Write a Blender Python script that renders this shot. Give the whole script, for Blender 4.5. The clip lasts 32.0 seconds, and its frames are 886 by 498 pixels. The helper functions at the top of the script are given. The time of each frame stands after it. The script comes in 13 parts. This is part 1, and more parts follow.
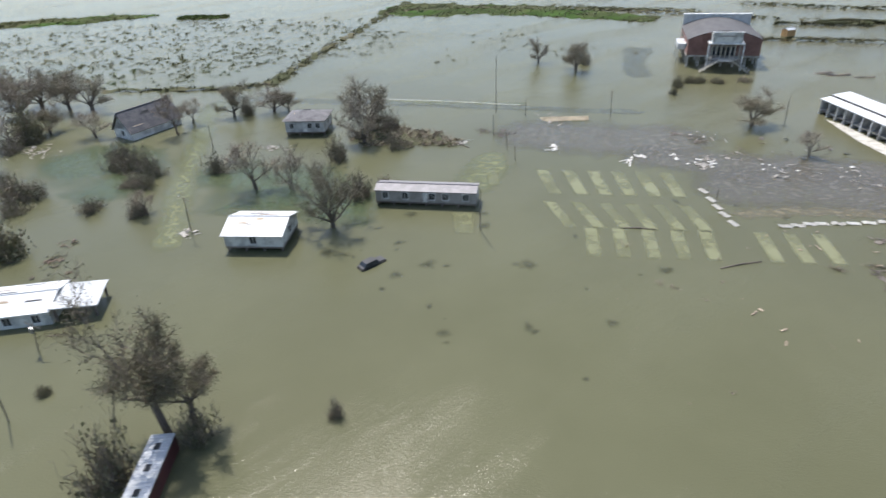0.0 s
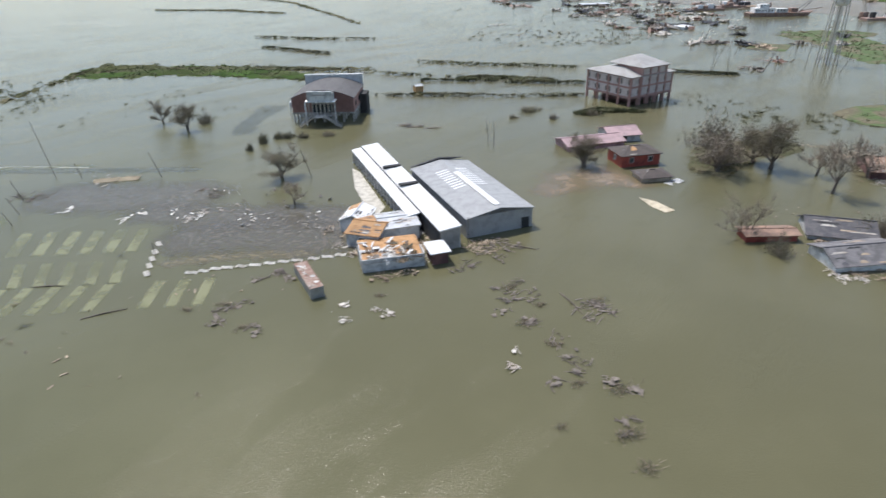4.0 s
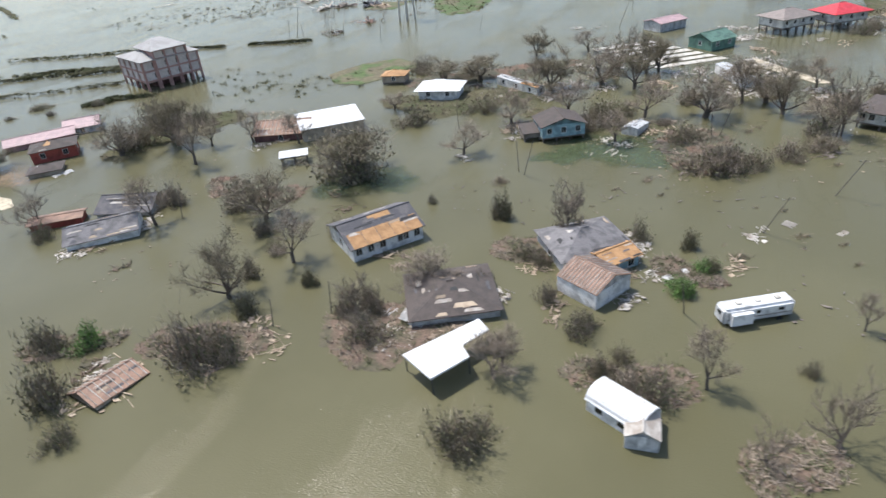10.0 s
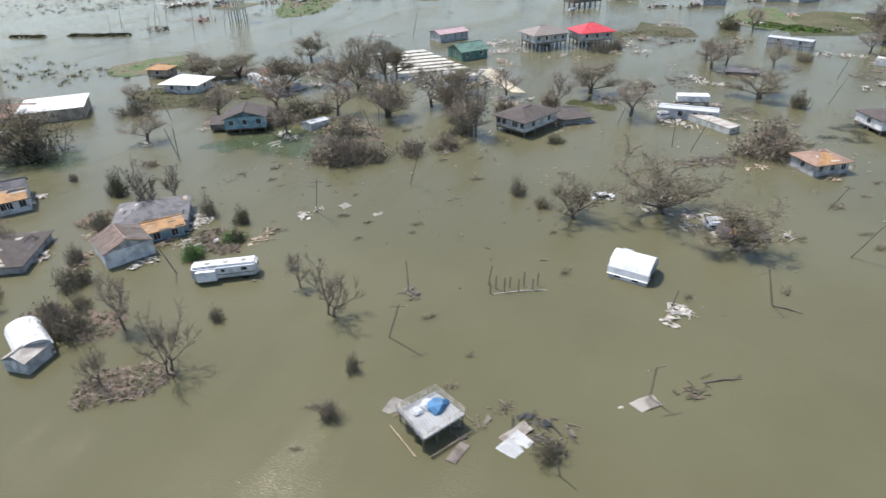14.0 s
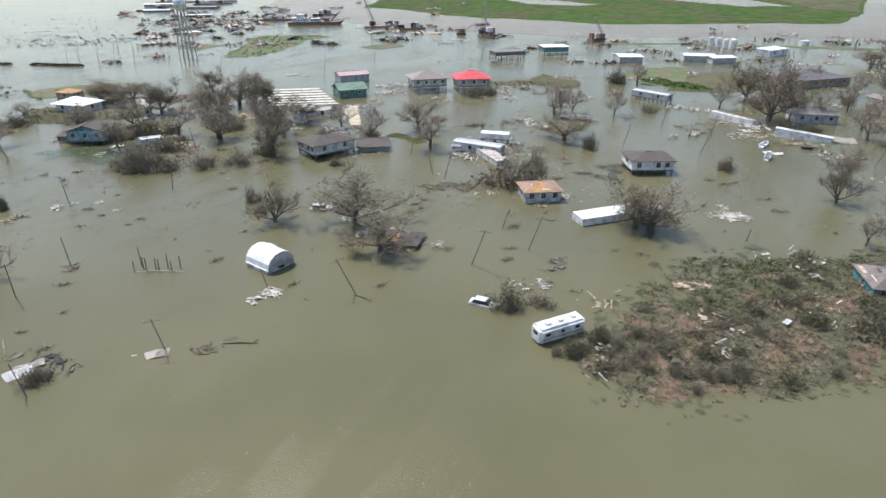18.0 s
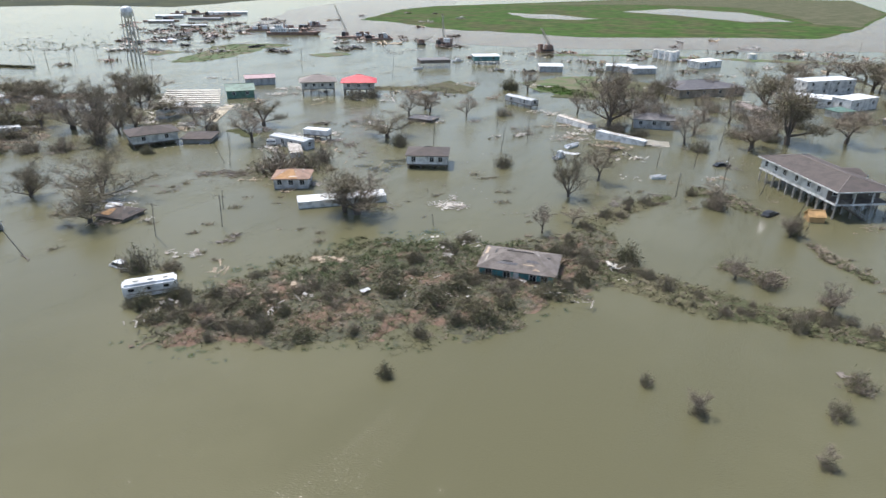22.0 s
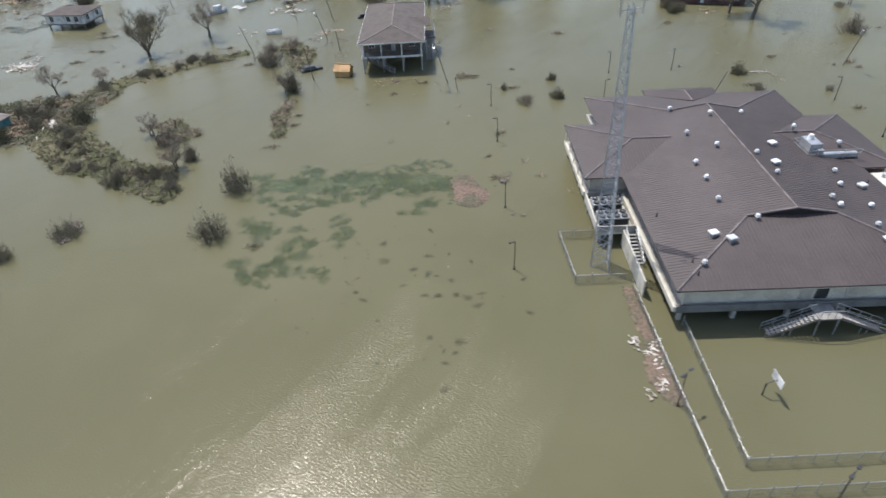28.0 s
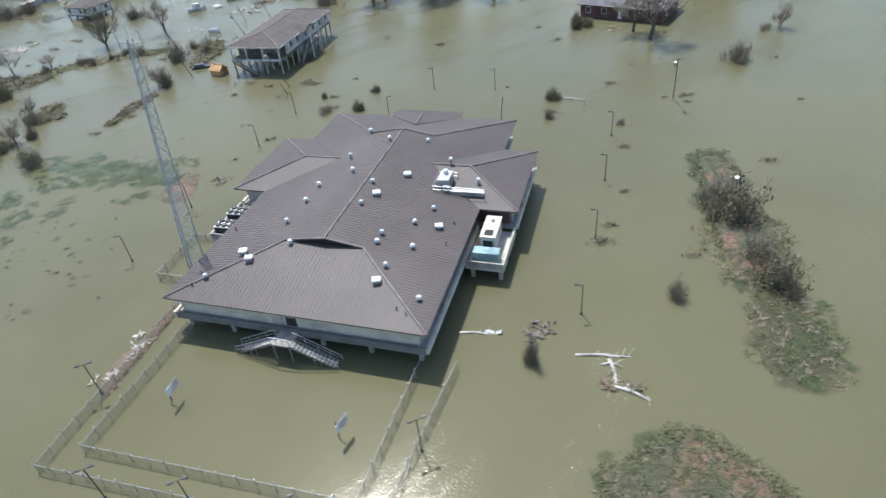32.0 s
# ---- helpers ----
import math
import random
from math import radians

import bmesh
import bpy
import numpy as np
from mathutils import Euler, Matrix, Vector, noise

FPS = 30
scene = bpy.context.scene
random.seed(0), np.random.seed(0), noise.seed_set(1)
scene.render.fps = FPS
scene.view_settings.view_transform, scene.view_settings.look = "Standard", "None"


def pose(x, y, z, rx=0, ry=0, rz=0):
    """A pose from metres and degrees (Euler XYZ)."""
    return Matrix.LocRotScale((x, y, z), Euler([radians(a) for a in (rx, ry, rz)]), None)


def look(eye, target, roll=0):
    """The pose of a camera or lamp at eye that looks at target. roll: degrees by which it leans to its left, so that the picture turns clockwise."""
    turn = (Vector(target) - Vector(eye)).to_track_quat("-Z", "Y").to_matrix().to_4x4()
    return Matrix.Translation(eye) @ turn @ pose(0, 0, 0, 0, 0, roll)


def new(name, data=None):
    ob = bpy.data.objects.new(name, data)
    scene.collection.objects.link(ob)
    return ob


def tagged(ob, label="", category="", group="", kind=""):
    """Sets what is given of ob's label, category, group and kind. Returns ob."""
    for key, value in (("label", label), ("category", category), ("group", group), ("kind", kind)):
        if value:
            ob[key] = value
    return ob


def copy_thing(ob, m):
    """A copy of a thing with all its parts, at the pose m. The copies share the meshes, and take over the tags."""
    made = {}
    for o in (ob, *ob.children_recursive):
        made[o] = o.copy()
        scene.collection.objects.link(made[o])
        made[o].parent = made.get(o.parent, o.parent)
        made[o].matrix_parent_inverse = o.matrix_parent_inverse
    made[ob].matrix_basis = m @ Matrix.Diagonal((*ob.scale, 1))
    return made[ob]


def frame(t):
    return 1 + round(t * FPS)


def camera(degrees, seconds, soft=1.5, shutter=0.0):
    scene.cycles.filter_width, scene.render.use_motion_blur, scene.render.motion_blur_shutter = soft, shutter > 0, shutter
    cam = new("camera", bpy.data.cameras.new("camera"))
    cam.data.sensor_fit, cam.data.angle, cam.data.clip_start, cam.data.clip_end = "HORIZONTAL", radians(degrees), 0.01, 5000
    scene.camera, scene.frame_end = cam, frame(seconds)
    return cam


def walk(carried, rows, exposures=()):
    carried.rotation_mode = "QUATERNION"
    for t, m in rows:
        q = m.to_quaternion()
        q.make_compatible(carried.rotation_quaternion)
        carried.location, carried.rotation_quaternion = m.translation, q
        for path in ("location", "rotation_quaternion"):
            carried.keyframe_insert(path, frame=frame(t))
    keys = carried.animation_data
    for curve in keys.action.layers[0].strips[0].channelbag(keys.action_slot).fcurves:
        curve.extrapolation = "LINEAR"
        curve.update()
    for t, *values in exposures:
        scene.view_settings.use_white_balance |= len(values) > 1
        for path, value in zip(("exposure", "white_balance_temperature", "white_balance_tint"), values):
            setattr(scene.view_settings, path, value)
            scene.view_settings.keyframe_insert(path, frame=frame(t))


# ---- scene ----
cam = camera(72.9, 32.0, soft=1.5, shutter=0.4)
PATH = [
    (0, (0.00, 0.00, 51.75), (-0.000, 17.164, 41.483), -2.84),
    (0.5, (9.52, -3.24, 51.78), (10.254, 14.223, 42.055), -2.76),
    (1, (19.70, -5.46, 51.79), (20.780, 12.116, 42.321), -2.99),
    (1.5, (30.18, -7.07, 51.72), (31.907, 10.444, 42.220), -2.65),
    (2, (40.69, -8.92, 51.81), (42.704, 8.574, 42.331), -2.60),
    (2.5, (51.06, -11.05, 52.17), (53.417, 6.417, 42.726), -2.45),
    (3, (61.19, -13.45, 52.75), (63.967, 3.982, 43.349), -1.96),
    (3.5, (71.36, -15.91, 53.29), (74.786, 1.446, 43.966), -1.52),
    (4, (81.50, -18.55, 53.74), (85.643, -1.192, 44.703), -1.31),
    (4.5, (91.56, -21.22, 54.06), (96.421, -3.883, 45.355), -1.59),
    (6.5, (131.64, -33.11, 54.37), (138.206, -16.082, 46.187), -3.29),
    (7, (140.87, -37.42, 54.32), (147.763, -20.704, 45.779), -4.62),
    (7.5, (149.86, -42.15, 54.34), (156.970, -25.740, 45.397), -5.85),
    (8, (158.54, -47.16, 54.46), (165.960, -31.013, 45.269), -6.60),
    (8.5, (167.01, -52.34, 54.52), (174.686, -36.461, 45.088), -6.82),
    (9, (175.17, -57.79, 54.56), (182.816, -42.006, 44.958), -6.54),
    (9.5, (183.07, -63.59, 54.44), (190.679, -47.903, 44.634), -5.83),
    (10, (190.79, -69.62, 54.21), (198.391, -54.191, 44.003), -5.38),
    (10.5, (198.20, -75.74, 54.12), (205.897, -60.503, 43.698), -4.55),
    (11, (205.32, -82.02, 54.00), (212.959, -66.878, 43.407), -3.73),
    (11.5, (212.28, -88.30, 53.72), (219.780, -73.326, 42.792), -3.39),
    (12, (219.21, -94.62, 53.48), (226.744, -79.808, 42.357), -3.33),
    (12.5, (225.96, -100.77, 53.27), (233.713, -86.053, 42.175), -3.59),
    (13, (232.47, -106.96, 53.05), (240.695, -92.029, 42.590), -3.03),
    (13.5, (238.92, -113.16, 52.77), (247.463, -98.243, 42.547), -2.23),
    (14, (245.37, -119.40, 52.42), (254.171, -104.534, 42.339), -1.64),
    (14.5, (251.75, -125.56, 51.98), (260.637, -110.663, 42.023), -0.96),
    (16.5, (277.13, -149.53, 50.33), (285.504, -133.717, 41.396), 0.93),
    (17, (283.57, -155.40, 50.05), (291.786, -139.428, 41.250), 0.90),
    (17.5, (290.07, -161.14, 49.82), (298.202, -145.073, 41.119), 0.99),
    (18, (296.79, -166.84, 49.56), (304.873, -150.681, 40.974), 0.17),
    (18.5, (303.61, -172.37, 49.25), (311.529, -156.063, 40.805), -0.09),
    (19, (310.60, -177.77, 48.96), (318.366, -161.300, 40.681), 0.06),
    (19.5, (317.78, -182.92, 48.59), (325.318, -166.351, 40.311), -0.39),
    (20, (325.27, -187.73, 48.21), (332.676, -171.092, 39.951), -0.57),
    (20.5, (333.01, -192.37, 47.83), (340.342, -175.672, 39.607), -0.33),
    (21, (340.85, -196.97, 47.46), (347.982, -180.181, 39.264), -0.70),
    (21.5, (348.81, -201.59, 47.24), (355.784, -184.745, 39.023), -0.48),
    (22, (356.88, -206.07, 47.06), (363.760, -189.165, 38.891), 0.33),
    (22.5, (365.13, -210.40, 46.88), (372.034, -193.439, 38.834), 0.91),
    (23, (373.57, -214.63, 46.68), (380.446, -197.603, 38.755), 0.95),
    (23.5, (382.10, -218.81, 46.74), (388.926, -201.735, 38.873), 1.00),
    (24, (390.69, -222.86, 46.86), (397.469, -205.757, 39.015), 1.26),
    (24.5, (399.31, -226.78, 46.94), (405.961, -209.600, 39.168), 1.67),
    (26.5, (434.27, -240.57, 46.36), (439.286, -223.816, 36.655), 0.20),
    (27, (442.86, -243.76, 46.45), (447.590, -227.723, 35.483), -1.39),
    (27.5, (451.37, -246.87, 46.60), (456.160, -231.370, 34.900), -2.32),
    (28, (459.79, -249.79, 46.72), (464.307, -234.476, 34.671), -3.06),
    (28.5, (468.22, -252.63, 47.03), (471.945, -237.287, 34.749), -3.96),
    (29, (476.70, -255.24, 47.40), (479.179, -239.813, 34.913), -5.66),
    (29.5, (485.38, -257.64, 47.72), (487.152, -242.230, 35.096), -5.82),
    (30, (494.19, -259.67, 47.93), (495.456, -244.144, 35.392), -5.67),
    (30.5, (503.02, -261.41, 48.08), (503.816, -245.784, 35.615), -6.19),
    (31, (511.89, -262.92, 48.16), (512.314, -247.126, 35.899), -6.89),
    (31.5, (520.78, -264.28, 48.13), (520.890, -248.243, 36.170), -6.71),
    (32, (529.77, -265.32, 47.79), (529.261, -249.310, 35.811), -6.31),
]

walk(cam, [(t, look(eye, target, roll)) for t, eye, target, roll in PATH], [(0.0, 0.53, 6500, 10), (2.0, 0.46, 6500, 10), (4.0, 0.31, 6500, 10), (7.0, 0.31, 6500, 10), (9.0, 0.51, 6500, 10), (14.0, 0.53, 6500, 10), (20.0, 0.51, 6500, 10), (24.0, 0.53, 6500, 10), (27.0, 0.47, 6500, 10), (29.0, 0.53, 6500, 10), (30.0, 0.56, 6500, 10), (31.0, 0.61, 6300, 6.5), (32.0, 0.65, 6200, 6.0)])

# ---- world, sun ----
SUN_EL, SUN_AZ = radians(63), radians(-21)
world = bpy.data.worlds.new("world")
scene.world = world
world.use_nodes = True
wn, wl = world.node_tree.nodes, world.node_tree.links
sky = wn.new("ShaderNodeTexSky")
sky.sky_type, sky.sun_disc, sky.sun_elevation, sky.sun_rotation = "NISHITA", False, SUN_EL, SUN_AZ
sky.air_density, sky.dust_density, sky.ozone_density = 1.0, 1.5, 1.4
wl.new(sky.outputs[0], wn["Background"].inputs[0])
wn["Background"].inputs[1].default_value = 0.15
sun_data = bpy.data.lights.new("sun", "SUN")
sun_data.energy, sun_data.angle, sun_data.color = 3.5, radians(0.6), (1.0, 0.972, 0.945)
sun = new("sun", sun_data)
SUN_DIR = Vector((math.sin(SUN_AZ) * math.cos(SUN_EL), math.cos(SUN_AZ) * math.cos(SUN_EL), math.sin(SUN_EL)))
sun.matrix_world = look(SUN_DIR * 300, (0, 0, 0))

# ---- materials ----
def nodes_of(name):
    m = bpy.data.materials.new(name)
    m.use_nodes = True
    return m, m.node_tree.nodes, m.node_tree.links, m.node_tree.nodes["Principled BSDF"]


def surface(name, col, rough=0.7, metal=0.0, fine=8.0, coarse=0.6, var=0.25, bump=0.15, second=None, mix=(0.45, 0.6), spread=0.15, bands=None, spec=0.5):
    """A worn surface: fine grain, coarse stains, and a second colour in patches; bands is (axis, per metre, depth) for ribs or courses."""
    m, n, l, b = nodes_of(name)
    geo = n.new("ShaderNodeTexCoord")
    info = n.new("ShaderNodeObjectInfo")
    off = n.new("ShaderNodeVectorMath")
    off.operation = "MULTIPLY_ADD"
    l.new(info.outputs["Random"], off.inputs[0])
    off.inputs[1].default_value = (37.0, 53.0, 11.0)
    l.new(geo.outputs["Object"], off.inputs[2])
    def noise_tex(scale, detail=4.0):
        t = n.new("ShaderNodeTexNoise")
        t.inputs["Scale"].default_value, t.inputs["Detail"].default_value = scale, detail
        l.new(off.outputs[0], t.inputs["Vector"])
        return t.outputs["Fac"]
    def ramp(src, a, bb, lo, hi):
        r = n.new("ShaderNodeMapRange")
        l.new(src, r.inputs[0])
        for k, v in enumerate((a, bb, lo, hi)):
            r.inputs[k + 1].default_value = v
        return r.outputs[0]
    f, c = noise_tex(fine), noise_tex(coarse, 5.0)
    base = n.new("ShaderNodeMix")
    base.data_type = "RGBA"
    base.inputs[6].default_value = (*col, 1)
    base.inputs[7].default_value = (*(second or [v * 0.62 for v in col]), 1)
    l.new(ramp(c, mix[0], mix[1], 0, 1), base.inputs[0])
    hsv = n.new("ShaderNodeHueSaturation")
    l.new(base.outputs[2], hsv.inputs["Color"])
    add = n.new("ShaderNodeMath")
    add.operation = "MULTIPLY_ADD"
    l.new(info.outputs["Random"], add.inputs[0])
    add.inputs[1].default_value = spread
    l.new(ramp(f, 0.25, 0.75, 1 - var - spread / 2, 1 + var * 0.6 - spread / 2), add.inputs[2])
    l.new(add.outputs[0], hsv.inputs["Value"])
    l.new(hsv.outputs[0], b.inputs["Base Color"])
    b.inputs["Roughness"].default_value, b.inputs["Metallic"].default_value = rough, metal
    b.inputs["Specular IOR Level"].default_value = spec
    bp = n.new("ShaderNodeBump")
    bp.inputs["Strength"].default_value, bp.inputs["Distance"].default_value = bump, 0.05
    l.new(f, bp.inputs["Height"])
    last = bp
    if bands:
        w = n.new("ShaderNodeTexWave")
        w.wave_type, w.bands_direction = "BANDS", bands[0]
        w.inputs["Scale"].default_value, w.inputs["Distortion"].default_value = bands[1] * 0.314, 0.0
        l.new(geo.outputs["Object"], w.inputs["Vector"])
        last = n.new("ShaderNodeBump")
        last.inputs["Strength"].default_value, last.inputs["Distance"].default_value = 0.8, bands[2]
        l.new(w.outputs["Fac"], last.inputs["Height"])
        l.new(bp.outputs[0], last.inputs["Normal"])
    l.new(last.outputs[0], b.inputs["Normal"])
    return m


def water_surface(name, col, second, ripple=1.0, cover="", spec=0.28):
    """Murky flood water: silt colour in large drifts, small wind ripples that are stronger in patches."""
    m, n, l, b = nodes_of(name)
    geo = n.new("ShaderNodeNewGeometry")
    def tex(scale, detail, rough=0.5, stretch=None):
        t = n.new("ShaderNodeTexNoise")
        t.inputs["Scale"].default_value, t.inputs["Detail"].default_value, t.inputs["Roughness"].default_value = scale, detail, rough
        src = geo.outputs["Position"]
        if stretch:
            mp = n.new("ShaderNodeMapping")
            mp.vector_type = "TEXTURE"
            mp.inputs["Rotation"].default_value, mp.inputs["Scale"].default_value = (0, 0, stretch[0]), (1 / stretch[1], 1 / stretch[2], 1)
            l.new(src, mp.inputs[0])
            src = mp.outputs[0]
        l.new(src, t.inputs["Vector"])
        return t.outputs["Fac"]
    def ramp(src, a, bb, lo, hi):
        r = n.new("ShaderNodeMapRange")
        r.interpolation_type = "SMOOTHSTEP"
        l.new(src, r.inputs[0])
        for k, v in enumerate((a, bb, lo, hi)):
            r.inputs[k + 1].default_value = v
        return r.outputs[0]
    drift = n.new("ShaderNodeMix")
    drift.data_type = "RGBA"
    drift.inputs[6].default_value, drift.inputs[7].default_value = (*col, 1), (*second, 1)
    l.new(ramp(tex(0.016, 5, 0.6), 0.4, 0.62, 0, 1), drift.inputs[0])
    # less red silt in the western part of the flood
    split = n.new("ShaderNodeSeparateXYZ")
    l.new(geo.outputs["Position"], split.inputs[0])
    clear = n.new("ShaderNodeMix")
    clear.data_type, clear.blend_type = "RGBA", "MULTIPLY"
    clear.inputs[7].default_value = (0.945, 1.005, 1.01, 1)
    l.new(ramp(split.outputs[0], 20, 130, 1, 0), clear.inputs[0])
    l.new(drift.outputs[2], clear.inputs[6])
    l.new(clear.outputs[2], b.inputs["Base Color"])
    b.inputs["Roughness"].default_value, b.inputs["IOR"].default_value = 0.15, 1.33
    b.inputs["Specular IOR Level"].default_value = spec
    b.inputs["Specular Tint"].default_value = (1.0, 0.95, 0.90, 1)
    gusts = n.new("ShaderNodeMath")
    gusts.operation = "MULTIPLY"
    l.new(ramp(tex(0.022, 4, 0.55, (0.65, 0.8, 3.2)), 0.42, 0.66, 0.40, 1.0), gusts.inputs[0])
    l.new(ramp(tex(0.16, 4, 0.6, (0.65, 0.5, 3.0)), 0.38, 0.62, 0.8, 1.1), gusts.inputs[1])
    # the water lies calmer in the lee of the raised public building
    off = n.new("ShaderNodeVectorMath")
    off.operation = "DISTANCE"
    l.new(geo.outputs["Position"], off.inputs[0])
    off.inputs[1].default_value = (514.0, -222.0, 0.0)
    lee = n.new("ShaderNodeMath")
    lee.operation = "MULTIPLY"
    l.new(gusts.outputs[0], lee.inputs[0])
    l.new(ramp(off.outputs["Value"], 21, 34, 0.3, 1), lee.inputs[1])
    wind = lee.outputs[0]
    small = tex(3.4, 2, 0.6, (2.2, 1.0, 1.6))
    big = tex(0.35, 3, 0.5, (2.2, 1.0, 2.2))
    summed = n.new("ShaderNodeMath")
    summed.operation = "MULTIPLY_ADD"
    l.new(big, summed.inputs[0])
    summed.inputs[1].default_value = 0.45
    l.new(small, summed.inputs[2])
    amp = n.new("ShaderNodeMath")
    amp.operation = "MULTIPLY"
    l.new(summed.outputs[0], amp.inputs[0])
    l.new(wind, amp.inputs[1])
    bp = n.new("ShaderNodeBump")
    bp.inputs["Strength"].default_value, bp.inputs["Distance"].default_value = 1.0, 0.075 * ripple
    l.new(amp.outputs[0], bp.inputs["Height"])
    l.new(bp.outputs[0], b.inputs["Normal"])
    if cover:
        at = n.new("ShaderNodeAttribute")
        at.attribute_name = "fade"
        thin = n.new("ShaderNodeMath")
        thin.operation = "MULTIPLY"
        l.new(at.outputs["Fac"], thin.inputs[0])
        l.new(ramp(tex(0.7 if cover == "fade" else 0.12, 5, 0.65), 0.34, 0.62, 0.35, 0.9), thin.inputs[1])
        l.new(thin.outputs[0], b.inputs["Alpha"])
    return m


WATER_A, WATER_B = (0.109, 0.102, 0.0555), (0.124, 0.116, 0.065)
M_WATER = water_surface("flood_water", WATER_A, WATER_B)
M_SHOAL = water_surface("water_over_pale_paving", (0.20, 0.195, 0.10), (0.155, 0.155, 0.078), 0.5, "fade")
M_BAY = water_surface("water_over_painted_bays", (0.240, 0.230, 0.128), (0.21, 0.20, 0.11), 0.5, "thin")
M_SPIT = water_surface("water_over_red_silt", (0.27, 0.205, 0.14), (0.23, 0.18, 0.12), 0.4, "thin")
M_ASPHALT_W = water_surface("water_over_asphalt", (0.140, 0.124, 0.100), (0.160, 0.140, 0.110), 0.5, "fade")
M_ROAD_W = water_surface("water_over_road", (0.118, 0.115, 0.076), (0.130, 0.126, 0.082), 0.5, "thin")
M_SILT = water_surface("water_over_silt", (0.185, 0.155, 0.10), (0.15, 0.137, 0.08), 0.5, "fade")
M_WEED_W = water_surface("water_over_weed", (0.080, 0.104, 0.052), (0.094, 0.110, 0.056), 0.7, "fade")
M_DARK_W = water_surface("water_over_dark_bed_and_shade", (0.078, 0.076, 0.046), (0.09, 0.086, 0.05), 0.9, "fade")
M_RIVER = water_surface("river_water", (0.155, 0.134, 0.112), (0.175, 0.152, 0.126), 2.4, spec=0.05)

M_WHITE = surface("white_painted_siding", (0.80, 0.79, 0.76), 0.6, bands=("Z", 5.0, 0.02))
M_GREYW = surface("grey_siding", (0.52, 0.52, 0.51), 0.65, bands=("Z", 5.0, 0.02))
M_PALE = surface("pale_siding", (0.62, 0.62, 0.58), 0.65, bands=("Z", 5.0, 0.02))
M_TEAL = surface("teal_siding", (0.10, 0.27, 0.27), 0.6, bands=("Z", 5.0, 0.02))
M_BLUE = surface("light_blue_siding", (0.30, 0.46, 0.50), 0.6, bands=("Z", 5.0, 0.02))
M_GREENW = surface("green_siding", (0.13, 0.26, 0.20), 0.6, bands=("Z", 5.0, 0.02))
M_TAN = surface("tan_siding", (0.45, 0.37, 0.28), 0.65, bands=("Z", 5.0, 0.02))
M_PINKW = surface("pink_siding", (0.48, 0.30, 0.30), 0.65, bands=("Z", 5.0, 0.02))
M_REDW = surface("dark_red_siding", (0.33, 0.065, 0.045), 0.65, bands=("Z", 5.0, 0.02))
M_BRICKR = surface("reddish_brick_masonry", (0.42, 0.245, 0.21), 0.85, fine=14, second=(0.36, 0.205, 0.175), bands=("Z", 13.0, 0.015))
M_PANEL = surface("pale_infill_panels", (0.60, 0.52, 0.48), 0.85, second=(0.52, 0.45, 0.41))
M_KERB = surface("bleached_kerb_concrete", (0.74, 0.72, 0.67), 0.8, second=(0.58, 0.55, 0.49))
M_BRICKD = surface("dark_brick_masonry", (0.17, 0.085, 0.075), 0.85, fine=14, bands=("Z", 13.0, 0.015))
M_CONC = surface("weathered_concrete", (0.40, 0.38, 0.34), 0.85, second=(0.28, 0.26, 0.23))
M_CONCP = surface("pale_concrete", (0.58, 0.55, 0.48), 0.85, second=(0.42, 0.39, 0.33))
M_RWHITE = surface("white_metal_roofing", (0.80, 0.80, 0.79), 0.45, second=(0.68, 0.68, 0.67), bands=("X", 2.5, 0.03))
M_RGREY = surface("grey_metal_roofing", (0.35, 0.35, 0.345), 0.45, second=(0.29, 0.29, 0.285), bands=("X", 2.5, 0.03))
M_RDULL = surface("dull_grey_brown_roofing", (0.21, 0.195, 0.195), 0.5, second=(0.27, 0.25, 0.25), bands=("X", 2.5, 0.03))
M_RPALE = surface("pale_metal_roofing", (0.56, 0.57, 0.57), 0.45, second=(0.46, 0.47, 0.47), bands=("X", 2.5, 0.03))
M_RED = surface("bright_red_roofing", (0.62, 0.055, 0.065), 0.5, bands=("X", 2.5, 0.03), second=(0.52, 0.04, 0.05))
M_RPINK = surface("faded_pink_roofing", (0.44, 0.30, 0.30), 0.6, second=(0.36, 0.25, 0.25), bands=("X", 2.5, 0.03))
M_RGREEN = surface("green_roofing", (0.11, 0.20, 0.15), 0.55, bands=("X", 2.5, 0.03))
M_SHING = surface("grey_shingles", (0.20, 0.19, 0.19), 0.9, fine=5, second=(0.13, 0.125, 0.125), bands=("Y", 6.0, 0.02))
M_SHINGD = surface("dark_shingles", (0.10, 0.098, 0.105), 0.9, fine=5, second=(0.15, 0.14, 0.14), bands=("Y", 6.0, 0.02))
M_SHINGB = surface("brown_shingles", (0.102, 0.083, 0.073), 0.9, fine=5, second=(0.078, 0.066, 0.059), bands=("Y", 6.0, 0.02))
M_SHINGT = surface("taupe_shingles", (0.27, 0.23, 0.205), 0.85, fine=5, second=(0.23, 0.195, 0.175), bands=("Y", 6.0, 0.02))
M_SHINGW = surface("worn_taupe_shingles", (0.185, 0.160, 0.142), 0.9, fine=5, second=(0.135, 0.115, 0.10), bands=("Y", 6.0, 0.02))
M_MAUVE = surface("mauve_brown_metal_roofing", (0.067, 0.052, 0.048), 0.6, fine=3, coarse=0.15, var=0.10, second=(0.079, 0.062, 0.057), spread=0.02, bump=0.05)
M_RIB = surface("mauve_roof_seams", (0.112, 0.090, 0.086), 0.5, fine=3, var=0.08, spread=0.02)
M_ROOFG = surface("pale_grey_membrane", (0.37, 0.36, 0.345), 0.8, second=(0.31, 0.30, 0.285), coarse=0.2)
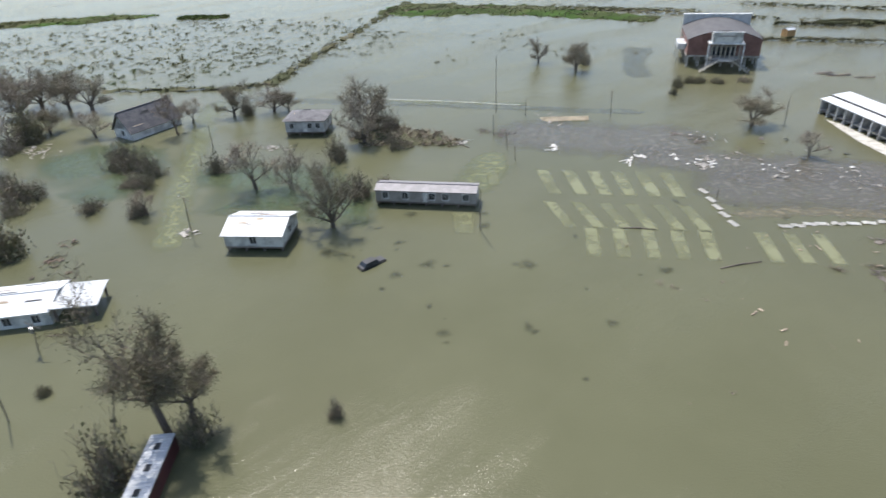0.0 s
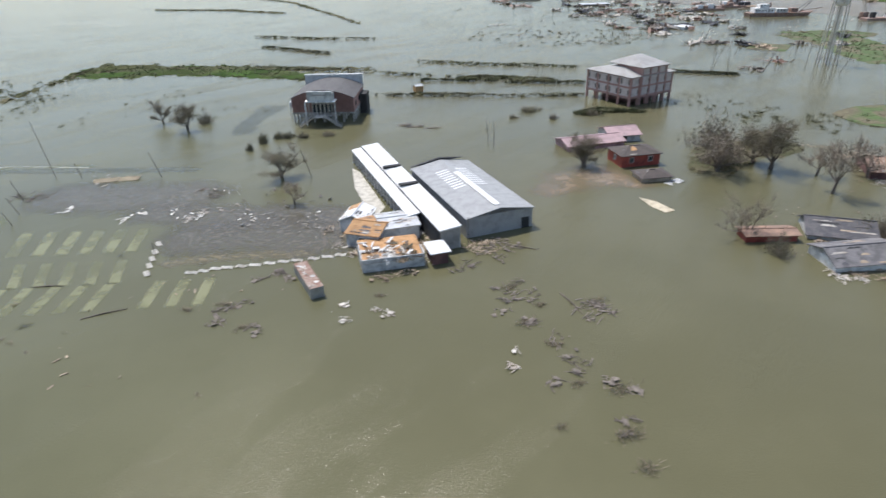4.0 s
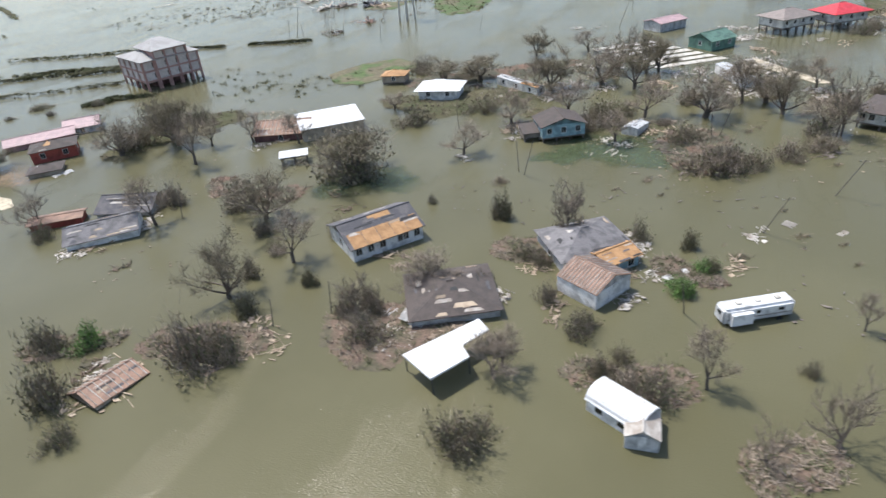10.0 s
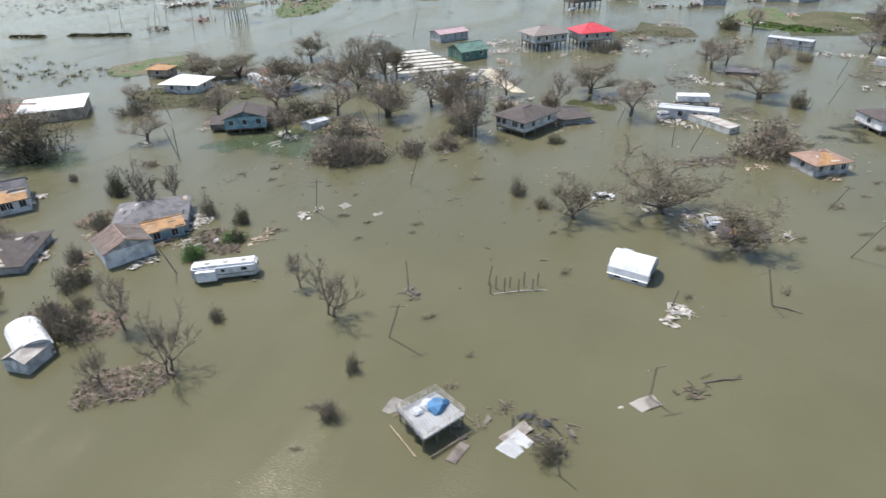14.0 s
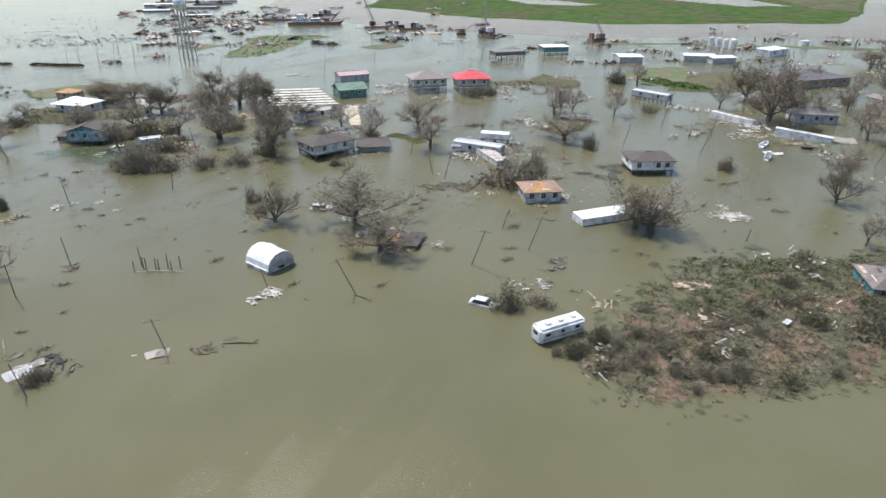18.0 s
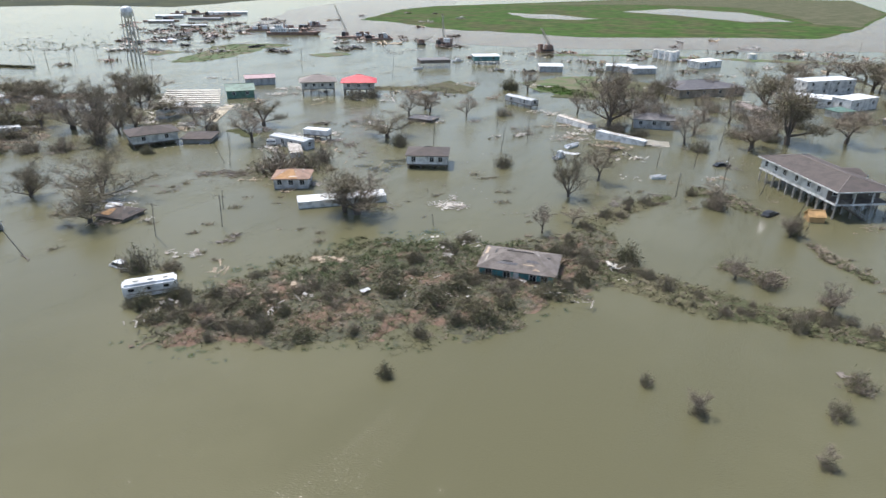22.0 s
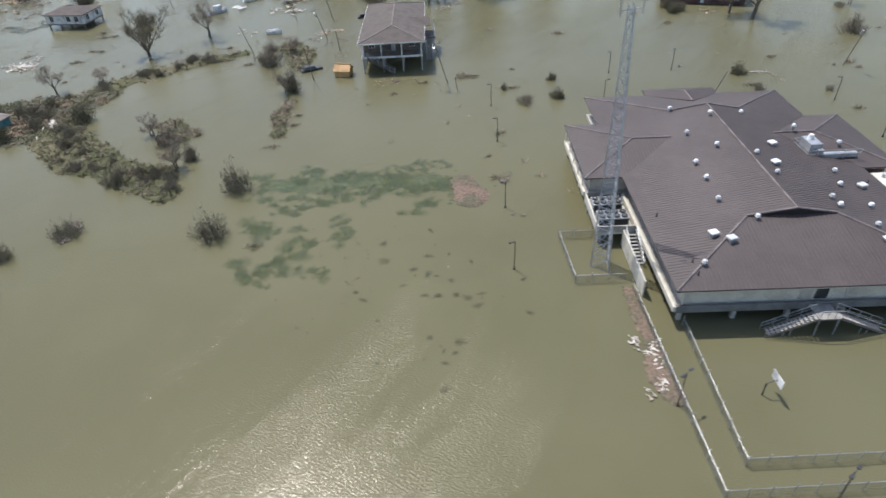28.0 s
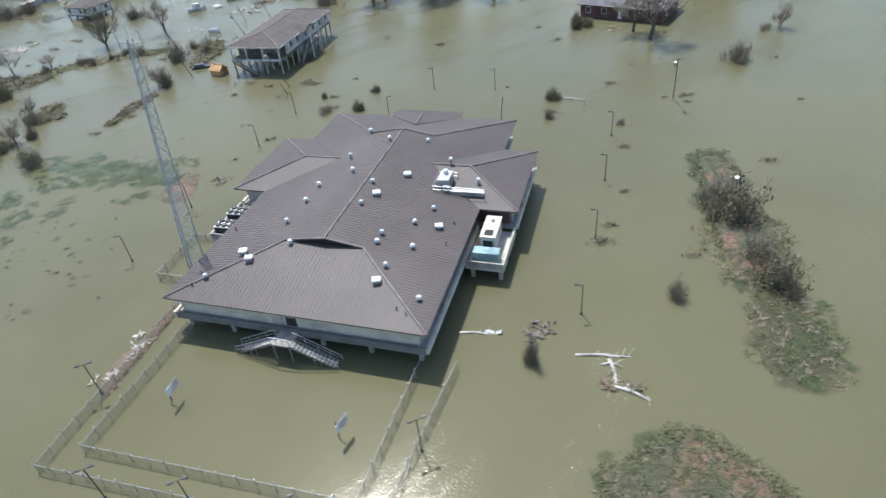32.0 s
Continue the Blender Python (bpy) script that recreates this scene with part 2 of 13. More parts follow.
M_HALLR = surface("dark_grey_curved_roofing", (0.105, 0.100, 0.097), 0.7, second=(0.125, 0.119, 0.115), coarse=0.2, spec=0.3)
M_BEAM = surface("shaded_grey_weathered_beam", (0.20, 0.195, 0.185), 0.85, second=(0.15, 0.145, 0.135))
M_CAP = surface("worn_ridge_caps", (0.20, 0.165, 0.155), 0.55, fine=3, var=0.15, spread=0.02)
M_OSB = surface("bare_plywood_decking", (0.47, 0.27, 0.125), 0.85, fine=6, second=(0.36, 0.20, 0.09), bands=("X", 1.6, 0.01))
M_BARE = surface("bare_brown_roof_boards", (0.35, 0.222, 0.160), 0.85, fine=5, second=(0.25, 0.165, 0.122), bands=("Y", 3.0, 0.03))
M_LUMBER = surface("splintered_lumber", (0.44, 0.35, 0.25), 0.85, second=(0.28, 0.21, 0.15), spread=0.5)
M_LUMBERP = surface("pale_broken_boards", (0.55, 0.51, 0.45), 0.8, second=(0.36, 0.31, 0.26), spread=0.35)
M_WOOD = surface("weathered_grey_timber", (0.20, 0.17, 0.14), 0.9, second=(0.12, 0.10, 0.085), spread=0.3)
M_POLE = surface("creosoted_pole_wood", (0.13, 0.11, 0.092), 0.9, second=(0.19, 0.165, 0.14))
M_RUST = surface("rusted_steel", (0.22, 0.125, 0.09), 0.8, second=(0.33, 0.26, 0.22))
M_STEEL = surface("galvanised_steel", (0.48, 0.49, 0.50), 0.45, 0.6, second=(0.36, 0.37, 0.38))
M_DSTEEL = surface("dark_steel", (0.06, 0.06, 0.065), 0.5, 0.3)
M_MESHF = surface("chain_link_wire", (0.30, 0.31, 0.31), 0.5, 0.4)
M_GLASS = surface("dark_window_glass", (0.025, 0.03, 0.035), 0.08, var=0.1, bump=0.0, spread=0.0)
M_TRIM = surface("white_trim", (0.74, 0.74, 0.72), 0.55)
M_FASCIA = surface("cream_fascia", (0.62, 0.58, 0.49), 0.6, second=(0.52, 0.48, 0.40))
M_STUCCO = surface("beige_stucco", (0.50, 0.46, 0.39), 0.9, second=(0.40, 0.37, 0.32))
M_STUCCOG = surface("grey_stucco", (0.33, 0.31, 0.285), 0.9, second=(0.26, 0.245, 0.225))
M_GLASSB = surface("brown_tinted_glass", (0.13, 0.095, 0.085), 0.3, var=0.15, bump=0.0)
# near-black for dark parts, and for shade put into colour under floors and porches
M_DARKIN = surface("dark_parts_and_shade", (0.05, 0.05, 0.05), 0.9)
M_ORANGE = surface("orange_tan_wood", (0.55, 0.33, 0.14), 0.7, bands=("X", 4.0, 0.01))
M_BLUET = surface("blue_tarp", (0.09, 0.24, 0.42), 0.6)
M_PAINTW = surface("white_gloss_paint", (0.78, 0.78, 0.77), 0.3, var=0.08)
M_PAINTD = surface("dark_car_paint", (0.03, 0.03, 0.032), 0.5, var=0.08)
M_TYRE = surface("black_rubber", (0.02, 0.02, 0.02), 0.8)
M_BARK = surface("tree_bark", (0.15, 0.122, 0.10), 0.95, fine=6, second=(0.10, 0.085, 0.07))
M_TWIG = surface("bare_twigs", (0.31, 0.25, 0.19), 0.95, var=0.3, second=(0.23, 0.187, 0.138), coarse=0.9)
M_TWIGG = surface("twigs_with_sparse_leaves", (0.225, 0.185, 0.128), 0.9, var=0.3, second=(0.175, 0.15, 0.098), coarse=0.9)
M_LEAF = surface("battered_green_leaves", (0.130, 0.128, 0.062), 0.8, var=0.35, second=(0.175, 0.150, 0.088), coarse=1.2)
M_DUSTY = surface("dusty_weeds", (0.150, 0.152, 0.074), 0.9, var=0.35, second=(0.112, 0.122, 0.055), coarse=0.5)
M_LEAFB = surface("bright_green_leaves", (0.12, 0.22, 0.05), 0.75, var=0.3, second=(0.10, 0.17, 0.045), coarse=1.2)
M_GREENISH = surface("fresh_bank_weeds", (0.092, 0.118, 0.046), 0.85, var=0.35, second=(0.130, 0.132, 0.062), coarse=0.8)
M_GRASS = surface("marsh_grass", (0.050, 0.092, 0.020), 0.9, fine=0.09, coarse=0.022, var=0.6, second=(0.078, 0.082, 0.036), mix=(0.45, 0.58), spec=0.05)
M_GRASSP = surface("patchy_marsh_grass", (0.075, 0.115, 0.032), 0.9, fine=0.7, coarse=0.11, var=0.4, second=(0.135, 0.115, 0.065), mix=(0.45, 0.58))
M_GRASSD = surface("dark_marsh_brush", (0.082, 0.088, 0.045), 0.95, fine=0.9, coarse=0.05, var=0.4, second=(0.125, 0.115, 0.068), spec=0.1)
M_MUD = surface("wet_brown_wrack", (0.165, 0.102, 0.068), 0.9, fine=2.2, coarse=0.16, var=0.5, bump=0.9, second=(0.078, 0.076, 0.045), mix=(0.40, 0.50))
M_FAR = surface("distant_dark_marsh", (0.052, 0.058, 0.042), 0.95, fine=0.2, coarse=0.012, var=0.4, second=(0.075, 0.08, 0.045), spec=0.05)
M_WRACK = surface("brown_plant_wrack", (0.172, 0.120, 0.087), 0.95, fine=3.0, coarse=0.3, var=0.5, bump=0.9, second=(0.105, 0.093, 0.058), mix=(0.42, 0.58))
M_SAND = surface("bleached_shell_and_sand", (0.56, 0.49, 0.36), 0.95, fine=2.0, second=(0.40, 0.34, 0.24))
M_REDROOF = surface("maroon_trailer_paint", (0.10, 0.03, 0.028), 0.5, second=(0.07, 0.025, 0.025))


# ---- mesh helpers ----
def part(name, bm, material, parent, label=""):
    me = bpy.data.meshes.new(name)
    bm.to_mesh(me)
    bm.free()
    me.materials.append(material)
    ob = new(name, me)
    ob.parent = parent
    if label:
        ob["label"] = label
    return ob


def shared(name, me, parent, m=None):
    ob = new(name, me)
    ob.parent = parent
    if m is not None:
        ob.matrix_local = m
    return ob


def thing(name, x, y, z, rot, label, category, group="", kind=""):
    ob = new(name)
    ob.empty_display_size = 0.5
    ob.matrix_world = pose(x, y, z, 0, 0, rot)
    return tagged(ob, label, category, group, kind)


def box(bm, x0, x1, y0, y1, z0, z1, m=None):
    vs = [bm.verts.new((x, y, z)) for z in (z0, z1) for y in (y0, y1) for x in (x0, x1)]
    for f in ((0, 2, 3, 1), (4, 5, 7, 6), (0, 1, 5, 4), (2, 6, 7, 3), (0, 4, 6, 2), (1, 3, 7, 5)):
        bm.faces.new([vs[i] for i in f])
    if m is not None:
        for v in vs:
            v.co = m @ v.co
    return vs


def boxm(*a):
    bm = bmesh.new()
    box(bm, *a)
    return bm


def slab(bm, pts, thick):
    """A flat polygon, given anticlockwise from outside, with thickness below it."""
    p = [Vector(q) for q in pts]
    nrm = (p[1] - p[0]).cross(p[2] - p[0]).normalized()
    if nrm.z < 0:
        p.reverse()
        nrm = -nrm
    up = [bm.verts.new(q) for q in p]
    dn = [bm.verts.new(q - nrm * thick) for q in p]
    bm.faces.new(up)
    bm.faces.new(dn[::-1])
    for i in range(len(p)):
        j = (i + 1) % len(p)
        bm.faces.new((up[i], dn[i], dn[j], up[j]))


def slabm(pts, thick=0.16):
    bm = bmesh.new()
    slab(bm, pts, thick)
    return bm


def tube(bm, a, b, ra, rb, n=6, cap=True):
    a, b = Vector(a), Vector(b)
    q = (b - a).to_track_quat("Z", "Y")
    ring = []
    for c, r in ((a, ra), (b, rb)):
        ring.append([bm.verts.new(c + q @ Vector((r * math.cos(6.2832 * k / n), r * math.sin(6.2832 * k / n), 0))) for k in range(n)])
    for k in range(n):
        bm.faces.new((ring[0][k], ring[0][(k + 1) % n], ring[1][(k + 1) % n], ring[1][k]))
    if cap:
        bm.faces.new(ring[1])
        bm.faces.new(ring[0][::-1])


def tubem(a, b, ra, rb, n=8):
    bm = bmesh.new()
    tube(bm, a, b, ra, rb, n)
    return bm


def mesh_of(name, bm, mat):
    me = bpy.data.meshes.new(name)
    bm.to_mesh(me)
    bm.free()
    me.materials.append(mat)
    return me


# ---- windows, doors and stilts, shared by all houses ----
def frame_mesh(w, h, d, t=0.1):
    bm = bmesh.new()
    box(bm, -w / 2 - t, -w / 2, -d, 0.02, -h / 2 - t, h / 2 + t)
    box(bm, w / 2, w / 2 + t, -d, 0.02, -h / 2 - t, h / 2 + t)
    box(bm, -w / 2, w / 2, -d, 0.02, h / 2, h / 2 + t)
    box(bm, -w / 2, w / 2, -d - 0.04, 0.02, -h / 2 - t, -h / 2)
    box(bm, -0.03, 0.03, -d * 0.7, 0.02, -h / 2, h / 2)
    return bm


WIN_F = mesh_of("window_frame", frame_mesh(1.1, 1.3, 0.08), M_TRIM)
WIN_P = mesh_of("pane", boxm(-0.55, 0.55, -0.03, 0.02, -0.65, 0.65), M_GLASS)
WIN_BF = mesh_of("window_frame", frame_mesh(1.1, 1.3, 0.06), M_STUCCO)
WIN_BP = mesh_of("pane", boxm(-0.55, 0.55, -0.03, 0.02, -0.65, 0.65), M_GLASSB)
DOOR_L = mesh_of("door_leaf", boxm(-0.45, 0.45, -0.06, 0.02, 0, 2.05), M_TRIM)
POST = mesh_of("stilt", boxm(-0.15, 0.15, -0.15, 0.15, -1, 1), M_WOOD)
POSTC = mesh_of("concrete_stilt", boxm(-0.22, 0.22, -0.22, 0.22, -1, 1), M_CONC)


def window_at(parent, m, brown=False):
    w = shared("window", WIN_BF if brown else WIN_F, parent, m)
    shared("pane", WIN_BP if brown else WIN_P, w)
    return w




def wall_pose(side, along, z, L, W):
    """A place on the outside of one of the four walls: 0 front, 1 right, 2 back, 3 left."""
    if side == 0:
        return pose(along, -W / 2, z, 0, 0, 0)
    if side == 1:
        return pose(L / 2, along, z, 0, 0, 90)
    if side == 2:
        return pose(-along, W / 2, z, 0, 0, 180)
    return pose(-L / 2, -along, z, 0, 0, 270)


def house(name, x, y, rot, L, W, floor, wall, rise, roof, wmat, rmat, label, category="house", ov=0.5, wins=(3, 1, 3, 1), door=0, patch=(), tilt=(0, 0), posts=0, storeys=1, axis="x", tear=0, rafters=0, group=""):
    """A house on its footprint: four walls, a roof of separate slopes, windows, a door, stilts and bare patches of decking."""
    t = thing(name, x, y, 0, rot, label, category, group)
    if tilt != (0, 0):
        t.matrix_world = pose(x, y, 0, tilt[0], tilt[1], rot)
    lo = floor if floor > 0.6 else -1.2
    top = floor + wall
    th = 0.16
    part("wall", boxm(-L / 2, L / 2, -W / 2, -W / 2 + th, lo, top), wmat, t)
    part("wall", boxm(-L / 2, L / 2, W / 2 - th, W / 2, lo, top), wmat, t)
    part("wall", boxm(-L / 2, -L / 2 + th, -W / 2 + th, W / 2 - th, lo, top), wmat, t)
    part("wall", boxm(L / 2 - th, L / 2, -W / 2 + th, W / 2 - th, lo, top), wmat, t)
    if floor > 0.6:
        part("floor_deck", boxm(-L / 2 - 0.05, L / 2 + 0.05, -W / 2 - 0.05, W / 2 + 0.05, lo - 0.3, lo), M_WOOD, t)
        nx, ny = max(2, int(L / 3.2) + 1), max(2, int(W / 3.6) + 1)
        for i in range(nx):
            for j in range(ny):
                px, py = -L / 2 + 0.3 + (L - 0.6) * i / (nx - 1), -W / 2 + 0.3 + (W - 0.6) * j / (ny - 1)
                hh = (lo - 0.3 + 1.0) / 2
                shared("stilt", POSTC if posts else POST, t, pose(px, py, hh - 1.0) @ Matrix.Diagonal((1, 1, hh, 1)))
    a, b = L / 2 + ov, W / 2 + ov
    rt = top + 0.02
    ends = []
    if roof == "gable" or roof == "round":
        if axis == "x":
            k = rise / (W / 2)
            e = rt - k * ov
            slopes = [[(-a, -b, e), (a, -b, e), (a, 0, rt + rise), (-a, 0, rt + rise)], [(a, b, e), (-a, b, e), (-a, 0, rt + rise), (a, 0, rt + rise)]]
            ends = [[(s * (L / 2 - th / 2), -W / 2, top), (s * (L / 2 - th / 2), W / 2, top), (s * (L / 2 - th / 2), 0, top + rise)] for s in (-1, 1)]
            ridge = [(-a, 0, rt + rise + 0.03), (a, 0, rt + rise + 0.03)]
        else:
            k = rise / (L / 2)
            e = rt - k * ov
            slopes = [[(-a, b, e), (-a, -b, e), (0, -b, rt + rise), (0, b, rt + rise)], [(a, -b, e), (a, b, e), (0, b, rt + rise), (0, -b, rt + rise)]]
            ends = [[(-L / 2, s * (W / 2 - th / 2), top), (L / 2, s * (W / 2 - th / 2), top), (0, s * (W / 2 - th / 2), top + rise)] for s in (-1, 1)]
            ridge = [(0, -b, rt + rise + 0.03), (0, b, rt + rise + 0.03)]
    elif roof == "hip":
        d = min(a, b)
        e = rt
        if a >= b:
            r0, r1 = (-a + d, 0, rt + rise), (a - d, 0, rt + rise)
            slopes = [[(-a, -b, e), (a, -b, e), r1, r0], [(a, b, e), (-a, b, e), r0, r1], [(-a, b, e), (-a, -b, e), r0], [(a, -b, e), (a, b, e), r1]]
        else:
            r0, r1 = (0, -b + d, rt + rise), (0, b - d, rt + rise)
            slopes = [[(-a, -b, e), (a, -b, e), r0], [(a, b, e), (-a, b, e), r1], [(-a, b, e), (-a, -b, e), r0, r1], [(a, -b, e), (a, b, e), r1, r0]]
        ridge = [Vector(r0) + Vector((0, 0, 0.03)), Vector(r1) + Vector((0, 0, 0.03))]
    else:
        slopes = [[(-a, -b, rt), (a, -b, rt), (a, b, rt + rise), (-a, b, rt + rise)]]
        ridge = None
    for s in slopes:
        part("roof_slope", slabm(s), rmat, t)
    if ridge and (Vector(ridge[1]) - Vector(ridge[0])).length > 0.3:
        part("ridge_cap", tubem(ridge[0], ridge[1], 0.13, 0.13, 6), rmat, t)
    for e_ in ends:
        bm = bmesh.new()
        f = [bm.verts.new(p) for p in e_]
        bm.faces.new(f)
        bmesh.ops.solidify(bm, geom=bm.faces[:], thickness=0.1)
        part("gable", bm, wmat, t)
    for k, (si, u0, u1, v0, v1) in enumerate(patch):
        s = slopes[si % len(slopes)]
        p0, p1 = Vector(s[0]), Vector(s[1])
        q1, q0 = (Vector(s[2]), Vector(s[3])) if len(s) == 4 else (Vector(s[2]), Vector(s[2]))
        at = lambda u, v: (p0 + (p1 - p0) * u) * (1 - v) + (q0 + (q1 - q0) * u) * v + Vector((0, 0, 0.03))
        n_ = max(1, int((p1 - p0).length * (u1 - u0) / 2.4))
        for i in range(n_):
            ua, ub = u0 + (u1 - u0) * i / n_, u0 + (u1 - u0) * (i + 0.97) / n_
            part("decking_panel", slabm([at(ua, v0), at(ub, v0), at(ub, v1), at(ua, v1)], 0.025), M_OSB, t, "bare plywood decking where the covering tore off" if i == 0 else "")
    rng = random.Random(int(abs(x * 13 + y * 7)))
    for k in range(tear):
        s = slopes[rng.randrange(len(slopes))]
        p0, p1 = Vector(s[0]), Vector(s[1])
        q1, q0 = (Vector(s[2]), Vector(s[3])) if len(s) == 4 else (Vector(s[2]), Vector(s[2]))
        at = lambda u, v: (p0 + (p1 - p0) * u) * (1 - v) + (q0 + (q1 - q0) * u) * v + Vector((0, 0, 0.035 + 0.001 * k))
        u0, v0 = rng.uniform(0.02, 0.8), rng.uniform(0.02, 0.85)
        u1, v1 = min(0.98, u0 + rng.uniform(0.08, 0.35)), min(0.97, v0 + rng.uniform(0.03, 0.13))
        part("torn_strip", slabm([at(u0, v0), at(u1, v0 + rng.uniform(-0.015, 0.015)), at(u1 - rng.uniform(0, 0.05), v1), at(u0 + rng.uniform(0, 0.05), v1)], 0.03), rng.choice((M_LUMBERP, M_SHINGD, M_LUMBER, M_DARKIN)), t)
    for s in slopes[:2] if rafters else ():
        p0, p1, q1, q0 = (Vector(v) for v in s)
        for k in range(rafters):
            u = (k + 0.5) / rafters
            part("rafter", tubem(p0.lerp(p1, u) + Vector((0, 0, 0.1)), q0.lerp(q1, u) + Vector((0, 0, 0.1)), 0.07, 0.07, 4), M_LUMBERP, t)
    for side, count in enumerate(wins):
        span = L if side % 2 == 0 else W
        for st in range(storeys):
            for i in range(count):
                al = span * ((i + 0.5) / count - 0.5)
                if door == side + 1 and st == 0 and i == count // 2:
                    al += 1.3
                zc = floor + wall / storeys * (st + 0.55)
                if zc > 0.9:
                    window_at(t, wall_pose(side, al, zc, L, W))
    if door and floor > -0.8:
        shared("door", DOOR_L, t, wall_pose(door - 1, 0, max(floor, -0.6) + 0.03, L, W))
    return t


# ---- trees and brush ----
def branch_net(rng, height, wide, trunk_r, limbs, stems=1, lean=0.0, bole=0.12):
    """Limbs (a, b, ra, rb) that fan out from a short bole towards a broken dome, and the places where twigs grow."""
    segs, spots = [], []

    def limb(p, d, length, r, lev):
        n = 5 if lev == 0 else 4 if lev == 1 else 2
        for k in range(n):
            bend = Vector((rng.uniform(-1, 1), rng.uniform(-1, 1), rng.uniform(-0.35, 0.75))) * (0.22 if lev else 0.17)
            d = (d + bend).normalized()
            q = p + d * (length / n)
            r2 = r * 0.8
            segs.append((p, q, r, r2))
            if lev or k > 1:
                spots.append((q, d, lev))
            if lev < 2 and k > 0:
                for _ in range(2 if rng.random() < 0.55 else 1):
                    side = Vector((rng.uniform(-1, 1), rng.uniform(-1, 1), rng.uniform(-0.25, 0.75))).normalized()
                    limb(q, (d * 0.75 + side * 0.85).normalized(), length * rng.uniform(0.3, 0.52), r2 * 0.55, lev + 1)
            p, r = q, r2

    for s in range(stems):
        base = Vector((0, 0, -0.6)) if stems == 1 else Vector((rng.uniform(-0.5, 0.5), rng.uniform(-0.5, 0.5), -0.6))
        up = Vector((lean + rng.uniform(-0.12, 0.12), rng.uniform(-0.12, 0.12), 1)).normalized()
        top = base + up * (height * bole + 0.6)
        segs.append((base, top, trunk_r, trunk_r * 0.85))
        for k in range(limbs):
            az = 6.283 * (k + rng.uniform(-0.35, 0.35)) / limbs
            el = rng.uniform(0.25, 1.35)
            d = Vector((math.cos(az) * math.cos(el) + lean, math.sin(az) * math.cos(el), math.sin(el))).normalized()
            reach = 1.0 / math.sqrt((d.x ** 2 + d.y ** 2) / (wide * 0.42) ** 2 + d.z ** 2 / (height * 0.74) ** 2)
            limb(top, d, reach * rng.uniform(0.6, 1.0), trunk_r * rng.uniform(0.38, 0.62), 0)
    return segs, spots


def strips(name, rng, spots, number, reach, length, width, mat, out=0.9):
    """Many thin twigs or leaves, each a narrow blade, growing out of the spots."""
    co, fa = [], []
    for _ in range(number):
        c, d, lev = spots[rng.randrange(len(spots))]
        g = Vector((rng.gauss(0, 1), rng.gauss(0, 1), rng.gauss(0, 0.8)))
        p = c + g * reach
        w = (d * out + Vector((rng.gauss(0, 1), rng.gauss(0, 1), rng.gauss(0.1, 0.8))) * 0.75).normalized()
        s = w.cross(Vector((rng.gauss(0, 1), rng.gauss(0, 1), rng.gauss(0, 1)))).normalized() * width * rng.uniform(0.6, 1.4)
        e = p + w * length * rng.uniform(0.4, 1.5)
        k = len(co)
        co += [p - s, p + s, e + s * 0.5, e - s * 0.5]
        fa.append((k, k + 1, k + 2, k + 3))
    me = bpy.data.meshes.new(name)
    me.from_pydata([tuple(v) for v in co], [], fa)
    me.materials.append(mat)
    return me


def size_of(root):
    zs, rs = [0.1], []
    for ch in root.children:
        for v in ch.data.vertices:
            zs.append(v.co.z)
            rs.append(math.hypot(v.co.x, v.co.y))
    zs.sort(), rs.sort()
    return zs[int(len(zs) * 0.985)], 2 * rs[int(len(rs) * 0.97)]


def tree_kind(seed, height, wide, trunk_r, limbs, twigs, leaves, tmat, lmat, stems=1, lean=0.0, bole=0.12, twig_len=0.85, leaf=0.17, name="tree"):
    rng = random.Random(seed)
    segs, spots = branch_net(rng, height, wide, trunk_r, limbs, stems, lean, bole)
    bm = bmesh.new()
    for a, b, ra, rb in segs:
        tube(bm, a, b, max(ra, 0.028), max(rb, 0.022), 5 if ra > 0.09 else 3, False)
    root = new(name)
    part("trunk", bm, M_BARK, root)
    ob = new("crown", strips("crown", rng, spots, twigs, 0.16, twig_len, 0.0135, tmat))
    ob.parent = root
    if leaves:
        ob2 = new("foliage", strips("foliage", rng, spots, leaves, 0.42, leaf, leaf * 0.34, lmat, 0.2))
        ob2.parent = root
    return (root, *size_of(root))


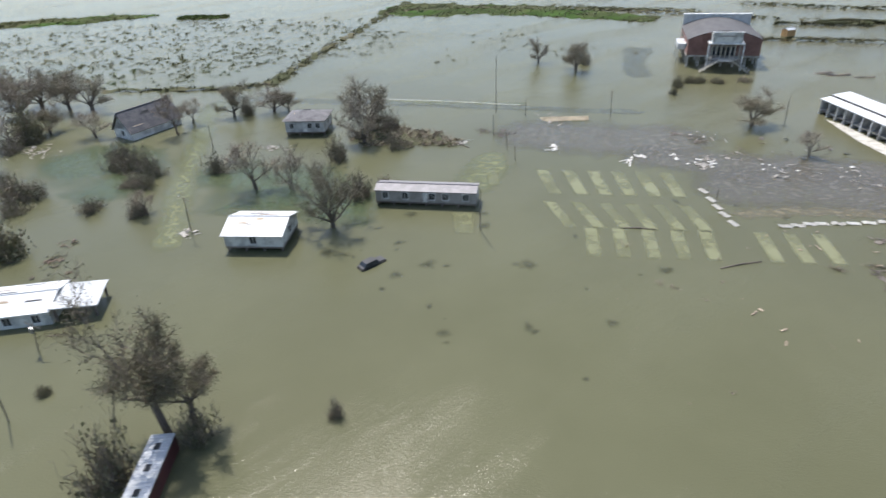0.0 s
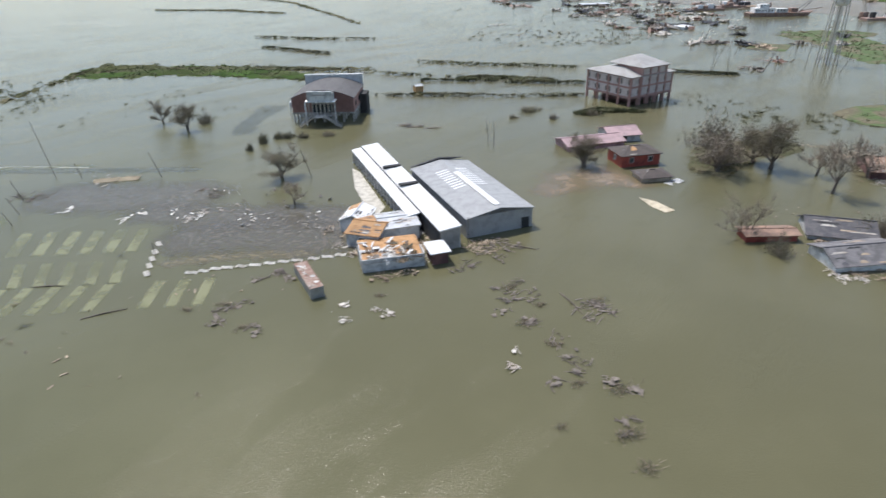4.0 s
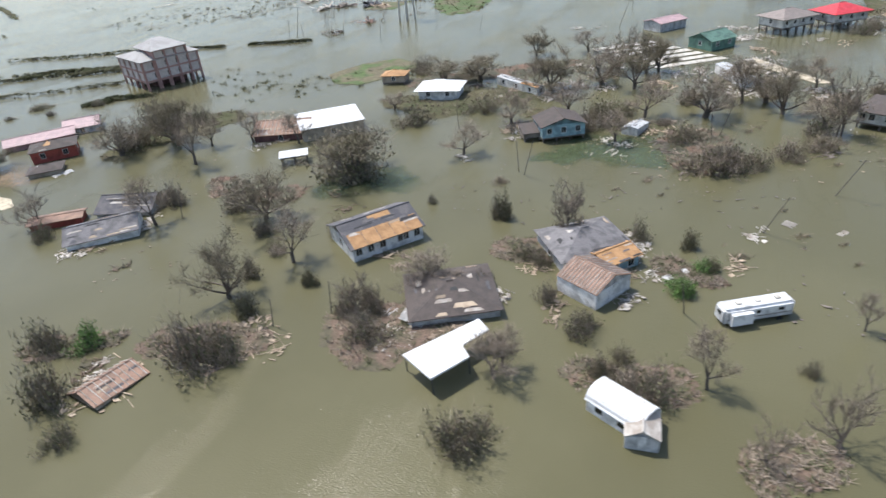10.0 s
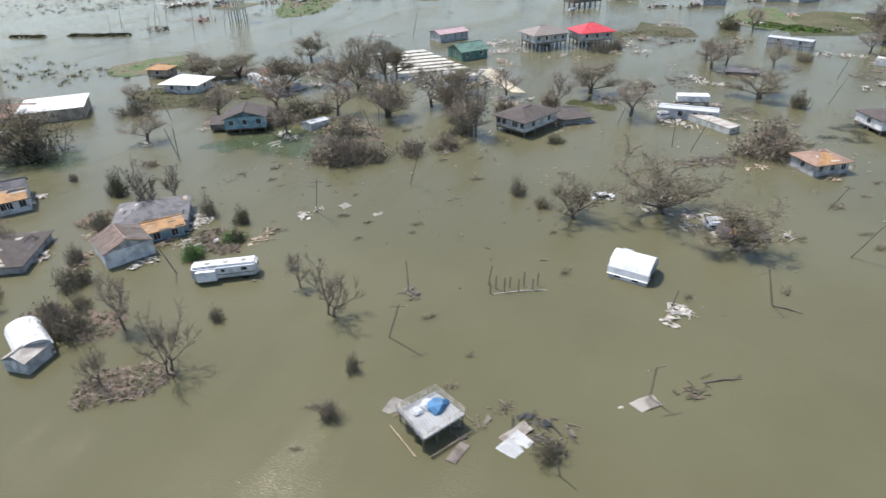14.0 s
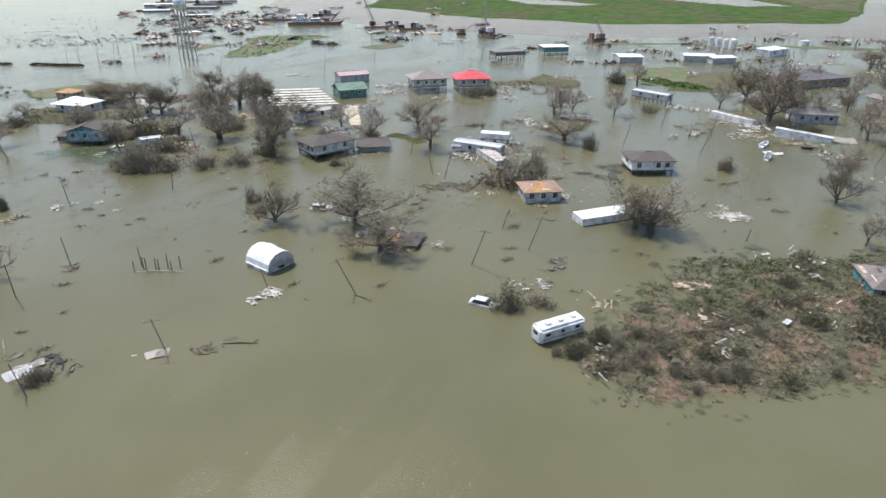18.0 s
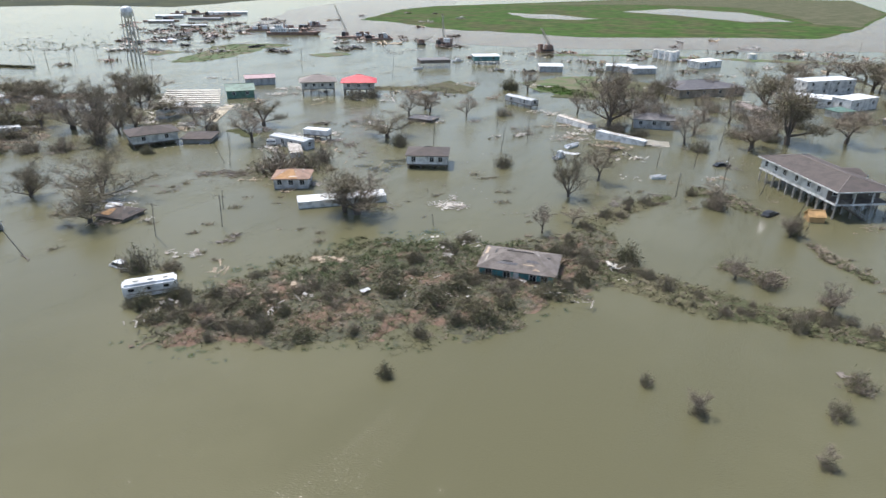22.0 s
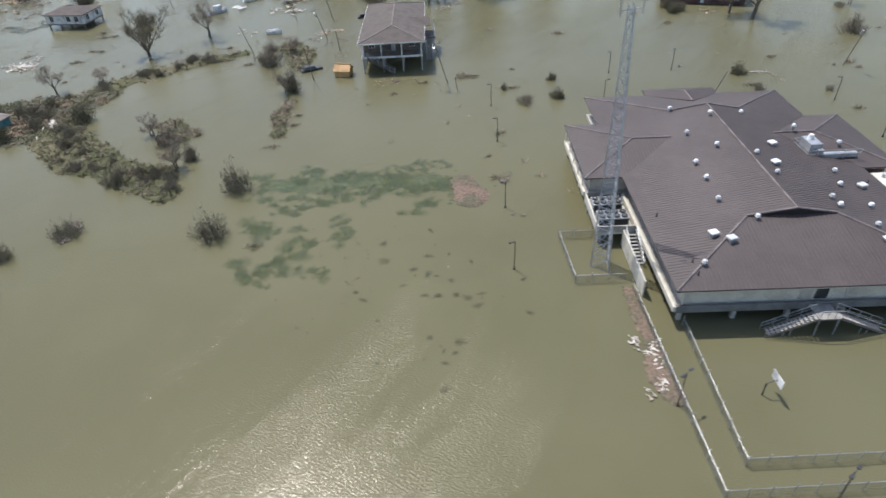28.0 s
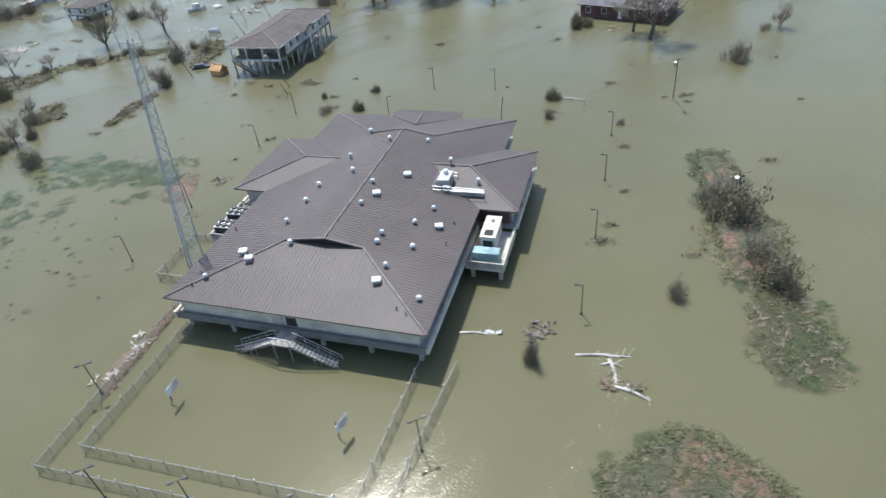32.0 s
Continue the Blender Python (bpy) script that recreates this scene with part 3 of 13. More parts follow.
def bush_kind(seed, stems, twigs, leaves, tmat, lmat, w=1.0, h=0.8, name="bush", leaf=0.11):
    """A ragged shrub about 3 m wide: several clumps of unlike height, with stems that lean out of each."""
    rng = random.Random(seed)
    bm, spots = bmesh.new(), []
    lobes = []
    for k in range(7):
        a, r = rng.uniform(0, 6.28), 1.25 * w * (0.25 + 0.75 * rng.random())
        lobes.append((math.cos(a) * r, math.sin(a) * r * 0.75, rng.uniform(0.3, 0.75) * w, rng.uniform(0.35, 1.0) ** 1.3))
    lobes[0] = (0.15, -0.1, 0.75 * w, 1.0)
    for k in range(stems):
        cx, cy, cr, ch = lobes[k % 7] if rng.random() < 0.75 else lobes[0]
        a, r = rng.uniform(0, 6.28), cr * math.sqrt(rng.random())
        base = Vector((cx + math.cos(a) * r * 0.5, cy + math.sin(a) * r * 0.5, -0.3))
        top = Vector((cx + math.cos(a) * r * 1.2 + rng.gauss(0, 0.2), cy + math.sin(a) * r * 1.2 + rng.gauss(0, 0.2), rng.uniform(0.35, 1.9) * h * ch * (1.1 - 0.4 * r / cr)))
        mid = base.lerp(top, 0.55) + Vector((rng.gauss(0, 0.14), rng.gauss(0, 0.14), 0.1))
        tube(bm, base, mid, 0.024, 0.016, 3, False)
        tube(bm, mid, top, 0.016, 0.007, 3, False)
        d = (top - base).normalized()
        for v in (top, mid, mid.lerp(top, 0.5), base.lerp(mid, 0.75)):
            spots.append((v, d, 1))
    root = new(name)
    part("stem", bm, M_BARK, root)
    ob = new("crown", strips("crown", rng, spots, twigs, 0.13, 0.36, 0.0075, tmat, 0.6))
    ob.parent = root
    if leaves:
        ob2 = new("foliage", strips("foliage", rng, spots, leaves, 0.2, leaf, leaf * 0.4, lmat, 0.2))
        ob2.parent = root
    return (root, *size_of(root))


TREE_BANK = {}


def bank(key, made, label, category):
    root, h, w = made
    tagged(root, label, category, "bare trees standing in the flood" if category == "tree" else "shrubs standing in the flood")
    TREE_BANK[key] = [root, h, w, False]


bank("oak_a", tree_kind(11, 9, 10, 0.34, 6, 2500, 750, M_TWIGG, M_LEAF), "storm-stripped live oak standing in flood water", "tree")
bank("oak_b", tree_kind(12, 8, 13, 0.34, 7, 2800, 700, M_TWIGG, M_LEAF, bole=0.07), "wide bare oak with spreading limbs in flood water", "tree")
bank("oak_c", tree_kind(13, 9, 9, 0.32, 6, 3000, 1300, M_TWIGG, M_LEAF), "battered oak with thin brown-green crown", "tree")
bank("oak_d", tree_kind(19, 9, 11, 0.30, 5, 2300, 700, M_TWIG, M_LEAF, 2, lean=0.1, bole=0.1), "twin-stemmed oak with a thin grey crown", "tree")
bank("tall", tree_kind(31, 14, 7, 0.3, 7, 5200, 3600, M_TWIGG, M_LEAF, bole=0.2, twig_len=0.55, leaf=0.12), "tall tree with a ragged grey-green crown", "tree")
bank("bare_a", tree_kind(14, 8, 8, 0.22, 5, 1200, 80, M_TWIG, M_LEAF, bole=0.18), "leafless tree with grey broken twigs", "tree")
bank("bare_b", tree_kind(15, 8, 9, 0.20, 4, 900, 0, M_TWIG, M_LEAF, 2, lean=0.2, bole=0.12), "leaning leafless tree with grey twigs", "tree")
bank("slim", tree_kind(16, 9, 4, 0.13, 5, 800, 120, M_TWIG, M_LEAF, 2, bole=0.12, twig_len=0.7), "slender upright tree stripped of leaves", "tree")
bank("brush", bush_kind(21, 90, 1300, 350, M_TWIG, M_LEAF, 1.0, 0.75, "brush"), "tangled brown brush with bare stems", "shrub")
bank("brush_b", bush_kind(22, 80, 1000, 800, M_TWIG, M_LEAF, 1.05, 0.75, "brush"), "brown-green shrub beaten by the storm", "shrub")
bank("brush_d", bush_kind(27, 80, 1100, 450, M_TWIG, M_DUSTY, 1.2, 0.8, "brush"), "loose grey-brown brush rising from the flood", "shrub")
bank("bush", bush_kind(23, 70, 700, 1500, M_TWIGG, M_LEAF, 1.0, 0.8), "dark green leafy bush in flood water", "shrub")
bank("green", bush_kind(24, 46, 350, 1800, M_TWIGG, M_LEAFB, 0.95, 0.8), "bright green leafy bush above the water", "shrub")
bank("mound", bush_kind(25, 80, 1500, 600, M_TWIG, M_DUSTY, 1.35, 0.45, "brush"), "low mound of brown wrack and broken stems", "shrub")
PLANTED = [0]


def plant(key, x, y, h, w, z=0.0):
    """A tree or bush of the kind, about h tall and w wide."""
    root, h0, w0, used = TREE_BANK[key]
    PLANTED[0] += 1
    rot = (PLANTED[0] * 67) % 360
    m = pose(x, y, z, 0, 0, rot) @ Matrix.Diagonal((w / w0, w / w0, h / h0, 1))
    if used:
        k = root.scale
        return copy_thing(root, m @ Matrix.Diagonal((1 / k[0], 1 / k[1], 1 / k[2], 1)))
    TREE_BANK[key][3] = True
    root.matrix_world = m
    return root


# ---- poles, lamps, fences ----
def utility_pole(x, y, tx, ty, h, arm=1, label="weathered wooden utility pole leaning out of the water"):
    p = thing("utility_pole", x, y, 0, 0, label, "pole", "utility poles along the flooded roads")
    top = Vector((tx - x, ty - y, h))
    d = top.normalized()
    part("shaft", tubem(-d * 1.0, top, 0.095, 0.065, 8), M_POLE, p)
    if arm:
        side = d.cross(Vector((0.3, 1, 0))).normalized()
        c = top - d * 0.5
        bm = bmesh.new()
        tube(bm, c - side * 1.2, c + side * 1.2, 0.055, 0.055, 4)
        part("crossarm", bm, M_POLE, p)
        for k in (-1.05, 0.0, 1.05):
            part("insulator", tubem(c + side * k + d * 0.06, c + side * k + d * 0.3, 0.05, 0.035, 6), M_CONCP, p)
        if arm > 1:
            part("transformer", tubem(c - d * 1.5 + side * 0.35, c - d * 0.6 + side * 0.35, 0.24, 0.24, 10), M_STEEL, p)
    return p


def lamp_post(x, y, h, rot, heads=1):
    p = thing("lamp_post", x, y, 0, rot, "slim dark parking-lot lamp post standing in flood water" if heads == 1 else "tall dark floodlight post beside the fence", "lamp post", "lamp posts round the lots")
    part("pole", tubem((0, 0, -1), (0, 0, h), 0.07, 0.05, 8), M_DSTEEL, p)
    part("base_collar", tubem((0, 0, -0.1), (0, 0, 0.25), 0.16, 0.14, 8), M_DSTEEL, p)
    for s in ((1,) if heads == 1 else (1, -1)):
        part("bracket", tubem((0, 0, h - 0.1), (s * 0.4, 0, h), 0.04, 0.035, 6), M_DSTEEL, p)
        bm = boxm(s * 0.62 - 0.25, s * 0.62 + 0.25, -0.15, 0.15, h - 0.05, h + 0.1)
        bmesh.ops.bevel(bm, geom=bm.edges[:], offset=0.05, segments=1, affect="EDGES")
        head = part("lamp_head", bm, M_DSTEEL, p)
        part("lens", boxm(s * 0.62 - 0.18, s * 0.62 + 0.18, -0.1, 0.1, h - 0.075, h - 0.052), M_CONCP, head)
    return p


FPOST = mesh_of("fence_post", tubem((0, 0, -0.8), (0, 0, 1.5), 0.04, 0.04, 6), M_STEEL)


def fence_run(f, ax, ay, bx, by, h=1.15, step=1.85):
    """One straight run of chain-link fence with posts, top rail and woven wire."""
    a, b = Vector((ax, ay, 0)), Vector((bx, by, 0))
    d = b - a
    n = max(1, round(d.length / step))
    u = d.normalized()
    for i in range(n):
        p = a + d * (i / n)
        shared("fence_post", FPOST, f, pose(p.x, p.y, 0, random.uniform(-4, 4), random.uniform(-4, 4), 0))
    part("top_rail", tubem(a + Vector((0, 0, h)), b + Vector((0, 0, h)), 0.03, 0.03, 5), M_STEEL, f)
    bm = bmesh.new()
    k = 0.16
    cells = int(d.length / k)
    side = Vector((-u.y, u.x, 0)) * 0.012
    for i in range(-8, cells):
        for s in (1, -1):
            p0, p1 = a + u * (i * k), a + u * ((i + 8) * k)
            if s < 0:
                p0, p1 = p1, p0
            z0, z1 = 0.0, h
            lo, hi = 0.0, 1.0
            l0, l1 = (p0 - a).dot(u), (p1 - a).dot(u)
            for e0, e1 in (((0 - l0) / (l1 - l0), (d.length - l0) / (l1 - l0)),):
                lo, hi = max(lo, min(e0, e1)), min(hi, max(e0, e1))
            if hi - lo < 0.05:
                continue
            q0, q1 = p0.lerp(p1, lo), p0.lerp(p1, hi)
            q0.z, q1.z = h * lo, h * hi
            w = Vector((0, 0, 0.011))
            bm.faces.new([bm.verts.new(v) for v in (q0 - w + side * s, q1 - w + side * s, q1 + w + side * s, q0 + w + side * s)])
    part("wire_mesh", bm, M_MESHF, f)


# ---- vehicles and small craft ----
def camper(x, y, rot, L, W, H, label, style=0, tilt=(0, 0), lift=0.25):
    c = thing("camper_trailer", x, y, 0, rot, label, "camper")
    c.matrix_world = pose(x, y, lift, tilt[0], tilt[1], rot)
    bm = boxm(-L / 2, L / 2, -W / 2, W / 2, 0.0, H)
    bmesh.ops.bevel(bm, geom=bm.edges[:], offset=min(0.35, H * 0.14), segments=3, affect="EDGES")
    part("shell", bm, M_PAINTW, c)
    part("stripe", boxm(-L / 2 + 0.5, L / 2 - 0.5, -W / 2 - 0.012, -W / 2 + 0.02, H * 0.32, H * 0.40), M_STUCCOG, c)
    part("stripe", boxm(-L / 2 + 0.5, L / 2 - 0.5, W / 2 - 0.02, W / 2 + 0.012, H * 0.32, H * 0.40), M_STUCCOG, c)
    for i, u in enumerate((-0.34, -0.02, 0.3)):
        for s in (-1, 1):
            w = 0.28 if i % 2 else 0.42
            part("window", boxm(u * L - w, u * L + w, s * W / 2 - 0.025, s * W / 2 + 0.025, H * 0.54, H * 0.74), M_GLASS, c)
    for s in (-1, 1):
        part("end_window", boxm(s * L / 2 - 0.03, s * L / 2 + 0.03, -W * 0.18, W * 0.18, H * 0.54, H * 0.76), M_GLASS, c)
    for i in (-0.25, 0.02, 0.3):
        bm = boxm(i * L - 0.4, i * L + 0.4, -0.35, 0.35, H, H + 0.2)
        bmesh.ops.bevel(bm, geom=bm.edges[:], offset=0.06, segments=1, affect="EDGES")
        part("roof_vent", bm, M_CONCP, c)
    if style:
        for s in (-1, 1):
            part("wheel", tubem((-L * 0.3, s * W / 2 - 0.15, -0.2), (-L * 0.3, s * W / 2 + 0.03, -0.2), 0.4, 0.4, 14), M_TYRE, c)
            part("wheel", tubem((L * 0.3, s * W / 2 - 0.15, -0.2), (L * 0.3, s * W / 2 + 0.03, -0.2), 0.4, 0.4, 14), M_TYRE, c)
        part("slide_out", boxm(-L * 0.42, -L * 0.12, -W / 2 - 0.7, -W / 2 - 0.013, 0.25, H * 0.8), M_PAINTW, c)
    return c


def car(x, y, rot, mat, label, lift=-0.55, tilt=(0, 0), L=4.8):
    c = thing("car", x, y, 0, rot, label, "car")
    c.matrix_world = pose(x, y, lift, tilt[0], tilt[1], rot)
    bm = boxm(-L / 2, L / 2, -0.9, 0.9, 0.3, 0.95)
    bmesh.ops.bevel(bm, geom=bm.edges[:], offset=0.16, segments=2, affect="EDGES")
    part("body", bm, mat, c)
    bm = bmesh.new()
    pr = [(-L * 0.40, 0.9), (L * 0.24, 0.9), (L * 0.12, 1.48), (-L * 0.30, 1.48)]
    vs = [[bm.verts.new((px, s * (0.82 if pz < 1 else 0.68), pz)) for px, pz in pr] for s in (-1, 1)]
    bm.faces.new(vs[0][::-1]), bm.faces.new(vs[1])
    for i in range(4):
        j = (i + 1) % 4
        bm.faces.new((vs[0][i], vs[0][j], vs[1][j], vs[1][i]))
    part("cabin_glass", bm, M_GLASS, c)
    bm = boxm(-L * 0.30, L * 0.12, -0.68, 0.68, 1.475, 1.53)
    part("roof_panel", bm, mat, c)
    for sx in (-0.3, 0.3):
        for s in (-1, 1):
            w = part("wheel", tubem((sx * L, s * 0.78, 0.32), (sx * L, s * 0.93, 0.32), 0.33, 0.33, 14), M_TYRE, c)
            part("rim", tubem((sx * L, s * 0.93, 0.32), (sx * L, s * 0.945, 0.32), 0.2, 0.19, 10), M_STEEL, w)
    return c


def boat(x, y, rot, L, mat, label, tilt=(0, 0), cabin=0):
    b = thing("boat", x, y, 0, rot, label, "boat")
    b.matrix_world = pose(x, y, 0, tilt[0], tilt[1], rot)
    bm = bmesh.new()
    W, rings = L * 0.3, []
    for u, w, z in ((-0.5, 0.85, 0.75), (-0.2, 1.0, 0.75), (0.2, 0.9, 0.85), (0.42, 0.45, 1.0), (0.5, 0.04, 1.1)):
        rings.append([bm.verts.new((u * L, s * W / 2 * w * k, zz)) for s, k, zz in ((-1, 1, z), (-1, 0.7, -0.2), (1, 0.7, -0.2), (1, 1, z), (1, 0.88, z), (1, 0.62, 0.12), (-1, 0.62, 0.12), (-1, 0.88, z))])
    for r, q in zip(rings, rings[1:]):
        for i in range(8):
            j = (i + 1) % 8
            bm.faces.new((r[i], r[j], q[j], q[i]))
    bm.faces.new(rings[0][::-1]), bm.faces.new(rings[-1])
    part("hull", bm, mat, b)
    part("bench", boxm(-0.1 * L, 0.0, -W * 0.3, W * 0.3, 0.1, 0.45), M_STUCCOG, b)
    if cabin:
        bm = boxm(-L * 0.2, L * 0.18, -W * 0.3, W * 0.3, 0.4, 2.1)
        bmesh.ops.bevel(bm, geom=bm.edges[:], offset=0.12, segments=2, affect="EDGES")
        part("cabin", bm, M_PAINTW, b)
        part("windscreen", boxm(L * 0.17, L * 0.19, -W * 0.24, W * 0.24, 1.2, 1.85), M_GLASS, b)
    return b


# ---- debris ----
def planks(name, x, y, r, number, mat, label, seed, length=3.0, z=0.05, flat=8, squeeze=1.0, rot=0, width=0.12):
    """A raft or heap of loose boards, too many to count."""
    rng = random.Random(seed)
    bm = bmesh.new()
    hubs = [(rng.gauss(0, 0.55) * r, rng.gauss(0, 0.55) * r, rng.uniform(0, 180)) for _ in range(max(3, number // 14))]
    for i in range(number):
        hx, hy, turn = hubs[rng.randrange(len(hubs))]
        ln, w = length * (0.12 + 0.95 * rng.random() ** 2), width * rng.uniform(0.5, 1.5)
        if rng.random() < 0.16:
            ln, w = length * rng.uniform(0.2, 0.5), length * rng.uniform(0.12, 0.35)
        m = pose(hx + rng.gauss(0, 0.22) * r, (hy + rng.gauss(0, 0.22) * r) * squeeze, z + rng.uniform(0, 0.2), rng.gauss(0, flat), rng.gauss(0, flat), turn + rng.gauss(0, 40))
        box(bm, -ln / 2, ln / 2, -w / 2, w / 2, -0.02, 0.03, m)
    me = mesh_of(name, bm, mat)
    ob = new(name, me)
    ob.matrix_world = pose(x, y, 0, 0, 0, rot)
    return tagged(ob, label, "debris", kind="stuff")


def heap(x, y, r, number, mat, seed):
    return planks("wreckage", x, y, r, number, mat, "splintered boards and torn sheets heaped round the wrecked house", seed, length=2.2, flat=14, z=0.1)


def pale_heap(x, y, r, number, mat, seed):
    return planks("wreckage", x, y, r, number, mat, "pale broken boards and torn panels heaped in the flood", seed, length=2.3)


def mixed_pile(x, y, r, number, mat, seed):
    return planks("wreckage", x, y, r, number, mat, "mixed pile of torn boards and sheets left by the storm", seed, length=3.36, width=0.32, flat=16, z=0.18)


def driftwood(x, y, r, number, mat, seed):
    return planks("wreckage", x, y, r, number, mat, "driftwood and dark timbers afloat", seed, length=2.6, width=0.2)


def dark_heap(x, y, r, number, mat, seed):
    return planks("wreckage", x, y, r, number, mat, "dark driftwood and weathered timbers", seed, length=2.3)


def pale_boards(x, y, r, number, mat, seed):
    return planks("wreckage", x, y, r, number, mat, "pale torn boards afloat", seed, length=2.6, width=0.2)


def scatter(x, y, r, number, mat, seed):
    return planks("wreckage", x, y, r, number, mat, "thin scatter of floating boards and sticks on the flood", seed, length=1.3, width=0.2, flat=4, z=0.0)


def dock_wreck(x, y, r, number, mat, seed):
    return planks("wreckage", x, y, r, number, mat, "scattered dock wreckage and timbers in the distance", seed, length=6, width=0.8, flat=25, z=0.4)


def lumber_heap(x, y, r, number, mat, seed):
    return planks("wreckage", x, y, r, number, mat, "splintered house lumber scattered by the storm", seed, length=2.3)


def far_wreck(x, y, r, mat, seed, rot):
    return planks("wreckage", x, y, r, 40, mat, "far scattered timbers, sheets and wreckage of the docks", seed, length=11, width=1.1, flat=14, z=0.5, squeeze=0.45, rot=rot)


def log_at(x, y, rot, L, r=0.14, mat=None, label="fallen bare trunk floating on the water"):
    t = thing("fallen_log", x, y, 0, rot, label, "log")
    bm = bmesh.new()
    tube(bm, (-L / 2, 0, 0.02), (0, 0.12, 0.12), r, r * 0.85, 7)
    tube(bm, (0, 0.12, 0.12), (L / 2, -0.1, 0.05), r * 0.85, r * 0.45, 7)
    part("trunk", bm, mat or M_BARK, t)
    rng = random.Random(int(x * 7 + y))
    for i in range(5):
        bm, u = bmesh.new(), rng.uniform(-0.1, 0.5) * L
        tube(bm, (u, 0, 0.08), (u + rng.uniform(0.2, 0.9), rng.uniform(-0.9, 0.9), rng.uniform(0.0, 0.6)), r * 0.35, 0.02, 4)
        part("branch_stub", bm, mat or M_BARK, t)
    return t


def sheet(name, x, y, rot, w, d, mat, label, category="debris", z=0.06, tilt=(3, -4), rib=1):
    """A torn sheet of roofing or a panel lying on the water."""
    t = thing(name, x, y, 0, rot, label, category)
    t.matrix_world = pose(x, y, z, tilt[0], tilt[1], rot)
    bm = bmesh.new()
    n = max(3, int(w / 0.6))
    pts = []
    for i in range(n + 1):
        u = i / n
        pts.append([bm.verts.new((u * w - w / 2, v, 0.10 * math.sin(u * 9 + x) + 0.06 * (i % 2))) for v in (-d / 2, d / 2)])
    fs = [bm.faces.new((p[0], q[0], q[1], p[1])) for p, q in zip(pts, pts[1:])]
    bmesh.ops.solidify(bm, geom=fs, thickness=0.04)
    part("panel", bm, mat, t)
    if rib:
        for v in (-d * 0.3, d * 0.3):
            part("batten", boxm(-w / 2, w / 2, v - 0.05, v + 0.05, -0.14, -0.05), M_LUMBER, t)
    return t


# ---- flat patches under or on the water, and brush-covered banks ----
def field(x, y, way, rough=0.35, seed=0.0):
    """How far inside a band this place is: over 0 inside. way: (x, y, half width) from end to end."""
    best = -9.0
    for (ax, ay, aw), (bx, by, bw) in zip(way, way[1:] or way):
        dx, dy = bx - ax, by - ay
        k = min(1.0, max(0.0, ((x - ax) * dx + (y - ay) * dy) / (dx * dx + dy * dy + 1e-9)))
        w = aw + (bw - aw) * k
        best = max(best, 1 - math.hypot(x - ax - dx * k, y - ay - dy * k) / w)
    n = noise.noise(Vector((x * 0.09 + seed, y * 0.09, seed))) + 0.6 * noise.noise(Vector((x * 0.31, y * 0.31 + seed, seed)))
    return best + rough * n


def bank_mesh(name, way, mat, high, cell, label, category, rough=0.35, seed=0.0, z0=0.0, kind="structure"):
    """A low uneven bank that follows a line."""
    xs, ys, ws = [p[0] for p in way], [p[1] for p in way], max(p[2] for p in way) * 1.5
    nx, ny = int((max(xs) - min(xs) + 2 * ws) / cell) + 1, int((max(ys) - min(ys) + 2 * ws) / cell) + 1
    co, idx, fa, fade = [], {}, [], []
    for i in range(nx):
        for j in range(ny):
            px, py = min(xs) - ws + i * cell, min(ys) - ws + j * cell
            f = field(px, py, way, rough, seed)
            if f > -0.12:
                idx[i, j] = len(co)
                fade.append(min(1.0, max(0.0, (f + 0.04) / 0.6)))
                lump = noise.noise(Vector((px * 0.8, py * 0.8, seed)))
                co.append((px + 0.3 * cell * math.sin(j * 2.3), py + 0.3 * cell * math.sin(i * 1.7), z0 + min(1.0, max(-0.3, f * 2.2)) * high * (0.75 + 0.5 * lump)))
    for i, j in idx:
        q = [idx.get(k) for k in ((i, j), (i + 1, j), (i + 1, j + 1), (i, j + 1))]
        if None not in q:
            fa.append(q)
    me = bpy.data.meshes.new(name)
    me.from_pydata(co, [], fa)
    me.attributes.new("fade", "FLOAT", "POINT").data.foreach_set("value", fade)
    me.materials.append(mat)
    return tagged(new(name, me), label, category, kind=kind)


def blots(name, way, number, mat, size, label, seed, rough=0.5, z=0.02, category="weed"):
    """Small ragged patches of weed just under the surface: one object, nobody could count them."""
    rng = random.Random(seed)
    xs, ys, ws = [p[0] for p in way], [p[1] for p in way], max(p[2] for p in way) * 1.3
    co, fa, fade, made = [], [], [], 0
    for _ in range(number * 12):
        px, py = rng.uniform(min(xs) - ws, max(xs) + ws), rng.uniform(min(ys) - ws, max(ys) + ws)
        if field(px, py, way, rough, seed * 0.7) < 0 or noise.noise(Vector((px * 0.2, py * 0.2, seed))) < -0.05:
            continue
        made += 1
        s, q, turn = size * rng.uniform(0.3, 1.3) ** 1.5, rng.uniform(0.4, 1.0), rng.uniform(0, 3.14)
        k = len(co)
        co.append((px, py, z + made * 0.0001))
        fade.append(1.0)
        for i in range(11):
            a, r = 6.283 * i / 11, s * rng.uniform(0.6, 1.2)
            u, v = math.cos(a) * r, math.sin(a) * r * q
            co.append((px + u * math.cos(turn) - v * math.sin(turn), py + u * math.sin(turn) + v * math.cos(turn), z + made * 0.0001))
            fade.append(0.0)
            fa.append((k, k + 1 + i, k + 1 + (i + 1) % 11))
        if made >= number:
            break
    me = bpy.data.meshes.new(name)
    me.from_pydata(co, [], fa)
    me.attributes.new("fade", "FLOAT", "POINT").data.foreach_set("value", fade)
    me.materials.append(mat)
    return tagged(new(name, me), label, category, kind="stuff")


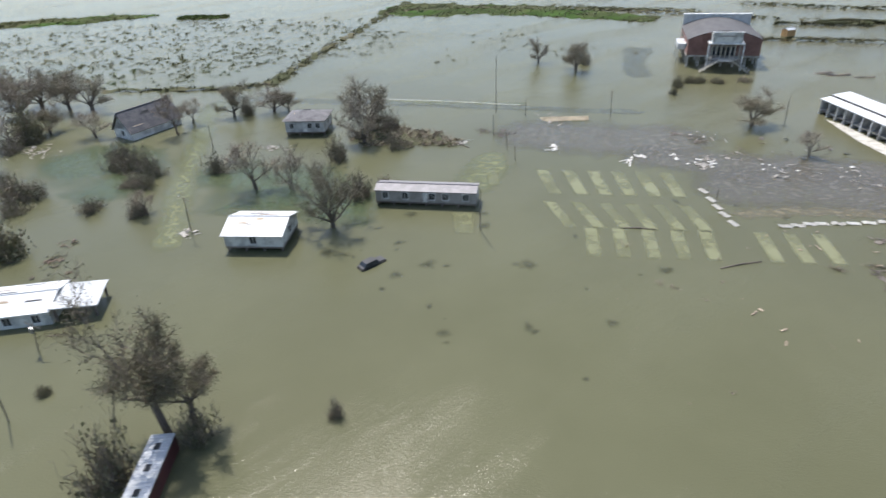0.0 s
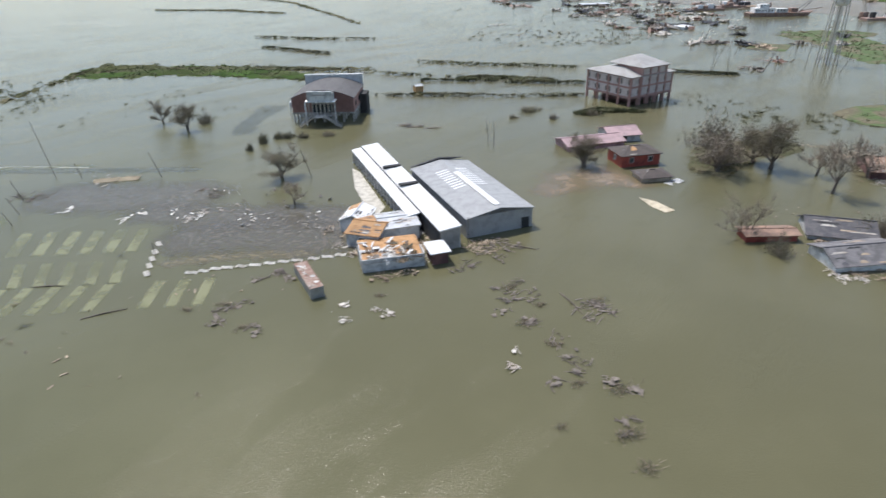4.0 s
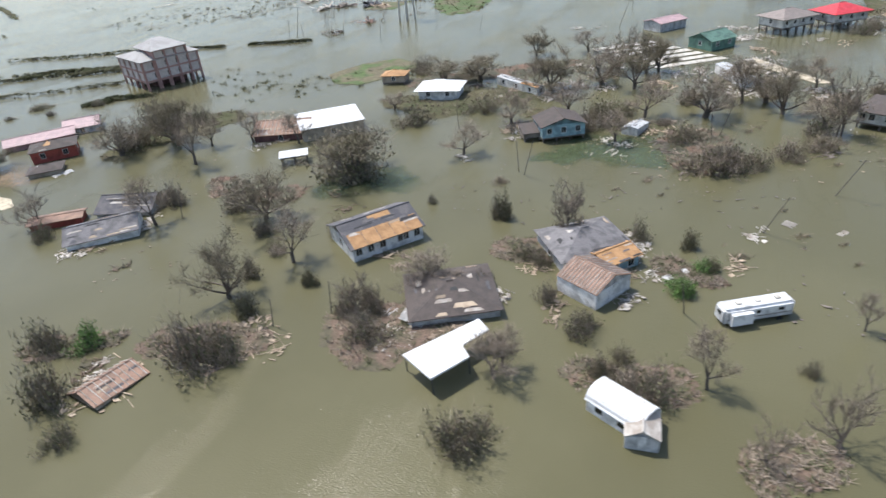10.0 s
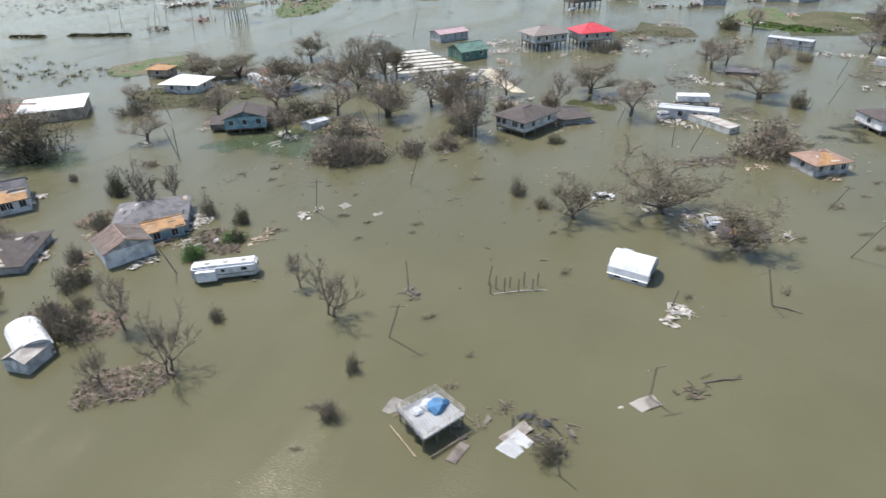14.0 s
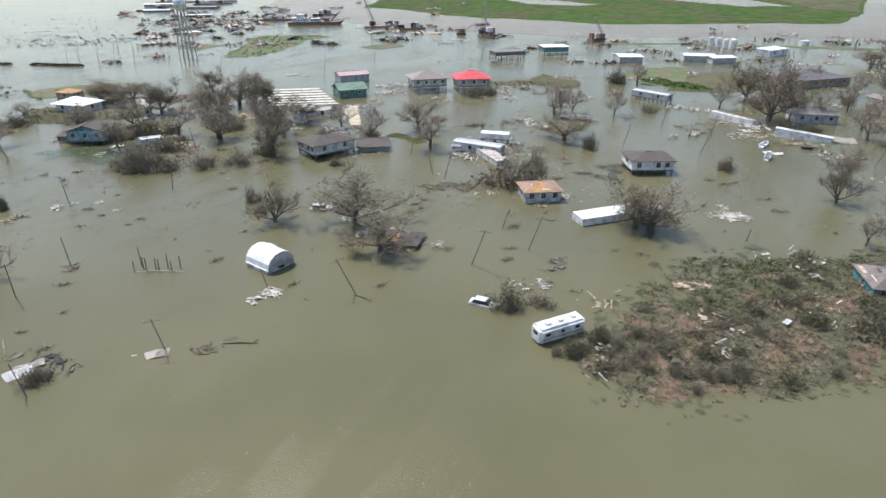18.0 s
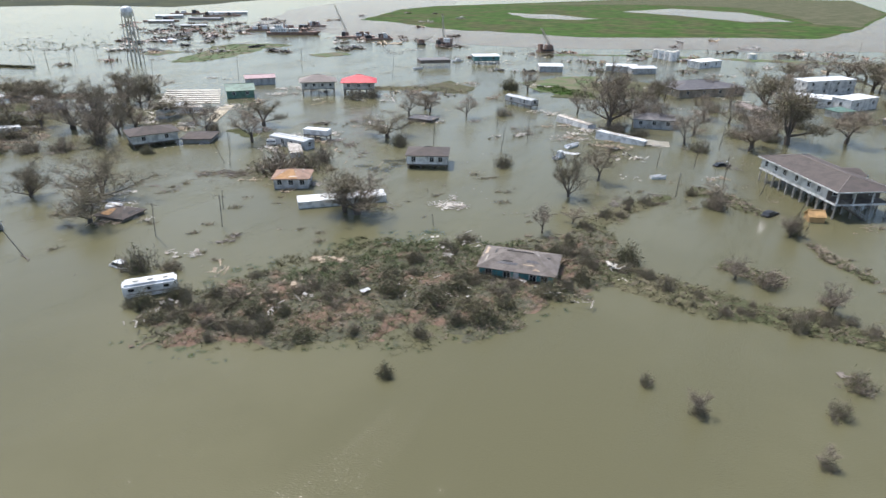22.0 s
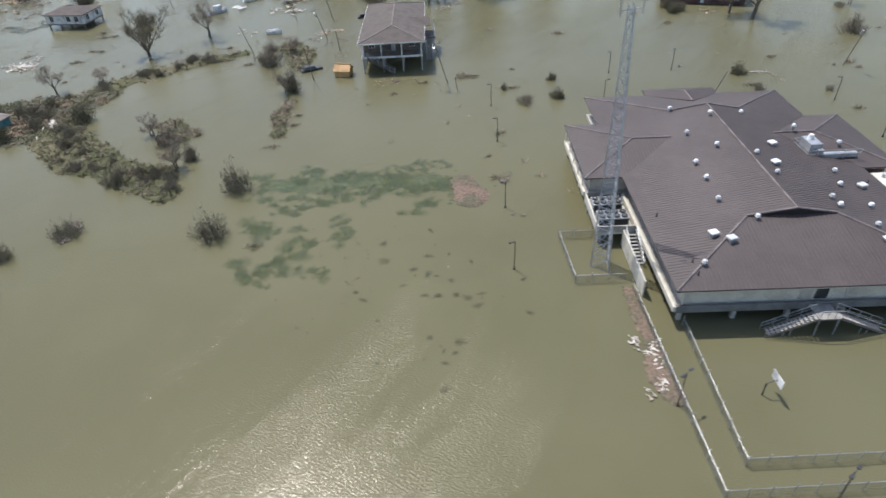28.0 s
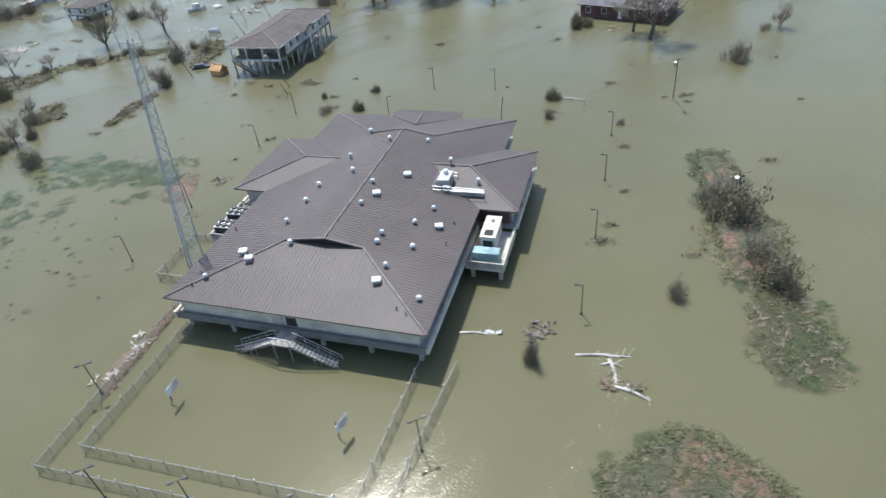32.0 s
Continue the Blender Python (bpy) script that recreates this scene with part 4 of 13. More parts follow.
def drowned_brush(places, seed, label="drowned brush and sticks that just break the surface", mat=None):
    """Low beaten bushes, mostly under water: a dark patch painted as shade and a few stems at each place; nobody could
    count them.
    """
    rng = random.Random(seed)
    co, fa, fade, sc, sf = [], [], [], [], []
    for px, py, r in places:
        turn, q = rng.uniform(-0.5, 0.5), rng.uniform(0.35, 0.7)
        k = len(co)
        co.append((px, py, 0.03))
        fade.append(0.8)
        for i in range(13):
            a, rr = 6.283 * i / 13, r * 1.5 * rng.uniform(0.55, 1.25)
            u, v = math.cos(a) * rr, math.sin(a) * rr * q
            co.append((px + u * math.cos(turn) - v * math.sin(turn), py + u * math.sin(turn) + v * math.cos(turn), 0.03))
            fade.append(0.0)
            fa.append((k, k + 1 + i, k + 1 + (i + 1) % 13))
        for _ in range(int(60 * r)):
            u, v = rng.gauss(0, 0.5) * r, rng.gauss(0, 0.5) * r * q
            b = Vector((px + u * math.cos(turn) - v * math.sin(turn), py + u * math.sin(turn) + v * math.cos(turn), -0.05))
            e = b + Vector((rng.gauss(0, 0.4), rng.gauss(0, 0.4), rng.uniform(0.08, 0.5))) * min(1.2, r)
            w = Vector((rng.gauss(0, 1), rng.gauss(0, 1), 0)).normalized() * rng.uniform(0.02, 0.09)
            n = len(sc)
            sc += [b - w, b + w, e + w * 0.4, e - w * 0.4]
            sf.append((n, n + 1, n + 2, n + 3))
    # dark fading blots paint each bush's shade onto the water
    me = bpy.data.meshes.new("weed_bed")
    me.from_pydata(co, [], fa)
    me.attributes.new("fade", "FLOAT", "POINT").data.foreach_set("value", fade)
    me.materials.append(M_DARK_W)
    tagged(new("weed_bed", me), "dark patches painted on the water as shade round drowned brush", "weed", kind="stuff")
    me = bpy.data.meshes.new("drowned_brush")
    me.from_pydata([tuple(v) for v in sc], [], sf)
    me.materials.append(mat or M_TWIGG)
    return tagged(new("drowned_brush", me), label, "brush", kind="stuff")


def tufts(name, way, number, mat, size, label, seed, rough=0.35, nseed=0.0, blades=9, wide=0.5, low=0.0, z0=0.0, category="plants", high=0.0):
    """Reeds and weeds in clumps over a band: one object, nobody could count them."""
    rng = random.Random(seed)
    xs, ys, ws = [p[0] for p in way], [p[1] for p in way], max(p[2] for p in way) * 1.3
    co, fa = [], []
    made = 0
    for _ in range(number * 12):
        px, py = rng.uniform(min(xs) - ws, max(xs) + ws), rng.uniform(min(ys) - ws, max(ys) + ws)
        f = field(px, py, way, rough, nseed)
        if f < low:
            continue
        made += 1
        s = size * rng.uniform(0.35, 1.35)
        for _ in range(blades):
            a, r = rng.uniform(0, 6.28), s * wide * rng.random()
            q = Vector((px + math.cos(a) * r, py + math.sin(a) * r, z0 - 0.05 + min(1.0, max(0.0, f * 2.2)) * high * 0.85))
            e = q + Vector((rng.gauss(0, 0.65), rng.gauss(0, 0.65), rng.uniform(0.2, 0.75))) * s
            w = Vector((rng.gauss(0, 1), rng.gauss(0, 1), 0)).normalized() * s * 0.13
            k = len(co)
            co += [q - w, q + w, e]
            fa.append((k, k + 1, k + 2))
        if made >= number:
            break
    me = bpy.data.meshes.new(name)
    me.from_pydata([tuple(v) for v in co], [], fa)
    me.materials.append(mat)
    return tagged(new(name, me), label, category, kind="stuff")


def grown_bank(name, way, mat, high, cell, label, nseed, number, tmat, size, seed):
    """A low bank with ragged grass and brush on it."""
    bank_mesh(name, way, mat, high, cell, label, "bank", 0.55, nseed)
    tufts("marsh_tufts", way, number, tmat, size, "ragged marsh grass and brush tufts on the bank", seed, 0.55, nseed, high=high)


def quad_patch(name, pts, mat, label, z, category="paving", parent=None):
    bm = bmesh.new()
    n = len(pts)
    bm.faces.new([bm.verts.new((px, py, z)) for px, py in pts])
    bmesh.ops.recalc_face_normals(bm, faces=bm.faces[:])
    if bm.faces[:][0].normal.z < 0:
        bmesh.ops.reverse_faces(bm, faces=bm.faces[:])
    me = mesh_of(name, bm, mat)
    ob = new(name, me)
    if parent is not None:
        ob.parent = parent
        return ob
    return tagged(ob, label, category, kind="structure")


def soft_patch(name, pts, mat, z, parent, edge=0.3):
    """A painted patch under the water whose rim fades out."""
    c = [sum(q[i] for q in pts) / len(pts) for i in (0, 1)]
    co, fa, n = [], [], len(pts)
    for k in (1.0 + edge * 0.35, 1.0 - edge):
        co += [(c[0] + (x - c[0]) * k, c[1] + (y - c[1]) * (1 - (1 - k) * 0.4), z) for x, y in pts]
    for i in range(n):
        fa.append((i, (i + 1) % n, n + (i + 1) % n, n + i))
    fa.append(tuple(range(n, 2 * n)))
    me = bpy.data.meshes.new(name)
    me.from_pydata(co, [], fa)
    me.attributes.new("fade", "FLOAT", "POINT").data.foreach_set("value", [0.0] * n + [1.0] * n)
    me.materials.append(mat)
    ob = new(name, me)
    ob.parent = parent
    return ob


def land(name, pts, mat, label, z, category="ground", step=12.0, jag=0.25, seed=0.0):
    """A flat piece of land or water with a ragged outline."""
    rim = []
    for (ax, ay), (bx, by) in zip(pts, pts[1:] + pts[:1]):
        n = max(1, int(math.hypot(bx - ax, by - ay) / step))
        for i in range(n):
            px, py = ax + (bx - ax) * i / n, ay + (by - ay) * i / n
            k = noise.noise(Vector((px * 0.03 + seed, py * 0.03, 0.5))) + 0.5 * noise.noise(Vector((px * 0.11, py * 0.11 + seed, 0.5)))
            rim.append((px + step * jag * k * 2, py + step * jag * k * 2))
    return quad_patch(name, rim, mat, label, z, category)


# ---- large buildings ----
def seams(parent, polys, step, mat, along=None):
    """Raised seams that run down each roof slope, cut to its outline."""
    for pts in polys:
        p = [Vector(q) for q in pts]
        nrm = (p[1] - p[0]).cross(p[2] - p[0]).normalized()
        if nrm.z < 0:
            nrm = -nrm
        down = Vector((nrm.x, nrm.y, 0))
        level = Vector((-nrm.y, nrm.x, 0)).normalized()
        fall = level.cross(nrm).normalized()
        us = [q.dot(level) for q in p]
        bm = bmesh.new()
        u = math.floor(min(us) / step) * step + step
        while u < max(us):
            hits = []
            for i in range(len(p)):
                a, b = p[i], p[(i + 1) % len(p)]
                ua, ub = a.dot(level), b.dot(level)
                if (ua - u) * (ub - u) < 0:
                    hits.append(a + (b - a) * ((u - ua) / (ub - ua)))
            if len(hits) == 2 and (hits[0] - hits[1]).length > 0.4:
                a, b = hits
                w = level * 0.018
                n2 = nrm * 0.03
                q = [a - w, a + w, b + w, b - w]
                lo = [bm.verts.new(v + nrm * 0.003) for v in q]
                hi = [bm.verts.new(v + n2) for v in q]
                bm.faces.new(hi)
                for i in range(4):
                    bm.faces.new((lo[i], lo[(i + 1) % 4], hi[(i + 1) % 4], hi[i]))
            u += step
        bmesh.ops.recalc_face_normals(bm, faces=bm.faces[:])
        s = part("roof_seams", bm, mat, parent)
        s["kind"] = "stuff"


def roof_vent(x, y, z, kind=0):
    """A small vent, hood or curb that stands on a roof."""
    v = thing("roof_vent", x, y, z, 0, ("white metal mushroom vent on the brown roof", "white boxed exhaust hood on the brown roof", "thin dark vent pipe on the brown roof")[kind], "roof vent")
    if kind == 0:
        part("stack", tubem((0, 0, -0.3), (0, 0, 0.4), 0.17, 0.17, 10), M_STEEL, v)
        part("cap", tubem((0, 0, 0.36), (0, 0, 0.62), 0.33, 0.22, 12), M_PAINTW, v)
    elif kind == 1:
        part("curb", boxm(-0.36, 0.36, -0.36, 0.36, -0.3, 0.3), M_STEEL, v)
        bm = boxm(-0.5, 0.5, -0.45, 0.45, 0.3, 0.58)
        bmesh.ops.bevel(bm, geom=bm.edges[:], offset=0.07, segments=1, affect="EDGES")
        part("hood", bm, M_PAINTW, v)
    else:
        part("pipe", tubem((0, 0, -0.3), (0, 0, 0.55), 0.06, 0.06, 8), M_DSTEEL, v)
        part("boot", tubem((0, 0, -0.2), (0, 0, 0.15), 0.15, 0.08, 8), M_DSTEEL, v)
    return v


def stair_rail_flight(parent, a, b, w, name, mat):
    """A straight flight with treads, two stringers and rails from a to b."""
    a, b = Vector(a), Vector(b)
    d = b - a
    flat = Vector((d.x, d.y, 0))
    side = Vector((-flat.y, flat.x, 0)).normalized() * (w / 2)
    fl = part(name, bmesh.new(), mat, parent)
    n = max(2, int(abs(d.z) / 0.18))
    bm = bmesh.new()
    u = flat.normalized()
    for i in range(n):
        c = a + d * ((i + 0.5) / n)
        for s in (0,):
            q = [c - side - u * 0.15, c + side - u * 0.15, c + side + u * 0.15, c - side + u * 0.15]
            slab(bm, q, 0.05)
    part("treads", bm, mat, fl)
    for s in (-1, 1):
        bm = bmesh.new()
        up = Vector((0, 0, 0.16))
        q = [a + side * s - up, b + side * s - up, b + side * s + up, a + side * s + up]
        f = bm.faces.new([bm.verts.new(v) for v in q])
        bmesh.ops.solidify(bm, geom=[f], thickness=0.07)
        part("stringer", bm, mat, fl)
        bm = bmesh.new()
        h = Vector((0, 0, 1.05))
        tube(bm, a + side * s + h, b + side * s + h, 0.04, 0.04, 5)
        tube(bm, a + side * s + h * 0.55, b + side * s + h * 0.55, 0.03, 0.03, 5)
        m = max(2, int(d.length / 1.2) + 1)
        for i in range(m):
            c = a + side * s + d * (i / (m - 1))
            tube(bm, c, c + h, 0.035, 0.035, 5)
        part("handrail", bm, M_STEEL, fl)
    return fl


def civic_building():
    """The raised building with the broad brown metal roof; u runs along its front, v back from it."""
    ox, oy, rot = 510.7, -217.5, -18.0
    t = thing("public_building", ox, oy, 0, rot, "raised public building with a broad mauve-brown metal hip roof", "building")
    E, R, D = 5.05, 7.85, 6.95
    roofs = [
        [(-15.9, 0, E), (15.9, 0, E), (5.0, 10.5, D), (-5.0, 10.5, D)],
        [(-15.9, 49.5, E), (-15.9, 0, E), (-5.0, 10.5, D), (0.3, 10.5, R), (0.3, 39, R), (-5.0, 39, D)],
        [(15.9, 0, E), (15.9, 49.5, E), (5.0, 39, D), (0.3, 39, R), (0.3, 10.5, R), (5.0, 10.5, D)],
        [(15.9, 49.5, E), (-15.9, 49.5, E), (-5.0, 39, D), (5.0, 39, D)],
    ]
    # left wing and right wing, hipped, and the rear porch
    Q = 6.56
    for s in (-1, 1):
        roofs += [
            [(s * 20.9, 23.2, E + 0.02), (s * 20.9, 39.4, E + 0.02), (s * 12.8, 31.3, Q)],
            [(s * 15.6, 23.2, E + 0.02), (s * 20.9, 23.2, E + 0.02), (s * 12.8, 31.3, Q), (s * 7.2, 31.3, Q)],
            [(s * 20.9, 39.4, E + 0.02), (s * 15.6, 39.4, E + 0.02), (s * 7.2, 31.3, Q), (s * 12.8, 31.3, Q)],
        ]
    roofs += [
        [(-5.7, 51.8, E + 0.04), (-5.7, 49.3, E + 0.04), (0.3, 44.4, 6.1), (0.3, 48.6, 6.1)],
        [(6.3, 49.3, E + 0.04), (6.3, 51.8, E + 0.04), (0.3, 48.6, 6.1), (0.3, 44.4, 6.1)],
        [(6.3, 51.8, E + 0.04), (-5.7, 51.8, E + 0.04), (0.3, 48.6, 6.1)],
    ]
    for r in roofs:
        part("roof_slope", slabm(r, 0.2), M_MAUVE, t)
    seams(t, roofs, 0.46, M_RIB)
    caps = [((0.3, 10.3, R), (0.3, 39.2, R)), ((0.3, 44.4, 6.1), (0.3, 48.6, 6.1)), ((0.3, 10.3, R), (-5.2, 10.4, D)), ((0.3, 10.3, R), (5.2, 10.4, D)), ((0.3, 39.2, R), (-5.2, 39.1, D)), ((0.3, 39.2, R), (5.2, 39.1, D))]
    for s in (-1, 1):
        caps += [((s * 15.9, 0, E), (s * 5, 10.5, D)), ((s * 15.9, 49.5, E), (s * 5, 39, D)), ((s * 20.9, 23.2, E), (s * 12.8, 31.3, Q)), ((s * 20.9, 39.4, E), (s * 12.8, 31.3, Q)), ((s * 7.2, 31.3, Q), (s * 12.8, 31.3, Q))]
    for a, b in caps:
        part("ridge_cap", tubem(Vector(a) + Vector((0, 0, 0.05)), Vector(b) + Vector((0, 0, 0.05)), 0.12, 0.12, 6), M_CAP, t)
    for v in (10.4, 39.1):
        bm = bmesh.new()
        f = bm.faces.new([bm.verts.new(q) for q in ((-5.2, v, D), (5.2, v, D), (0.3, v, R))])
        bmesh.ops.solidify(bm, geom=[f], thickness=0.1)
        part("gablet_wall", bm, M_MAUVE, t)
    # fascia boards along the eaves
    def board(a, b, name="fascia", mat=M_FASCIA, z0=E - 0.32, z1=E - 0.02, th=0.08):
        a, b = Vector(a), Vector(b)
        u = (b - a).normalized()
        w = Vector((-u.y, u.x)) * th
        bm = bmesh.new()
        q = [a, b, b + w, a + w]
        lo, hi = [bm.verts.new((v.x, v.y, z0)) for v in q], [bm.verts.new((v.x, v.y, z1)) for v in q]
        bm.faces.new(hi), bm.faces.new(lo[::-1])
        for i in range(4):
            bm.faces.new((lo[i], lo[(i + 1) % 4], hi[(i + 1) % 4], hi[i]))
        bmesh.ops.recalc_face_normals(bm, faces=bm.faces[:])
        return part(name, bm, mat, t)
    for a, b in (((-15.8, 0.05), (15.8, 0.05)), ((15.8, 0.1), (15.8, 23.3)), ((-15.8, 23.3), (-15.8, 0.1)), ((-20.8, 39.5), (-20.8, 23.5)), ((20.8, 23.5), (20.8, 39.5)), ((-15.1, 23.5), (-20.8, 23.5)), ((20.8, 23.5), (15.1, 23.5)), ((15.8, 39.6), (15.8, 49.4)), ((-15.8, 49.4), (-15.8, 39.6)), ((15.8, 49.4), (-15.8, 49.4))):
        board(a, b)
    # walls: main block and wings
    F = 2.35
    def wall(a, b, mat=M_STUCCO, z0=F, z1=E - 0.12):
        return board(a, b, "wall", mat, z0, z1, 0.25)
    wall((-14.6, 0.85), (14.6, 0.85), M_FASCIA)
    wall((14.6, 1.15), (14.6, 23.0))
    wall((-14.6, 23.0), (-14.6, 1.15))
    wall((19.8, 24.4), (19.8, 38.6))
    wall((-19.8, 38.6), (-19.8, 24.4))
    wall((14.6, 24.4), (19.8, 24.4), M_BRICKD)
    wall((-19.8, 24.4), (-14.6, 24.4))
    wall((19.8, 38.6), (14.6, 38.6))
    wall((-14.6, 38.6), (-19.8, 38.6))
    wall((14.6, 38.6), (14.6, 48.3))
    wall((-14.6, 48.3), (-14.6, 38.6))
    wall((14.6, 48.3), (-14.6, 48.3))
    # floor slab and edge beam
    part("floor_slab", boxm(-15.4, 15.4, 0.4, 49.0, F - 0.45, F), M_CONC, t)
    for s in (-1, 1):
        part("floor_slab", boxm(min(s * 15.42, s * 20.4), max(s * 15.42, s * 20.4), 23.8, 39.2, F - 0.45, F), M_CONC, t)
    # front beam in darker grey, its shade under the eave put into the colour
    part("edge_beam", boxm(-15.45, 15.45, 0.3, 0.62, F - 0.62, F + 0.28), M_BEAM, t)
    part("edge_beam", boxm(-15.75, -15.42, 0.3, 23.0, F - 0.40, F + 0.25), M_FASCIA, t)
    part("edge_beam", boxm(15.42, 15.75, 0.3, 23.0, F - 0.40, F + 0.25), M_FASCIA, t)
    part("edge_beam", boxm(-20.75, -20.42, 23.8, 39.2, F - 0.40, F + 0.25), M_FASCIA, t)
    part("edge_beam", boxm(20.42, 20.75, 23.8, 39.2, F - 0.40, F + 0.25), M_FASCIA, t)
    for u in np.arange(-14.5, 14.6, 5.8):
        for v in np.arange(1.2, 48, 5.9):
            shared("concrete_stilt", POSTC, t, pose(u, v, 0.4) @ Matrix.Diagonal((1, 1, 1.5, 1)))
    for s in (-1, 1):
        for v in np.arange(24.6, 39, 4.7):
            for u in (16.8, 20.0):
                shared("concrete_stilt", POSTC, t, pose(s * u, v, 0.4) @ Matrix.Diagonal((1, 1, 1.5, 1)))
    # near-black sheets added under the slab to stand for the shade there
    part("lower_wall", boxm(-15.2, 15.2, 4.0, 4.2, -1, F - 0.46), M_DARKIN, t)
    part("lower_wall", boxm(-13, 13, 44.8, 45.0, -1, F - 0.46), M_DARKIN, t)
    # bands of windows along the sides
    for s in (-1, 1):
        for v in (3.5, 7.5, 11.5, 15.5):
            part("window", boxm(s * 14.6 - 0.04 - 0.02, s * 14.6 + 0.06, v, v + 2.2, F + 0.9, F + 2.1), M_GLASS, t)
        for v in (26.0, 29.5, 33.0, 36.2):
            w = part("window", boxm(s * 19.8 - 0.06, s * 19.8 + 0.06, v, v + 1.6, F + 0.7, F + 2.1), M_GLASS, t)
            part("window_frame", boxm(s * 19.8 - 0.09, s * 19.8 + 0.09, v - 0.12, v - 0.003, F + 0.6, F + 2.2), M_TRIM, w)
        for v in np.arange(25.5, 39.0, 3.3):
            part("balcony_post", boxm(s * 20.6 - 0.07, s * 20.6 + 0.07, v - 0.07, v + 0.07, F + 0.26, E - 0.3), M_TRIM, t)
    for u in (-2.6, -0.9, 2.2):
        part("door", boxm(u, u + 1.3, 0.78, 0.95, F + 0.35, F + 2.45), M_DARKIN if u == -0.9 else M_STUCCO, t)
    # front stair: two flights down from a landing
    part("stair_landing", boxm(-1.5, 0.7, -2.0, 0.28, F - 0.16, F), M_STUCCOG, t)
    stair_rail_flight(t, (-1.5, -1.4, F), (-6.5, -1.4, -0.1), 1.2, "stair_flight", M_STUCCOG)
    stair_rail_flight(t, (0.7, -1.4, F), (6.1, -1.4, -0.1), 1.2, "stair_flight", M_STUCCOG)
    rail = part("landing_rail", tubem((-1.5, -2.0, F + 1.05), (0.7, -2.0, F + 1.05), 0.05, 0.05, 5), M_STEEL, t)
    for k in range(4):
        part("baluster", tubem((-1.5 + k * 0.733, -2.0, F), (-1.5 + k * 0.733, -2.0, F + 1.0), 0.035, 0.035, 5), M_STEEL, rail)
    for u in (-4.6, -3.9, -1.4, 0.6, 3.3, 4.0):
        part("stair_leg", tubem((u, -1.9, -0.8), (u, -1.9, F - 0.3 - max(0, abs(u + 0.4) - 1.1) * 0.49), 0.07, 0.07, 6), M_STEEL, t)
    # side decks with plant: left and right
    for s in (-1, 1):
        x0, x1 = (15.8, 20.6)
        part("service_deck", boxm(min(s * x0, s * x1), max(s * x0, s * x1), 15.2, 23.2, 1.55, 1.85), M_CONCP, t)
        part("deck_wall", boxm(min(s * x1, s * (x1 - 0.2)), max(s * x1, s * (x1 - 0.2)), 15.2, 23.2, 1.86, 2.75), M_CONCP, t)
        part("deck_wall", boxm(min(s * x0, s * (x1 - 0.21)), max(s * x0, s * (x1 - 0.21)), 15.2, 15.4, 1.86, 2.75), M_CONC, t)
        for u in (16.6, 20.1):
            for v in (15.8, 22.6):
                shared("concrete_stilt", POSTC, t, pose(s * u, v, 0.2) @ Matrix.Diagonal((1, 1, 1.34, 1)))
    part("stair_wall", boxm(-17.4, -17.2, 5.0, 15.0, -0.5, 2.3), M_CONCP, t)
    stair_rail_flight(t, (-16.4, 14.9, 1.85), (-16.4, 10.2, -0.1), 1.3, "side_stair", M_STEEL)
    return t


def chiller(x, y, z, rot):
    c = thing("rooftop_chiller", x, y, z, rot, "grey air-cooled chiller with twin rows of dark fans", "air conditioner")
    part("cabinet", boxm(-1.9, 1.9, -1.0, 1.0, 0.1, 1.5), M_STEEL, c)
    part("skid", boxm(-2.0, 2.0, -1.05, 1.05, -0.05, 0.1), M_DSTEEL, c)
    part("coil", boxm(-1.8, 1.8, -1.03, -0.99, 0.3, 1.35), M_DARKIN, c)
    part("coil", boxm(-1.8, 1.8, 0.99, 1.03, 0.3, 1.35), M_DARKIN, c)
    for i in range(4):
        for j in (-0.5, 0.5):
            f = part("fan_ring", tubem((-1.4 + i * 0.93, j, 1.5), (-1.4 + i * 0.93, j, 1.66), 0.40, 0.40, 14), M_DARKIN, c)
            part("fan_hub", tubem((-1.4 + i * 0.93, j, 1.66), (-1.4 + i * 0.93, j, 1.70), 0.09, 0.09, 8), M_CONC, f)
    return c


def lattice_tower(x, y, tx, ty, h, half=1.35):
    """A slim triangular lattice mast that leans a little."""
    t = thing("lattice_tower", x, y, 0, 0, "tall galvanised steel lattice radio tower beside the building", "tower")
    legs = [Vector((math.cos(a), math.sin(a), 0)) for a in (0.6, 0.6 + 2.0944, 0.6 + 4.1888)]
    top = Vector((tx - x, ty - y, h))
    n = 22
    ring = lambda k: [top * (k / n) + l * (half * (1 - k / n) + 0.38 * k / n) for l in legs]
    for l in range(3):
        bm = bmesh.new()
        tube(bm, ring(0)[l] - Vector((0, 0, 0.8)), ring(0)[l], 0.09, 0.09, 6)
        tube(bm, ring(0)[l], ring(n)[l], 0.09, 0.06, 6)
        part("leg", bm, M_STEEL, t)
    for k in range(n):
        a, b = ring(k), ring(k + 1)
        bm = bmesh.new()
        for i in range(3):
            j = (i + 1) % 3
            tube(bm, a[i], a[j], 0.03, 0.03, 4, False)
            tube(bm, a[i], b[j], 0.032, 0.032, 4, False)
            tube(bm, a[j], b[i], 0.032, 0.032, 4, False)
        part("bracing", bm, M_STEEL, t)["kind"] = "stuff"
    bm = bmesh.new()
    for s in (-1, 1):
        tube(bm, top - Vector((0, 0, 0.4)), top + Vector((s * 1.3, 0, -0.4)), 0.05, 0.05, 5)
        tube(bm, top + Vector((s * 1.3, 0, -1.0)), top + Vector((s * 1.3, 0, 0.9)), 0.06, 0.06, 6)
    part("antenna_arm", bm, M_STEEL, t)
    part("lightning_rod", tubem(top, top + Vector((0, 0, 1.6)), 0.04, 0.02, 5), M_STEEL, t)
    return t


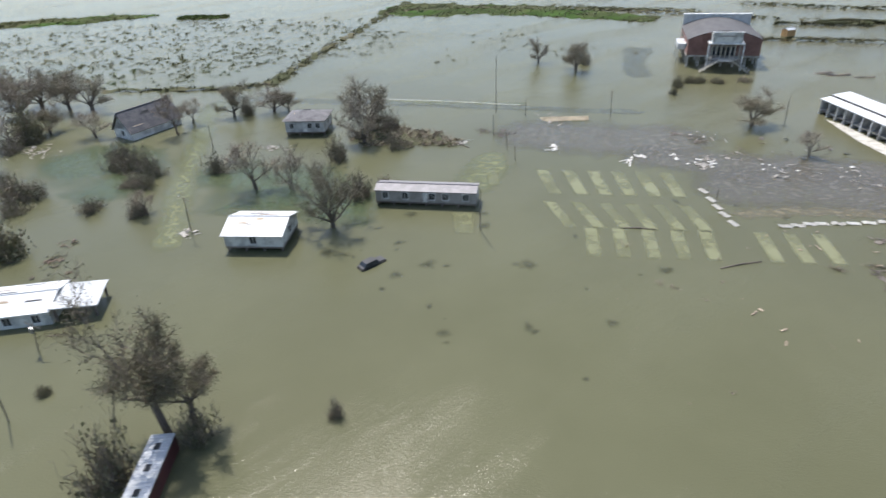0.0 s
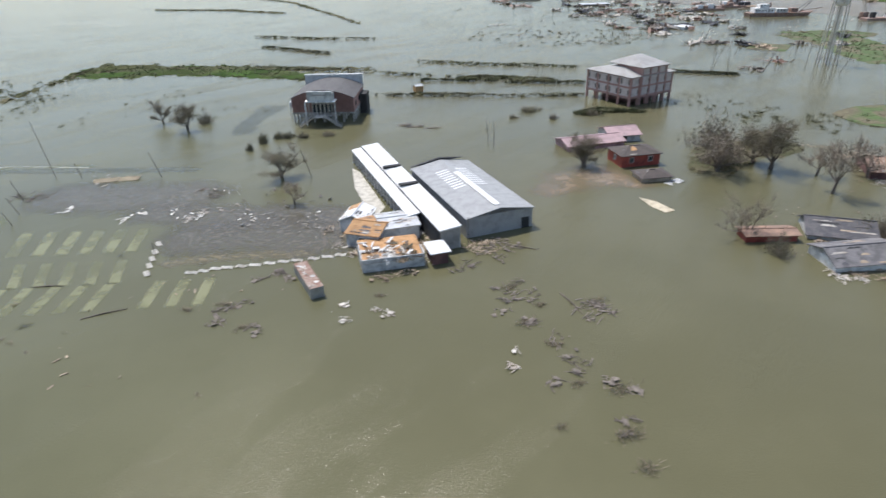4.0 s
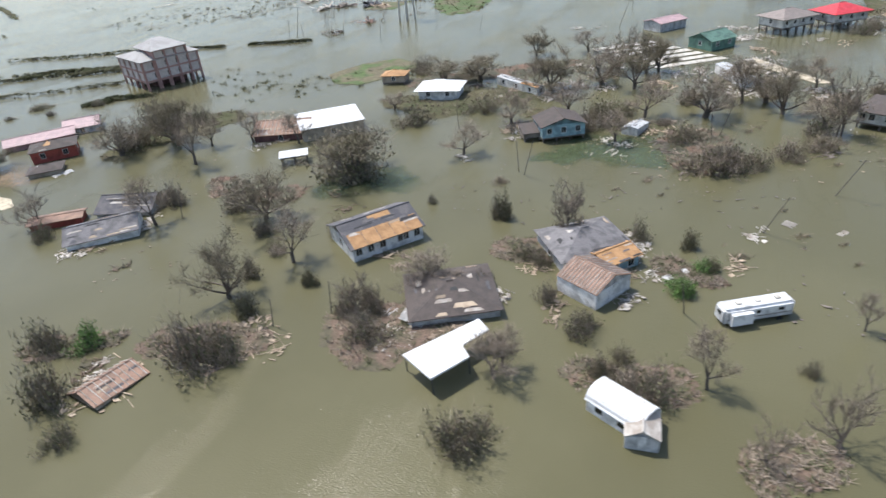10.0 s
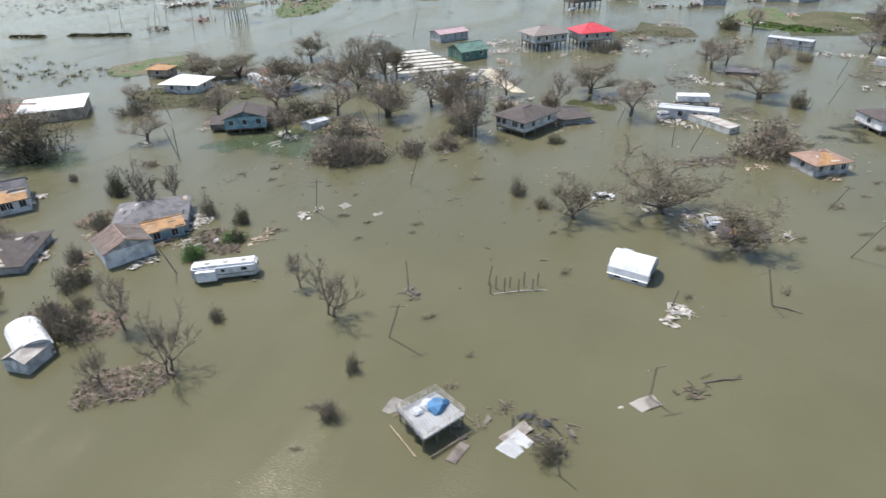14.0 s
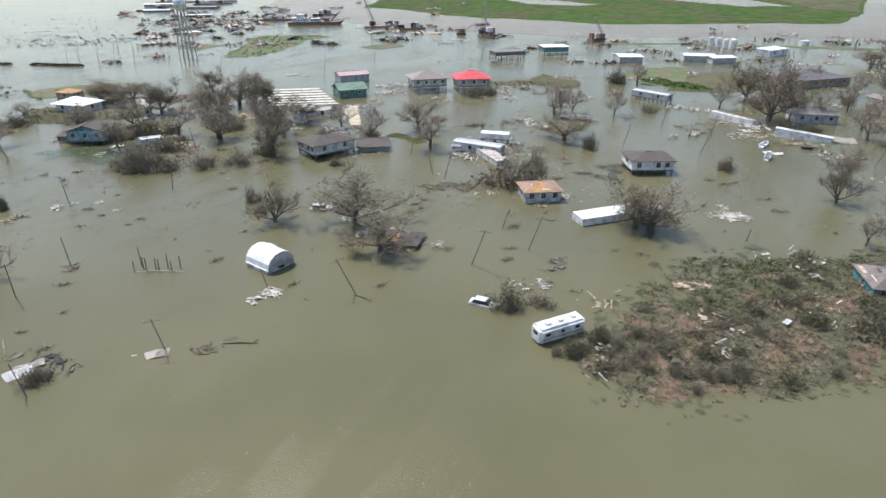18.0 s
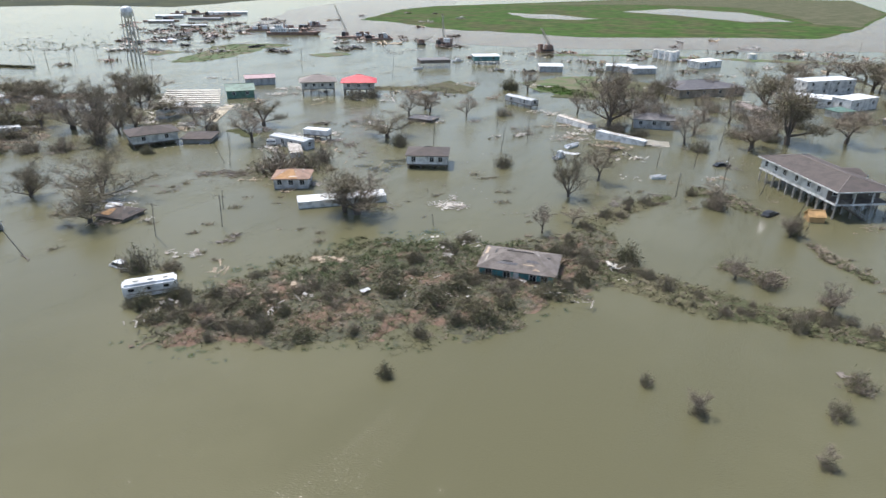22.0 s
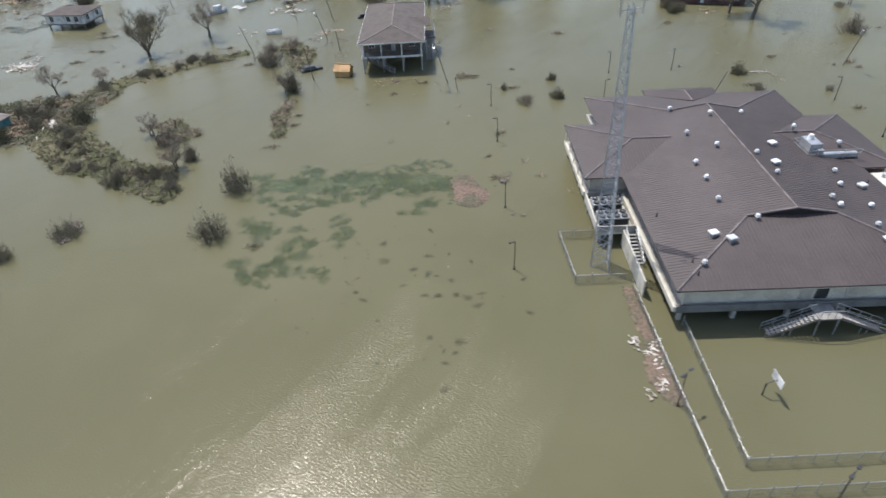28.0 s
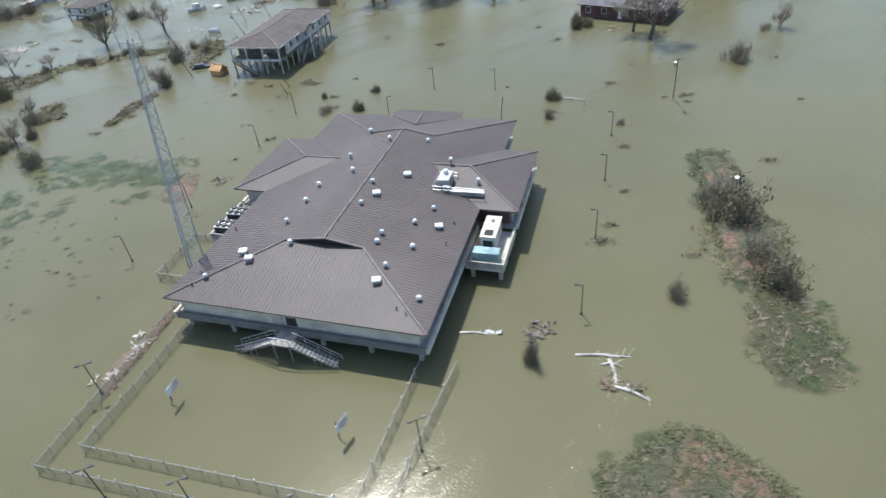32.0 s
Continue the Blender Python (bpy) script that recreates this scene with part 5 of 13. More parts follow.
def water_tower(x, y, h, r):
    t = thing("water_tower", x, y, 0, 0, "white elevated water tower on slender legs", "water tower")
    bm = bmesh.new()
    prof = [(0.0, -1.1), (0.55, -0.95), (0.9, -0.6), (1.0, -0.1), (1.0, 0.45), (0.85, 0.75), (0.45, 0.98), (0.0, 1.05)]
    rings = [[bm.verts.new((r * a * math.cos(k * 0.3927), r * a * math.sin(k * 0.3927), h + r * b)) for k in range(16)] for a, b in prof[1:-1]]
    for p, q in zip(rings, rings[1:]):
        for k in range(16):
            bm.faces.new((p[k], p[(k + 1) % 16], q[(k + 1) % 16], q[k]))
    bm.faces.new(rings[0][::-1]), bm.faces.new(rings[-1])
    for f in bm.faces:
        f.smooth = True
    part("tank", bm, M_PAINTW, t)
    for k in range(6):
        a = k * 1.0472
        part("leg", tubem((r * 1.35 * math.cos(a), r * 1.35 * math.sin(a), -1), (r * 0.95 * math.cos(a), r * 0.95 * math.sin(a), h), 0.3, 0.25, 6), M_CONCP, t)
    part("riser", tubem((0, 0, -1), (0, 0, h - r), 0.5, 0.5, 10), M_CONCP, t)
    for z in (h * 0.33, h * 0.66):
        bm = bmesh.new()
        rr = r * (1.35 - 0.4 * z / h)
        for k in range(6):
            a, b = k * 1.0472, (k + 1) * 1.0472
            tube(bm, (rr * math.cos(a), rr * math.sin(a), z), (rr * math.cos(b), rr * math.sin(b), z), 0.12, 0.12, 5)
        part("brace_ring", bm, M_CONCP, t)
    part("catwalk", tubem((0, 0, h - 0.3), (0, 0, h - 0.1), r * 1.15, r * 1.15, 20), M_CONCP, t)
    return t


def arena_hall(x, y, rot, L, W, F, E, R):
    """Brick hall on piers with a curved metal roof, porch, stair and a straight parapet at the back. Front faces -y."""
    t = thing("assembly_hall", x, y, 0, rot, "brick hall on concrete piers with a curved grey roof and porch", "building")
    n = 14
    arc = lambda u, base: base + (R - E) * (1 - (2 * u / L) ** 2)
    for side, yy in ((0, -W / 2), (1, W / 2 - 0.3)):
        for k in range(3):
            u0, u1 = ((-L / 2, -L * 0.16), (-L * 0.16, L * 0.16), (L * 0.16, L / 2))[k]
            bm = bmesh.new()
            us = [u0 + (u1 - u0) * i / 5 for i in range(6)]
            lo = [(u, yy, F) for u in (u0, u1)]
            f = bm.faces.new([bm.verts.new(v) for v in [(u0, yy, F), (u1, yy, F)] + [(u, yy, arc(u, E)) for u in us[::-1]]])
            bmesh.ops.solidify(bm, geom=[f], thickness=-0.3)
            part("wall", bm, M_BRICKR if k != 1 else M_STUCCOG, t)
    for s in (-1, 1):
        part("wall", boxm(min(s * L / 2, s * (L / 2 - 0.3)), max(s * L / 2, s * (L / 2 - 0.3)), -W / 2 + 0.31, W / 2 - 0.31, F, E), M_BRICKR, t)
    for i in range(n):
        u0, u1 = -L / 2 - 0.4 + (L + 0.8) * i / n, -L / 2 - 0.4 + (L + 0.8) * (i + 1) / n
        part("roof_panel", slabm([(u0, -W / 2 - 0.25, arc(u0, E) + 0.2), (u1, -W / 2 - 0.25, arc(u1, E) + 0.2), (u1, W / 2 - 1, arc(u1, E) + 0.2), (u0, W / 2 - 1, arc(u0, E) + 0.2)], 0.15), M_HALLR, t)
    part("parapet", boxm(-L / 2, L / 2, W / 2 - 0.95, W / 2 + 0.05, E - 1, R + 0.9), M_RPALE, t)
    part("coping", boxm(-L / 2 - 0.15, L / 2 + 0.15, W / 2 - 1.1, W / 2 + 0.2, R + 0.9, R + 1.25), M_TRIM, t)
    part("floor_slab", boxm(-L / 2 - 0.2, L / 2 + 0.2, -W / 2 - 0.2, W / 2 + 0.2, F - 0.5, F - 0.003), M_CONC, t)
    for u in np.linspace(-L / 2 + 0.4, L / 2 - 0.4, 7):
        for v in np.linspace(-W / 2 + 0.4, W / 2 - 0.4, 6):
            shared("concrete_stilt", POSTC, t, pose(u, v, (F - 1.5) / 2) @ Matrix.Diagonal((1.2, 1.2, (F + 0.5) / 2, 1)))
    # porch, canopy, stair
    part("porch_deck", boxm(-L * 0.2, L * 0.2, -W / 2 - 4.2, -W / 2 - 0.21, F - 0.4, F), M_CONC, t)
    part("porch_roof", boxm(-L * 0.24, L * 0.24, -W / 2 - 4.5, -W / 2 - 0.05, E - 0.5, E - 0.15), M_TRIM, t)
    part("sign_wall", boxm(-L * 0.2, L * 0.2, -W / 2 - 3.9, -W / 2 - 3.5, E - 0.14, E + 2.9), M_PALE, t, "pale blank sign panel over the porch")
    part("sign_cap", boxm(-L * 0.205, L * 0.205, -W / 2 - 4.0, -W / 2 - 3.4, E + 2.9, E + 3.1), M_TRIM, t)
    part("sign_lettering", boxm(-L * 0.12, L * 0.12, -W / 2 - 3.93, -W / 2 - 3.895, E + 1.7, E + 2.1), M_STUCCOG, t)
    for s in (-1, 1):
        part("sign_brace", boxm(s * L * 0.19 - 0.15, s * L * 0.19 + 0.15, -W / 2 - 3.49, -W / 2 + 0.3, E - 0.1, E + 2.2), M_PALE, t)
        part("porch_corner_post", boxm(s * L * 0.235 - 0.2, s * L * 0.235 + 0.2, -W / 2 - 4.4, -W / 2 - 4.0, -1, E - 0.51), M_TRIM, t)
    for u in np.linspace(-L * 0.185, L * 0.185, 7):
        part("porch_column", boxm(u - 0.13, u + 0.13, -W / 2 - 4.2, -W / 2 - 3.94, F + 0.003, E - 0.51), M_STUCCO, t)
    for u in np.linspace(-L * 0.14, L * 0.14, 5):
        w = part("door", boxm(u - 0.7, u + 0.7, -W / 2 - 0.06, -W / 2 + 0.1, F + 0.01, F + 2.6), M_GLASS, t)
        part("door_frame", boxm(u - 0.8, u - 0.71, -W / 2 - 0.09, -W / 2 + 0.1, F + 0.01, F + 2.7), M_TRIM, w)
    part("stair_landing", boxm(-1.7, 1.7, -W / 2 - 7.0, -W / 2 - 4.21, F - 0.25, F - 0.05), M_CONCP, t)
    stair_rail_flight(t, (-1.7, -W / 2 - 6, F - 0.05), (-7.0, -W / 2 - 6, 0.0), 1.8, "stair_flight", M_CONCP)
    stair_rail_flight(t, (1.7, -W / 2 - 6, F - 0.05), (7.0, -W / 2 - 6, 0.0), 1.8, "stair_flight", M_CONCP)
    for s in (-1, 1):
        for v in (-W * 0.3, 0, W * 0.3):
            part("window", boxm(s * L / 2 - 0.05, s * L / 2 + 0.05, v - 1.2, v + 1.2, F + 1.2, F + 3), M_GLASS, t)
    part("side_stair_roof", boxm(-L / 2 - 2.4, -L / 2 - 0.01, -W * 0.25, W * 0.1, F + 0.5, F + 2.2), M_PAINTW, t)
    for v in (-W * 0.24, W * 0.09):
        part("side_stair_post", boxm(-L / 2 - 2.3, -L / 2 - 2.1, v - 0.1, v + 0.1, -0.8, F + 0.5), M_CONC, t)
    part("side_block", boxm(L / 2 + 0.01, L / 2 + 2.5, W * 0.05, W * 0.35, -1, E - 1.5), M_DARKIN, t)
    return t


def camp_platform(pts, h):
    """A raised deck on posts that lost its house: rails, a blue tarp and a white heap."""
    cx, cy = sum(p[0] for p in pts) / 4, sum(p[1] for p in pts) / 4
    t = thing("wrecked_camp", cx, cy, 0, 0, "grey camp platform on posts with broken rails and a blue tarp", "platform")
    q = [Vector((a - cx, b - cy, h)) for a, b in pts]
    part("deck", slabm([tuple(v) for v in q], 0.22), M_RGREY, t)
    for v, w in zip(q, q[1:] + q[:1]):
        for k in (0.03, 0.35, 0.68):
            p = v.lerp(w, k) * 0.97
            part("post", tubem((p.x, p.y, -1), (p.x, p.y, h - 0.25), 0.1, 0.1, 6), M_WOOD, t)
    for v, w in zip(q, q[1:] + q[:1]):
        for hh in (0.35, 0.7, 1.05):
            part("rail", tubem(tuple(v + Vector((0, 0, hh))), tuple(w + Vector((0, 0, hh * 0.92))), 0.035, 0.035, 5), M_LUMBERP, t)
        for k in np.linspace(0, 1, 9):
            p = v.lerp(w, float(k))
            part("baluster", tubem((p.x, p.y, h - 0.4), (p.x * 1.02, p.y * 1.02, h + 1.05), 0.03, 0.03, 5), M_LUMBERP, t)
        o = (v + w) * 0.5
        out = Vector((o.x, o.y, 0)).normalized() * 1.1
        part("fallen_rail", tubem((v.x + out.x, v.y + out.y, 0.15), (w.x + out.x, w.y + out.y, 0.3), 0.06, 0.05, 5), M_LUMBER, t)
    rng = random.Random(5)
    for name, mt, c, r in (("tarp", M_BLUET, q[1].lerp(q[2], 0.35) * 0.45, 1.2), ("sacks", M_RPALE, q[0].lerp(q[1], 0.75) * 0.45, 0.9), ("sacks", M_RPALE, q[0] * 0.4, 0.7)):
        bm = bmesh.new()
        bmesh.ops.create_icosphere(bm, subdivisions=2, radius=r)
        for v in bm.verts:
            v.co = Vector((v.co.x * 1.2, v.co.y, max(-0.02, v.co.z * 0.7))) * rng.uniform(0.8, 1.2) + Vector((c.x, c.y, h))
        part(name, bm, mt, t)
    part("lower_step", boxm(-1.5, 1.5, -0.6, 0.6, 0.02, 0.14), M_WOOD, t).matrix_world = pose(cx + 0.5, cy - 5.0, 0, 0, 0, 25)
    return t


def brick_block(x, y, rot, L, W, E):
    """Brick building with two storeys of pale infill over open piers, a raised middle storey and pale hip roofs; x runs along its long shaded side."""
    t = thing("brick_office_building", x, y, 0, rot, "brick building on open piers with pale panels and pale grey roofs", "building")
    F, th = 3.1, 0.35
    part("wall", boxm(-L / 2, L / 2, -W / 2, -W / 2 + th, F, E), M_PANEL, t)
    part("wall", boxm(-L / 2, L / 2, W / 2 - th, W / 2, F, E), M_PANEL, t)
    part("wall", boxm(-L / 2, -L / 2 + th, -W / 2 + th, W / 2 - th, F, E), M_PANEL, t)
    part("wall", boxm(L / 2 - th, L / 2, -W / 2 + th, W / 2 - th, F, E), M_PANEL, t)
    part("floor_slab", boxm(-L / 2 - 0.1, L / 2 + 0.1, -W / 2 - 0.1, W / 2 + 0.1, F - 0.45, F - 0.003), M_CONC, t)
    part("core_wall", boxm(-L / 2 + 4.5, L / 2 - 4.5, -W / 2 + 4.5, W / 2 - 4.5, -1, F - 0.46), M_BRICKD, t)
    st = (E - F) / 2
    for side in range(4):
        span = L if side % 2 == 0 else W
        n = 4 if side % 2 else 5
        for k in range(2):
            for i in range(n):
                al, bay = span * ((i + 0.5) / n - 0.5), span / n
                zc = F + st * (k + 0.5)
                if side % 2:
                    for d in (-1, 1):
                        window_at(t, wall_pose(side, al + d * bay * 0.33, zc - 0.1, L, W) @ Matrix.Diagonal((0.62, 1, 1.35, 1)), True)
                else:
                    bm = bmesh.new()
                    box(bm, -bay * 0.33, bay * 0.33, -0.09, -0.003, -st * 0.27, st * 0.30, wall_pose(side, al, zc, L, W))
                    part("shutter", bm, M_PANEL, t)
                    window_at(t, wall_pose(side, al + bay * 0.40, zc, L, W) @ Matrix.Diagonal((0.42, 1, 1.3, 1)), True)
        for i in range(n + 1):
            bm = bmesh.new()
            al = span * (i / n - 0.5) * 0.985
            box(bm, al - 0.36, al + 0.36, -0.2, -0.004, F - 0.6, E - 0.02, wall_pose(side, 0, 0, L, W))
            part("brick_pilaster", bm, M_BRICKR, t)
            bm = bmesh.new()
            box(bm, al - 0.34, al + 0.34, -0.12, 0.56, -1, F - 0.46, wall_pose(side, 0, 0, L, W))
            part("brick_pier", bm, M_BRICKR, t)
        for k in range(3):
            bm = bmesh.new()
            box(bm, -span / 2, span / 2, -0.16, -0.003, -0.32, 0.32, wall_pose(side, 0, F + st * k - 0.1 * k, L, W))
            part("belt_course", bm, M_BRICKR, t)
    a, b, k = L / 2 + 0.8, W / 2 + 0.8, E + 2.6
    for r in ([(-a, -b, E), (a, -b, E), (a - 7, -0.5, k), (-a + 7, -0.5, k)], [(a, b, E), (-a, b, E), (-a + 7, -0.5, k), (a - 7, -0.5, k)], [(-a, b, E), (-a, -b, E), (-a + 7, -0.5, k)], [(a, -b, E), (a, b, E), (a - 7, -0.5, k)]):
        part("roof_slope", slabm(r, 0.25), M_ROOFG, t)
    # raised middle storey on the long side, with its own hip roof
    u0, u1, z1 = -L * 0.27, L * 0.31, E + 3.0
    part("upper_wall", boxm(u0, u1, -W / 2 - 0.3, -W / 2 + 0.1, F + 0.5, z1), M_PANEL, t)
    for u in (u0, u1 - 0.3):
        part("upper_wall", boxm(u, u + 0.3, -W / 2 + 0.11, 1.0, E - 0.5, z1), M_BRICKR, t)
    for i in range(3):
        uc = u0 + (u1 - u0) * (i + 0.5) / 3
        for kk in range(3):
            zc = F + st * (kk + 0.5) - 0.2 * (kk == 2)
            part("shutter", boxm(uc - 1.25, uc + 1.25, -W / 2 - 0.4, -W / 2 - 0.31, zc - 0.9, zc + 1.0), M_PANEL, t)
            window_at(t, pose(uc + 1.6, -W / 2 - 0.31, zc) @ Matrix.Diagonal((0.42, 1, 1.3, 1)), True)
    for i in range(4):
        uc = u0 + (u1 - u0) * i / 3
        part("brick_pilaster", boxm(uc - 0.34, uc + 0.34, -W / 2 - 0.5, -W / 2 - 0.305, -1, z1 - 0.02), M_BRICKR, t)
    for z in (F, F + st, E, z1 - 0.3):
        part("belt_course", boxm(u0, u1, -W / 2 - 0.46, -W / 2 - 0.303, z - 0.3, z + 0.28), M_BRICKR, t)
    q0, q1, vb, k2 = u0 - 0.9, u1 + 0.9, -W / 2 - 1.2, z1 + 3.0
    for r in ([(q0, vb, z1), (q1, vb, z1), (q1 - 5.5, -W * 0.12, k2), (q0 + 5.5, -W * 0.12, k2)], [(q0, W * 0.22, z1), (q0, vb, z1), (q0 + 5.5, -W * 0.12, k2)], [(q1, vb, z1), (q1, W * 0.22, z1), (q1 - 5.5, -W * 0.12, k2)], [(q1, W * 0.22, z1), (q0, W * 0.22, z1), (q0 + 5.5, -W * 0.12, k2), (q1 - 5.5, -W * 0.12, k2)]):
        part("roof_slope", slabm(r, 0.25), M_ROOFG, t)
    return t


def classroom_wing(x, y, rot, L, W, E):
    """A long low wing: open bays with posts on its outer (-y) side, stepped white roofs."""
    t = thing("classroom_wing", x, y, 0, rot, "long open-sided school wing with stepped white metal roofs", "building")
    part("roof_slope", slabm([(-L / 2, -W * 0.12, E + 0.35), (L / 2, -W * 0.12, E + 0.35), (L / 2, W / 2, E + 0.75), (-L / 2, W / 2, E + 0.75)], 0.25), M_RWHITE, t)
    part("porch_roof", slabm([(-L / 2, -W / 2, E - 0.35), (L * 0.32, -W / 2, E - 0.35), (L * 0.32, -W * 0.14, E - 0.02), (-L / 2, -W * 0.14, E - 0.02)], 0.2), M_RWHITE, t)
    part("wall", boxm(-L / 2 + 0.2, L / 2 - 0.2, W / 2 - 0.4, W / 2 - 0.2, -1, E + 0.4), M_GREYW, t)
    # inner wall is near-black: the open bays' shade is put into its colour
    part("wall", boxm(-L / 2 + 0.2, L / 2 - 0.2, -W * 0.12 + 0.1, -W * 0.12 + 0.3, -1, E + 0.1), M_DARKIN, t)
    part("end_wall", boxm(-L / 2 + 0.2, -L / 2 + 0.4, -W * 0.12 + 0.31, W / 2 - 0.41, -1, E + 0.3), M_PALE, t)
    part("end_wall", boxm(L / 2 - 0.4, L / 2 - 0.2, -W * 0.12 + 0.31, W / 2 - 0.41, -1, E + 0.3), M_STUCCOG, t)
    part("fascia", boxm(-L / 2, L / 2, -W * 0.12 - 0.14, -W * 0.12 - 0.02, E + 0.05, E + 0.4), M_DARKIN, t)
    n = 19
    for i in range(n):
        u = -L / 2 + 0.4 + (L * 0.82 - 0.8) * i / (n - 1)
        part("porch_post", boxm(u - 0.12, u + 0.12, -W / 2 + 0.15, -W / 2 + 0.39, -0.8, E - 0.5), M_TRIM, t)
        if i < n - 1:
            part("partition", boxm(u - 0.08, u + 0.08, -W / 2 + 0.5, -W * 0.13, -0.8, E - 0.55), M_GREYW, t)
    part("upper_floor", boxm(-L / 2 + 0.2, L * 0.32, -W / 2 + 0.4, -W * 0.13, 0.9, 1.1), M_CONC, t)
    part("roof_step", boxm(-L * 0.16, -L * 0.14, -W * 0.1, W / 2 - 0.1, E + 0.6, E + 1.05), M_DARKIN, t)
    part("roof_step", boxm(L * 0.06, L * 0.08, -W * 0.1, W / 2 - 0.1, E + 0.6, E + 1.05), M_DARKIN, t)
    return t


def gym(x, y, rot, L, W, E, R):
    """Big metal gymnasium; the ridge runs along y."""
    t = thing("gymnasium", x, y, 0, rot, "grey metal gymnasium with pale skylight strips on its roof", "building")
    for a in ((-L / 2, L / 2, -W / 2, -W / 2 + 0.2), (-L / 2, L / 2, W / 2 - 0.2, W / 2), (-L / 2, -L / 2 + 0.2, -W / 2 + 0.21, W / 2 - 0.21), (L / 2 - 0.2, L / 2, -W / 2 + 0.21, W / 2 - 0.21)):
        part("wall", boxm(*a, -1, E), M_RGREY, t)
    for s in (-1, 1):
        part("roof_slope", slabm([(s * (L / 2 + 0.3), -W / 2 - 0.3, E), (s * (L / 2 + 0.3), W / 2 + 0.3, E), (0, W / 2 + 0.3, R), (0, -W / 2 - 0.3, R)], 0.15), M_RGREY, t)
        bm = bmesh.new()
        f = bm.faces.new([bm.verts.new(v) for v in ((-L / 2, s * W / 2, E - 0.01), (L / 2, s * W / 2, E - 0.01), (0, s * W / 2, R - 0.16))])
        bmesh.ops.solidify(bm, geom=[f], thickness=0.1)
        part("gable", bm, M_RGREY, t)
        for i in range(9):
            v = -W * 0.06 + i * W * 0.042
            zz = lambda u: E + (R - E) * (1 - abs(u) / (L / 2 + 0.3)) + 0.03
            part("skylight", slabm([(s * L * 0.07, v, zz(L * 0.07)), (s * L * 0.27, v, zz(L * 0.27)), (s * L * 0.27, v + 0.55, zz(L * 0.27)), (s * L * 0.07, v + 0.55, zz(L * 0.07))], 0.03), M_RWHITE, t)
    bm = bmesh.new()
    slab(bm, [(-0.7, -W * 0.46, R - 0.05), (0.7, -W * 0.46, R - 0.05), (0.7, W * 0.2, R - 0.05), (-0.7, W * 0.2, R - 0.05)], 0.05)
    for v in bm.verts:
        v.co.z += 0.12
    part("ridge_skylight", bm, M_RWHITE, t)
    part("torn_parapet", slabm([(-L / 2, W / 2 + 0.4, E + 0.3), (0, W / 2 + 0.4, R + 0.35), (L * 0.42, W / 2 + 0.4, R - 0.2), (L * 0.42, W / 2 + 1.0, R - 0.3), (0, W / 2 + 1.2, R + 0.3), (-L / 2, W / 2 + 1.2, E + 0.2)], 0.2), M_DARKIN, t)
    part("door", boxm(L * 0.33, L * 0.45, -W / 2 - 0.05, -W / 2 + 0.1, -0.5, 2.4), M_DARKIN, t)
    return t


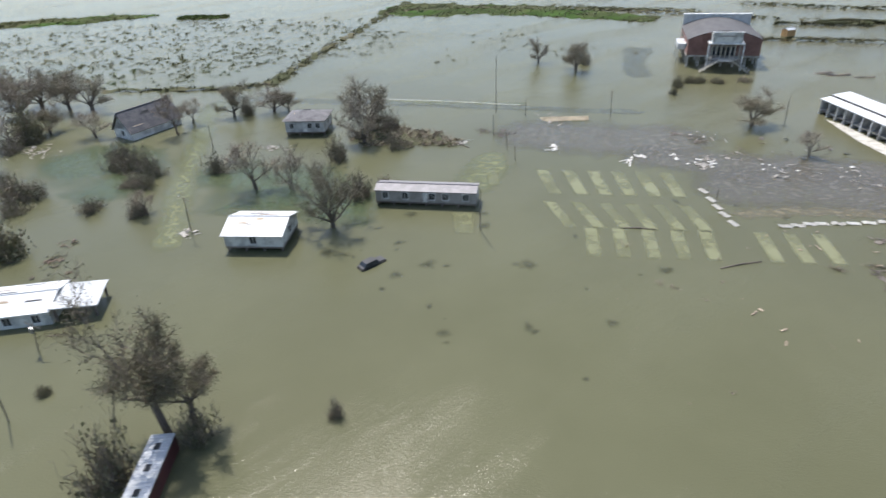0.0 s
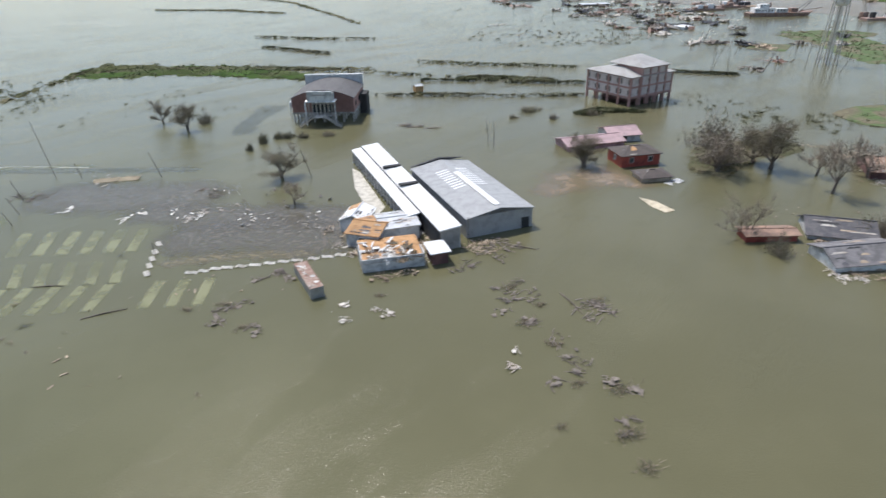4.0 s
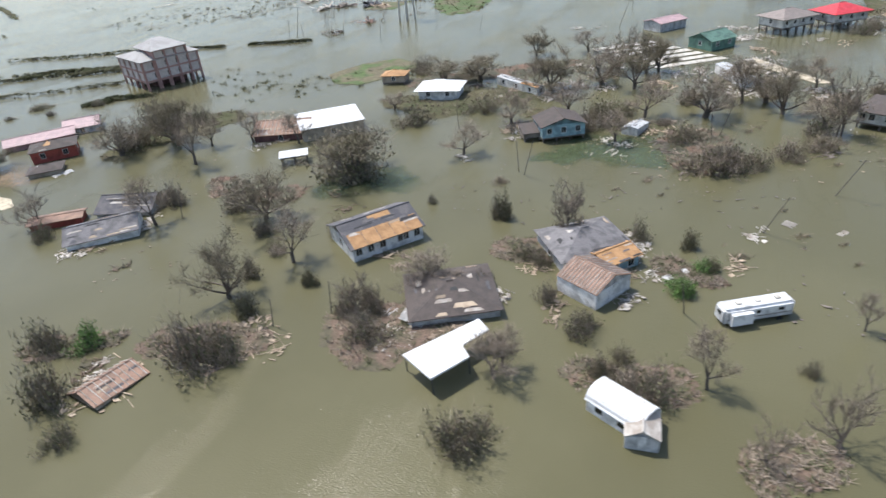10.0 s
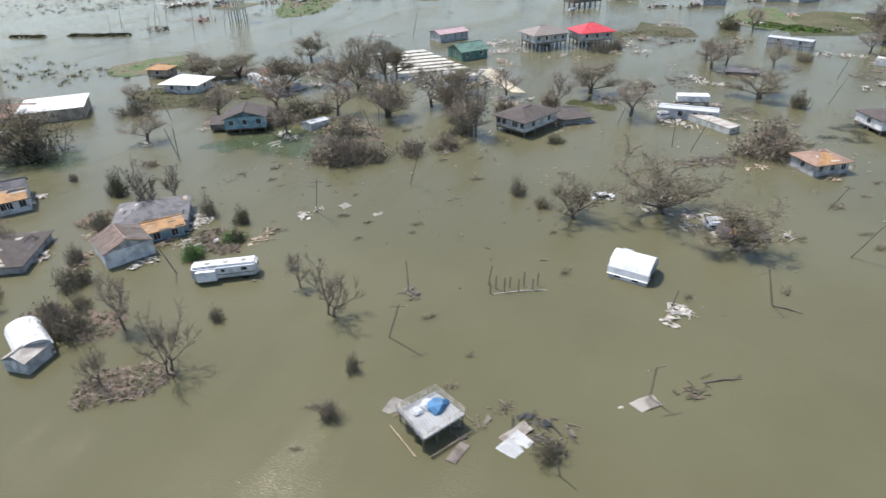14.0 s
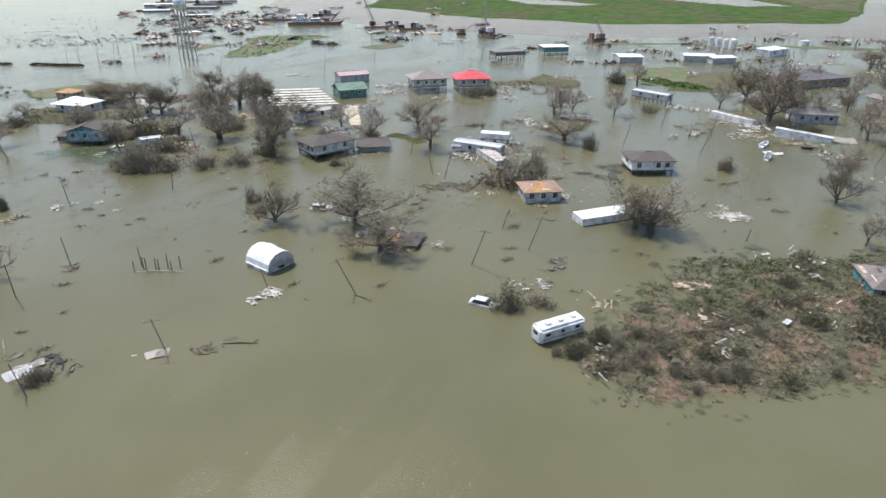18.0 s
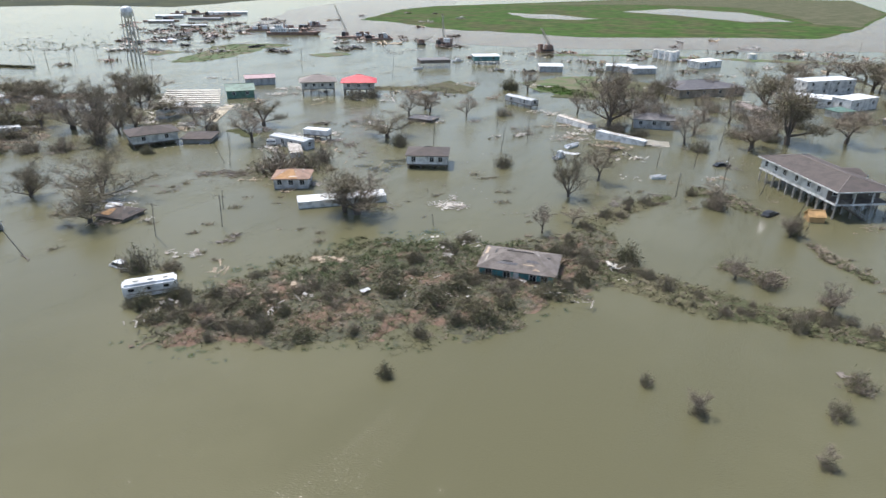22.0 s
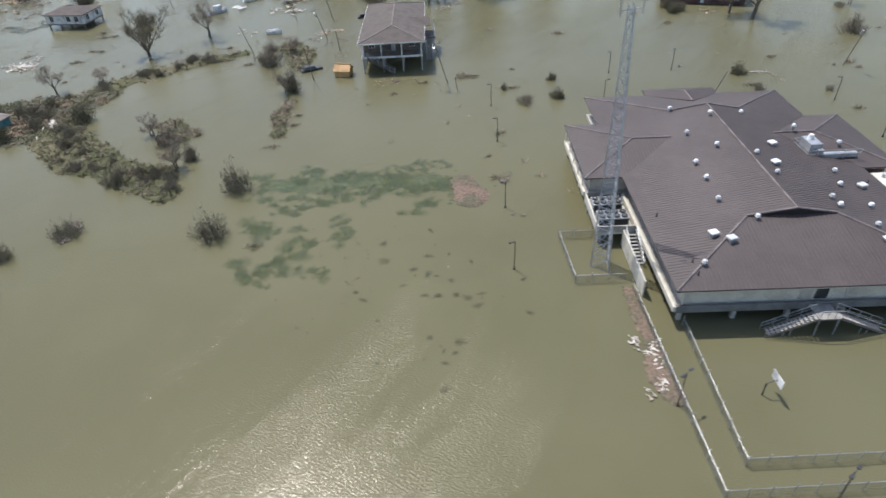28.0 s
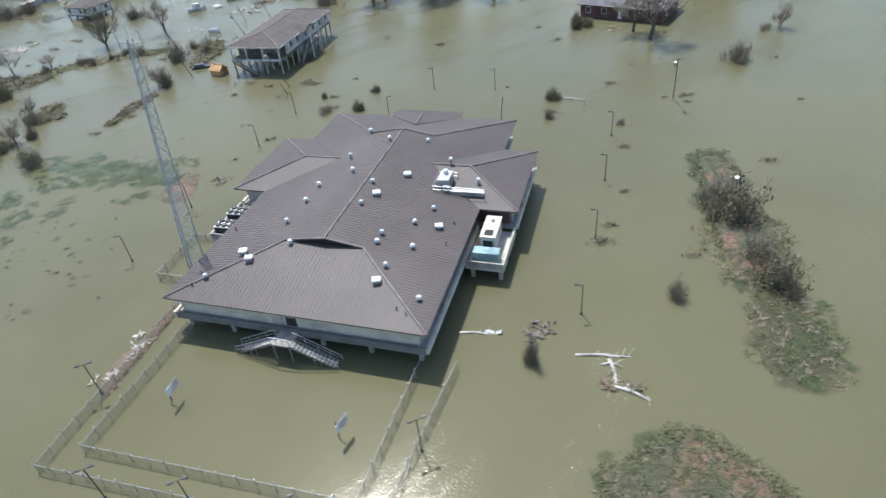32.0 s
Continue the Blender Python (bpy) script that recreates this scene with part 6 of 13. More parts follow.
def stilt_house(x, y, rot):
    """Long house on tall stilts: open porch at its front end, white eaves, a hip roof with a small side gable, a stair and a side landing."""
    t = thing("stilt_house", x, y, 0, rot, "long pale house on tall stilts with a brown hip roof", "house")
    F, E, R = 3.5, 6.35, 8.1
    u0, u1, v0, v1 = -6.0, 6.5, -12.4, 12.8
    for a in ((u0, u1, v0, v0 + 0.16), (u0, u1, v1 - 0.16, v1), (u0, u0 + 0.16, v0 + 0.161, v1 - 0.161), (u1 - 0.16, u1, v0 + 0.161, v1 - 0.161)):
        # porch-end wall takes dark timber colour to stand for the shaded interior there
        part("wall", boxm(*a, F, E + 0.05), M_WOOD if a[3] < 0 and a[2] < -12.3 and a[3] < -12 else M_PALE, t)
    part("floor_deck", boxm(u0 - 0.15, u1 + 0.15, -15.7, v1 + 0.15, F - 0.35, F - 0.004), M_WOOD, t)
    part("deck_fascia", boxm(u0 - 0.22, u0 - 0.153, -15.7, v1, F - 0.4, F + 0.02), M_TRIM, t)
    part("deck_fascia", boxm(u0 - 0.15, u1 + 0.15, -15.78, -15.703, F - 0.4, F + 0.02), M_TRIM, t)
    a0, a1, b0, b1, r = u0 - 0.75, u1 + 0.75, -16.1, v1 + 0.75, 0.3
    for s in ([(a0, b0, E), (a1, b0, E), (r, -10, R)], [(a1, b1, E), (a0, b1, E), (r, 7.6, R)], [(a0, b1, E), (a0, b0, E), (r, -10, R), (r, 7.6, R)], [(a1, b0, E), (a1, b1, E), (r, 7.6, R), (r, -10, R)]):
        part("roof_slope", slabm(s, 0.16), M_SHINGB, t)
    for s in ([(a1 + 1.2, -5.6, E), (a1 + 1.2, -2.0, E + 1.0), (2.6, -2.0, E + 1.0), (5.0, -5.6, E + 0.1)], [(a1 + 1.2, 1.6, E), (5.0, 1.6, E + 0.1), (2.6, -2.0, E + 1.0), (a1 + 1.2, -2.0, E + 1.0)]):
        part("side_gable_roof", slabm(s, 0.12), M_SHINGB, t)
    bm = bmesh.new()
    f = bm.faces.new([bm.verts.new(q) for q in ((a1 + 0.6, -5.2, E - 0.05), (a1 + 0.6, 1.2, E - 0.05), (a1 + 0.6, -2.0, E + 0.85))])
    bmesh.ops.solidify(bm, geom=[f], thickness=0.1)
    part("side_gable", bm, M_PALE, t)
    for a, b in (((r, -10, R), (r, 7.6, R)), ((a0, b0, E), (r, -10, R)), ((a1, b0, E), (r, -10, R)), ((a0, b1, E), (r, 7.6, R)), ((a1, b1, E), (r, 7.6, R))):
        part("ridge_cap", tubem(Vector(a) + Vector((0, 0, 0.04)), Vector(b) + Vector((0, 0, 0.04)), 0.1, 0.1, 5), M_SHINGT, t)
    for a in ((a0 - 0.06, a0, b0, b1), (a1, a1 + 0.06, b0, b1), (a0, a1, b0 - 0.06, b0)):
        part("eave_board", boxm(*a, E - 0.26, E - 0.01), M_TRIM, t)
    for u in (u0 + 0.1, -2.0, 2.3, u1 - 0.1):
        part("porch_post", boxm(u - 0.13, u + 0.13, -15.6, -15.34, F, E - 0.05), M_TRIM, t)
    for h in (0.5, 1.0):
        part("porch_rail", tubem((u0, -15.5, F + h), (u1, -15.5, F + h), 0.04, 0.04, 5), M_WOOD, t)
    for k in range(26):
        u = u0 + 0.3 + (u1 - u0 - 0.6) * k / 25
        part("baluster", boxm(u - 0.025, u + 0.025, -15.53, -15.48, F, F + 0.98), M_WOOD, t)
    for v in np.linspace(-15.4, v1 - 0.3, 11):
        for u in (u0 + 0.1, -1.8, 2.4, u1 - 0.1):
            part("stilt", boxm(u - 0.14, u + 0.14, v - 0.14, v + 0.14, -1, F - 0.36), M_CONC, t)
    for v in (-9.5, -6.0, -1.5, 3.0, 6.5, 10.5):
        window_at(t, pose(u0, v, F + 1.5, 0, 0, 270))
        window_at(t, pose(u1, v, F + 1.5, 0, 0, 90))
    for u in (-4.2, 4.4):
        window_at(t, pose(u, v0, F + 1.5))
    shared("door", DOOR_L, t, pose(0.4, v0, F + 0.01))
    stair_rail_flight(t, (-5.0, -16.5, F - 0.1), (0.6, -16.5, -0.1), 1.3, "front_stair", M_WOOD)
    part("side_landing", boxm(u1 + 0.16, u1 + 3.0, -4.6, 0.6, F - 0.3, F - 0.05), M_WOOD, t)
    for v in (-4.4, 0.4):
        part("landing_post", boxm(u1 + 2.7, u1 + 2.9, v - 0.1, v + 0.1, -1, E - 0.1), M_TRIM, t)
    for h in (0.5, 1.0):
        part("landing_rail", tubem((u1 + 2.9, -4.4, F + h), (u1 + 2.9, 0.4, F + h), 0.04, 0.04, 5), M_TRIM, t)
    stair_rail_flight(t, (u1 + 1.6, -4.6, F - 0.1), (u1 + 1.6, -9.6, -0.1), 1.3, "side_stair", M_WOOD)
    return t


def round_shed(name, x, y, rot, L, W, wall, rise, label, n=10, torn=0):
    """A barn with a sheet roof, arched, or folded in n planes; the ridge runs along x."""
    t = thing(name, x, y, 0, rot, label, "shed")
    prof = [(-W / 2 - 0.15, wall * 0.9)] + [(-W / 2 * math.cos(math.pi * i / n), wall + rise * math.sin(math.pi * i / n)) for i in range(n + 1)] + [(W / 2 + 0.15, wall * 0.9)]
    for (v0, z0), (v1, z1) in zip(prof, prof[1:]):
        part("roof_sheet", slabm([(-L / 2 - 0.2, v0, z0), (L / 2 + 0.2, v0, z0), (L / 2 + 0.2, v1, z1), (-L / 2 - 0.2, v1, z1)], 0.08), M_RWHITE, t)
    for s in (-1, 1):
        bm = bmesh.new()
        f = bm.faces.new([bm.verts.new(v) for v in [(s * L / 2, -W / 2, -0.8), (s * L / 2, W / 2, -0.8)] + [(s * L / 2, W / 2 * math.cos(math.pi * i / n), wall + rise * math.sin(math.pi * i / n) - 0.05) for i in range(n + 1)]])
        bmesh.ops.solidify(bm, geom=[f], thickness=0.1)
        part("end_wall", bm, M_WHITE, t)
        part("wall", boxm(-L / 2, L / 2, min(s * W / 2, s * (W / 2 - 0.12)), max(s * W / 2, s * (W / 2 - 0.12)), -0.8, wall - 0.05), M_WHITE, t)
        part("window", boxm(s * L / 2 - 0.13, s * L / 2 + 0.13, -0.6, 0.6, wall * 0.4, wall * 0.85), M_GLASS, t)
    for u in (-L * 0.25, L * 0.2):
        part("window", boxm(u - 0.5, u + 0.5, -W / 2 - 0.03, -W / 2 + 0.05, wall * 0.35, wall * 0.75), M_GLASS, t)
    rng = random.Random(n)
    for k in range(torn):
        u, v = rng.uniform(-0.45, 0.45) * L, rng.uniform(-0.35, 0.35) * W
        z = wall + rise * math.sqrt(max(0.1, 1 - (2 * v / W) ** 2)) + 0.04
        part("torn_sheet", boxm(-0.8, 0.8, -0.3, 0.3, 0, 0.03, pose(u, v, z, rng.gauss(0, 14) - 60 * v / W, rng.gauss(0, 12), rng.uniform(0, 180))), M_RPALE, t)
    return t


def ell_carport(x, y, rot, pts, h):
    """An L-shaped flat white roof on thin posts."""
    t = thing("carport", x, y, 0, rot, "l-shaped white metal carport roof on slim posts", "carport")
    part("roof_panel", slabm([(a, b, h) for a, b in pts], 0.25), M_RWHITE, t)
    for a, b in pts:
        part("post", boxm(a * 0.95 - 0.07, a * 0.95 + 0.07, b * 0.95 - 0.07, b * 0.95 + 0.07, -0.8, h - 0.26), M_DARKIN, t)
    return t


def tank_at(x, y, r, h, mat=None, label="white steel storage tank on the dock"):
    t = thing("storage_tank", x, y, 0, 0, label, "tank", "tanks on the dock")
    part("shell", tubem((0, 0, -0.3), (0, 0, h), r, r, 20), mat or M_PAINTW, t)
    part("roof", tubem((0, 0, h), (0, 0, h + r * 0.25), r, r * 0.1, 20), M_CONCP, t)
    return t


def crane(x, y, rot, h, lean, z=1.4):
    t = thing("crawler_crane", x, y, z, rot, "crawler crane with a raised lattice boom on a work barge", "crane", "cranes at the docks")
    part("cab", boxm(-3, 2, -1.6, 1.6, 1.2, 4.4), M_RUST, t)
    part("track", boxm(-3.2, 3.2, -2.2, -1.4, 0.2, 1.2), M_DSTEEL, t)
    part("track", boxm(-3.2, 3.2, 1.4, 2.2, 0.2, 1.2), M_DSTEEL, t)
    bm = bmesh.new()
    top = Vector((lean, 0, h))
    base = Vector((1.5, 0, 2.5))
    for s in ((-0.7, -0.7), (0.7, -0.7), (0.7, 0.7), (-0.7, 0.7)):
        tube(bm, base + Vector((s[0], s[1], 0)), top + Vector((s[0] * 0.5, s[1] * 0.5, 0)), 0.16, 0.12, 4)
    n = 12
    for k in range(n):
        a, b = base.lerp(top, k / n), base.lerp(top, (k + 1) / n)
        for s in (-0.7, 0.7):
            tube(bm, a + Vector((0.7, s, 0)), b + Vector((-0.7, s, 0)), 0.09, 0.09, 4, False)
    part("boom", bm, M_CONCP, t)
    part("stay", tubem((-2.5, 0, 4.4), tuple(top), 0.08, 0.08, 4), M_DSTEEL, t)
    return t


def barge(x, y, rot, L, W, label, cargo=1):
    t = thing("barge", x, y, 0, rot, label, "barge", "barges at the docks")
    part("hull", boxm(-L / 2, L / 2, -W / 2, W / 2, -0.6, 1.6), M_RUST, t)
    rng = random.Random(int(x))
    for i in range(6 if cargo else 0):
        u = rng.uniform(-0.45, 0.4) * L
        w, d, h = rng.uniform(2, 6), rng.uniform(2, W * 0.7), rng.uniform(1.0, 4.5)
        bm = boxm(u - w / 2, u + w / 2, -d / 2, d / 2, 1.6, 1.6 + h)
        bmesh.ops.bevel(bm, geom=bm.edges[:], offset=0.15, segments=1, affect="EDGES")
        part("deckhouse" if i % 2 else "winch", bm, (M_RUST, M_PAINTW, M_DSTEEL)[i % 3], t)
    return t


def dredge(x, y, rot):
    """A stranded work ship: raked hull, two white deckhouses, a wheelhouse, a funnel and a leaning gantry."""
    t = thing("dredge", x, y, 0, rot, "rust-hulled work ship with white deckhouses aground by the docks", "ship")
    bm = bmesh.new()
    lo = [bm.verts.new(q) for q in ((-22, -5, -1), (20, -5, -1), (23, 0, -1), (20, 5, -1), (-22, 5, -1))]
    hi = [bm.verts.new(q) for q in ((-23, -5.6, 2.6), (22, -5.6, 2.8), (27, 0, 3.6), (22, 5.6, 2.8), (-23, 5.6, 2.6))]
    bm.faces.new(hi), bm.faces.new(lo[::-1])
    for i in range(5):
        bm.faces.new((lo[i], lo[(i + 1) % 5], hi[(i + 1) % 5], hi[i]))
    part("hull", bm, M_RUST, t)
    for name, a, mat in (("deckhouse", (-19, -4, -4.2, 4.2, 2.7, 6.0), M_WHITE), ("deckhouse", (-2.6, 6, -4, 4, 2.8, 5.4), M_PALE), ("wheelhouse", (-15, -8, -3, 3, 6.01, 8.6), M_WHITE), ("winch_house", (9, 14, -3, 3, 3.0, 5.6), M_RUST)):
        house_part = part(name, boxm(*a), mat, t)
        for k in range(int((a[1] - a[0]) / 2.4)):
            u = a[0] + 1.2 + 2.4 * k
            part("window", boxm(u - 0.5, u + 0.5, a[2] - 0.04, a[2] + 0.02, a[4] + 1.2, a[4] + 2.1), M_GLASS, house_part)
    part("funnel", tubem((-6, 0, 6.0), (-6.4, 0, 9.6), 0.9, 0.75, 10), M_RUST, t)
    for v in (-3.4, 3.4):
        part("gantry_leg", tubem((15, v, 3), (24, v * 0.4, 11), 0.28, 0.22, 6), M_DSTEEL, t)
    part("gantry_boom", tubem((16, 0, 3.2), (33, 0, 5.5), 0.3, 0.25, 6), M_RUST, t)
    return t


def shipping_container(x, y, rot, L=12.2):
    t = thing("shipping_container", x, y, 0, rot, "grey shipping container with a rusted roof in flood water", "container")
    bm = bmesh.new()
    n = int(L / 0.3)
    part("floor", boxm(-L / 2, L / 2, -1.2, 1.2, -0.6, -0.4), M_DSTEEL, t)
    for s in (-1, 1):
        bm = bmesh.new()
        vs = [[bm.verts.new((-L / 2 + L * i / n, s * (1.2 - 0.05 * (i % 2)), z)) for z in (-0.5, 2.0)] for i in range(n + 1)]
        for a, b in zip(vs, vs[1:]):
            bm.faces.new((a[0], b[0], b[1], a[1]))
        part("side_wall", bm, M_STEEL, t)
        part("end_wall", boxm(s * L / 2 - 0.05, s * L / 2 + 0.05, -1.2, 1.2, -0.5, 2.0), M_STEEL, t)
    part("roof", boxm(-L / 2, L / 2, -1.22, 1.22, 2.0, 2.08), M_RUST, t, "rusted flaking roof")
    rng = random.Random(4)
    for i in range(16):
        w, d = rng.uniform(0.4, 1.3), rng.uniform(0.15, 0.5)
        part("roof_flake", boxm(-w / 2, w / 2, -d / 2, d / 2, 0, 0.03, pose(rng.uniform(-0.45, 0.45) * L, rng.uniform(-0.8, 0.8), 2.1 + 0.004 * i, rng.gauss(0, 7), rng.gauss(0, 9), rng.uniform(0, 180))), M_LUMBERP if i % 3 else M_TRIM, t)
    for i in range(4):
        part("door_bar", tubem((L / 2 + 0.08, -0.9 + 0.6 * i, -0.3), (L / 2 + 0.08, -0.9 + 0.6 * i, 1.9), 0.03, 0.03, 6), M_STEEL, t)
    return t


def hoop(x, y, rot):
    t = thing("basketball_hoop", x, y, 0, rot, "white basketball backboard on a bent pole above the flooded court", "hoop")
    part("pole", tubem((0, 0, -1), (0, 0, 1.7), 0.07, 0.07, 8), M_DSTEEL, t)
    part("arm", tubem((0, 0, 1.7), (0, -0.9, 2.0), 0.06, 0.05, 6), M_DSTEEL, t)
    bm = boxm(-0.9, 0.9, -0.95, -0.9, 1.6, 2.65)
    bmesh.ops.bevel(bm, geom=bm.edges[:], offset=0.02, segments=1, affect="EDGES")
    part("backboard", bm, M_PAINTW, t)
    bm = bmesh.new()
    for k in range(12):
        a, b = k * 0.5236, (k + 1) * 0.5236
        tube(bm, (0.23 * math.cos(a), -1.2 + 0.23 * math.sin(a), 1.75), (0.23 * math.cos(b), -1.2 + 0.23 * math.sin(b), 1.75), 0.02, 0.02, 4, False)
    part("rim", bm, M_RUST, t)
    return t


def post_row(name, x, y, rot, n, gap, h, label):
    """A row of old piles left of a pier."""
    t = thing(name, x, y, 0, rot, label, "pier")
    for i in range(n):
        part("post", tubem((i * gap, (i % 2) * 1.2, -1), (i * gap + 0.1, (i % 2) * 1.2, h * (0.85 + 0.15 * (i % 3))), 0.1, 0.085, 7), M_POLE, t)
    return t

# ---- water and land ----
bm = bmesh.new()
bmesh.ops.create_grid(bm, x_segments=8, y_segments=8, size=4700)
tagged(new("water", mesh_of("water", bm, M_WATER)), "olive murky flood water with wind ripples", "water", kind="structure")
land("river", [(432.92, 585.43), (552.8, 972.79), (810.56, 1480.33), (1093.18, 1528.27), (915.33, 1096.89), (625.24, 730.64), (1280.32, 385.35), (846.63, 91.5), (748.11, 138.06), (637.65, 196.3), (572.64, 265.65), (513.22, 331.88), (478.1, 416.99), (447.98, 485.64)], M_RIVER, "broad muddy river behind the docks", 0.05, "river", 40)
land("marsh_ground", [(570.49, 605.74), (717.11, 880.32), (827.84, 1004.58), (1058.75, 1104.33), (1881.57, 1481.56), (2137.63, 1077.06), (1439.38, 500.64), (1025.13, 260.1), (895.85, 202.16), (814.62, 236.26), (700.01, 295.3), (627.79, 399.42), (598.04, 501.69)], M_GRASS, "flat green marsh across the river", 0.10, "marsh", 25)
land("marsh_ground", [(1025.15, 1039.37), (1777.97, 1364.26), (2082.79, 1036.47), (1429.84, 501.66), (1079.93, 297.68), (1077.99, 352.2), (1211.38, 496.3), (1397.97, 771.53), (1337.88, 956.32)], M_GRASSD, "brown-green brush over the far marsh", 0.12, "marsh", 25)
land("marsh_pond", [(1054.25, 704.54), (1232.62, 777.86), (1224.8, 602.73), (1089.32, 390.81), (1037.17, 419.84), (1055.24, 570.63)], M_RIVER, "shallow pond in the green marsh", 0.14, "water", 20)
land("marsh_pond", [(838.25, 717.68), (881.36, 647.71), (886.53, 533.5), (838.14, 514.56), (799.45, 568.96)], M_RIVER, "shallow pond in the green marsh", 0.14, "water", 20)
land("far_ground", [(-150.25, 1087.32), (235.15, 1236.22), (559.45, 1758.84), (1010.16, 1812.2), (2116.23, 2093.98), (2447.71, 1176.36), (2955.54, 930.42), (7313.48, 2890), (3369.54, 3166.42), (699.82, 2188.56), (-83.26, 1810.03), (-318.62, 1517.45)], M_FAR, "dark far marsh along the horizon", 0.07, "marsh", 60)
land("far_ground", [(-456.84, 1541.93), (-129.05, 1371.37), (110.64, 1237.95), (350.27, 1083.33), (574.26, 1549.76), (280.48, 2249.04), (-446.57, 2604.39), (-968.09, 2744.92)], M_FAR, "dark far marsh along the horizon", 0.08, "marsh", 60)
bank_mesh("grass_ground", [(358, 222, 12), (378, 255, 18), (396, 298, 22), (413, 300, 18)], M_GRASSP, 0.25, 2.2, "grassy strip of ground above the flood", "ground", 0.3, 14.3)
tufts("marsh_tufts", [(358, 222, 12), (378, 255, 18), (396, 298, 22), (413, 300, 18)], 420, M_GRASSD, 1.1, "ragged marsh grass on the grassy strip", 15, 0.3, 14.3, high=0.25)
land("grass_ground", [(323.19, 272.86), (342.07, 288.57), (353.77, 273.69), (336.49, 258.52)], M_GRASSP, "narrow grassy ground above the flood", 0.10, "ground", 8)
land("grass_ground", [(432.28, 228.63), (455.63, 238.41), (464.23, 221.07), (438.82, 209.29)], M_GRASSP, "narrow grassy ground above the flood", 0.10, "ground", 8)
land("grass_ground", [(257.35, 146.18), (272.89, 151.73), (287.66, 149.19), (289.5, 133.45), (279.78, 127.31), (260.65, 125.2), (255.72, 132.88)], M_GRASSP, "grassy lot above the flood", 0.10, "ground", 4)
land("grass_ground", [(460.55, 73.67), (480.06, 87.41), (482.7, 61.9), (476.5, 53.37), (459.66, 61.64)], M_GRASSD, "dark grassy ground with brush", 0.10, "ground", 6)
land("shell_yard", [(362.05, 24.83), (359.13, 27.84), (364.07, 51.86), (371.18, 57.59)], M_SAND, "bleached shell yard strewn with boards", 0.12, "ground", 4)
quad_patch("slab_row", [(344.98, 105.07), (368.06, 98.44), (367.8, 94.55), (344.76, 101.21)], M_CONCP, "pale concrete slab strip of a swept house lot", 0.14, "slab")
quad_patch("slab_row", [(344.43, 99.12), (367.68, 92.39), (367.43, 88.64), (344.22, 95.4)], M_CONCP, "pale concrete slab strip of a swept house lot", 0.14, "slab")
quad_patch("slab_row", [(343.9, 93.39), (367.3, 86.56), (367.06, 82.95), (343.69, 89.8)], M_CONCP, "pale concrete slab strip of a swept house lot", 0.14, "slab")
quad_patch("slab_row", [(343.38, 87.86), (366.94, 80.94), (366.71, 77.46), (343.19, 84.4)], M_CONCP, "pale concrete slab strip of a swept house lot", 0.14, "slab")
quad_patch("slab_row", [(342.88, 82.53), (366.6, 75.52), (366.37, 72.16), (342.7, 79.19)], M_CONCP, "pale concrete slab strip of a swept house lot", 0.14, "slab")
quad_patch("slab_row", [(342.4, 77.39), (366.26, 70.29), (366.04, 67.05), (342.23, 74.16)], M_CONCP, "pale concrete slab strip of a swept house lot", 0.14, "slab")
quad_patch("slab_row", [(341.94, 72.42), (365.94, 65.24), (365.73, 62.1), (341.77, 69.3)], M_CONCP, "pale concrete slab strip of a swept house lot", 0.14, "slab")
land("bank_ground", [(508.68, 65.5), (543.1, 80.46), (564.55, 74.52), (525.1, 37.49), (504.62, 38.56)], M_GRASSP, "sandy river bank with wreckage", 0.12, "ground", 8)
bank_mesh("bank_ground", [(598.24, 170.61, 5), (644.51, 148.61, 6), (691.35, 106.92, 6), (731.69, 75.27, 7), (764.91, 38.91, 8)], M_GRASSP, 0.22, 2.2, "ragged muddy industrial bank along the river", "ground", 0.9, 16.3)
land("grass_ground", [(503.51, 27.95), (533.93, 52.62), (564.78, 53.45), (581.69, 29.69), (559.14, 9.84), (521.69, 12.23)], M_GRASSD, "brushy ground under the trees", 0.10, "ground", 6)
bank_mesh("brown_spit", [(138, 108, 5), (146, 113, 9), (154, 114, 9), (161, 106, 5)], M_SPIT, 0.03, 1.2, "reddish silt spit just under the water", "ground", 0.3, 13.3)
land("sand_spit", [(156.8, 97.8), (159.53, 94.81), (160.03, 88.17), (157.39, 87.78), (156.57, 91.89)], M_SAND, "small sandy spit above the water", 0.08, "ground", 3)
grown_bank('marsh_bank', [(-242.98, 333.84, 10), (-211.67, 341.2, 14), (-182.47, 343.14, 12), (-152.96, 345.09, 5)], M_GRASS, 0.5, 2.5, 'low green marsh grass bank above the water', 0.5, 350, M_GRASS, 1.2, 40)
grown_bank('marsh_bank', [(-128.2, 335.01, 4), (-109.39, 331.49, 4)], M_GRASS, 0.4, 2.5, 'low green marsh grass bank above the water', 1.5, 350, M_GRASS, 1.2, 41)
grown_bank('brush_bank', [(-12.31, 322.28, 4.8), (24.81, 321.53, 6.0), (64.61, 306.49, 4.8), (101.14, 292.68, 4.2), (118.95, 284.52, 2.4)], M_GRASSD, 0.7, 2.5, 'low dark brushy bank above the water', 2.5, 300, M_GRASSD, 1.2, 42)
grown_bank('brush_bank', [(-108.97, 197.66, 2.4), (-79.92, 193.92, 3.0), (-61.2, 191.93, 2.4), (-53.31, 197.05, 3.0), (-46.93, 224.36, 2.4), (-38.41, 255.75, 2.4), (-29.61, 289.63, 2.4), (-13.02, 349.27, 3.0)], M_GRASSD, 0.7, 2.5, 'low dark brushy bank above the water', 3.5, 300, M_GRASSD, 1.2, 43)
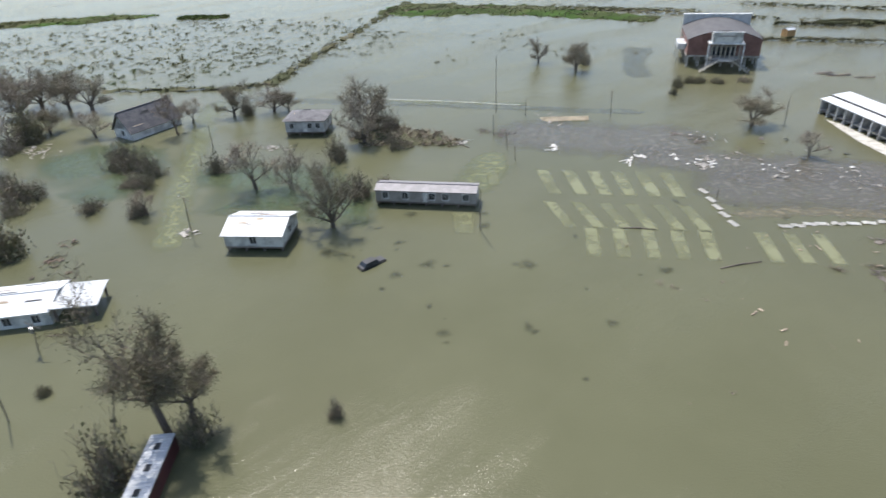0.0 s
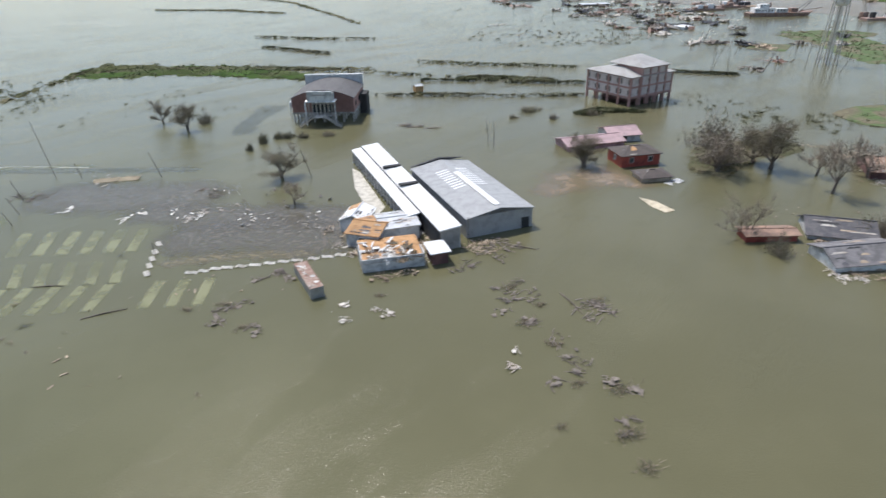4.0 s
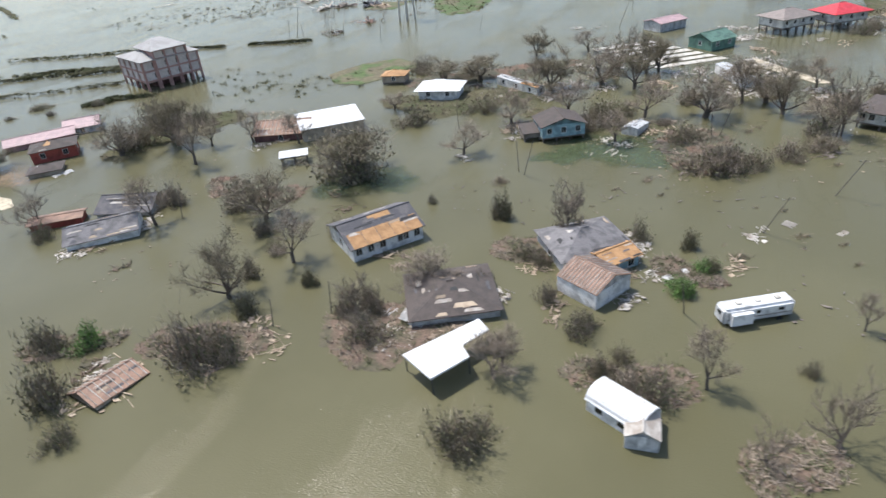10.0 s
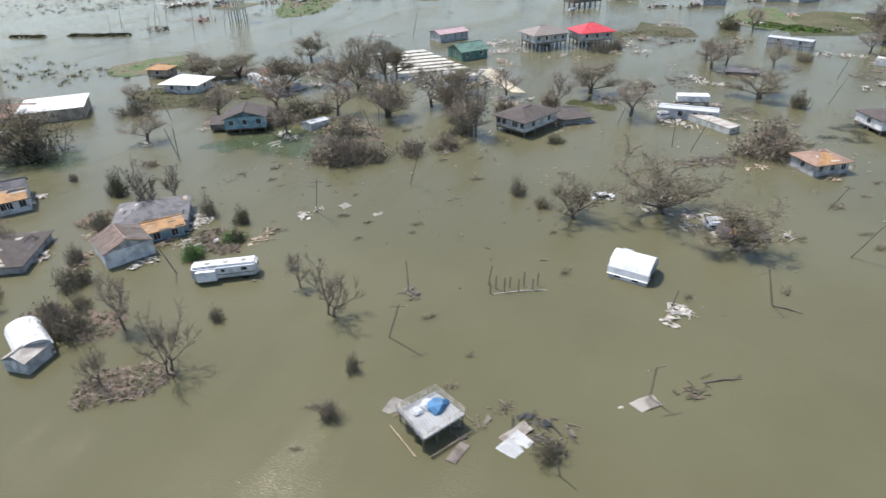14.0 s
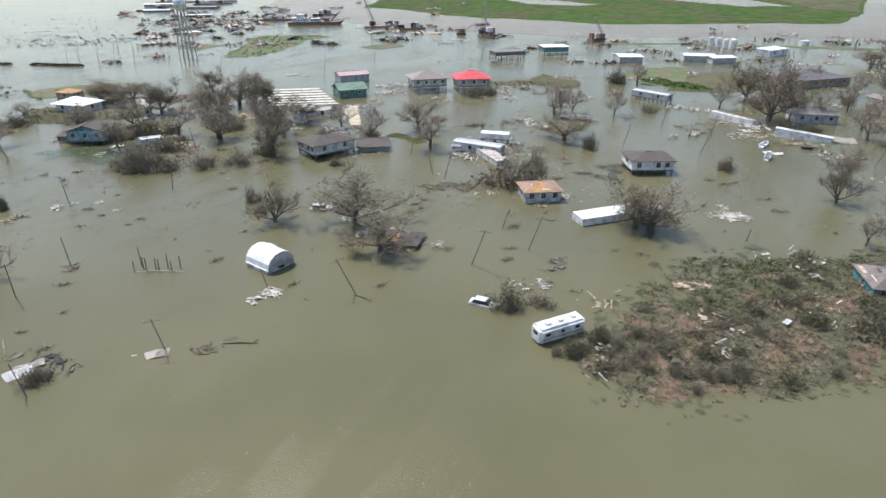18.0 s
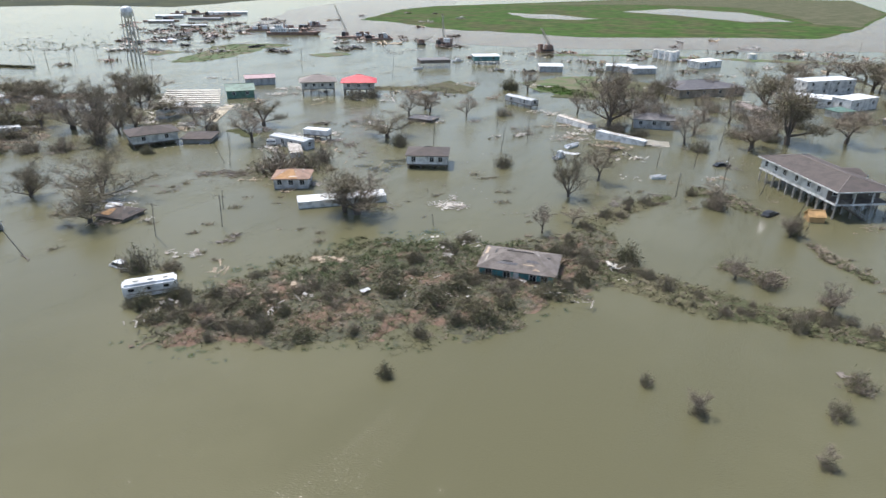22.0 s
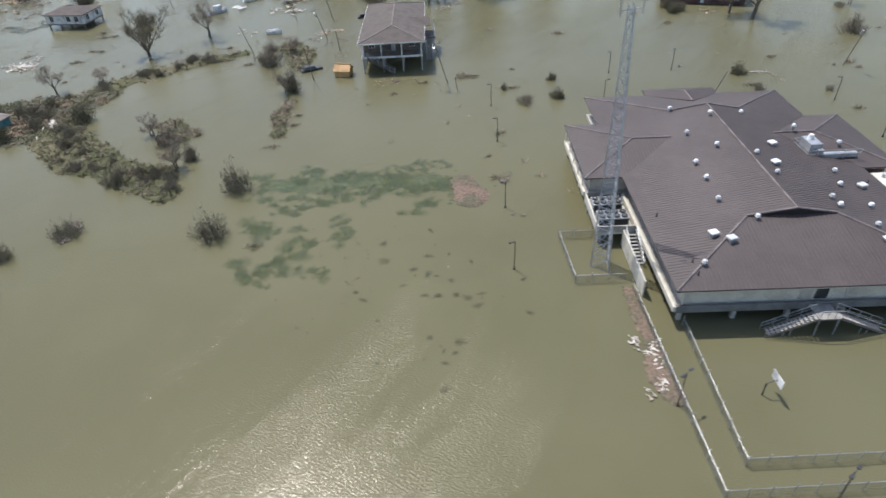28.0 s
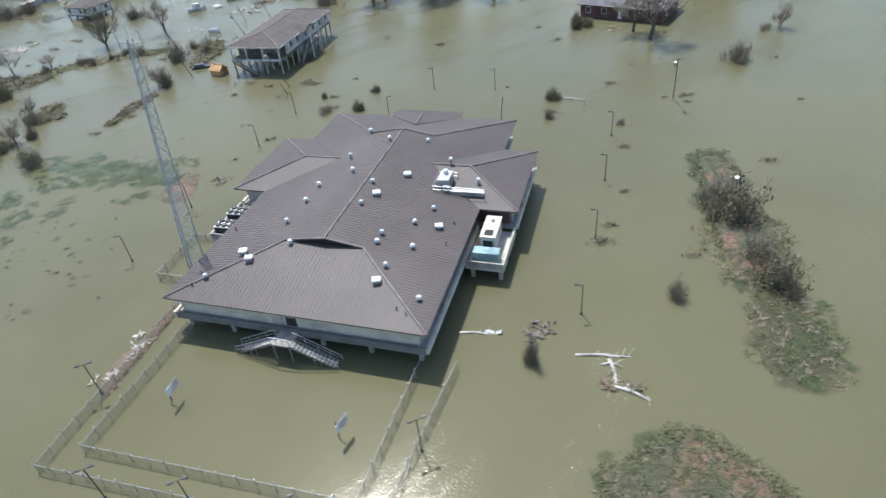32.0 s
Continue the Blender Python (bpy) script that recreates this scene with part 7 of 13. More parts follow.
grown_bank('brush_bank', [(-16.05, 143.33, 6), (-3.35, 139.56, 6), (2.07, 136.13, 3)], M_GRASSD, 0.25, 2.5, 'low dark brushy bank above the water', 4.5, 300, M_TWIGG, 1.2, 44)
grown_bank('brush_bank', [(112.38, 225.81, 1.5), (137.35, 217.21, 1.8), (162.49, 206.47, 1.8), (190.19, 199.01, 1.8)], M_GRASSD, 0.8, 2.5, 'low dark brushy bank above the water', 5.5, 300, M_GRASSD, 1.2, 45)
grown_bank('brush_bank', [(138.24, 247.95, 1.5), (167.14, 237.29, 1.5)], M_GRASSD, 0.8, 2.5, 'low dark brushy bank above the water', 6.5, 300, M_GRASSD, 1.2, 46)
grown_bank('brush_bank', [(172.09, 231.63, 1.5), (200.57, 219.99, 1.5)], M_GRASSD, 0.8, 2.5, 'low dark brushy bank above the water', 7.5, 300, M_GRASSD, 1.2, 47)
grown_bank('brush_bank', [(60.4, 314.96, 2.4), (99.42, 286.56, 2.4), (135.84, 262.83, 2.4), (166.04, 244.25, 1.8), (195.69, 228.72, 1.8)], M_GRASSD, 1.0, 2.5, 'low dark brushy bank above the water', 8.5, 300, M_GRASSD, 1.2, 48)
grown_bank('brush_bank', [(61.51, 433.57, 2.4), (99.6, 407.1, 3.0), (136.19, 392.33, 1.8)], M_GRASSD, 0.8, 2.5, 'low dark brushy bank above the water', 9.5, 300, M_GRASSD, 1.2, 49)
grown_bank('brush_bank', [(68.58, 380.06, 2.4), (103.46, 340.5, 2.4)], M_GRASSD, 0.8, 2.5, 'low dark brushy bank above the water', 10.5, 300, M_GRASSD, 1.2, 50)
grown_bank('brush_bank', [(147.58, 296.43, 2.4), (173.08, 277.32, 2.4), (193.73, 268.05, 2.4), (213.09, 254.45, 2.4)], M_GRASSD, 0.8, 2.5, 'low dark brushy bank above the water', 11.5, 300, M_GRASSD, 1.2, 51)
grown_bank('marsh_bank', [(-10, 326, 17), (14, 320, 16), (38, 312, 15), (66, 294, 13), (92, 273, 8)], M_GRASS, 0.4, 3.0, 'broad green marsh bank behind the hall', 1.7, 700, M_GREENISH, 1.1, 75)
grown_bank('brush_bank', [(-43.56, 693.58, 4.8), (27.42, 656.45, 5.4), (79.25, 600.76, 4.8)], M_GRASSD, 0.8, 2.5, 'low dark brushy bank above the water', 12.5, 300, M_GRASSD, 1.2, 52)
grown_bank('brush_bank', [(-70.75, 919.02, 5.4), (37.15, 844.84, 5.4), (92.29, 722.4, 3.6), (126.07, 555.35, 3.0), (138.11, 482.68, 2.4)], M_GRASSD, 0.8, 2.5, 'low dark brushy bank above the water', 13.5, 300, M_GRASSD, 1.2, 53)
grown_bank('brush_bank', [(155.57, 247.83, 2.4), (168.48, 246.88, 2.4), (190.46, 230.55, 2.4)], M_GRASSD, 0.8, 1.3, 'low dark brushy bank above the water', 14.5, 300, M_GRASSD, 0.9, 54)
grown_bank('brush_bank', [(225.05, 245.65, 1.8), (236.53, 236.79, 1.8)], M_GRASSD, 0.8, 1.3, 'low dark brushy bank above the water', 15.5, 300, M_GRASSD, 0.9, 55)
grown_bank('brush_bank', [(249.46, 229.68, 1.8), (259.58, 222.16, 1.8)], M_GRASSD, 0.8, 1.3, 'low dark brushy bank above the water', 16.5, 300, M_GRASSD, 0.9, 56)
grown_bank('brush_bank', [(261.66, 219.91, 1.8), (270.97, 214.94, 1.8)], M_GRASSD, 0.8, 1.3, 'low dark brushy bank above the water', 17.5, 300, M_GRASSD, 0.9, 57)
grown_bank('brush_bank', [(178.26, 172.9, 2), (187.24, 174.11, 3), (198.02, 168.98, 2)], M_GRASSD, 0.6, 2.5, 'low dark brushy bank above the water', 18.5, 300, M_GRASSD, 1.2, 58)
grown_bank('wrack_bank', [(203.97, 69.91, 4), (206.61, 56.37, 6), (214.1, 55.33, 5)], M_MUD, 0.2, 1.3, 'low bank of brown plant wrack', 19.5, 200, M_TWIG, 0.9, 59)
bank_mesh('submerged_weed', [(222.85, 50.71, 5), (237.17, 45.82, 7)], M_WEED_W, 0.02, 1.3, 'dark weed bed under the shallow water', "bank", 0.55, 20.5)
grown_bank('brush_bank', [(183.96, 109.6, 5), (198.52, 120.92, 9), (214.34, 122.3, 7)], M_GRASSD, 0.5, 1.3, 'low dark brushy bank above the water', 21.5, 300, M_TWIGG, 0.9, 61)
grown_bank('brush_bank', [(263.91, 97.21, 6), (267.73, 81.61, 7), (286.97, 80.17, 8), (295.38, 74.97, 4)], M_GRASSD, 0.5, 1.3, 'low dark brushy bank above the water', 22.5, 300, M_TWIGG, 0.9, 62)
grown_bank('wrack_bank', [(279.3, 111.7, 6), (297.86, 105.43, 8), (316.84, 99.02, 6), (330.09, 94.18, 5)], M_MUD, 0.4, 1.3, 'low bank of brown plant wrack', 23.5, 200, M_TWIG, 0.9, 63)
bank_mesh('submerged_weed', [(268.25, 35.29, 3), (276.82, 31.83, 5)], M_WEED_W, 0.02, 1.3, 'dark weed bed under the shallow water', "bank", 0.55, 24.5)
bank_mesh('submerged_weed', [(280.23, 33.35, 6), (287.04, 22.18, 9), (286.92, 17.88, 6)], M_WEED_W, 0.03, 1.3, 'dark weed bed under the shallow water', "bank", 0.55, 25.5)
grown_bank('wrack_bank', [(304.49, 22.36, 7), (295.58, 9.8, 9), (296.75, 4.64, 5)], M_MUD, 0.3, 1.3, 'low bank of brown plant wrack', 26.5, 200, M_TWIG, 0.9, 66)
bank_mesh('submerged_weed', [(272.02, 31.14, 4), (282.24, 31.02, 5)], M_WEED_W, 0.02, 1.3, 'dark weed bed under the shallow water', "bank", 0.55, 27.5)
bank_mesh('submerged_weed', [(284.47, 37.23, 4), (293.95, 29.19, 5), (300.2, 15.47, 5)], M_WEED_W, 0.03, 1.3, 'dark weed bed under the shallow water', "bank", 0.55, 28.5)
grown_bank('brush_bank', [(437.82, 75.66, 5), (461.39, 66.28, 6), (471.16, 51.37, 4)], M_GRASSD, 0.3, 1.3, 'low dark brushy bank above the water', 29.5, 300, M_TWIGG, 0.9, 69)
grown_bank('marsh_bank', [(516.73, 48.33, 7), (519.86, 27.9, 7)], M_GRASS, 0.3, 1.3, 'low green marsh grass bank above the water', 30.5, 350, M_GRASS, 0.9, 70)
bank_mesh('marsh_bank', [(367.81, 8.41, 3), (371.38, -0.96, 3)], M_GRASS, 0.12, 1.3, 'low green marsh grass bank above the water', "bank", 0.55, 31.5)
grown_bank('brush_bank', [(286.49, 59.86, 3), (293.8, 44.75, 4), (299.56, 34.49, 4)], M_GRASSD, 0.4, 1.3, 'low dark brushy bank above the water', 32.5, 300, M_TWIGG, 0.9, 72)
tufts("marsh_tufts", [(-184.7, 252.22, 40), (-149.81, 270, 45), (-99.17, 264.14, 45), (-58.9, 265.98, 40)], 1100, M_GRASSD, 1.0, "scattered marsh tufts standing in flood water", 80, 0.3, 0.2, blades=14, wide=1.1, low=-0.2)
tufts("marsh_tufts", [(-117.94, 226, 16), (-90.46, 224.72, 18), (-74.41, 234.29, 16)], 220, M_GRASS, 1.0, "scattered marsh tufts standing in flood water", 81, 0.3, 1.2, blades=14, wide=1.1, low=-0.2)
tufts("marsh_tufts", [(10.76, 221, 10), (26.72, 256.98, 14), (61.01, 210.49, 10)], 60, M_GRASSD, 0.8, "scattered marsh tufts standing in flood water", 82, 0.3, 2.2, blades=14, wide=1.1, low=-0.2)
tufts("marsh_tufts", [(228.6, 365.9, 30), (270.77, 341.49, 30)], 160, M_GRASSD, 1.0, "scattered marsh tufts standing in flood water", 83, 0.3, 3.2, blades=14, wide=1.1, low=-0.2)
tufts("marsh_tufts", [(216.49, 536.23, 60), (286.96, 449.39, 70), (354.45, 437.95, 60)], 170, M_GRASSD, 0.8, "scattered marsh tufts standing in flood water", 84, 0.3, 4.2, blades=14, wide=1.1, low=-0.2)
tufts("marsh_tufts", [(219.91, 150.26, 10), (244.34, 136.96, 10), (274.56, 127.94, 10)], 60, M_GRASSD, 1.2, "scattered marsh tufts standing in flood water", 85, 0.3, 5.2, blades=14, wide=1.1, low=-0.2)
tufts("marsh_tufts", [(222.65, 180.9, 8), (244.47, 146.78, 8)], 40, M_GRASSD, 1.2, "scattered marsh tufts standing in flood water", 86, 0.3, 6.2, blades=14, wide=1.1, low=-0.2)

# ---- flooded parking lots ----
bank_mesh("parking_lot", [(23.96, 137.67, 11), (36.72, 133.96, 14), (52.67, 129.89, 12)], M_ASPHALT_W, 0.03, 1.5, "dark asphalt lot under a film of water", "paving", 0.25, 3.3)
bank_mesh("parking_lot", [(56.62, 103.54, 9), (69.56, 103.31, 12), (81.44, 98.21, 12), (88.39, 96.24, 9)], M_ASPHALT_W, 0.03, 1.5, "dark asphalt lot under a film of water", "paving", 0.2, 4.3)
bank_mesh("silt_lane", [(53.29, 93.77, 2.2), (66.97, 92.95, 2.4), (80.3, 90.44, 2.2)], M_SILT, 0.03, 1.5, "reddish silt lane beside the lot", "paving", 0.25, 5.3)
bank_mesh("parking_lot", [(5.89, 110.77, 6), (10.04, 118.88, 6), (11.83, 124.98, 4)], M_SHOAL, 0.02, 1.5, "pale paving seen through shallow water", "paving", 0.35, 6.3)
bank_mesh("road", [(-48.54, 93.37, 4), (-54.11, 115.01, 4), (-58.63, 137.67, 4), (-63.25, 161.1, 4), (-65.64, 176.73, 4)], M_SHOAL, 0.02, 1.5, "flooded road seen as a pale band", "road", 0.3, 7.3)
bank_mesh("road", [(-11.57, 170.63, 2.5), (4.61, 166.91, 2.5), (23.28, 162.83, 2.5)], M_SHOAL, 0.02, 1.5, "flooded road seen as a pale band", "road", 0.3, 8.3)
bank_mesh("flooded_meadow", [(-43.03, 122.36, 12), (-35.33, 115.6, 14), (-19.9, 105.94, 12)], M_WEED_W, 0.02, 2.0, "flooded meadow darkening the water", "ground", 0.5, 9.3)
bank_mesh("flooded_meadow", [(62.91, 187.01, 5), (72.8, 217.68, 6)], M_DARK_W, 0.015, 2.0, "dark bed under the water", "ground", 0.5, 10.3)
bank_mesh("flooded_meadow", [(-83.38, 133.83, 14), (-70.62, 128.9, 12), (-71.58, 117.01, 9)], M_WEED_W, 0.02, 2.0, "flooded meadow darkening the water", "ground", 0.5, 12.3)
bank_mesh("road", [(-60.0, 181.0, 3.2), (-15.8, 170.0, 3.2), (4.0, 165.0, 3.2), (24.0, 158.6, 3.0), (52.0, 151.0, 2.6)], M_ROAD_W, 0.018, 1.4, "grey road seen through the flood", "road", 0.12, 15.3)
bank_mesh("parking_lot", [(47.0, 121.0, 7), (56.0, 117.0, 9), (66.0, 112.0, 9), (84.0, 108.0, 8), (92.0, 100.0, 6)], M_ASPHALT_W, 0.026, 1.5, "dark asphalt lot under a film of water", "paving", 0.3, 16.3)
edge_line = thing("road_edge_line", 0, 0, 0, 0, "thin white kerb line along the flooded road", "kerb", kind="structure")
for ax, ay, bx, by in ((-15.8, 173.3, 2.0, 168.5), (2.3, 168.4, 12.4, 165.2), (12.8, 165.0, 23.0, 161.3)):
    part("kerb_length", tubem((ax, ay, 0.02), (bx, by, 0.02), 0.13, 0.13, 5), M_KERB, edge_line)
planks("foam_streaks", 42.5, 121.6, 4.0, 16, M_KERB, "white foam and litter streaks on the flooded lot", 1601, length=2.6, z=0.02, flat=0.5, squeeze=0.5, rot=70, width=0.3)
planks("foam_streaks", 26.0, 130.0, 3.5, 10, M_KERB, "white foam and litter streaks on the flooded lot", 1602, length=3.0, z=0.02, flat=0.5, squeeze=0.4, rot=60, width=0.22)
planks("foam_streaks", 71.0, 108.0, 12.0, 12, M_KERB, "white litter scattered over the flooded lot", 1603, length=1.0, z=0.04, flat=3, width=0.5)
planks("foam_streaks", 54.0, 114.0, 3.0, 16, M_KERB, "white litter scattered over the flooded lot", 1604, length=1.4, z=0.06, flat=8, squeeze=2.0, width=0.5)
lot = thing("parking_bays", 0, 0, 0, 0, "pale painted parking bays showing through shallow water", "parking bay", kind="structure")
soft_patch("bay_marking", [(20.41, 117.71), (23.14, 117.17), (23.74, 104.92), (21, 105.43)], M_BAY, 0.035, lot)
soft_patch("bay_marking", [(25.74, 116.66), (28.45, 116.13), (28.84, 103.97), (26.12, 104.48)], M_BAY, 0.035, lot)
soft_patch("bay_marking", [(30.65, 115.7), (33.33, 115.17), (33.33, 103.14), (30.64, 103.64)], M_BAY, 0.035, lot)
soft_patch("bay_marking", [(35.52, 114.74), (38.18, 114.22), (37.78, 102.31), (35.11, 102.81)], M_BAY, 0.035, lot)
soft_patch("bay_marking", [(40.22, 113.81), (42.86, 113.3), (42.31, 101.47), (39.67, 101.96)], M_BAY, 0.035, lot)
soft_patch("bay_marking", [(44.89, 112.9), (47.5, 112.38), (46.7, 100.66), (44.07, 101.15)], M_BAY, 0.035, lot)
soft_patch("bay_marking", [(19.3, 102.54), (21.75, 102.09), (24.12, 91.35), (21.65, 91.78)], M_BAY, 0.035, lot)
soft_patch("bay_marking", [(24.43, 101.61), (26.86, 101.16), (28.82, 90.53), (26.37, 90.96)], M_BAY, 0.035, lot)
soft_patch("bay_marking", [(29.4, 100.7), (31.82, 100.25), (33.28, 89.76), (30.85, 90.18)], M_BAY, 0.035, lot)
soft_patch("bay_marking", [(34.11, 99.83), (36.51, 99.4), (37.6, 89.01), (35.19, 89.43)], M_BAY, 0.035, lot)
soft_patch("bay_marking", [(38.89, 98.96), (41.27, 98.53), (42.09, 88.23), (39.7, 88.64)], M_BAY, 0.035, lot)
soft_patch("bay_marking", [(43.42, 98.13), (45.77, 97.7), (46.35, 87.49), (43.98, 87.9)], M_BAY, 0.035, lot)
soft_patch("bay_marking", [(24.99, 91.87), (27.25, 91.47), (25.5, 81.51), (23.23, 81.88)], M_BAY, 0.035, lot)
soft_patch("bay_marking", [(29.51, 91.08), (31.75, 90.69), (30.11, 80.75), (27.86, 81.12)], M_BAY, 0.035, lot)
soft_patch("bay_marking", [(34.39, 90.23), (36.61, 89.84), (34.68, 79.99), (32.45, 80.36)], M_BAY, 0.035, lot)
soft_patch("bay_marking", [(39.13, 89.4), (41.33, 89.02), (39.22, 79.25), (37, 79.61)], M_BAY, 0.035, lot)
soft_patch("bay_marking", [(43.63, 88.62), (45.82, 88.24), (43.72, 78.5), (41.52, 78.87)], M_BAY, 0.035, lot)
soft_patch("bay_marking", [(52.42, 87.09), (54.57, 86.71), (52.88, 76.99), (50.71, 77.35)], M_BAY, 0.035, lot)
soft_patch("bay_marking", [(56.81, 86.32), (58.95, 85.95), (57.35, 76.25), (55.21, 76.61)], M_BAY, 0.035, lot)
soft_patch("bay_marking", [(61.27, 85.55), (63.39, 85.18), (61.71, 75.54), (59.58, 75.89)], M_BAY, 0.035, lot)
soft_patch("bay_marking", [(1.8, 99.67), (6.17, 99.37), (5.7, 91.04), (2.08, 91.66)], M_BAY, 0.035, lot)
soft_patch("bay_marking", [(9.88, 119.13), (12.39, 119.29), (12.53, 110.96), (10.15, 110.83)], M_BAY, 0.035, lot)
sheet("kerb_block", 50.45, 103.23, -70, 2.2, 1.0, M_KERB, "broken white kerb slab at the edge of the lot", "slab", 0.12, (2, 3), 0)
sheet("kerb_block", 50.37, 99.45, -70, 2.2, 1.0, M_KERB, "broken white kerb slab at the edge of the lot", "slab", 0.12, (2, 3), 0)
sheet("kerb_block", 50.32, 96.37, -70, 2.2, 1.0, M_KERB, "broken white kerb slab at the edge of the lot", "slab", 0.12, (2, 3), 0)
sheet("kerb_block", 50.27, 93.42, -70, 2.2, 1.0, M_KERB, "broken white kerb slab at the edge of the lot", "slab", 0.12, (2, 3), 0)
sheet("kerb_block", 50.41, 90.12, -70, 2.2, 1.0, M_KERB, "broken white kerb slab at the edge of the lot", "slab", 0.12, (2, 3), 0)
sheet("kerb_block", 58.53, 88.23, -12, 2.2, 1.0, M_KERB, "broken white kerb slab at the edge of the lot", "slab", 0.12, (2, 3), 0)
sheet("kerb_block", 60.66, 88.31, -12, 2.2, 1.0, M_KERB, "broken white kerb slab at the edge of the lot", "slab", 0.12, (2, 3), 0)
sheet("kerb_block", 62.88, 88.6, -12, 2.2, 1.0, M_KERB, "broken white kerb slab at the edge of the lot", "slab", 0.12, (2, 3), 0)
sheet("kerb_block", 64.94, 88.46, -12, 2.2, 1.0, M_KERB, "broken white kerb slab at the edge of the lot", "slab", 0.12, (2, 3), 0)
sheet("kerb_block", 67.49, 88.23, -12, 2.2, 1.0, M_KERB, "broken white kerb slab at the edge of the lot", "slab", 0.12, (2, 3), 0)
sheet("kerb_block", 70.04, 88.01, -12, 2.2, 1.0, M_KERB, "broken white kerb slab at the edge of the lot", "slab", 0.12, (2, 3), 0)
sheet("kerb_block", 72.69, 88, -12, 2.2, 1.0, M_KERB, "broken white kerb slab at the edge of the lot", "slab", 0.12, (2, 3), 0)
sheet("kerb_block", 75.34, 87.99, -12, 2.2, 1.0, M_KERB, "broken white kerb slab at the edge of the lot", "slab", 0.12, (2, 3), 0)
sheet("kerb_block", 77.89, 87.76, -12, 2.2, 1.0, M_KERB, "broken white kerb slab at the edge of the lot", "slab", 0.12, (2, 3), 0)
sheet("kerb_block", 81.04, 87.66, -12, 2.2, 1.0, M_KERB, "broken white kerb slab at the edge of the lot", "slab", 0.12, (2, 3), 0)
sheet("kerb_block", 83.7, 87.65, -12, 2.2, 1.0, M_KERB, "broken white kerb slab at the edge of the lot", "slab", 0.12, (2, 3), 0)
sheet("kerb_block", 86.18, 87.67, -12, 2.2, 1.0, M_KERB, "broken white kerb slab at the edge of the lot", "slab", 0.12, (2, 3), 0)
bank_mesh("submerged_weed", [(458, -165.6, 2.2), (468, -168.6, 2.8), (479, -172.6, 2.8), (484, -175.5, 2)], M_WEED_W, 0.02, 1.2, "soft green weed bed under the clear shallow water", "weed", 0.6, 21.1)
blots("weed_patches", [(456.65, -167.77, 6), (467.35, -170.41, 7), (478.72, -174.19, 7), (484.24, -176.45, 5)], 420, M_WEED_W, 1.15, "small green weed patches under the shallow water", 21)
blots("weed_patches", [(456.0, -176.0, 4), (462.0, -181.0, 5), (455.0, -184.0, 4), (459, -191, 4)], 150, M_WEED_W, 1.3, "small green weed patches under the shallow water", 22)
blots("weed_patches", [(467.42, -186.41, 8), (473.33, -192.52, 8), (474.32, -202.71, 8), (467.01, -205.49, 8)], 40, M_DARK_W, 0.7, "brown weed patches under the shallow water", 23)
blots("weed_patches", [(-35.32, 129.69, 14), (-2.87, 87.36, 14), (16.62, 70.43, 16), (48.43, 91.39, 12)], 60, M_DARK_W, 1.4, "brown weed patches under the shallow water", 24)
blots("weed_patches", [(401.36, -49.99, 6), (407.97, -49.1, 5)], 110, M_DARK_W, 1.8, "dark weed patches under the flood", 26)
tufts("weed_tufts", [(456.79, -166.08, 5), (467.81, -167.9, 6), (481.05, -172.44, 5), (483.99, -174.57, 4)], 260, M_LEAFB, 0.28, "green weeds breaking the surface of the shallows", 24, 0.6, 21.1, category="weeds")
tufts("weed_tufts", [(453.49, -178.18, 7), (459.45, -190.65, 8), (464.63, -185.31, 8)], 120, M_LEAF, 0.3, "dark weeds breaking the surface of the shallows", 25, 0.9, 22.1, category="weeds")
bank_mesh("wrack_bank", [(485.58, -175.22, 2.2), (485.09, -180.21, 2.5)], M_WRACK, 0.25, 0.6, "small reddish pile of plant wrack", "bank", 0.4, 26.1)

# ---- brush-covered banks ----
ISLE = [(347.5, -115.0, 5), (353.5, -118.6, 8.5), (364.69, -118.58, 12), (377.68, -121.2, 14), (391.75, -121.83, 15), (403.47, -123.69, 14), (416.77, -123.42, 10), (425.56, -115.07, 5)]
bank_mesh("wrack_island", ISLE, M_MUD, 0.55, 0.9, "long bank of plant wrack, mud and wreckage above the flood", "bank", 0.38, 31.1)
tufts("island_brush", ISLE, 1200, M_DUSTY, 0.6, "green weeds and beaten brush over the wrack bank", 32, 0.38, 31.1, blades=12, wide=0.9, category="brush", high=0.55)
tufts("island_brush", ISLE, 900, M_TWIG, 0.65, "dry brown stems over the wrack bank", 33, 0.38, 31.1, blades=12, wide=0.9, category="brush", high=0.55)
tufts("island_brush", ISLE, 1900, M_LEAF, 0.7, "dark beaten weeds over the wrack bank", 39, 0.38, 31.1, blades=12, wide=0.9, category="brush", high=0.55)
tufts("island_brush", [(370, -112, 5), (388, -112, 8), (404, -116, 8)], 700, M_GREENISH, 0.8, "fresh green weeds on the crown of the bank", 139, 0.5, 33.1, blades=14, wide=0.9, category="brush", high=0.4)
blots("weed_patches", [(343, -119, 6), (356, -127, 7), (380, -133, 8), (402, -135, 6)], 110, M_WEED_W, 0.8, "dark weed beds along the edge of the bank", 141)
tufts("island_brush", [(346, -116, 3), (350, -122, 4), (360, -128, 5), (378, -133, 5), (400, -135, 4)], 700, M_GRASSD, 0.45, "grey-green weeds half under water along the bank", 144, 0.8, 36.1, blades=12, wide=1.0, category="brush")
blots("weed_patches", [(352, -108, 4), (368, -104, 6), (384, -103, 6), (396, -104, 5)], 200, M_WEED_W, 1.0, "dark weed beds along the edge of the bank", 142)
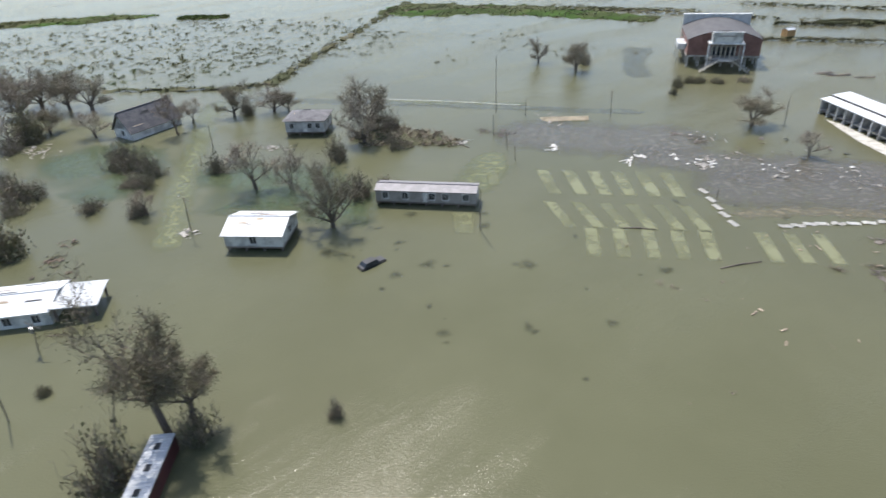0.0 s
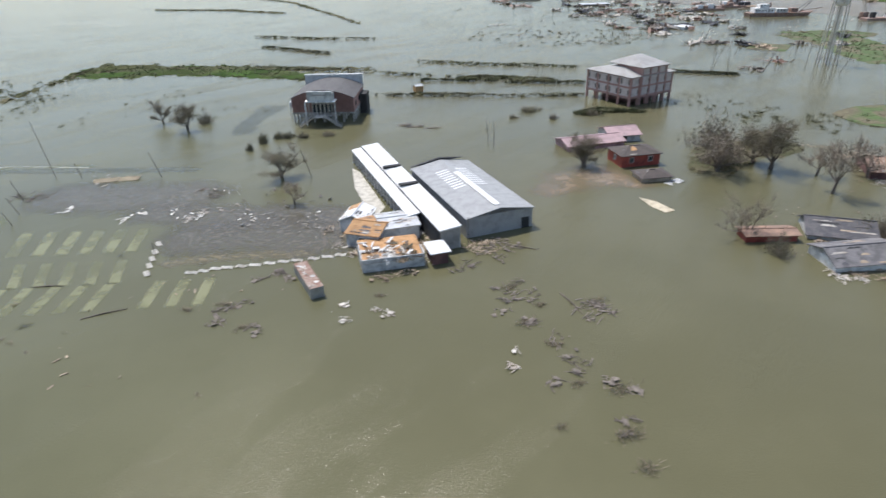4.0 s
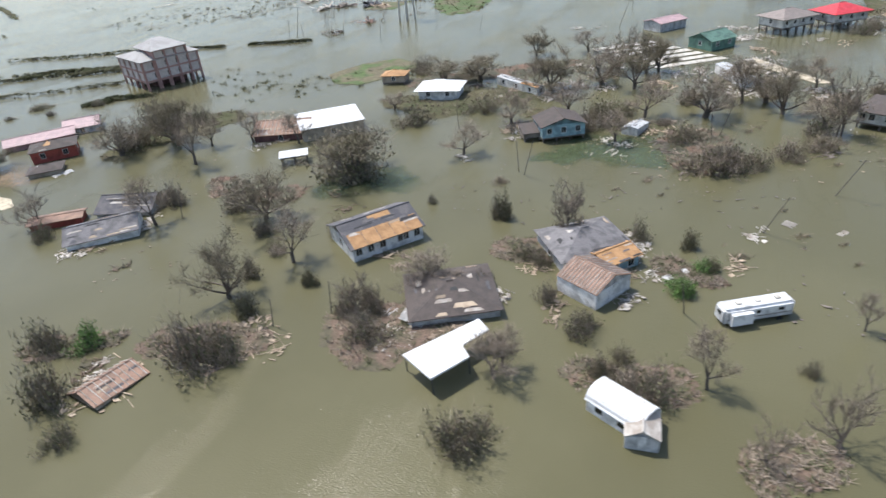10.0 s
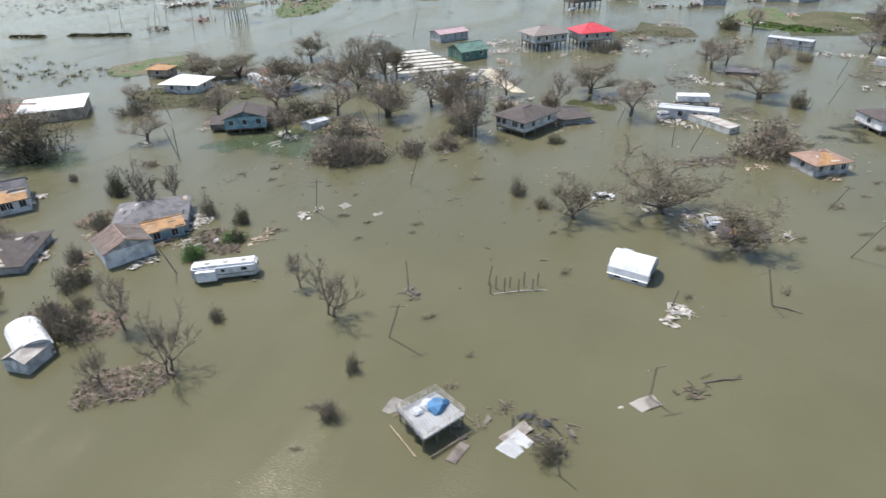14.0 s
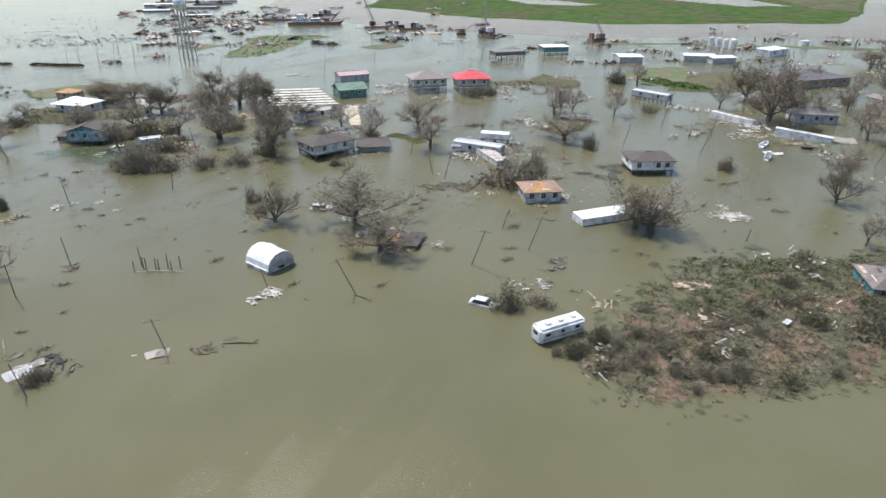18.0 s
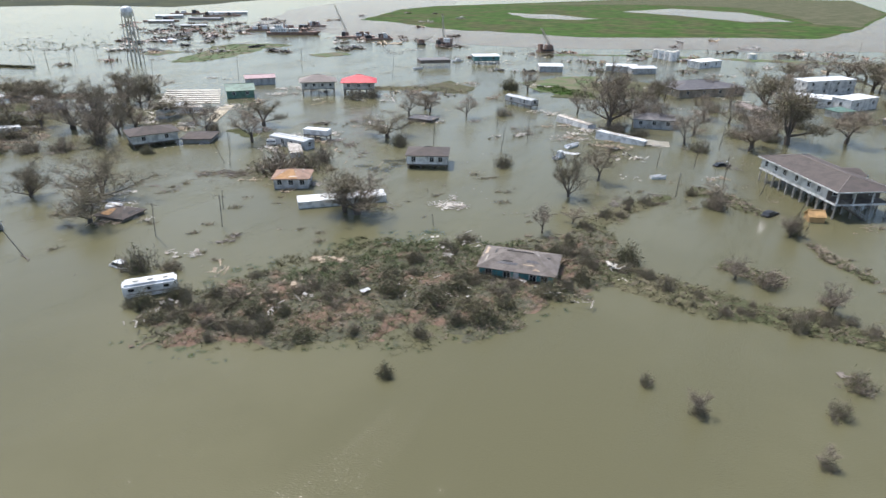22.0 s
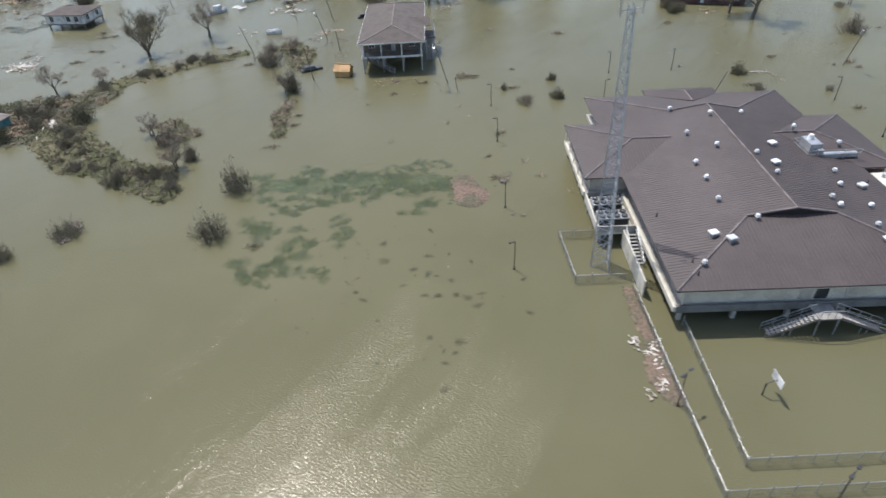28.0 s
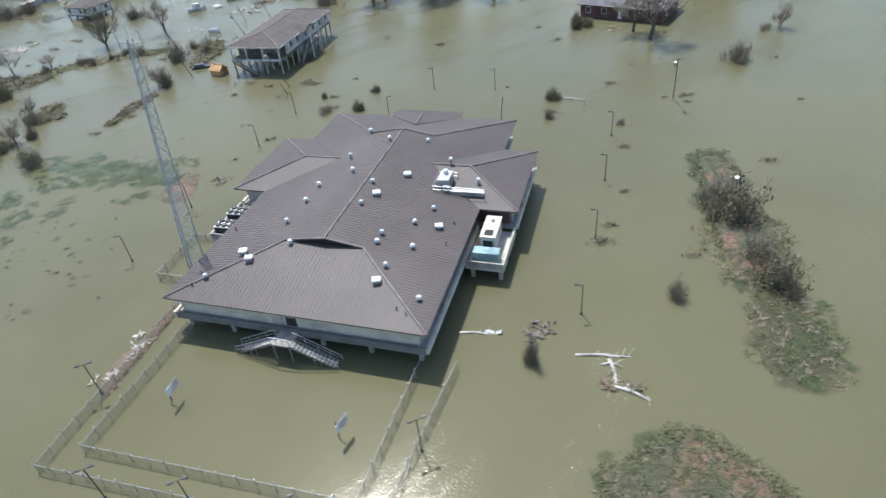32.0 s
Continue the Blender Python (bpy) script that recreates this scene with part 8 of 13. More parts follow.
tufts("island_brush", [(366, -106, 4), (380, -104, 5), (392, -104, 4)], 420, M_GRASSD, 0.7, "half-drowned weeds at the edge of the bank", 143, 0.7, 35.1, blades=10, wide=1.0, category="brush")
ARM = [(419.73, -124.48, 5), (423.02, -135.44, 5), (428.67, -143.92, 4.5), (434.35, -150.86, 4), (439.18, -155.36, 4), (441.92, -161.45, 2.5)]
bank_mesh("wrack_bank", ARM, M_GRASSD, 0.4, 0.9, "narrow levee bank of green brush curving through the water", "bank", 0.4, 34.1)
tufts("levee_brush", ARM, 650, M_LEAF, 0.7, "dense green weeds along the levee", 35, 0.4, 34.1, blades=12, wide=0.8, category="brush", high=0.4)
tufts("levee_brush", ARM, 250, M_TWIG, 0.6, "dry brown stems along the levee", 36, 0.4, 34.1, category="brush", high=0.4)
LOOP = [(424.48, -114.69, 4), (432.12, -107.33, 3), (446.25, -102.69, 2.4), (457.24, -100.14, 1.8)]
bank_mesh("wrack_bank", LOOP, M_GRASSD, 0.3, 0.9, "thin curved line of brush above the water", "bank", 0.4, 37.1)
tufts("levee_brush", LOOP, 220, M_LEAF, 0.7, "green weeds along the thin bank", 38, 0.4, 37.1, category="brush", high=0.3)
bank_mesh("wrack_bank", [(468.48, -99.48, 3.5), (470.27, -106.84, 3.5), (468.69, -116.45, 1.5)], M_GRASSD, 0.2, 0.8, 'brown brush and wrack near the raised house', "bank", 0.5, 50.7)
tufts("wrack_brush", [(468.48, -99.48, 3.5), (470.27, -106.84, 3.5), (468.69, -116.45, 1.5)], 150, M_TWIG, 0.75, "dry broken stems on the wrack", 60, 0.5, 50.7, category="brush", high=0.3)
tufts("wrack_brush", [(468.48, -99.48, 3.5), (470.27, -106.84, 3.5), (468.69, -116.45, 1.5)], 130, M_DUSTY, 0.6, "beaten green weeds on the wrack", 160, 0.5, 50.7, category="brush", high=0.3)
bank_mesh("wrack_bank", [(464.42, -133.47, 1.4), (461.87, -139.6, 1.6), (460.61, -147.9, 1.5)], M_GRASSD, 0.2, 0.8, 'thin line of green weeds on the water', "bank", 0.5, 51.7)
tufts("wrack_brush", [(464.42, -133.47, 1.4), (461.87, -139.6, 1.6), (460.61, -147.9, 1.5)], 150, M_TWIG, 0.75, "dry broken stems on the wrack", 61, 0.5, 51.7, category="brush", high=0.3)
tufts("wrack_brush", [(464.42, -133.47, 1.4), (461.87, -139.6, 1.6), (460.61, -147.9, 1.5)], 130, M_DUSTY, 0.6, "beaten green weeds on the wrack", 161, 0.5, 51.7, category="brush", high=0.3)
bank_mesh("wrack_bank", [(441.61, -134.94, 2.5), (444.36, -140.85, 3)], M_GRASSD, 0.2, 0.8, 'small island of brown brush', "bank", 0.5, 52.7)
tufts("wrack_brush", [(441.61, -134.94, 2.5), (444.36, -140.85, 3)], 150, M_TWIG, 0.75, "dry broken stems on the wrack", 62, 0.5, 52.7, category="brush", high=0.3)
tufts("wrack_brush", [(441.61, -134.94, 2.5), (444.36, -140.85, 3)], 130, M_DUSTY, 0.6, "beaten green weeds on the wrack", 162, 0.5, 52.7, category="brush", high=0.3)
bank_mesh("wrack_bank", [(167.95, 22.78, 3), (173.2, 20.53, 3), (177.9, 19.44, 2)], M_WRACK, 0.3, 0.8, 'low island of wrack and green bush', "bank", 0.5, 53.7)
tufts("wrack_brush", [(167.95, 22.78, 3), (173.2, 20.53, 3), (177.9, 19.44, 2)], 150, M_TWIG, 0.75, "dry broken stems on the wrack", 63, 0.5, 53.7, category="brush", high=0.3)
tufts("wrack_brush", [(167.95, 22.78, 3), (173.2, 20.53, 3), (177.9, 19.44, 2)], 130, M_DUSTY, 0.6, "beaten green weeds on the wrack", 163, 0.5, 53.7, category="brush", high=0.3)
bank_mesh("wrack_bank", [(184.61, 13.1, 4), (190.73, 8.7, 5), (195.89, 6.47, 3)], M_WRACK, 0.3, 0.8, 'low island of tangled wrack', "bank", 0.5, 54.7)
tufts("wrack_brush", [(184.61, 13.1, 4), (190.73, 8.7, 5), (195.89, 6.47, 3)], 150, M_TWIG, 0.75, "dry broken stems on the wrack", 64, 0.5, 54.7, category="brush", high=0.3)
tufts("wrack_brush", [(184.61, 13.1, 4), (190.73, 8.7, 5), (195.89, 6.47, 3)], 130, M_DUSTY, 0.6, "beaten green weeds on the wrack", 164, 0.5, 54.7, category="brush", high=0.3)
bank_mesh("wrack_bank", [(209.57, 1.15, 5), (213.27, -4.6, 6), (220.16, -3.43, 5)], M_WRACK, 0.3, 0.8, 'bank of brown wrack round the broken house', "bank", 0.5, 55.7)
tufts("wrack_brush", [(209.57, 1.15, 5), (213.27, -4.6, 6), (220.16, -3.43, 5)], 150, M_TWIG, 0.75, "dry broken stems on the wrack", 65, 0.5, 55.7, category="brush", high=0.3)
tufts("wrack_brush", [(209.57, 1.15, 5), (213.27, -4.6, 6), (220.16, -3.43, 5)], 130, M_DUSTY, 0.6, "beaten green weeds on the wrack", 165, 0.5, 55.7, category="brush", high=0.3)
bank_mesh("wrack_bank", [(242.1, 4.2, 4), (249.08, -0.2, 4)], M_WRACK, 0.3, 0.8, 'wrack heaped against the house', "bank", 0.5, 56.7)
tufts("wrack_brush", [(242.1, 4.2, 4), (249.08, -0.2, 4)], 150, M_TWIG, 0.75, "dry broken stems on the wrack", 66, 0.5, 56.7, category="brush", high=0.3)
tufts("wrack_brush", [(242.1, 4.2, 4), (249.08, -0.2, 4)], 130, M_DUSTY, 0.6, "beaten green weeds on the wrack", 166, 0.5, 56.7, category="brush", high=0.3)
bank_mesh("wrack_bank", [(230.93, -26.01, 3), (237.37, -33.36, 4)], M_WRACK, 0.3, 0.8, 'wrack and brush around the barn', "bank", 0.5, 57.7)
tufts("wrack_brush", [(230.93, -26.01, 3), (237.37, -33.36, 4)], 150, M_TWIG, 0.75, "dry broken stems on the wrack", 67, 0.5, 57.7, category="brush", high=0.3)
tufts("wrack_brush", [(230.93, -26.01, 3), (237.37, -33.36, 4)], 130, M_DUSTY, 0.6, "beaten green weeds on the wrack", 167, 0.5, 57.7, category="brush", high=0.3)
bank_mesh("wrack_bank", [(236.15, -47.42, 3.5), (241.95, -49.48, 3)], M_WRACK, 0.3, 0.8, 'dark wrack under the bare trees', "bank", 0.5, 58.7)
tufts("wrack_brush", [(236.15, -47.42, 3.5), (241.95, -49.48, 3)], 150, M_TWIG, 0.75, "dry broken stems on the wrack", 68, 0.5, 58.7, category="brush", high=0.3)
tufts("wrack_brush", [(236.15, -47.42, 3.5), (241.95, -49.48, 3)], 130, M_DUSTY, 0.6, "beaten green weeds on the wrack", 168, 0.5, 58.7, category="brush", high=0.3)
bank_mesh("wrack_bank", [(257.62, -14.93, 3), (259.52, -20.91, 3)], M_WRACK, 0.3, 0.8, 'reddish wrack and boards', "bank", 0.5, 59.7)
tufts("wrack_brush", [(257.62, -14.93, 3), (259.52, -20.91, 3)], 150, M_TWIG, 0.75, "dry broken stems on the wrack", 69, 0.5, 59.7, category="brush", high=0.3)
tufts("wrack_brush", [(257.62, -14.93, 3), (259.52, -20.91, 3)], 130, M_DUSTY, 0.6, "beaten green weeds on the wrack", 169, 0.5, 59.7, category="brush", high=0.3)
RIGHT = [(569.76, -185.27, 3.2), (567.3, -194.09, 4), (566.02, -202.51, 4.6), (565.36, -209.78, 4.8), (564.47, -217.91, 4.4), (563.25, -225.42, 4.2)]
bank_mesh("weed_bank", [(x, y, w * 0.55) for x, y, w in RIGHT[:4]], M_MUD, 0.2, 0.6, "bank of wet weeds and wrack beside the lot", "bank", 0.6, 71.1)
bank_mesh("submerged_weed", RIGHT, M_DARK_W, 0.02, 1.0, "soft weed bed under the shallow water", "weed", 0.7, 70.1)
blots("weed_patches", RIGHT, 600, M_WEED_W, 0.8, "small green weed patches under the shallow water", 71)
tufts("weed_bank_brush", RIGHT, 800, M_DUSTY, 0.42, "dusty green weeds over the wet bank", 72, 0.6, 71.1, wide=0.9, category="brush", high=0.12)
tufts("weed_bank_brush", RIGHT, 300, M_TWIG, 0.5, "dry brown stems over the wet bank", 73, 0.6, 71.1, wide=0.9, category="brush", high=0.12)
NEAR = [(543.43, -237.81, 3.5), (547.82, -237.41, 5), (551.61, -239.51, 5)]
bank_mesh("weed_bank", [(x, y, w * 0.75) for x, y, w in NEAR], M_MUD, 0.3, 0.5, "bank of wet weeds and wrack near the fence", "bank", 0.45, 74.1)
drowned_brush([(113.7, 66.7, 1.3), (112.7, 56.0, 1.7), (114.6, 49.2, 1.3), (114.0, 39.9, 1.1), (118.9, 37.4, 1.7), (108.3, 33.0, 0.9), (116.1, 29.5, 2.0), (115.2, 24.2, 1.3), (125.6, 58.3, 2.0), (116.7, 60.1, 1.1), (68.9, 66.7, 1.1), (65.8, 74.6, 1.1), (91.3, 70.4, 0.9), (59.5, 74.6, 1.1)], 1710)
for px, py, k in ((113.5, 64, 1711), (125.6, 58.3, 1712), (115.6, 31, 1713), (118.5, 38.5, 1714), (66, 73, 1715)):
    dark_heap(px, py, 2.2, 26, M_WOOD, k)
blots("weed_patches", NEAR, 240, M_WEED_W, 0.8, "small green weed patches under the shallow water", 75)
tufts("weed_bank_brush", NEAR, 1300, M_DUSTY, 0.4, "dusty green weeds over the wet bank", 75, 0.45, 74.1, wide=0.9, category="brush", high=0.3)
tufts("weed_bank_brush", NEAR, 250, M_TWIG, 0.4, "dry brown stems over the wet bank", 76, 0.45, 74.1, wide=0.9, category="brush", high=0.3)
bank_mesh("wrack_bank", [(494.88, -205.82, 0.8), (492.85, -212.95, 1.0), (490.88, -218.23, 1.6), (490.66, -221.13, 1.0)], M_WRACK, 0.25, 0.4, "reddish reed wrack and litter against the fence", "bank", 0.35, 77.1)

# ---- buildings near the start ----
house('mobile_home', -2.48, 104.76, -10.9, 19.39, 4.4, 0.9, 2.3, 0.55, 'gable', M_STUCCOG, M_RDULL, 'long grey mobile home with a pale ribbed roof in flood water', wins=(5, 1, 4, 1), door=1, ov=0.15)
house('flooded_house', -31.62, 93, -6.54, 10.14, 8.5, 1, 2.3, 1.3, 'gable', M_PALE, M_RWHITE, 'small pale house with a bright white metal roof, afloat', wins=(1, 1, 1, 1), ov=0.4, tear=6)
house('torn_awning', -54.63, 74.49, 10.97, 6.01, 6, 2.3, 0.12, 0.2, 'flat', M_LUMBER, M_RPALE, 'torn white awning frame on splintered posts', wins=(0, 0, 0, 0), ov=0.3, tilt=(0, 4))
house('wrecked_house', -63.51, 73.98, 6.79, 11.92, 8, -0.2, 2.6, 1, 'gable', M_PALE, M_RWHITE, 'wrecked pale house with a white roof and torn awning frame', wins=(3, 1, 2, 0), ov=0.3, tear=16)
house('wrecked_house', -76.77, 156.1, 56.77, 14.66, 7.5, 0.3, 2.2, 4.3, 'gable', M_WHITE, M_SHINGD, 'steep dark-roofed house collapsed among trees', wins=(0, 0, 2, 1), ov=0.5, tear=4)
house('small_house', -32.69, 149.52, -5.72, 9.93, 8, 1, 2.9, 1.5, 'hip', M_GREYW, M_SHING, 'small grey raised house among bare trees', wins=(3, 1, 2, 1), door=1, tear=3)
wreck = house("wrecked_trailer", -31.2, 39.35, -88.42, 14, 2.4, -0.3, 2.6, 0.05, "flat", M_REDROOF, M_RPALE, "maroon trailer with a patchy white roof lying among trees", wins=(0, 0, 0, 0), ov=0.1, tilt=(0, 0))
for u in (-5.4, -2.6, 0.4, 2.9, 5.6):
    part("roof_hole", boxm(u - 0.45, u + 0.45, -0.35, 0.3, 2.33, 2.38), M_DARKIN, wreck)
arena_hall(93.4, 201.0, -15.5, 21.2, 23, 3.6, 8.3, 10.9)
brick_block(205.6, 190.4, 17.0, 21.5, 22.0, 10.4)
classroom_wing(102.35, 113.87, -82.75, 60.58, 7.58, 4.1)
gym(117.14, 105.54, 7.93, 15.15, 33.53, 4.4, 5.7)
annex = house('school_annex', 95.45, 84.05, -1.13, 11.71, 10, -0.4, 2.3, 0.1, 'flat', M_GREYW, M_OSB, 'school annex with its roof torn down to bare decking', wins=(3, 1, 0, 1), ov=0.02, axis='x')
for a in ((-5.85, 5.85, -5.05, -4.85), (-5.9, -5.7, -4.84, 2.0), (5.7, 5.9, -4.84, -1.0)):
    part("parapet", boxm(*a, 1.8, 2.62), M_GREYW, annex)
rng = random.Random(77)
for i in range(30):
    w, d = rng.uniform(0.8, 3.2), rng.uniform(0.12, 0.7)
    part("torn_board", boxm(-w / 2, w / 2, -d / 2, d / 2, 0, 0.05, pose(rng.uniform(-5.2, 3.6), rng.uniform(-4.4, 3.8), 2.12 + 0.015 * i, rng.gauss(0, 5), rng.gauss(0, 7), rng.choice((8, 62, 95, 140)) + rng.gauss(0, 14))), (M_TRIM, M_LUMBERP, M_WRACK, M_WOOD, M_TRIM)[i % 5], annex)
for i in range(9):
    v = -4.0 + i * 0.9
    part("broken_stud", boxm(-6.0, -5.92, v, v + 0.12, 0.2, rng.uniform(1.6, 3.0)), M_TRIM, annex)
house('school_annex', 93.16, 93.98, -30.29, 6.96, 9, -0.4, 3.2, 0.9, 'gable', M_GREYW, M_OSB, 'school annex with orange bare roof decking', wins=(1, 1, 0, 1), ov=0.3, tear=16)
house('school_annex', 91.35, 100.65, -25.29, 5.56, 7, -0.4, 3.2, 1.2, 'gable', M_WHITE, M_RWHITE, 'small school annex with torn white roofing', wins=(1, 1, 0, 1), ov=0.3, patch=((0, 0.0, 0.4, 0.1, 0.9),), axis='y', tear=16)
house('school_annex', 98.77, 94.83, 2.21, 7.79, 8, -0.3, 3.4, 0.6, 'gable', M_PALE, M_RPALE, 'low school annex with a pale metal roof', wins=(0, 1, 0, 0), ov=0.3, tear=16)
house('utility_shed', 104.06, 80.7, 3.87, 3.06, 4, 0, 2.6, 0.2, 'flat', M_BRICKD, M_RWHITE, 'small brick shed with a white flat roof', wins=(0, 0, 0, 0))
shipping_container(79.72, 77.76, -76.68, 10.53)
planks("wreckage", 93.98, 81.5, 2.6, 40, M_TRIM, "broken boards and beams heaped on the roofless annex", 1400, length=2.6, flat=14, z=2.15)
planks("wreckage", 97.9, 81.78, 2.6, 40, M_WRACK, "broken boards and beams heaped on the roofless annex", 1401, length=2.6, flat=14, z=2.15)
planks("wreckage", 95.49, 79.98, 2.6, 40, M_LUMBERP, "broken boards and beams heaped on the roofless annex", 1402, length=2.6, flat=14, z=2.15)
planks("wreckage", 92.94, 82.94, 2.6, 40, M_WOOD, "broken boards and beams heaped on the roofless annex", 1403, length=2.6, flat=14, z=2.15)
planks("wreckage", 99.38, 80.24, 2.6, 40, M_WRACK, "broken boards and beams heaped on the roofless annex", 1404, length=2.6, flat=14, z=2.15)
quad_patch("walkway", [(94.18, 138.52), (95.8, 135.24), (98.44, 108.94), (95.65, 104.31), (93.97, 113.53), (93.12, 123.69)], M_CONCP, "pale concrete walkway beside the classroom wing", 0.07, "paving")

sheet('roof_sheet_debris', 404.1, -128.2, 25, 4.6, 2.2, M_RWHITE, 'white roof sheet washed up beside the teal house')
sheet('roof_sheet_debris', 377.8, -121.1, 10, 1.6, 0.9, M_RWHITE, 'small white panel lying in the wrack', z=0.9)

# ---- village houses ----
house('pink_roofed_house', 164.53, 139.0, 1, 17.95, 8.5, -0.6, 2.3, 1.1, 'gable', M_PINKW, M_RPINK, 'long low house with a faded pink metal roof', wins=(3, 1, 2, 1))
house('pink_roofed_house', 176.13, 142.91, -4.58, 9.5, 9, -0.4, 2.6, 1.5, 'gable', M_GREYW, M_RPINK, 'house end with a faded pink gable roof', wins=(1, 1, 1, 1))
house('red_house', 168.78, 121.49, -1.45, 11.02, 8, 0.2, 3, 1.3, 'hip', M_REDW, M_SHINGB, 'dark red house with a torn brown roof', wins=(2, 1, 2, 1), patch=((0, 0.2, 0.45, 0.5, 0.95),), tear=6)
house('low_shed', 166.6, 108.6, -6, 7.6, 6, -0.6, 1.8, 1.0, 'hip', M_TAN, M_SHINGB, 'low brown shed sunk to its eaves', wins=(0, 0, 0, 0), tear=6)
house('store_building', 237.41, 88.18, -10.84, 16.65, 13, -0.2, 3.6, 0.5, 'flat', M_TAN, M_RWHITE, 'brown-walled store with a white flat roof', wins=(1, 0, 0, 0), ov=0.4)
house('wrecked_house', 226.4, 94.0, -30, 14.5, 12, -0.4, 2.4, 1.9, 'gable', M_BRICKD, M_BARE, 'brick house whose roof is stripped to bare boards', wins=(1, 1, 0, 0), tear=16, rafters=14)
pale_heap(220.5, 90.0, 4.5, 120, M_LUMBERP, 1610)
lumber_heap(229.5, 102.0, 5.0, 130, M_LUMBER, 1611)
house('wrecked_house', 178.48, 58.63, -9.91, 13.17, 8, -0.4, 2.3, 1.5, 'gable', M_WHITE, M_SHING, 'white house with a broken grey roof leaning over', wins=(1, 0, 0, 0), tilt=(3, -2), axis='x', tear=16)
house('wrecked_house', 184.6, 69.4, -31.99, 12.0, 9, -1, 2.2, 2.0, 'gable', M_GREYW, M_SHINGD, 'dark roof of a collapsed house among trees', wins=(0, 0, 0, 0), tear=16)
house('red_shed', 169.78, 71.31, -13.76, 10.1, 4, 0, 1.6, 0.4, 'gable', M_REDW, M_BARE, 'small red shed half under water', wins=(0, 0, 0, 0))
house('storm_damaged_house', 223.12, 23.28, 1.56, 13.74, 11, 0.3, 2.6, 2.2, 'gable', M_WHITE, M_SHINGD, 'white house with dark shingles and a strip of bare orange decking', wins=(6, 2, 3, 1), door=1, patch=((0, 0.05, 0.97, 0.0, 0.55), (0, 0.4, 0.7, 0.8, 1.0)), tear=16)
house('wrecked_house', 224.88, -1.66, -22.28, 13.05, 12, -0.9, 2.4, 1.9, 'hip', M_GREYW, M_SHINGB, 'brown-shingled house with torn roof edges and wreckage', wins=(1, 1, 1, 1), tear=20)
sheet('wall_panel', 217.5, -3.5, -60, 4.2, 2.2, M_TRIM, 'white wall panel torn from the brown-shingled house', z=0.8, tilt=(14, 6))
pale_heap(217.0, -2.0, 2.2, 34, M_TRIM, 1720)
ell_carport(218.23, -15.04, 0, [(-6.62, 2.55), (-5.68, -3.49), (0.4, -2.71), (0.86, -0.23), (5.46, 0.53), (5.58, 3.35)], 3.0)
house('storm_damaged_house', 250.41, -2.56, -14.83, 12.46, 11, -0.3, 2.6, 2.2, 'hip', M_GREYW, M_SHING, 'grey house with torn shingles striped pale and dark', wins=(2, 1, 1, 1), patch=(), tear=16)
house('storm_damaged_house', 251.27, -8.51, -1.96, 6.19, 5, -0.3, 2.6, 0.8, 'gable', M_BLUE, M_OSB, 'blue-grey wing with bare orange roof decking', wins=(2, 1, 0, 0), tear=16)
house('rafter_shed', 244.02, -12.2, -80.35, 7.48, 8, -0.2, 3, 1.6, 'gable', M_WHITE, M_BARE, 'white shed with bare red-brown rafters for a roof', wins=(0, 0, 0, 0), ov=0.1, rafters=13)
house('blue_house', 281.4, 43.5, -22, 10.5, 8.5, 1.2, 2.9, 1.7, 'gable', M_BLUE, M_SHINGB, 'light blue raised house with a broken side porch', wins=(3, 1, 2, 1), axis='y')
house('side_porch', 274.9, 46.6, -22, 4.2, 5.2, 1.2, 0.9, 0.8, 'flat', M_WOOD, M_SHINGB, 'broken wooden side porch of the blue house', 'porch', wins=(0, 0, 0, 0), ov=0.2, rafters=0)
house('white_roofed_house', 275.91, 94.04, -42.21, 11.99, 9, 0.4, 2.6, 2, 'hip', M_WHITE, M_RWHITE, 'white-roofed house with a wide porch among brush', wins=(2, 1, 2, 1), ov=1.2)
house('tan_hut', 271.91, 118.76, -39.23, 7.67, 6, 0.8, 2.2, 1.2, 'hip', M_TAN, M_OSB, 'small tan hut on stilts with a bare roof', wins=(1, 1, 1, 1))
house('wrecked_camper', 297.35, 82.4, -85.66, 19.06, 3.2, 0.1, 2.4, 0.3, 'gable', M_PALE, M_RPALE, 'pale wrecked mobile home with its roof torn', wins=(3, 1, 2, 0), ov=0.05, patch=((0, 0.6, 1.0, 0.0, 1.0),), tear=16)
house('two_storey_house', 342.39, -0.15, -76.89, 9.56, 13.11, 1.4, 2.6, 1.5, 'hip', M_PALE, M_SHINGB, 'pale raised house with a brown hip roof and open underside', wins=(5, 2, 3, 1), door=1, ov=0.8)
house('low_brown_house', 356.26, -1.15, -17.74, 8.35, 9, -0.2, 1.8, 0.7, 'hip', M_STUCCOG, M_SHINGB, 'low brown-roofed house sunk in flood water', wins=(2, 1, 1, 1), ov=0.8)
house('long_trailer', 382.37, -18.84, -54.65, 14.94, 4.2, 0.1, 2.6, 0.3, 'gable', M_GREYW, M_RPALE, 'grey mobile home knocked askew by the flood', wins=(4, 1, 3, 0), ov=0.05)
house('long_trailer', 381.93, -27.08, -95.07, 13.58, 3.6, -0.2, 1.8, 0.2, 'flat', M_PALE, M_LUMBERP, 'broken trailer floor with wall torn away', wins=(0, 0, 0, 0), ov=0.05)
house('white_trailer_box', 391.54, -12.74, -40.62, 8.52, 3, 1.6, 1.6, 0.1, 'flat', M_WHITE, M_RWHITE, 'white box trailer jammed against a mobile home', wins=(0, 0, 0, 0), ov=0.02)
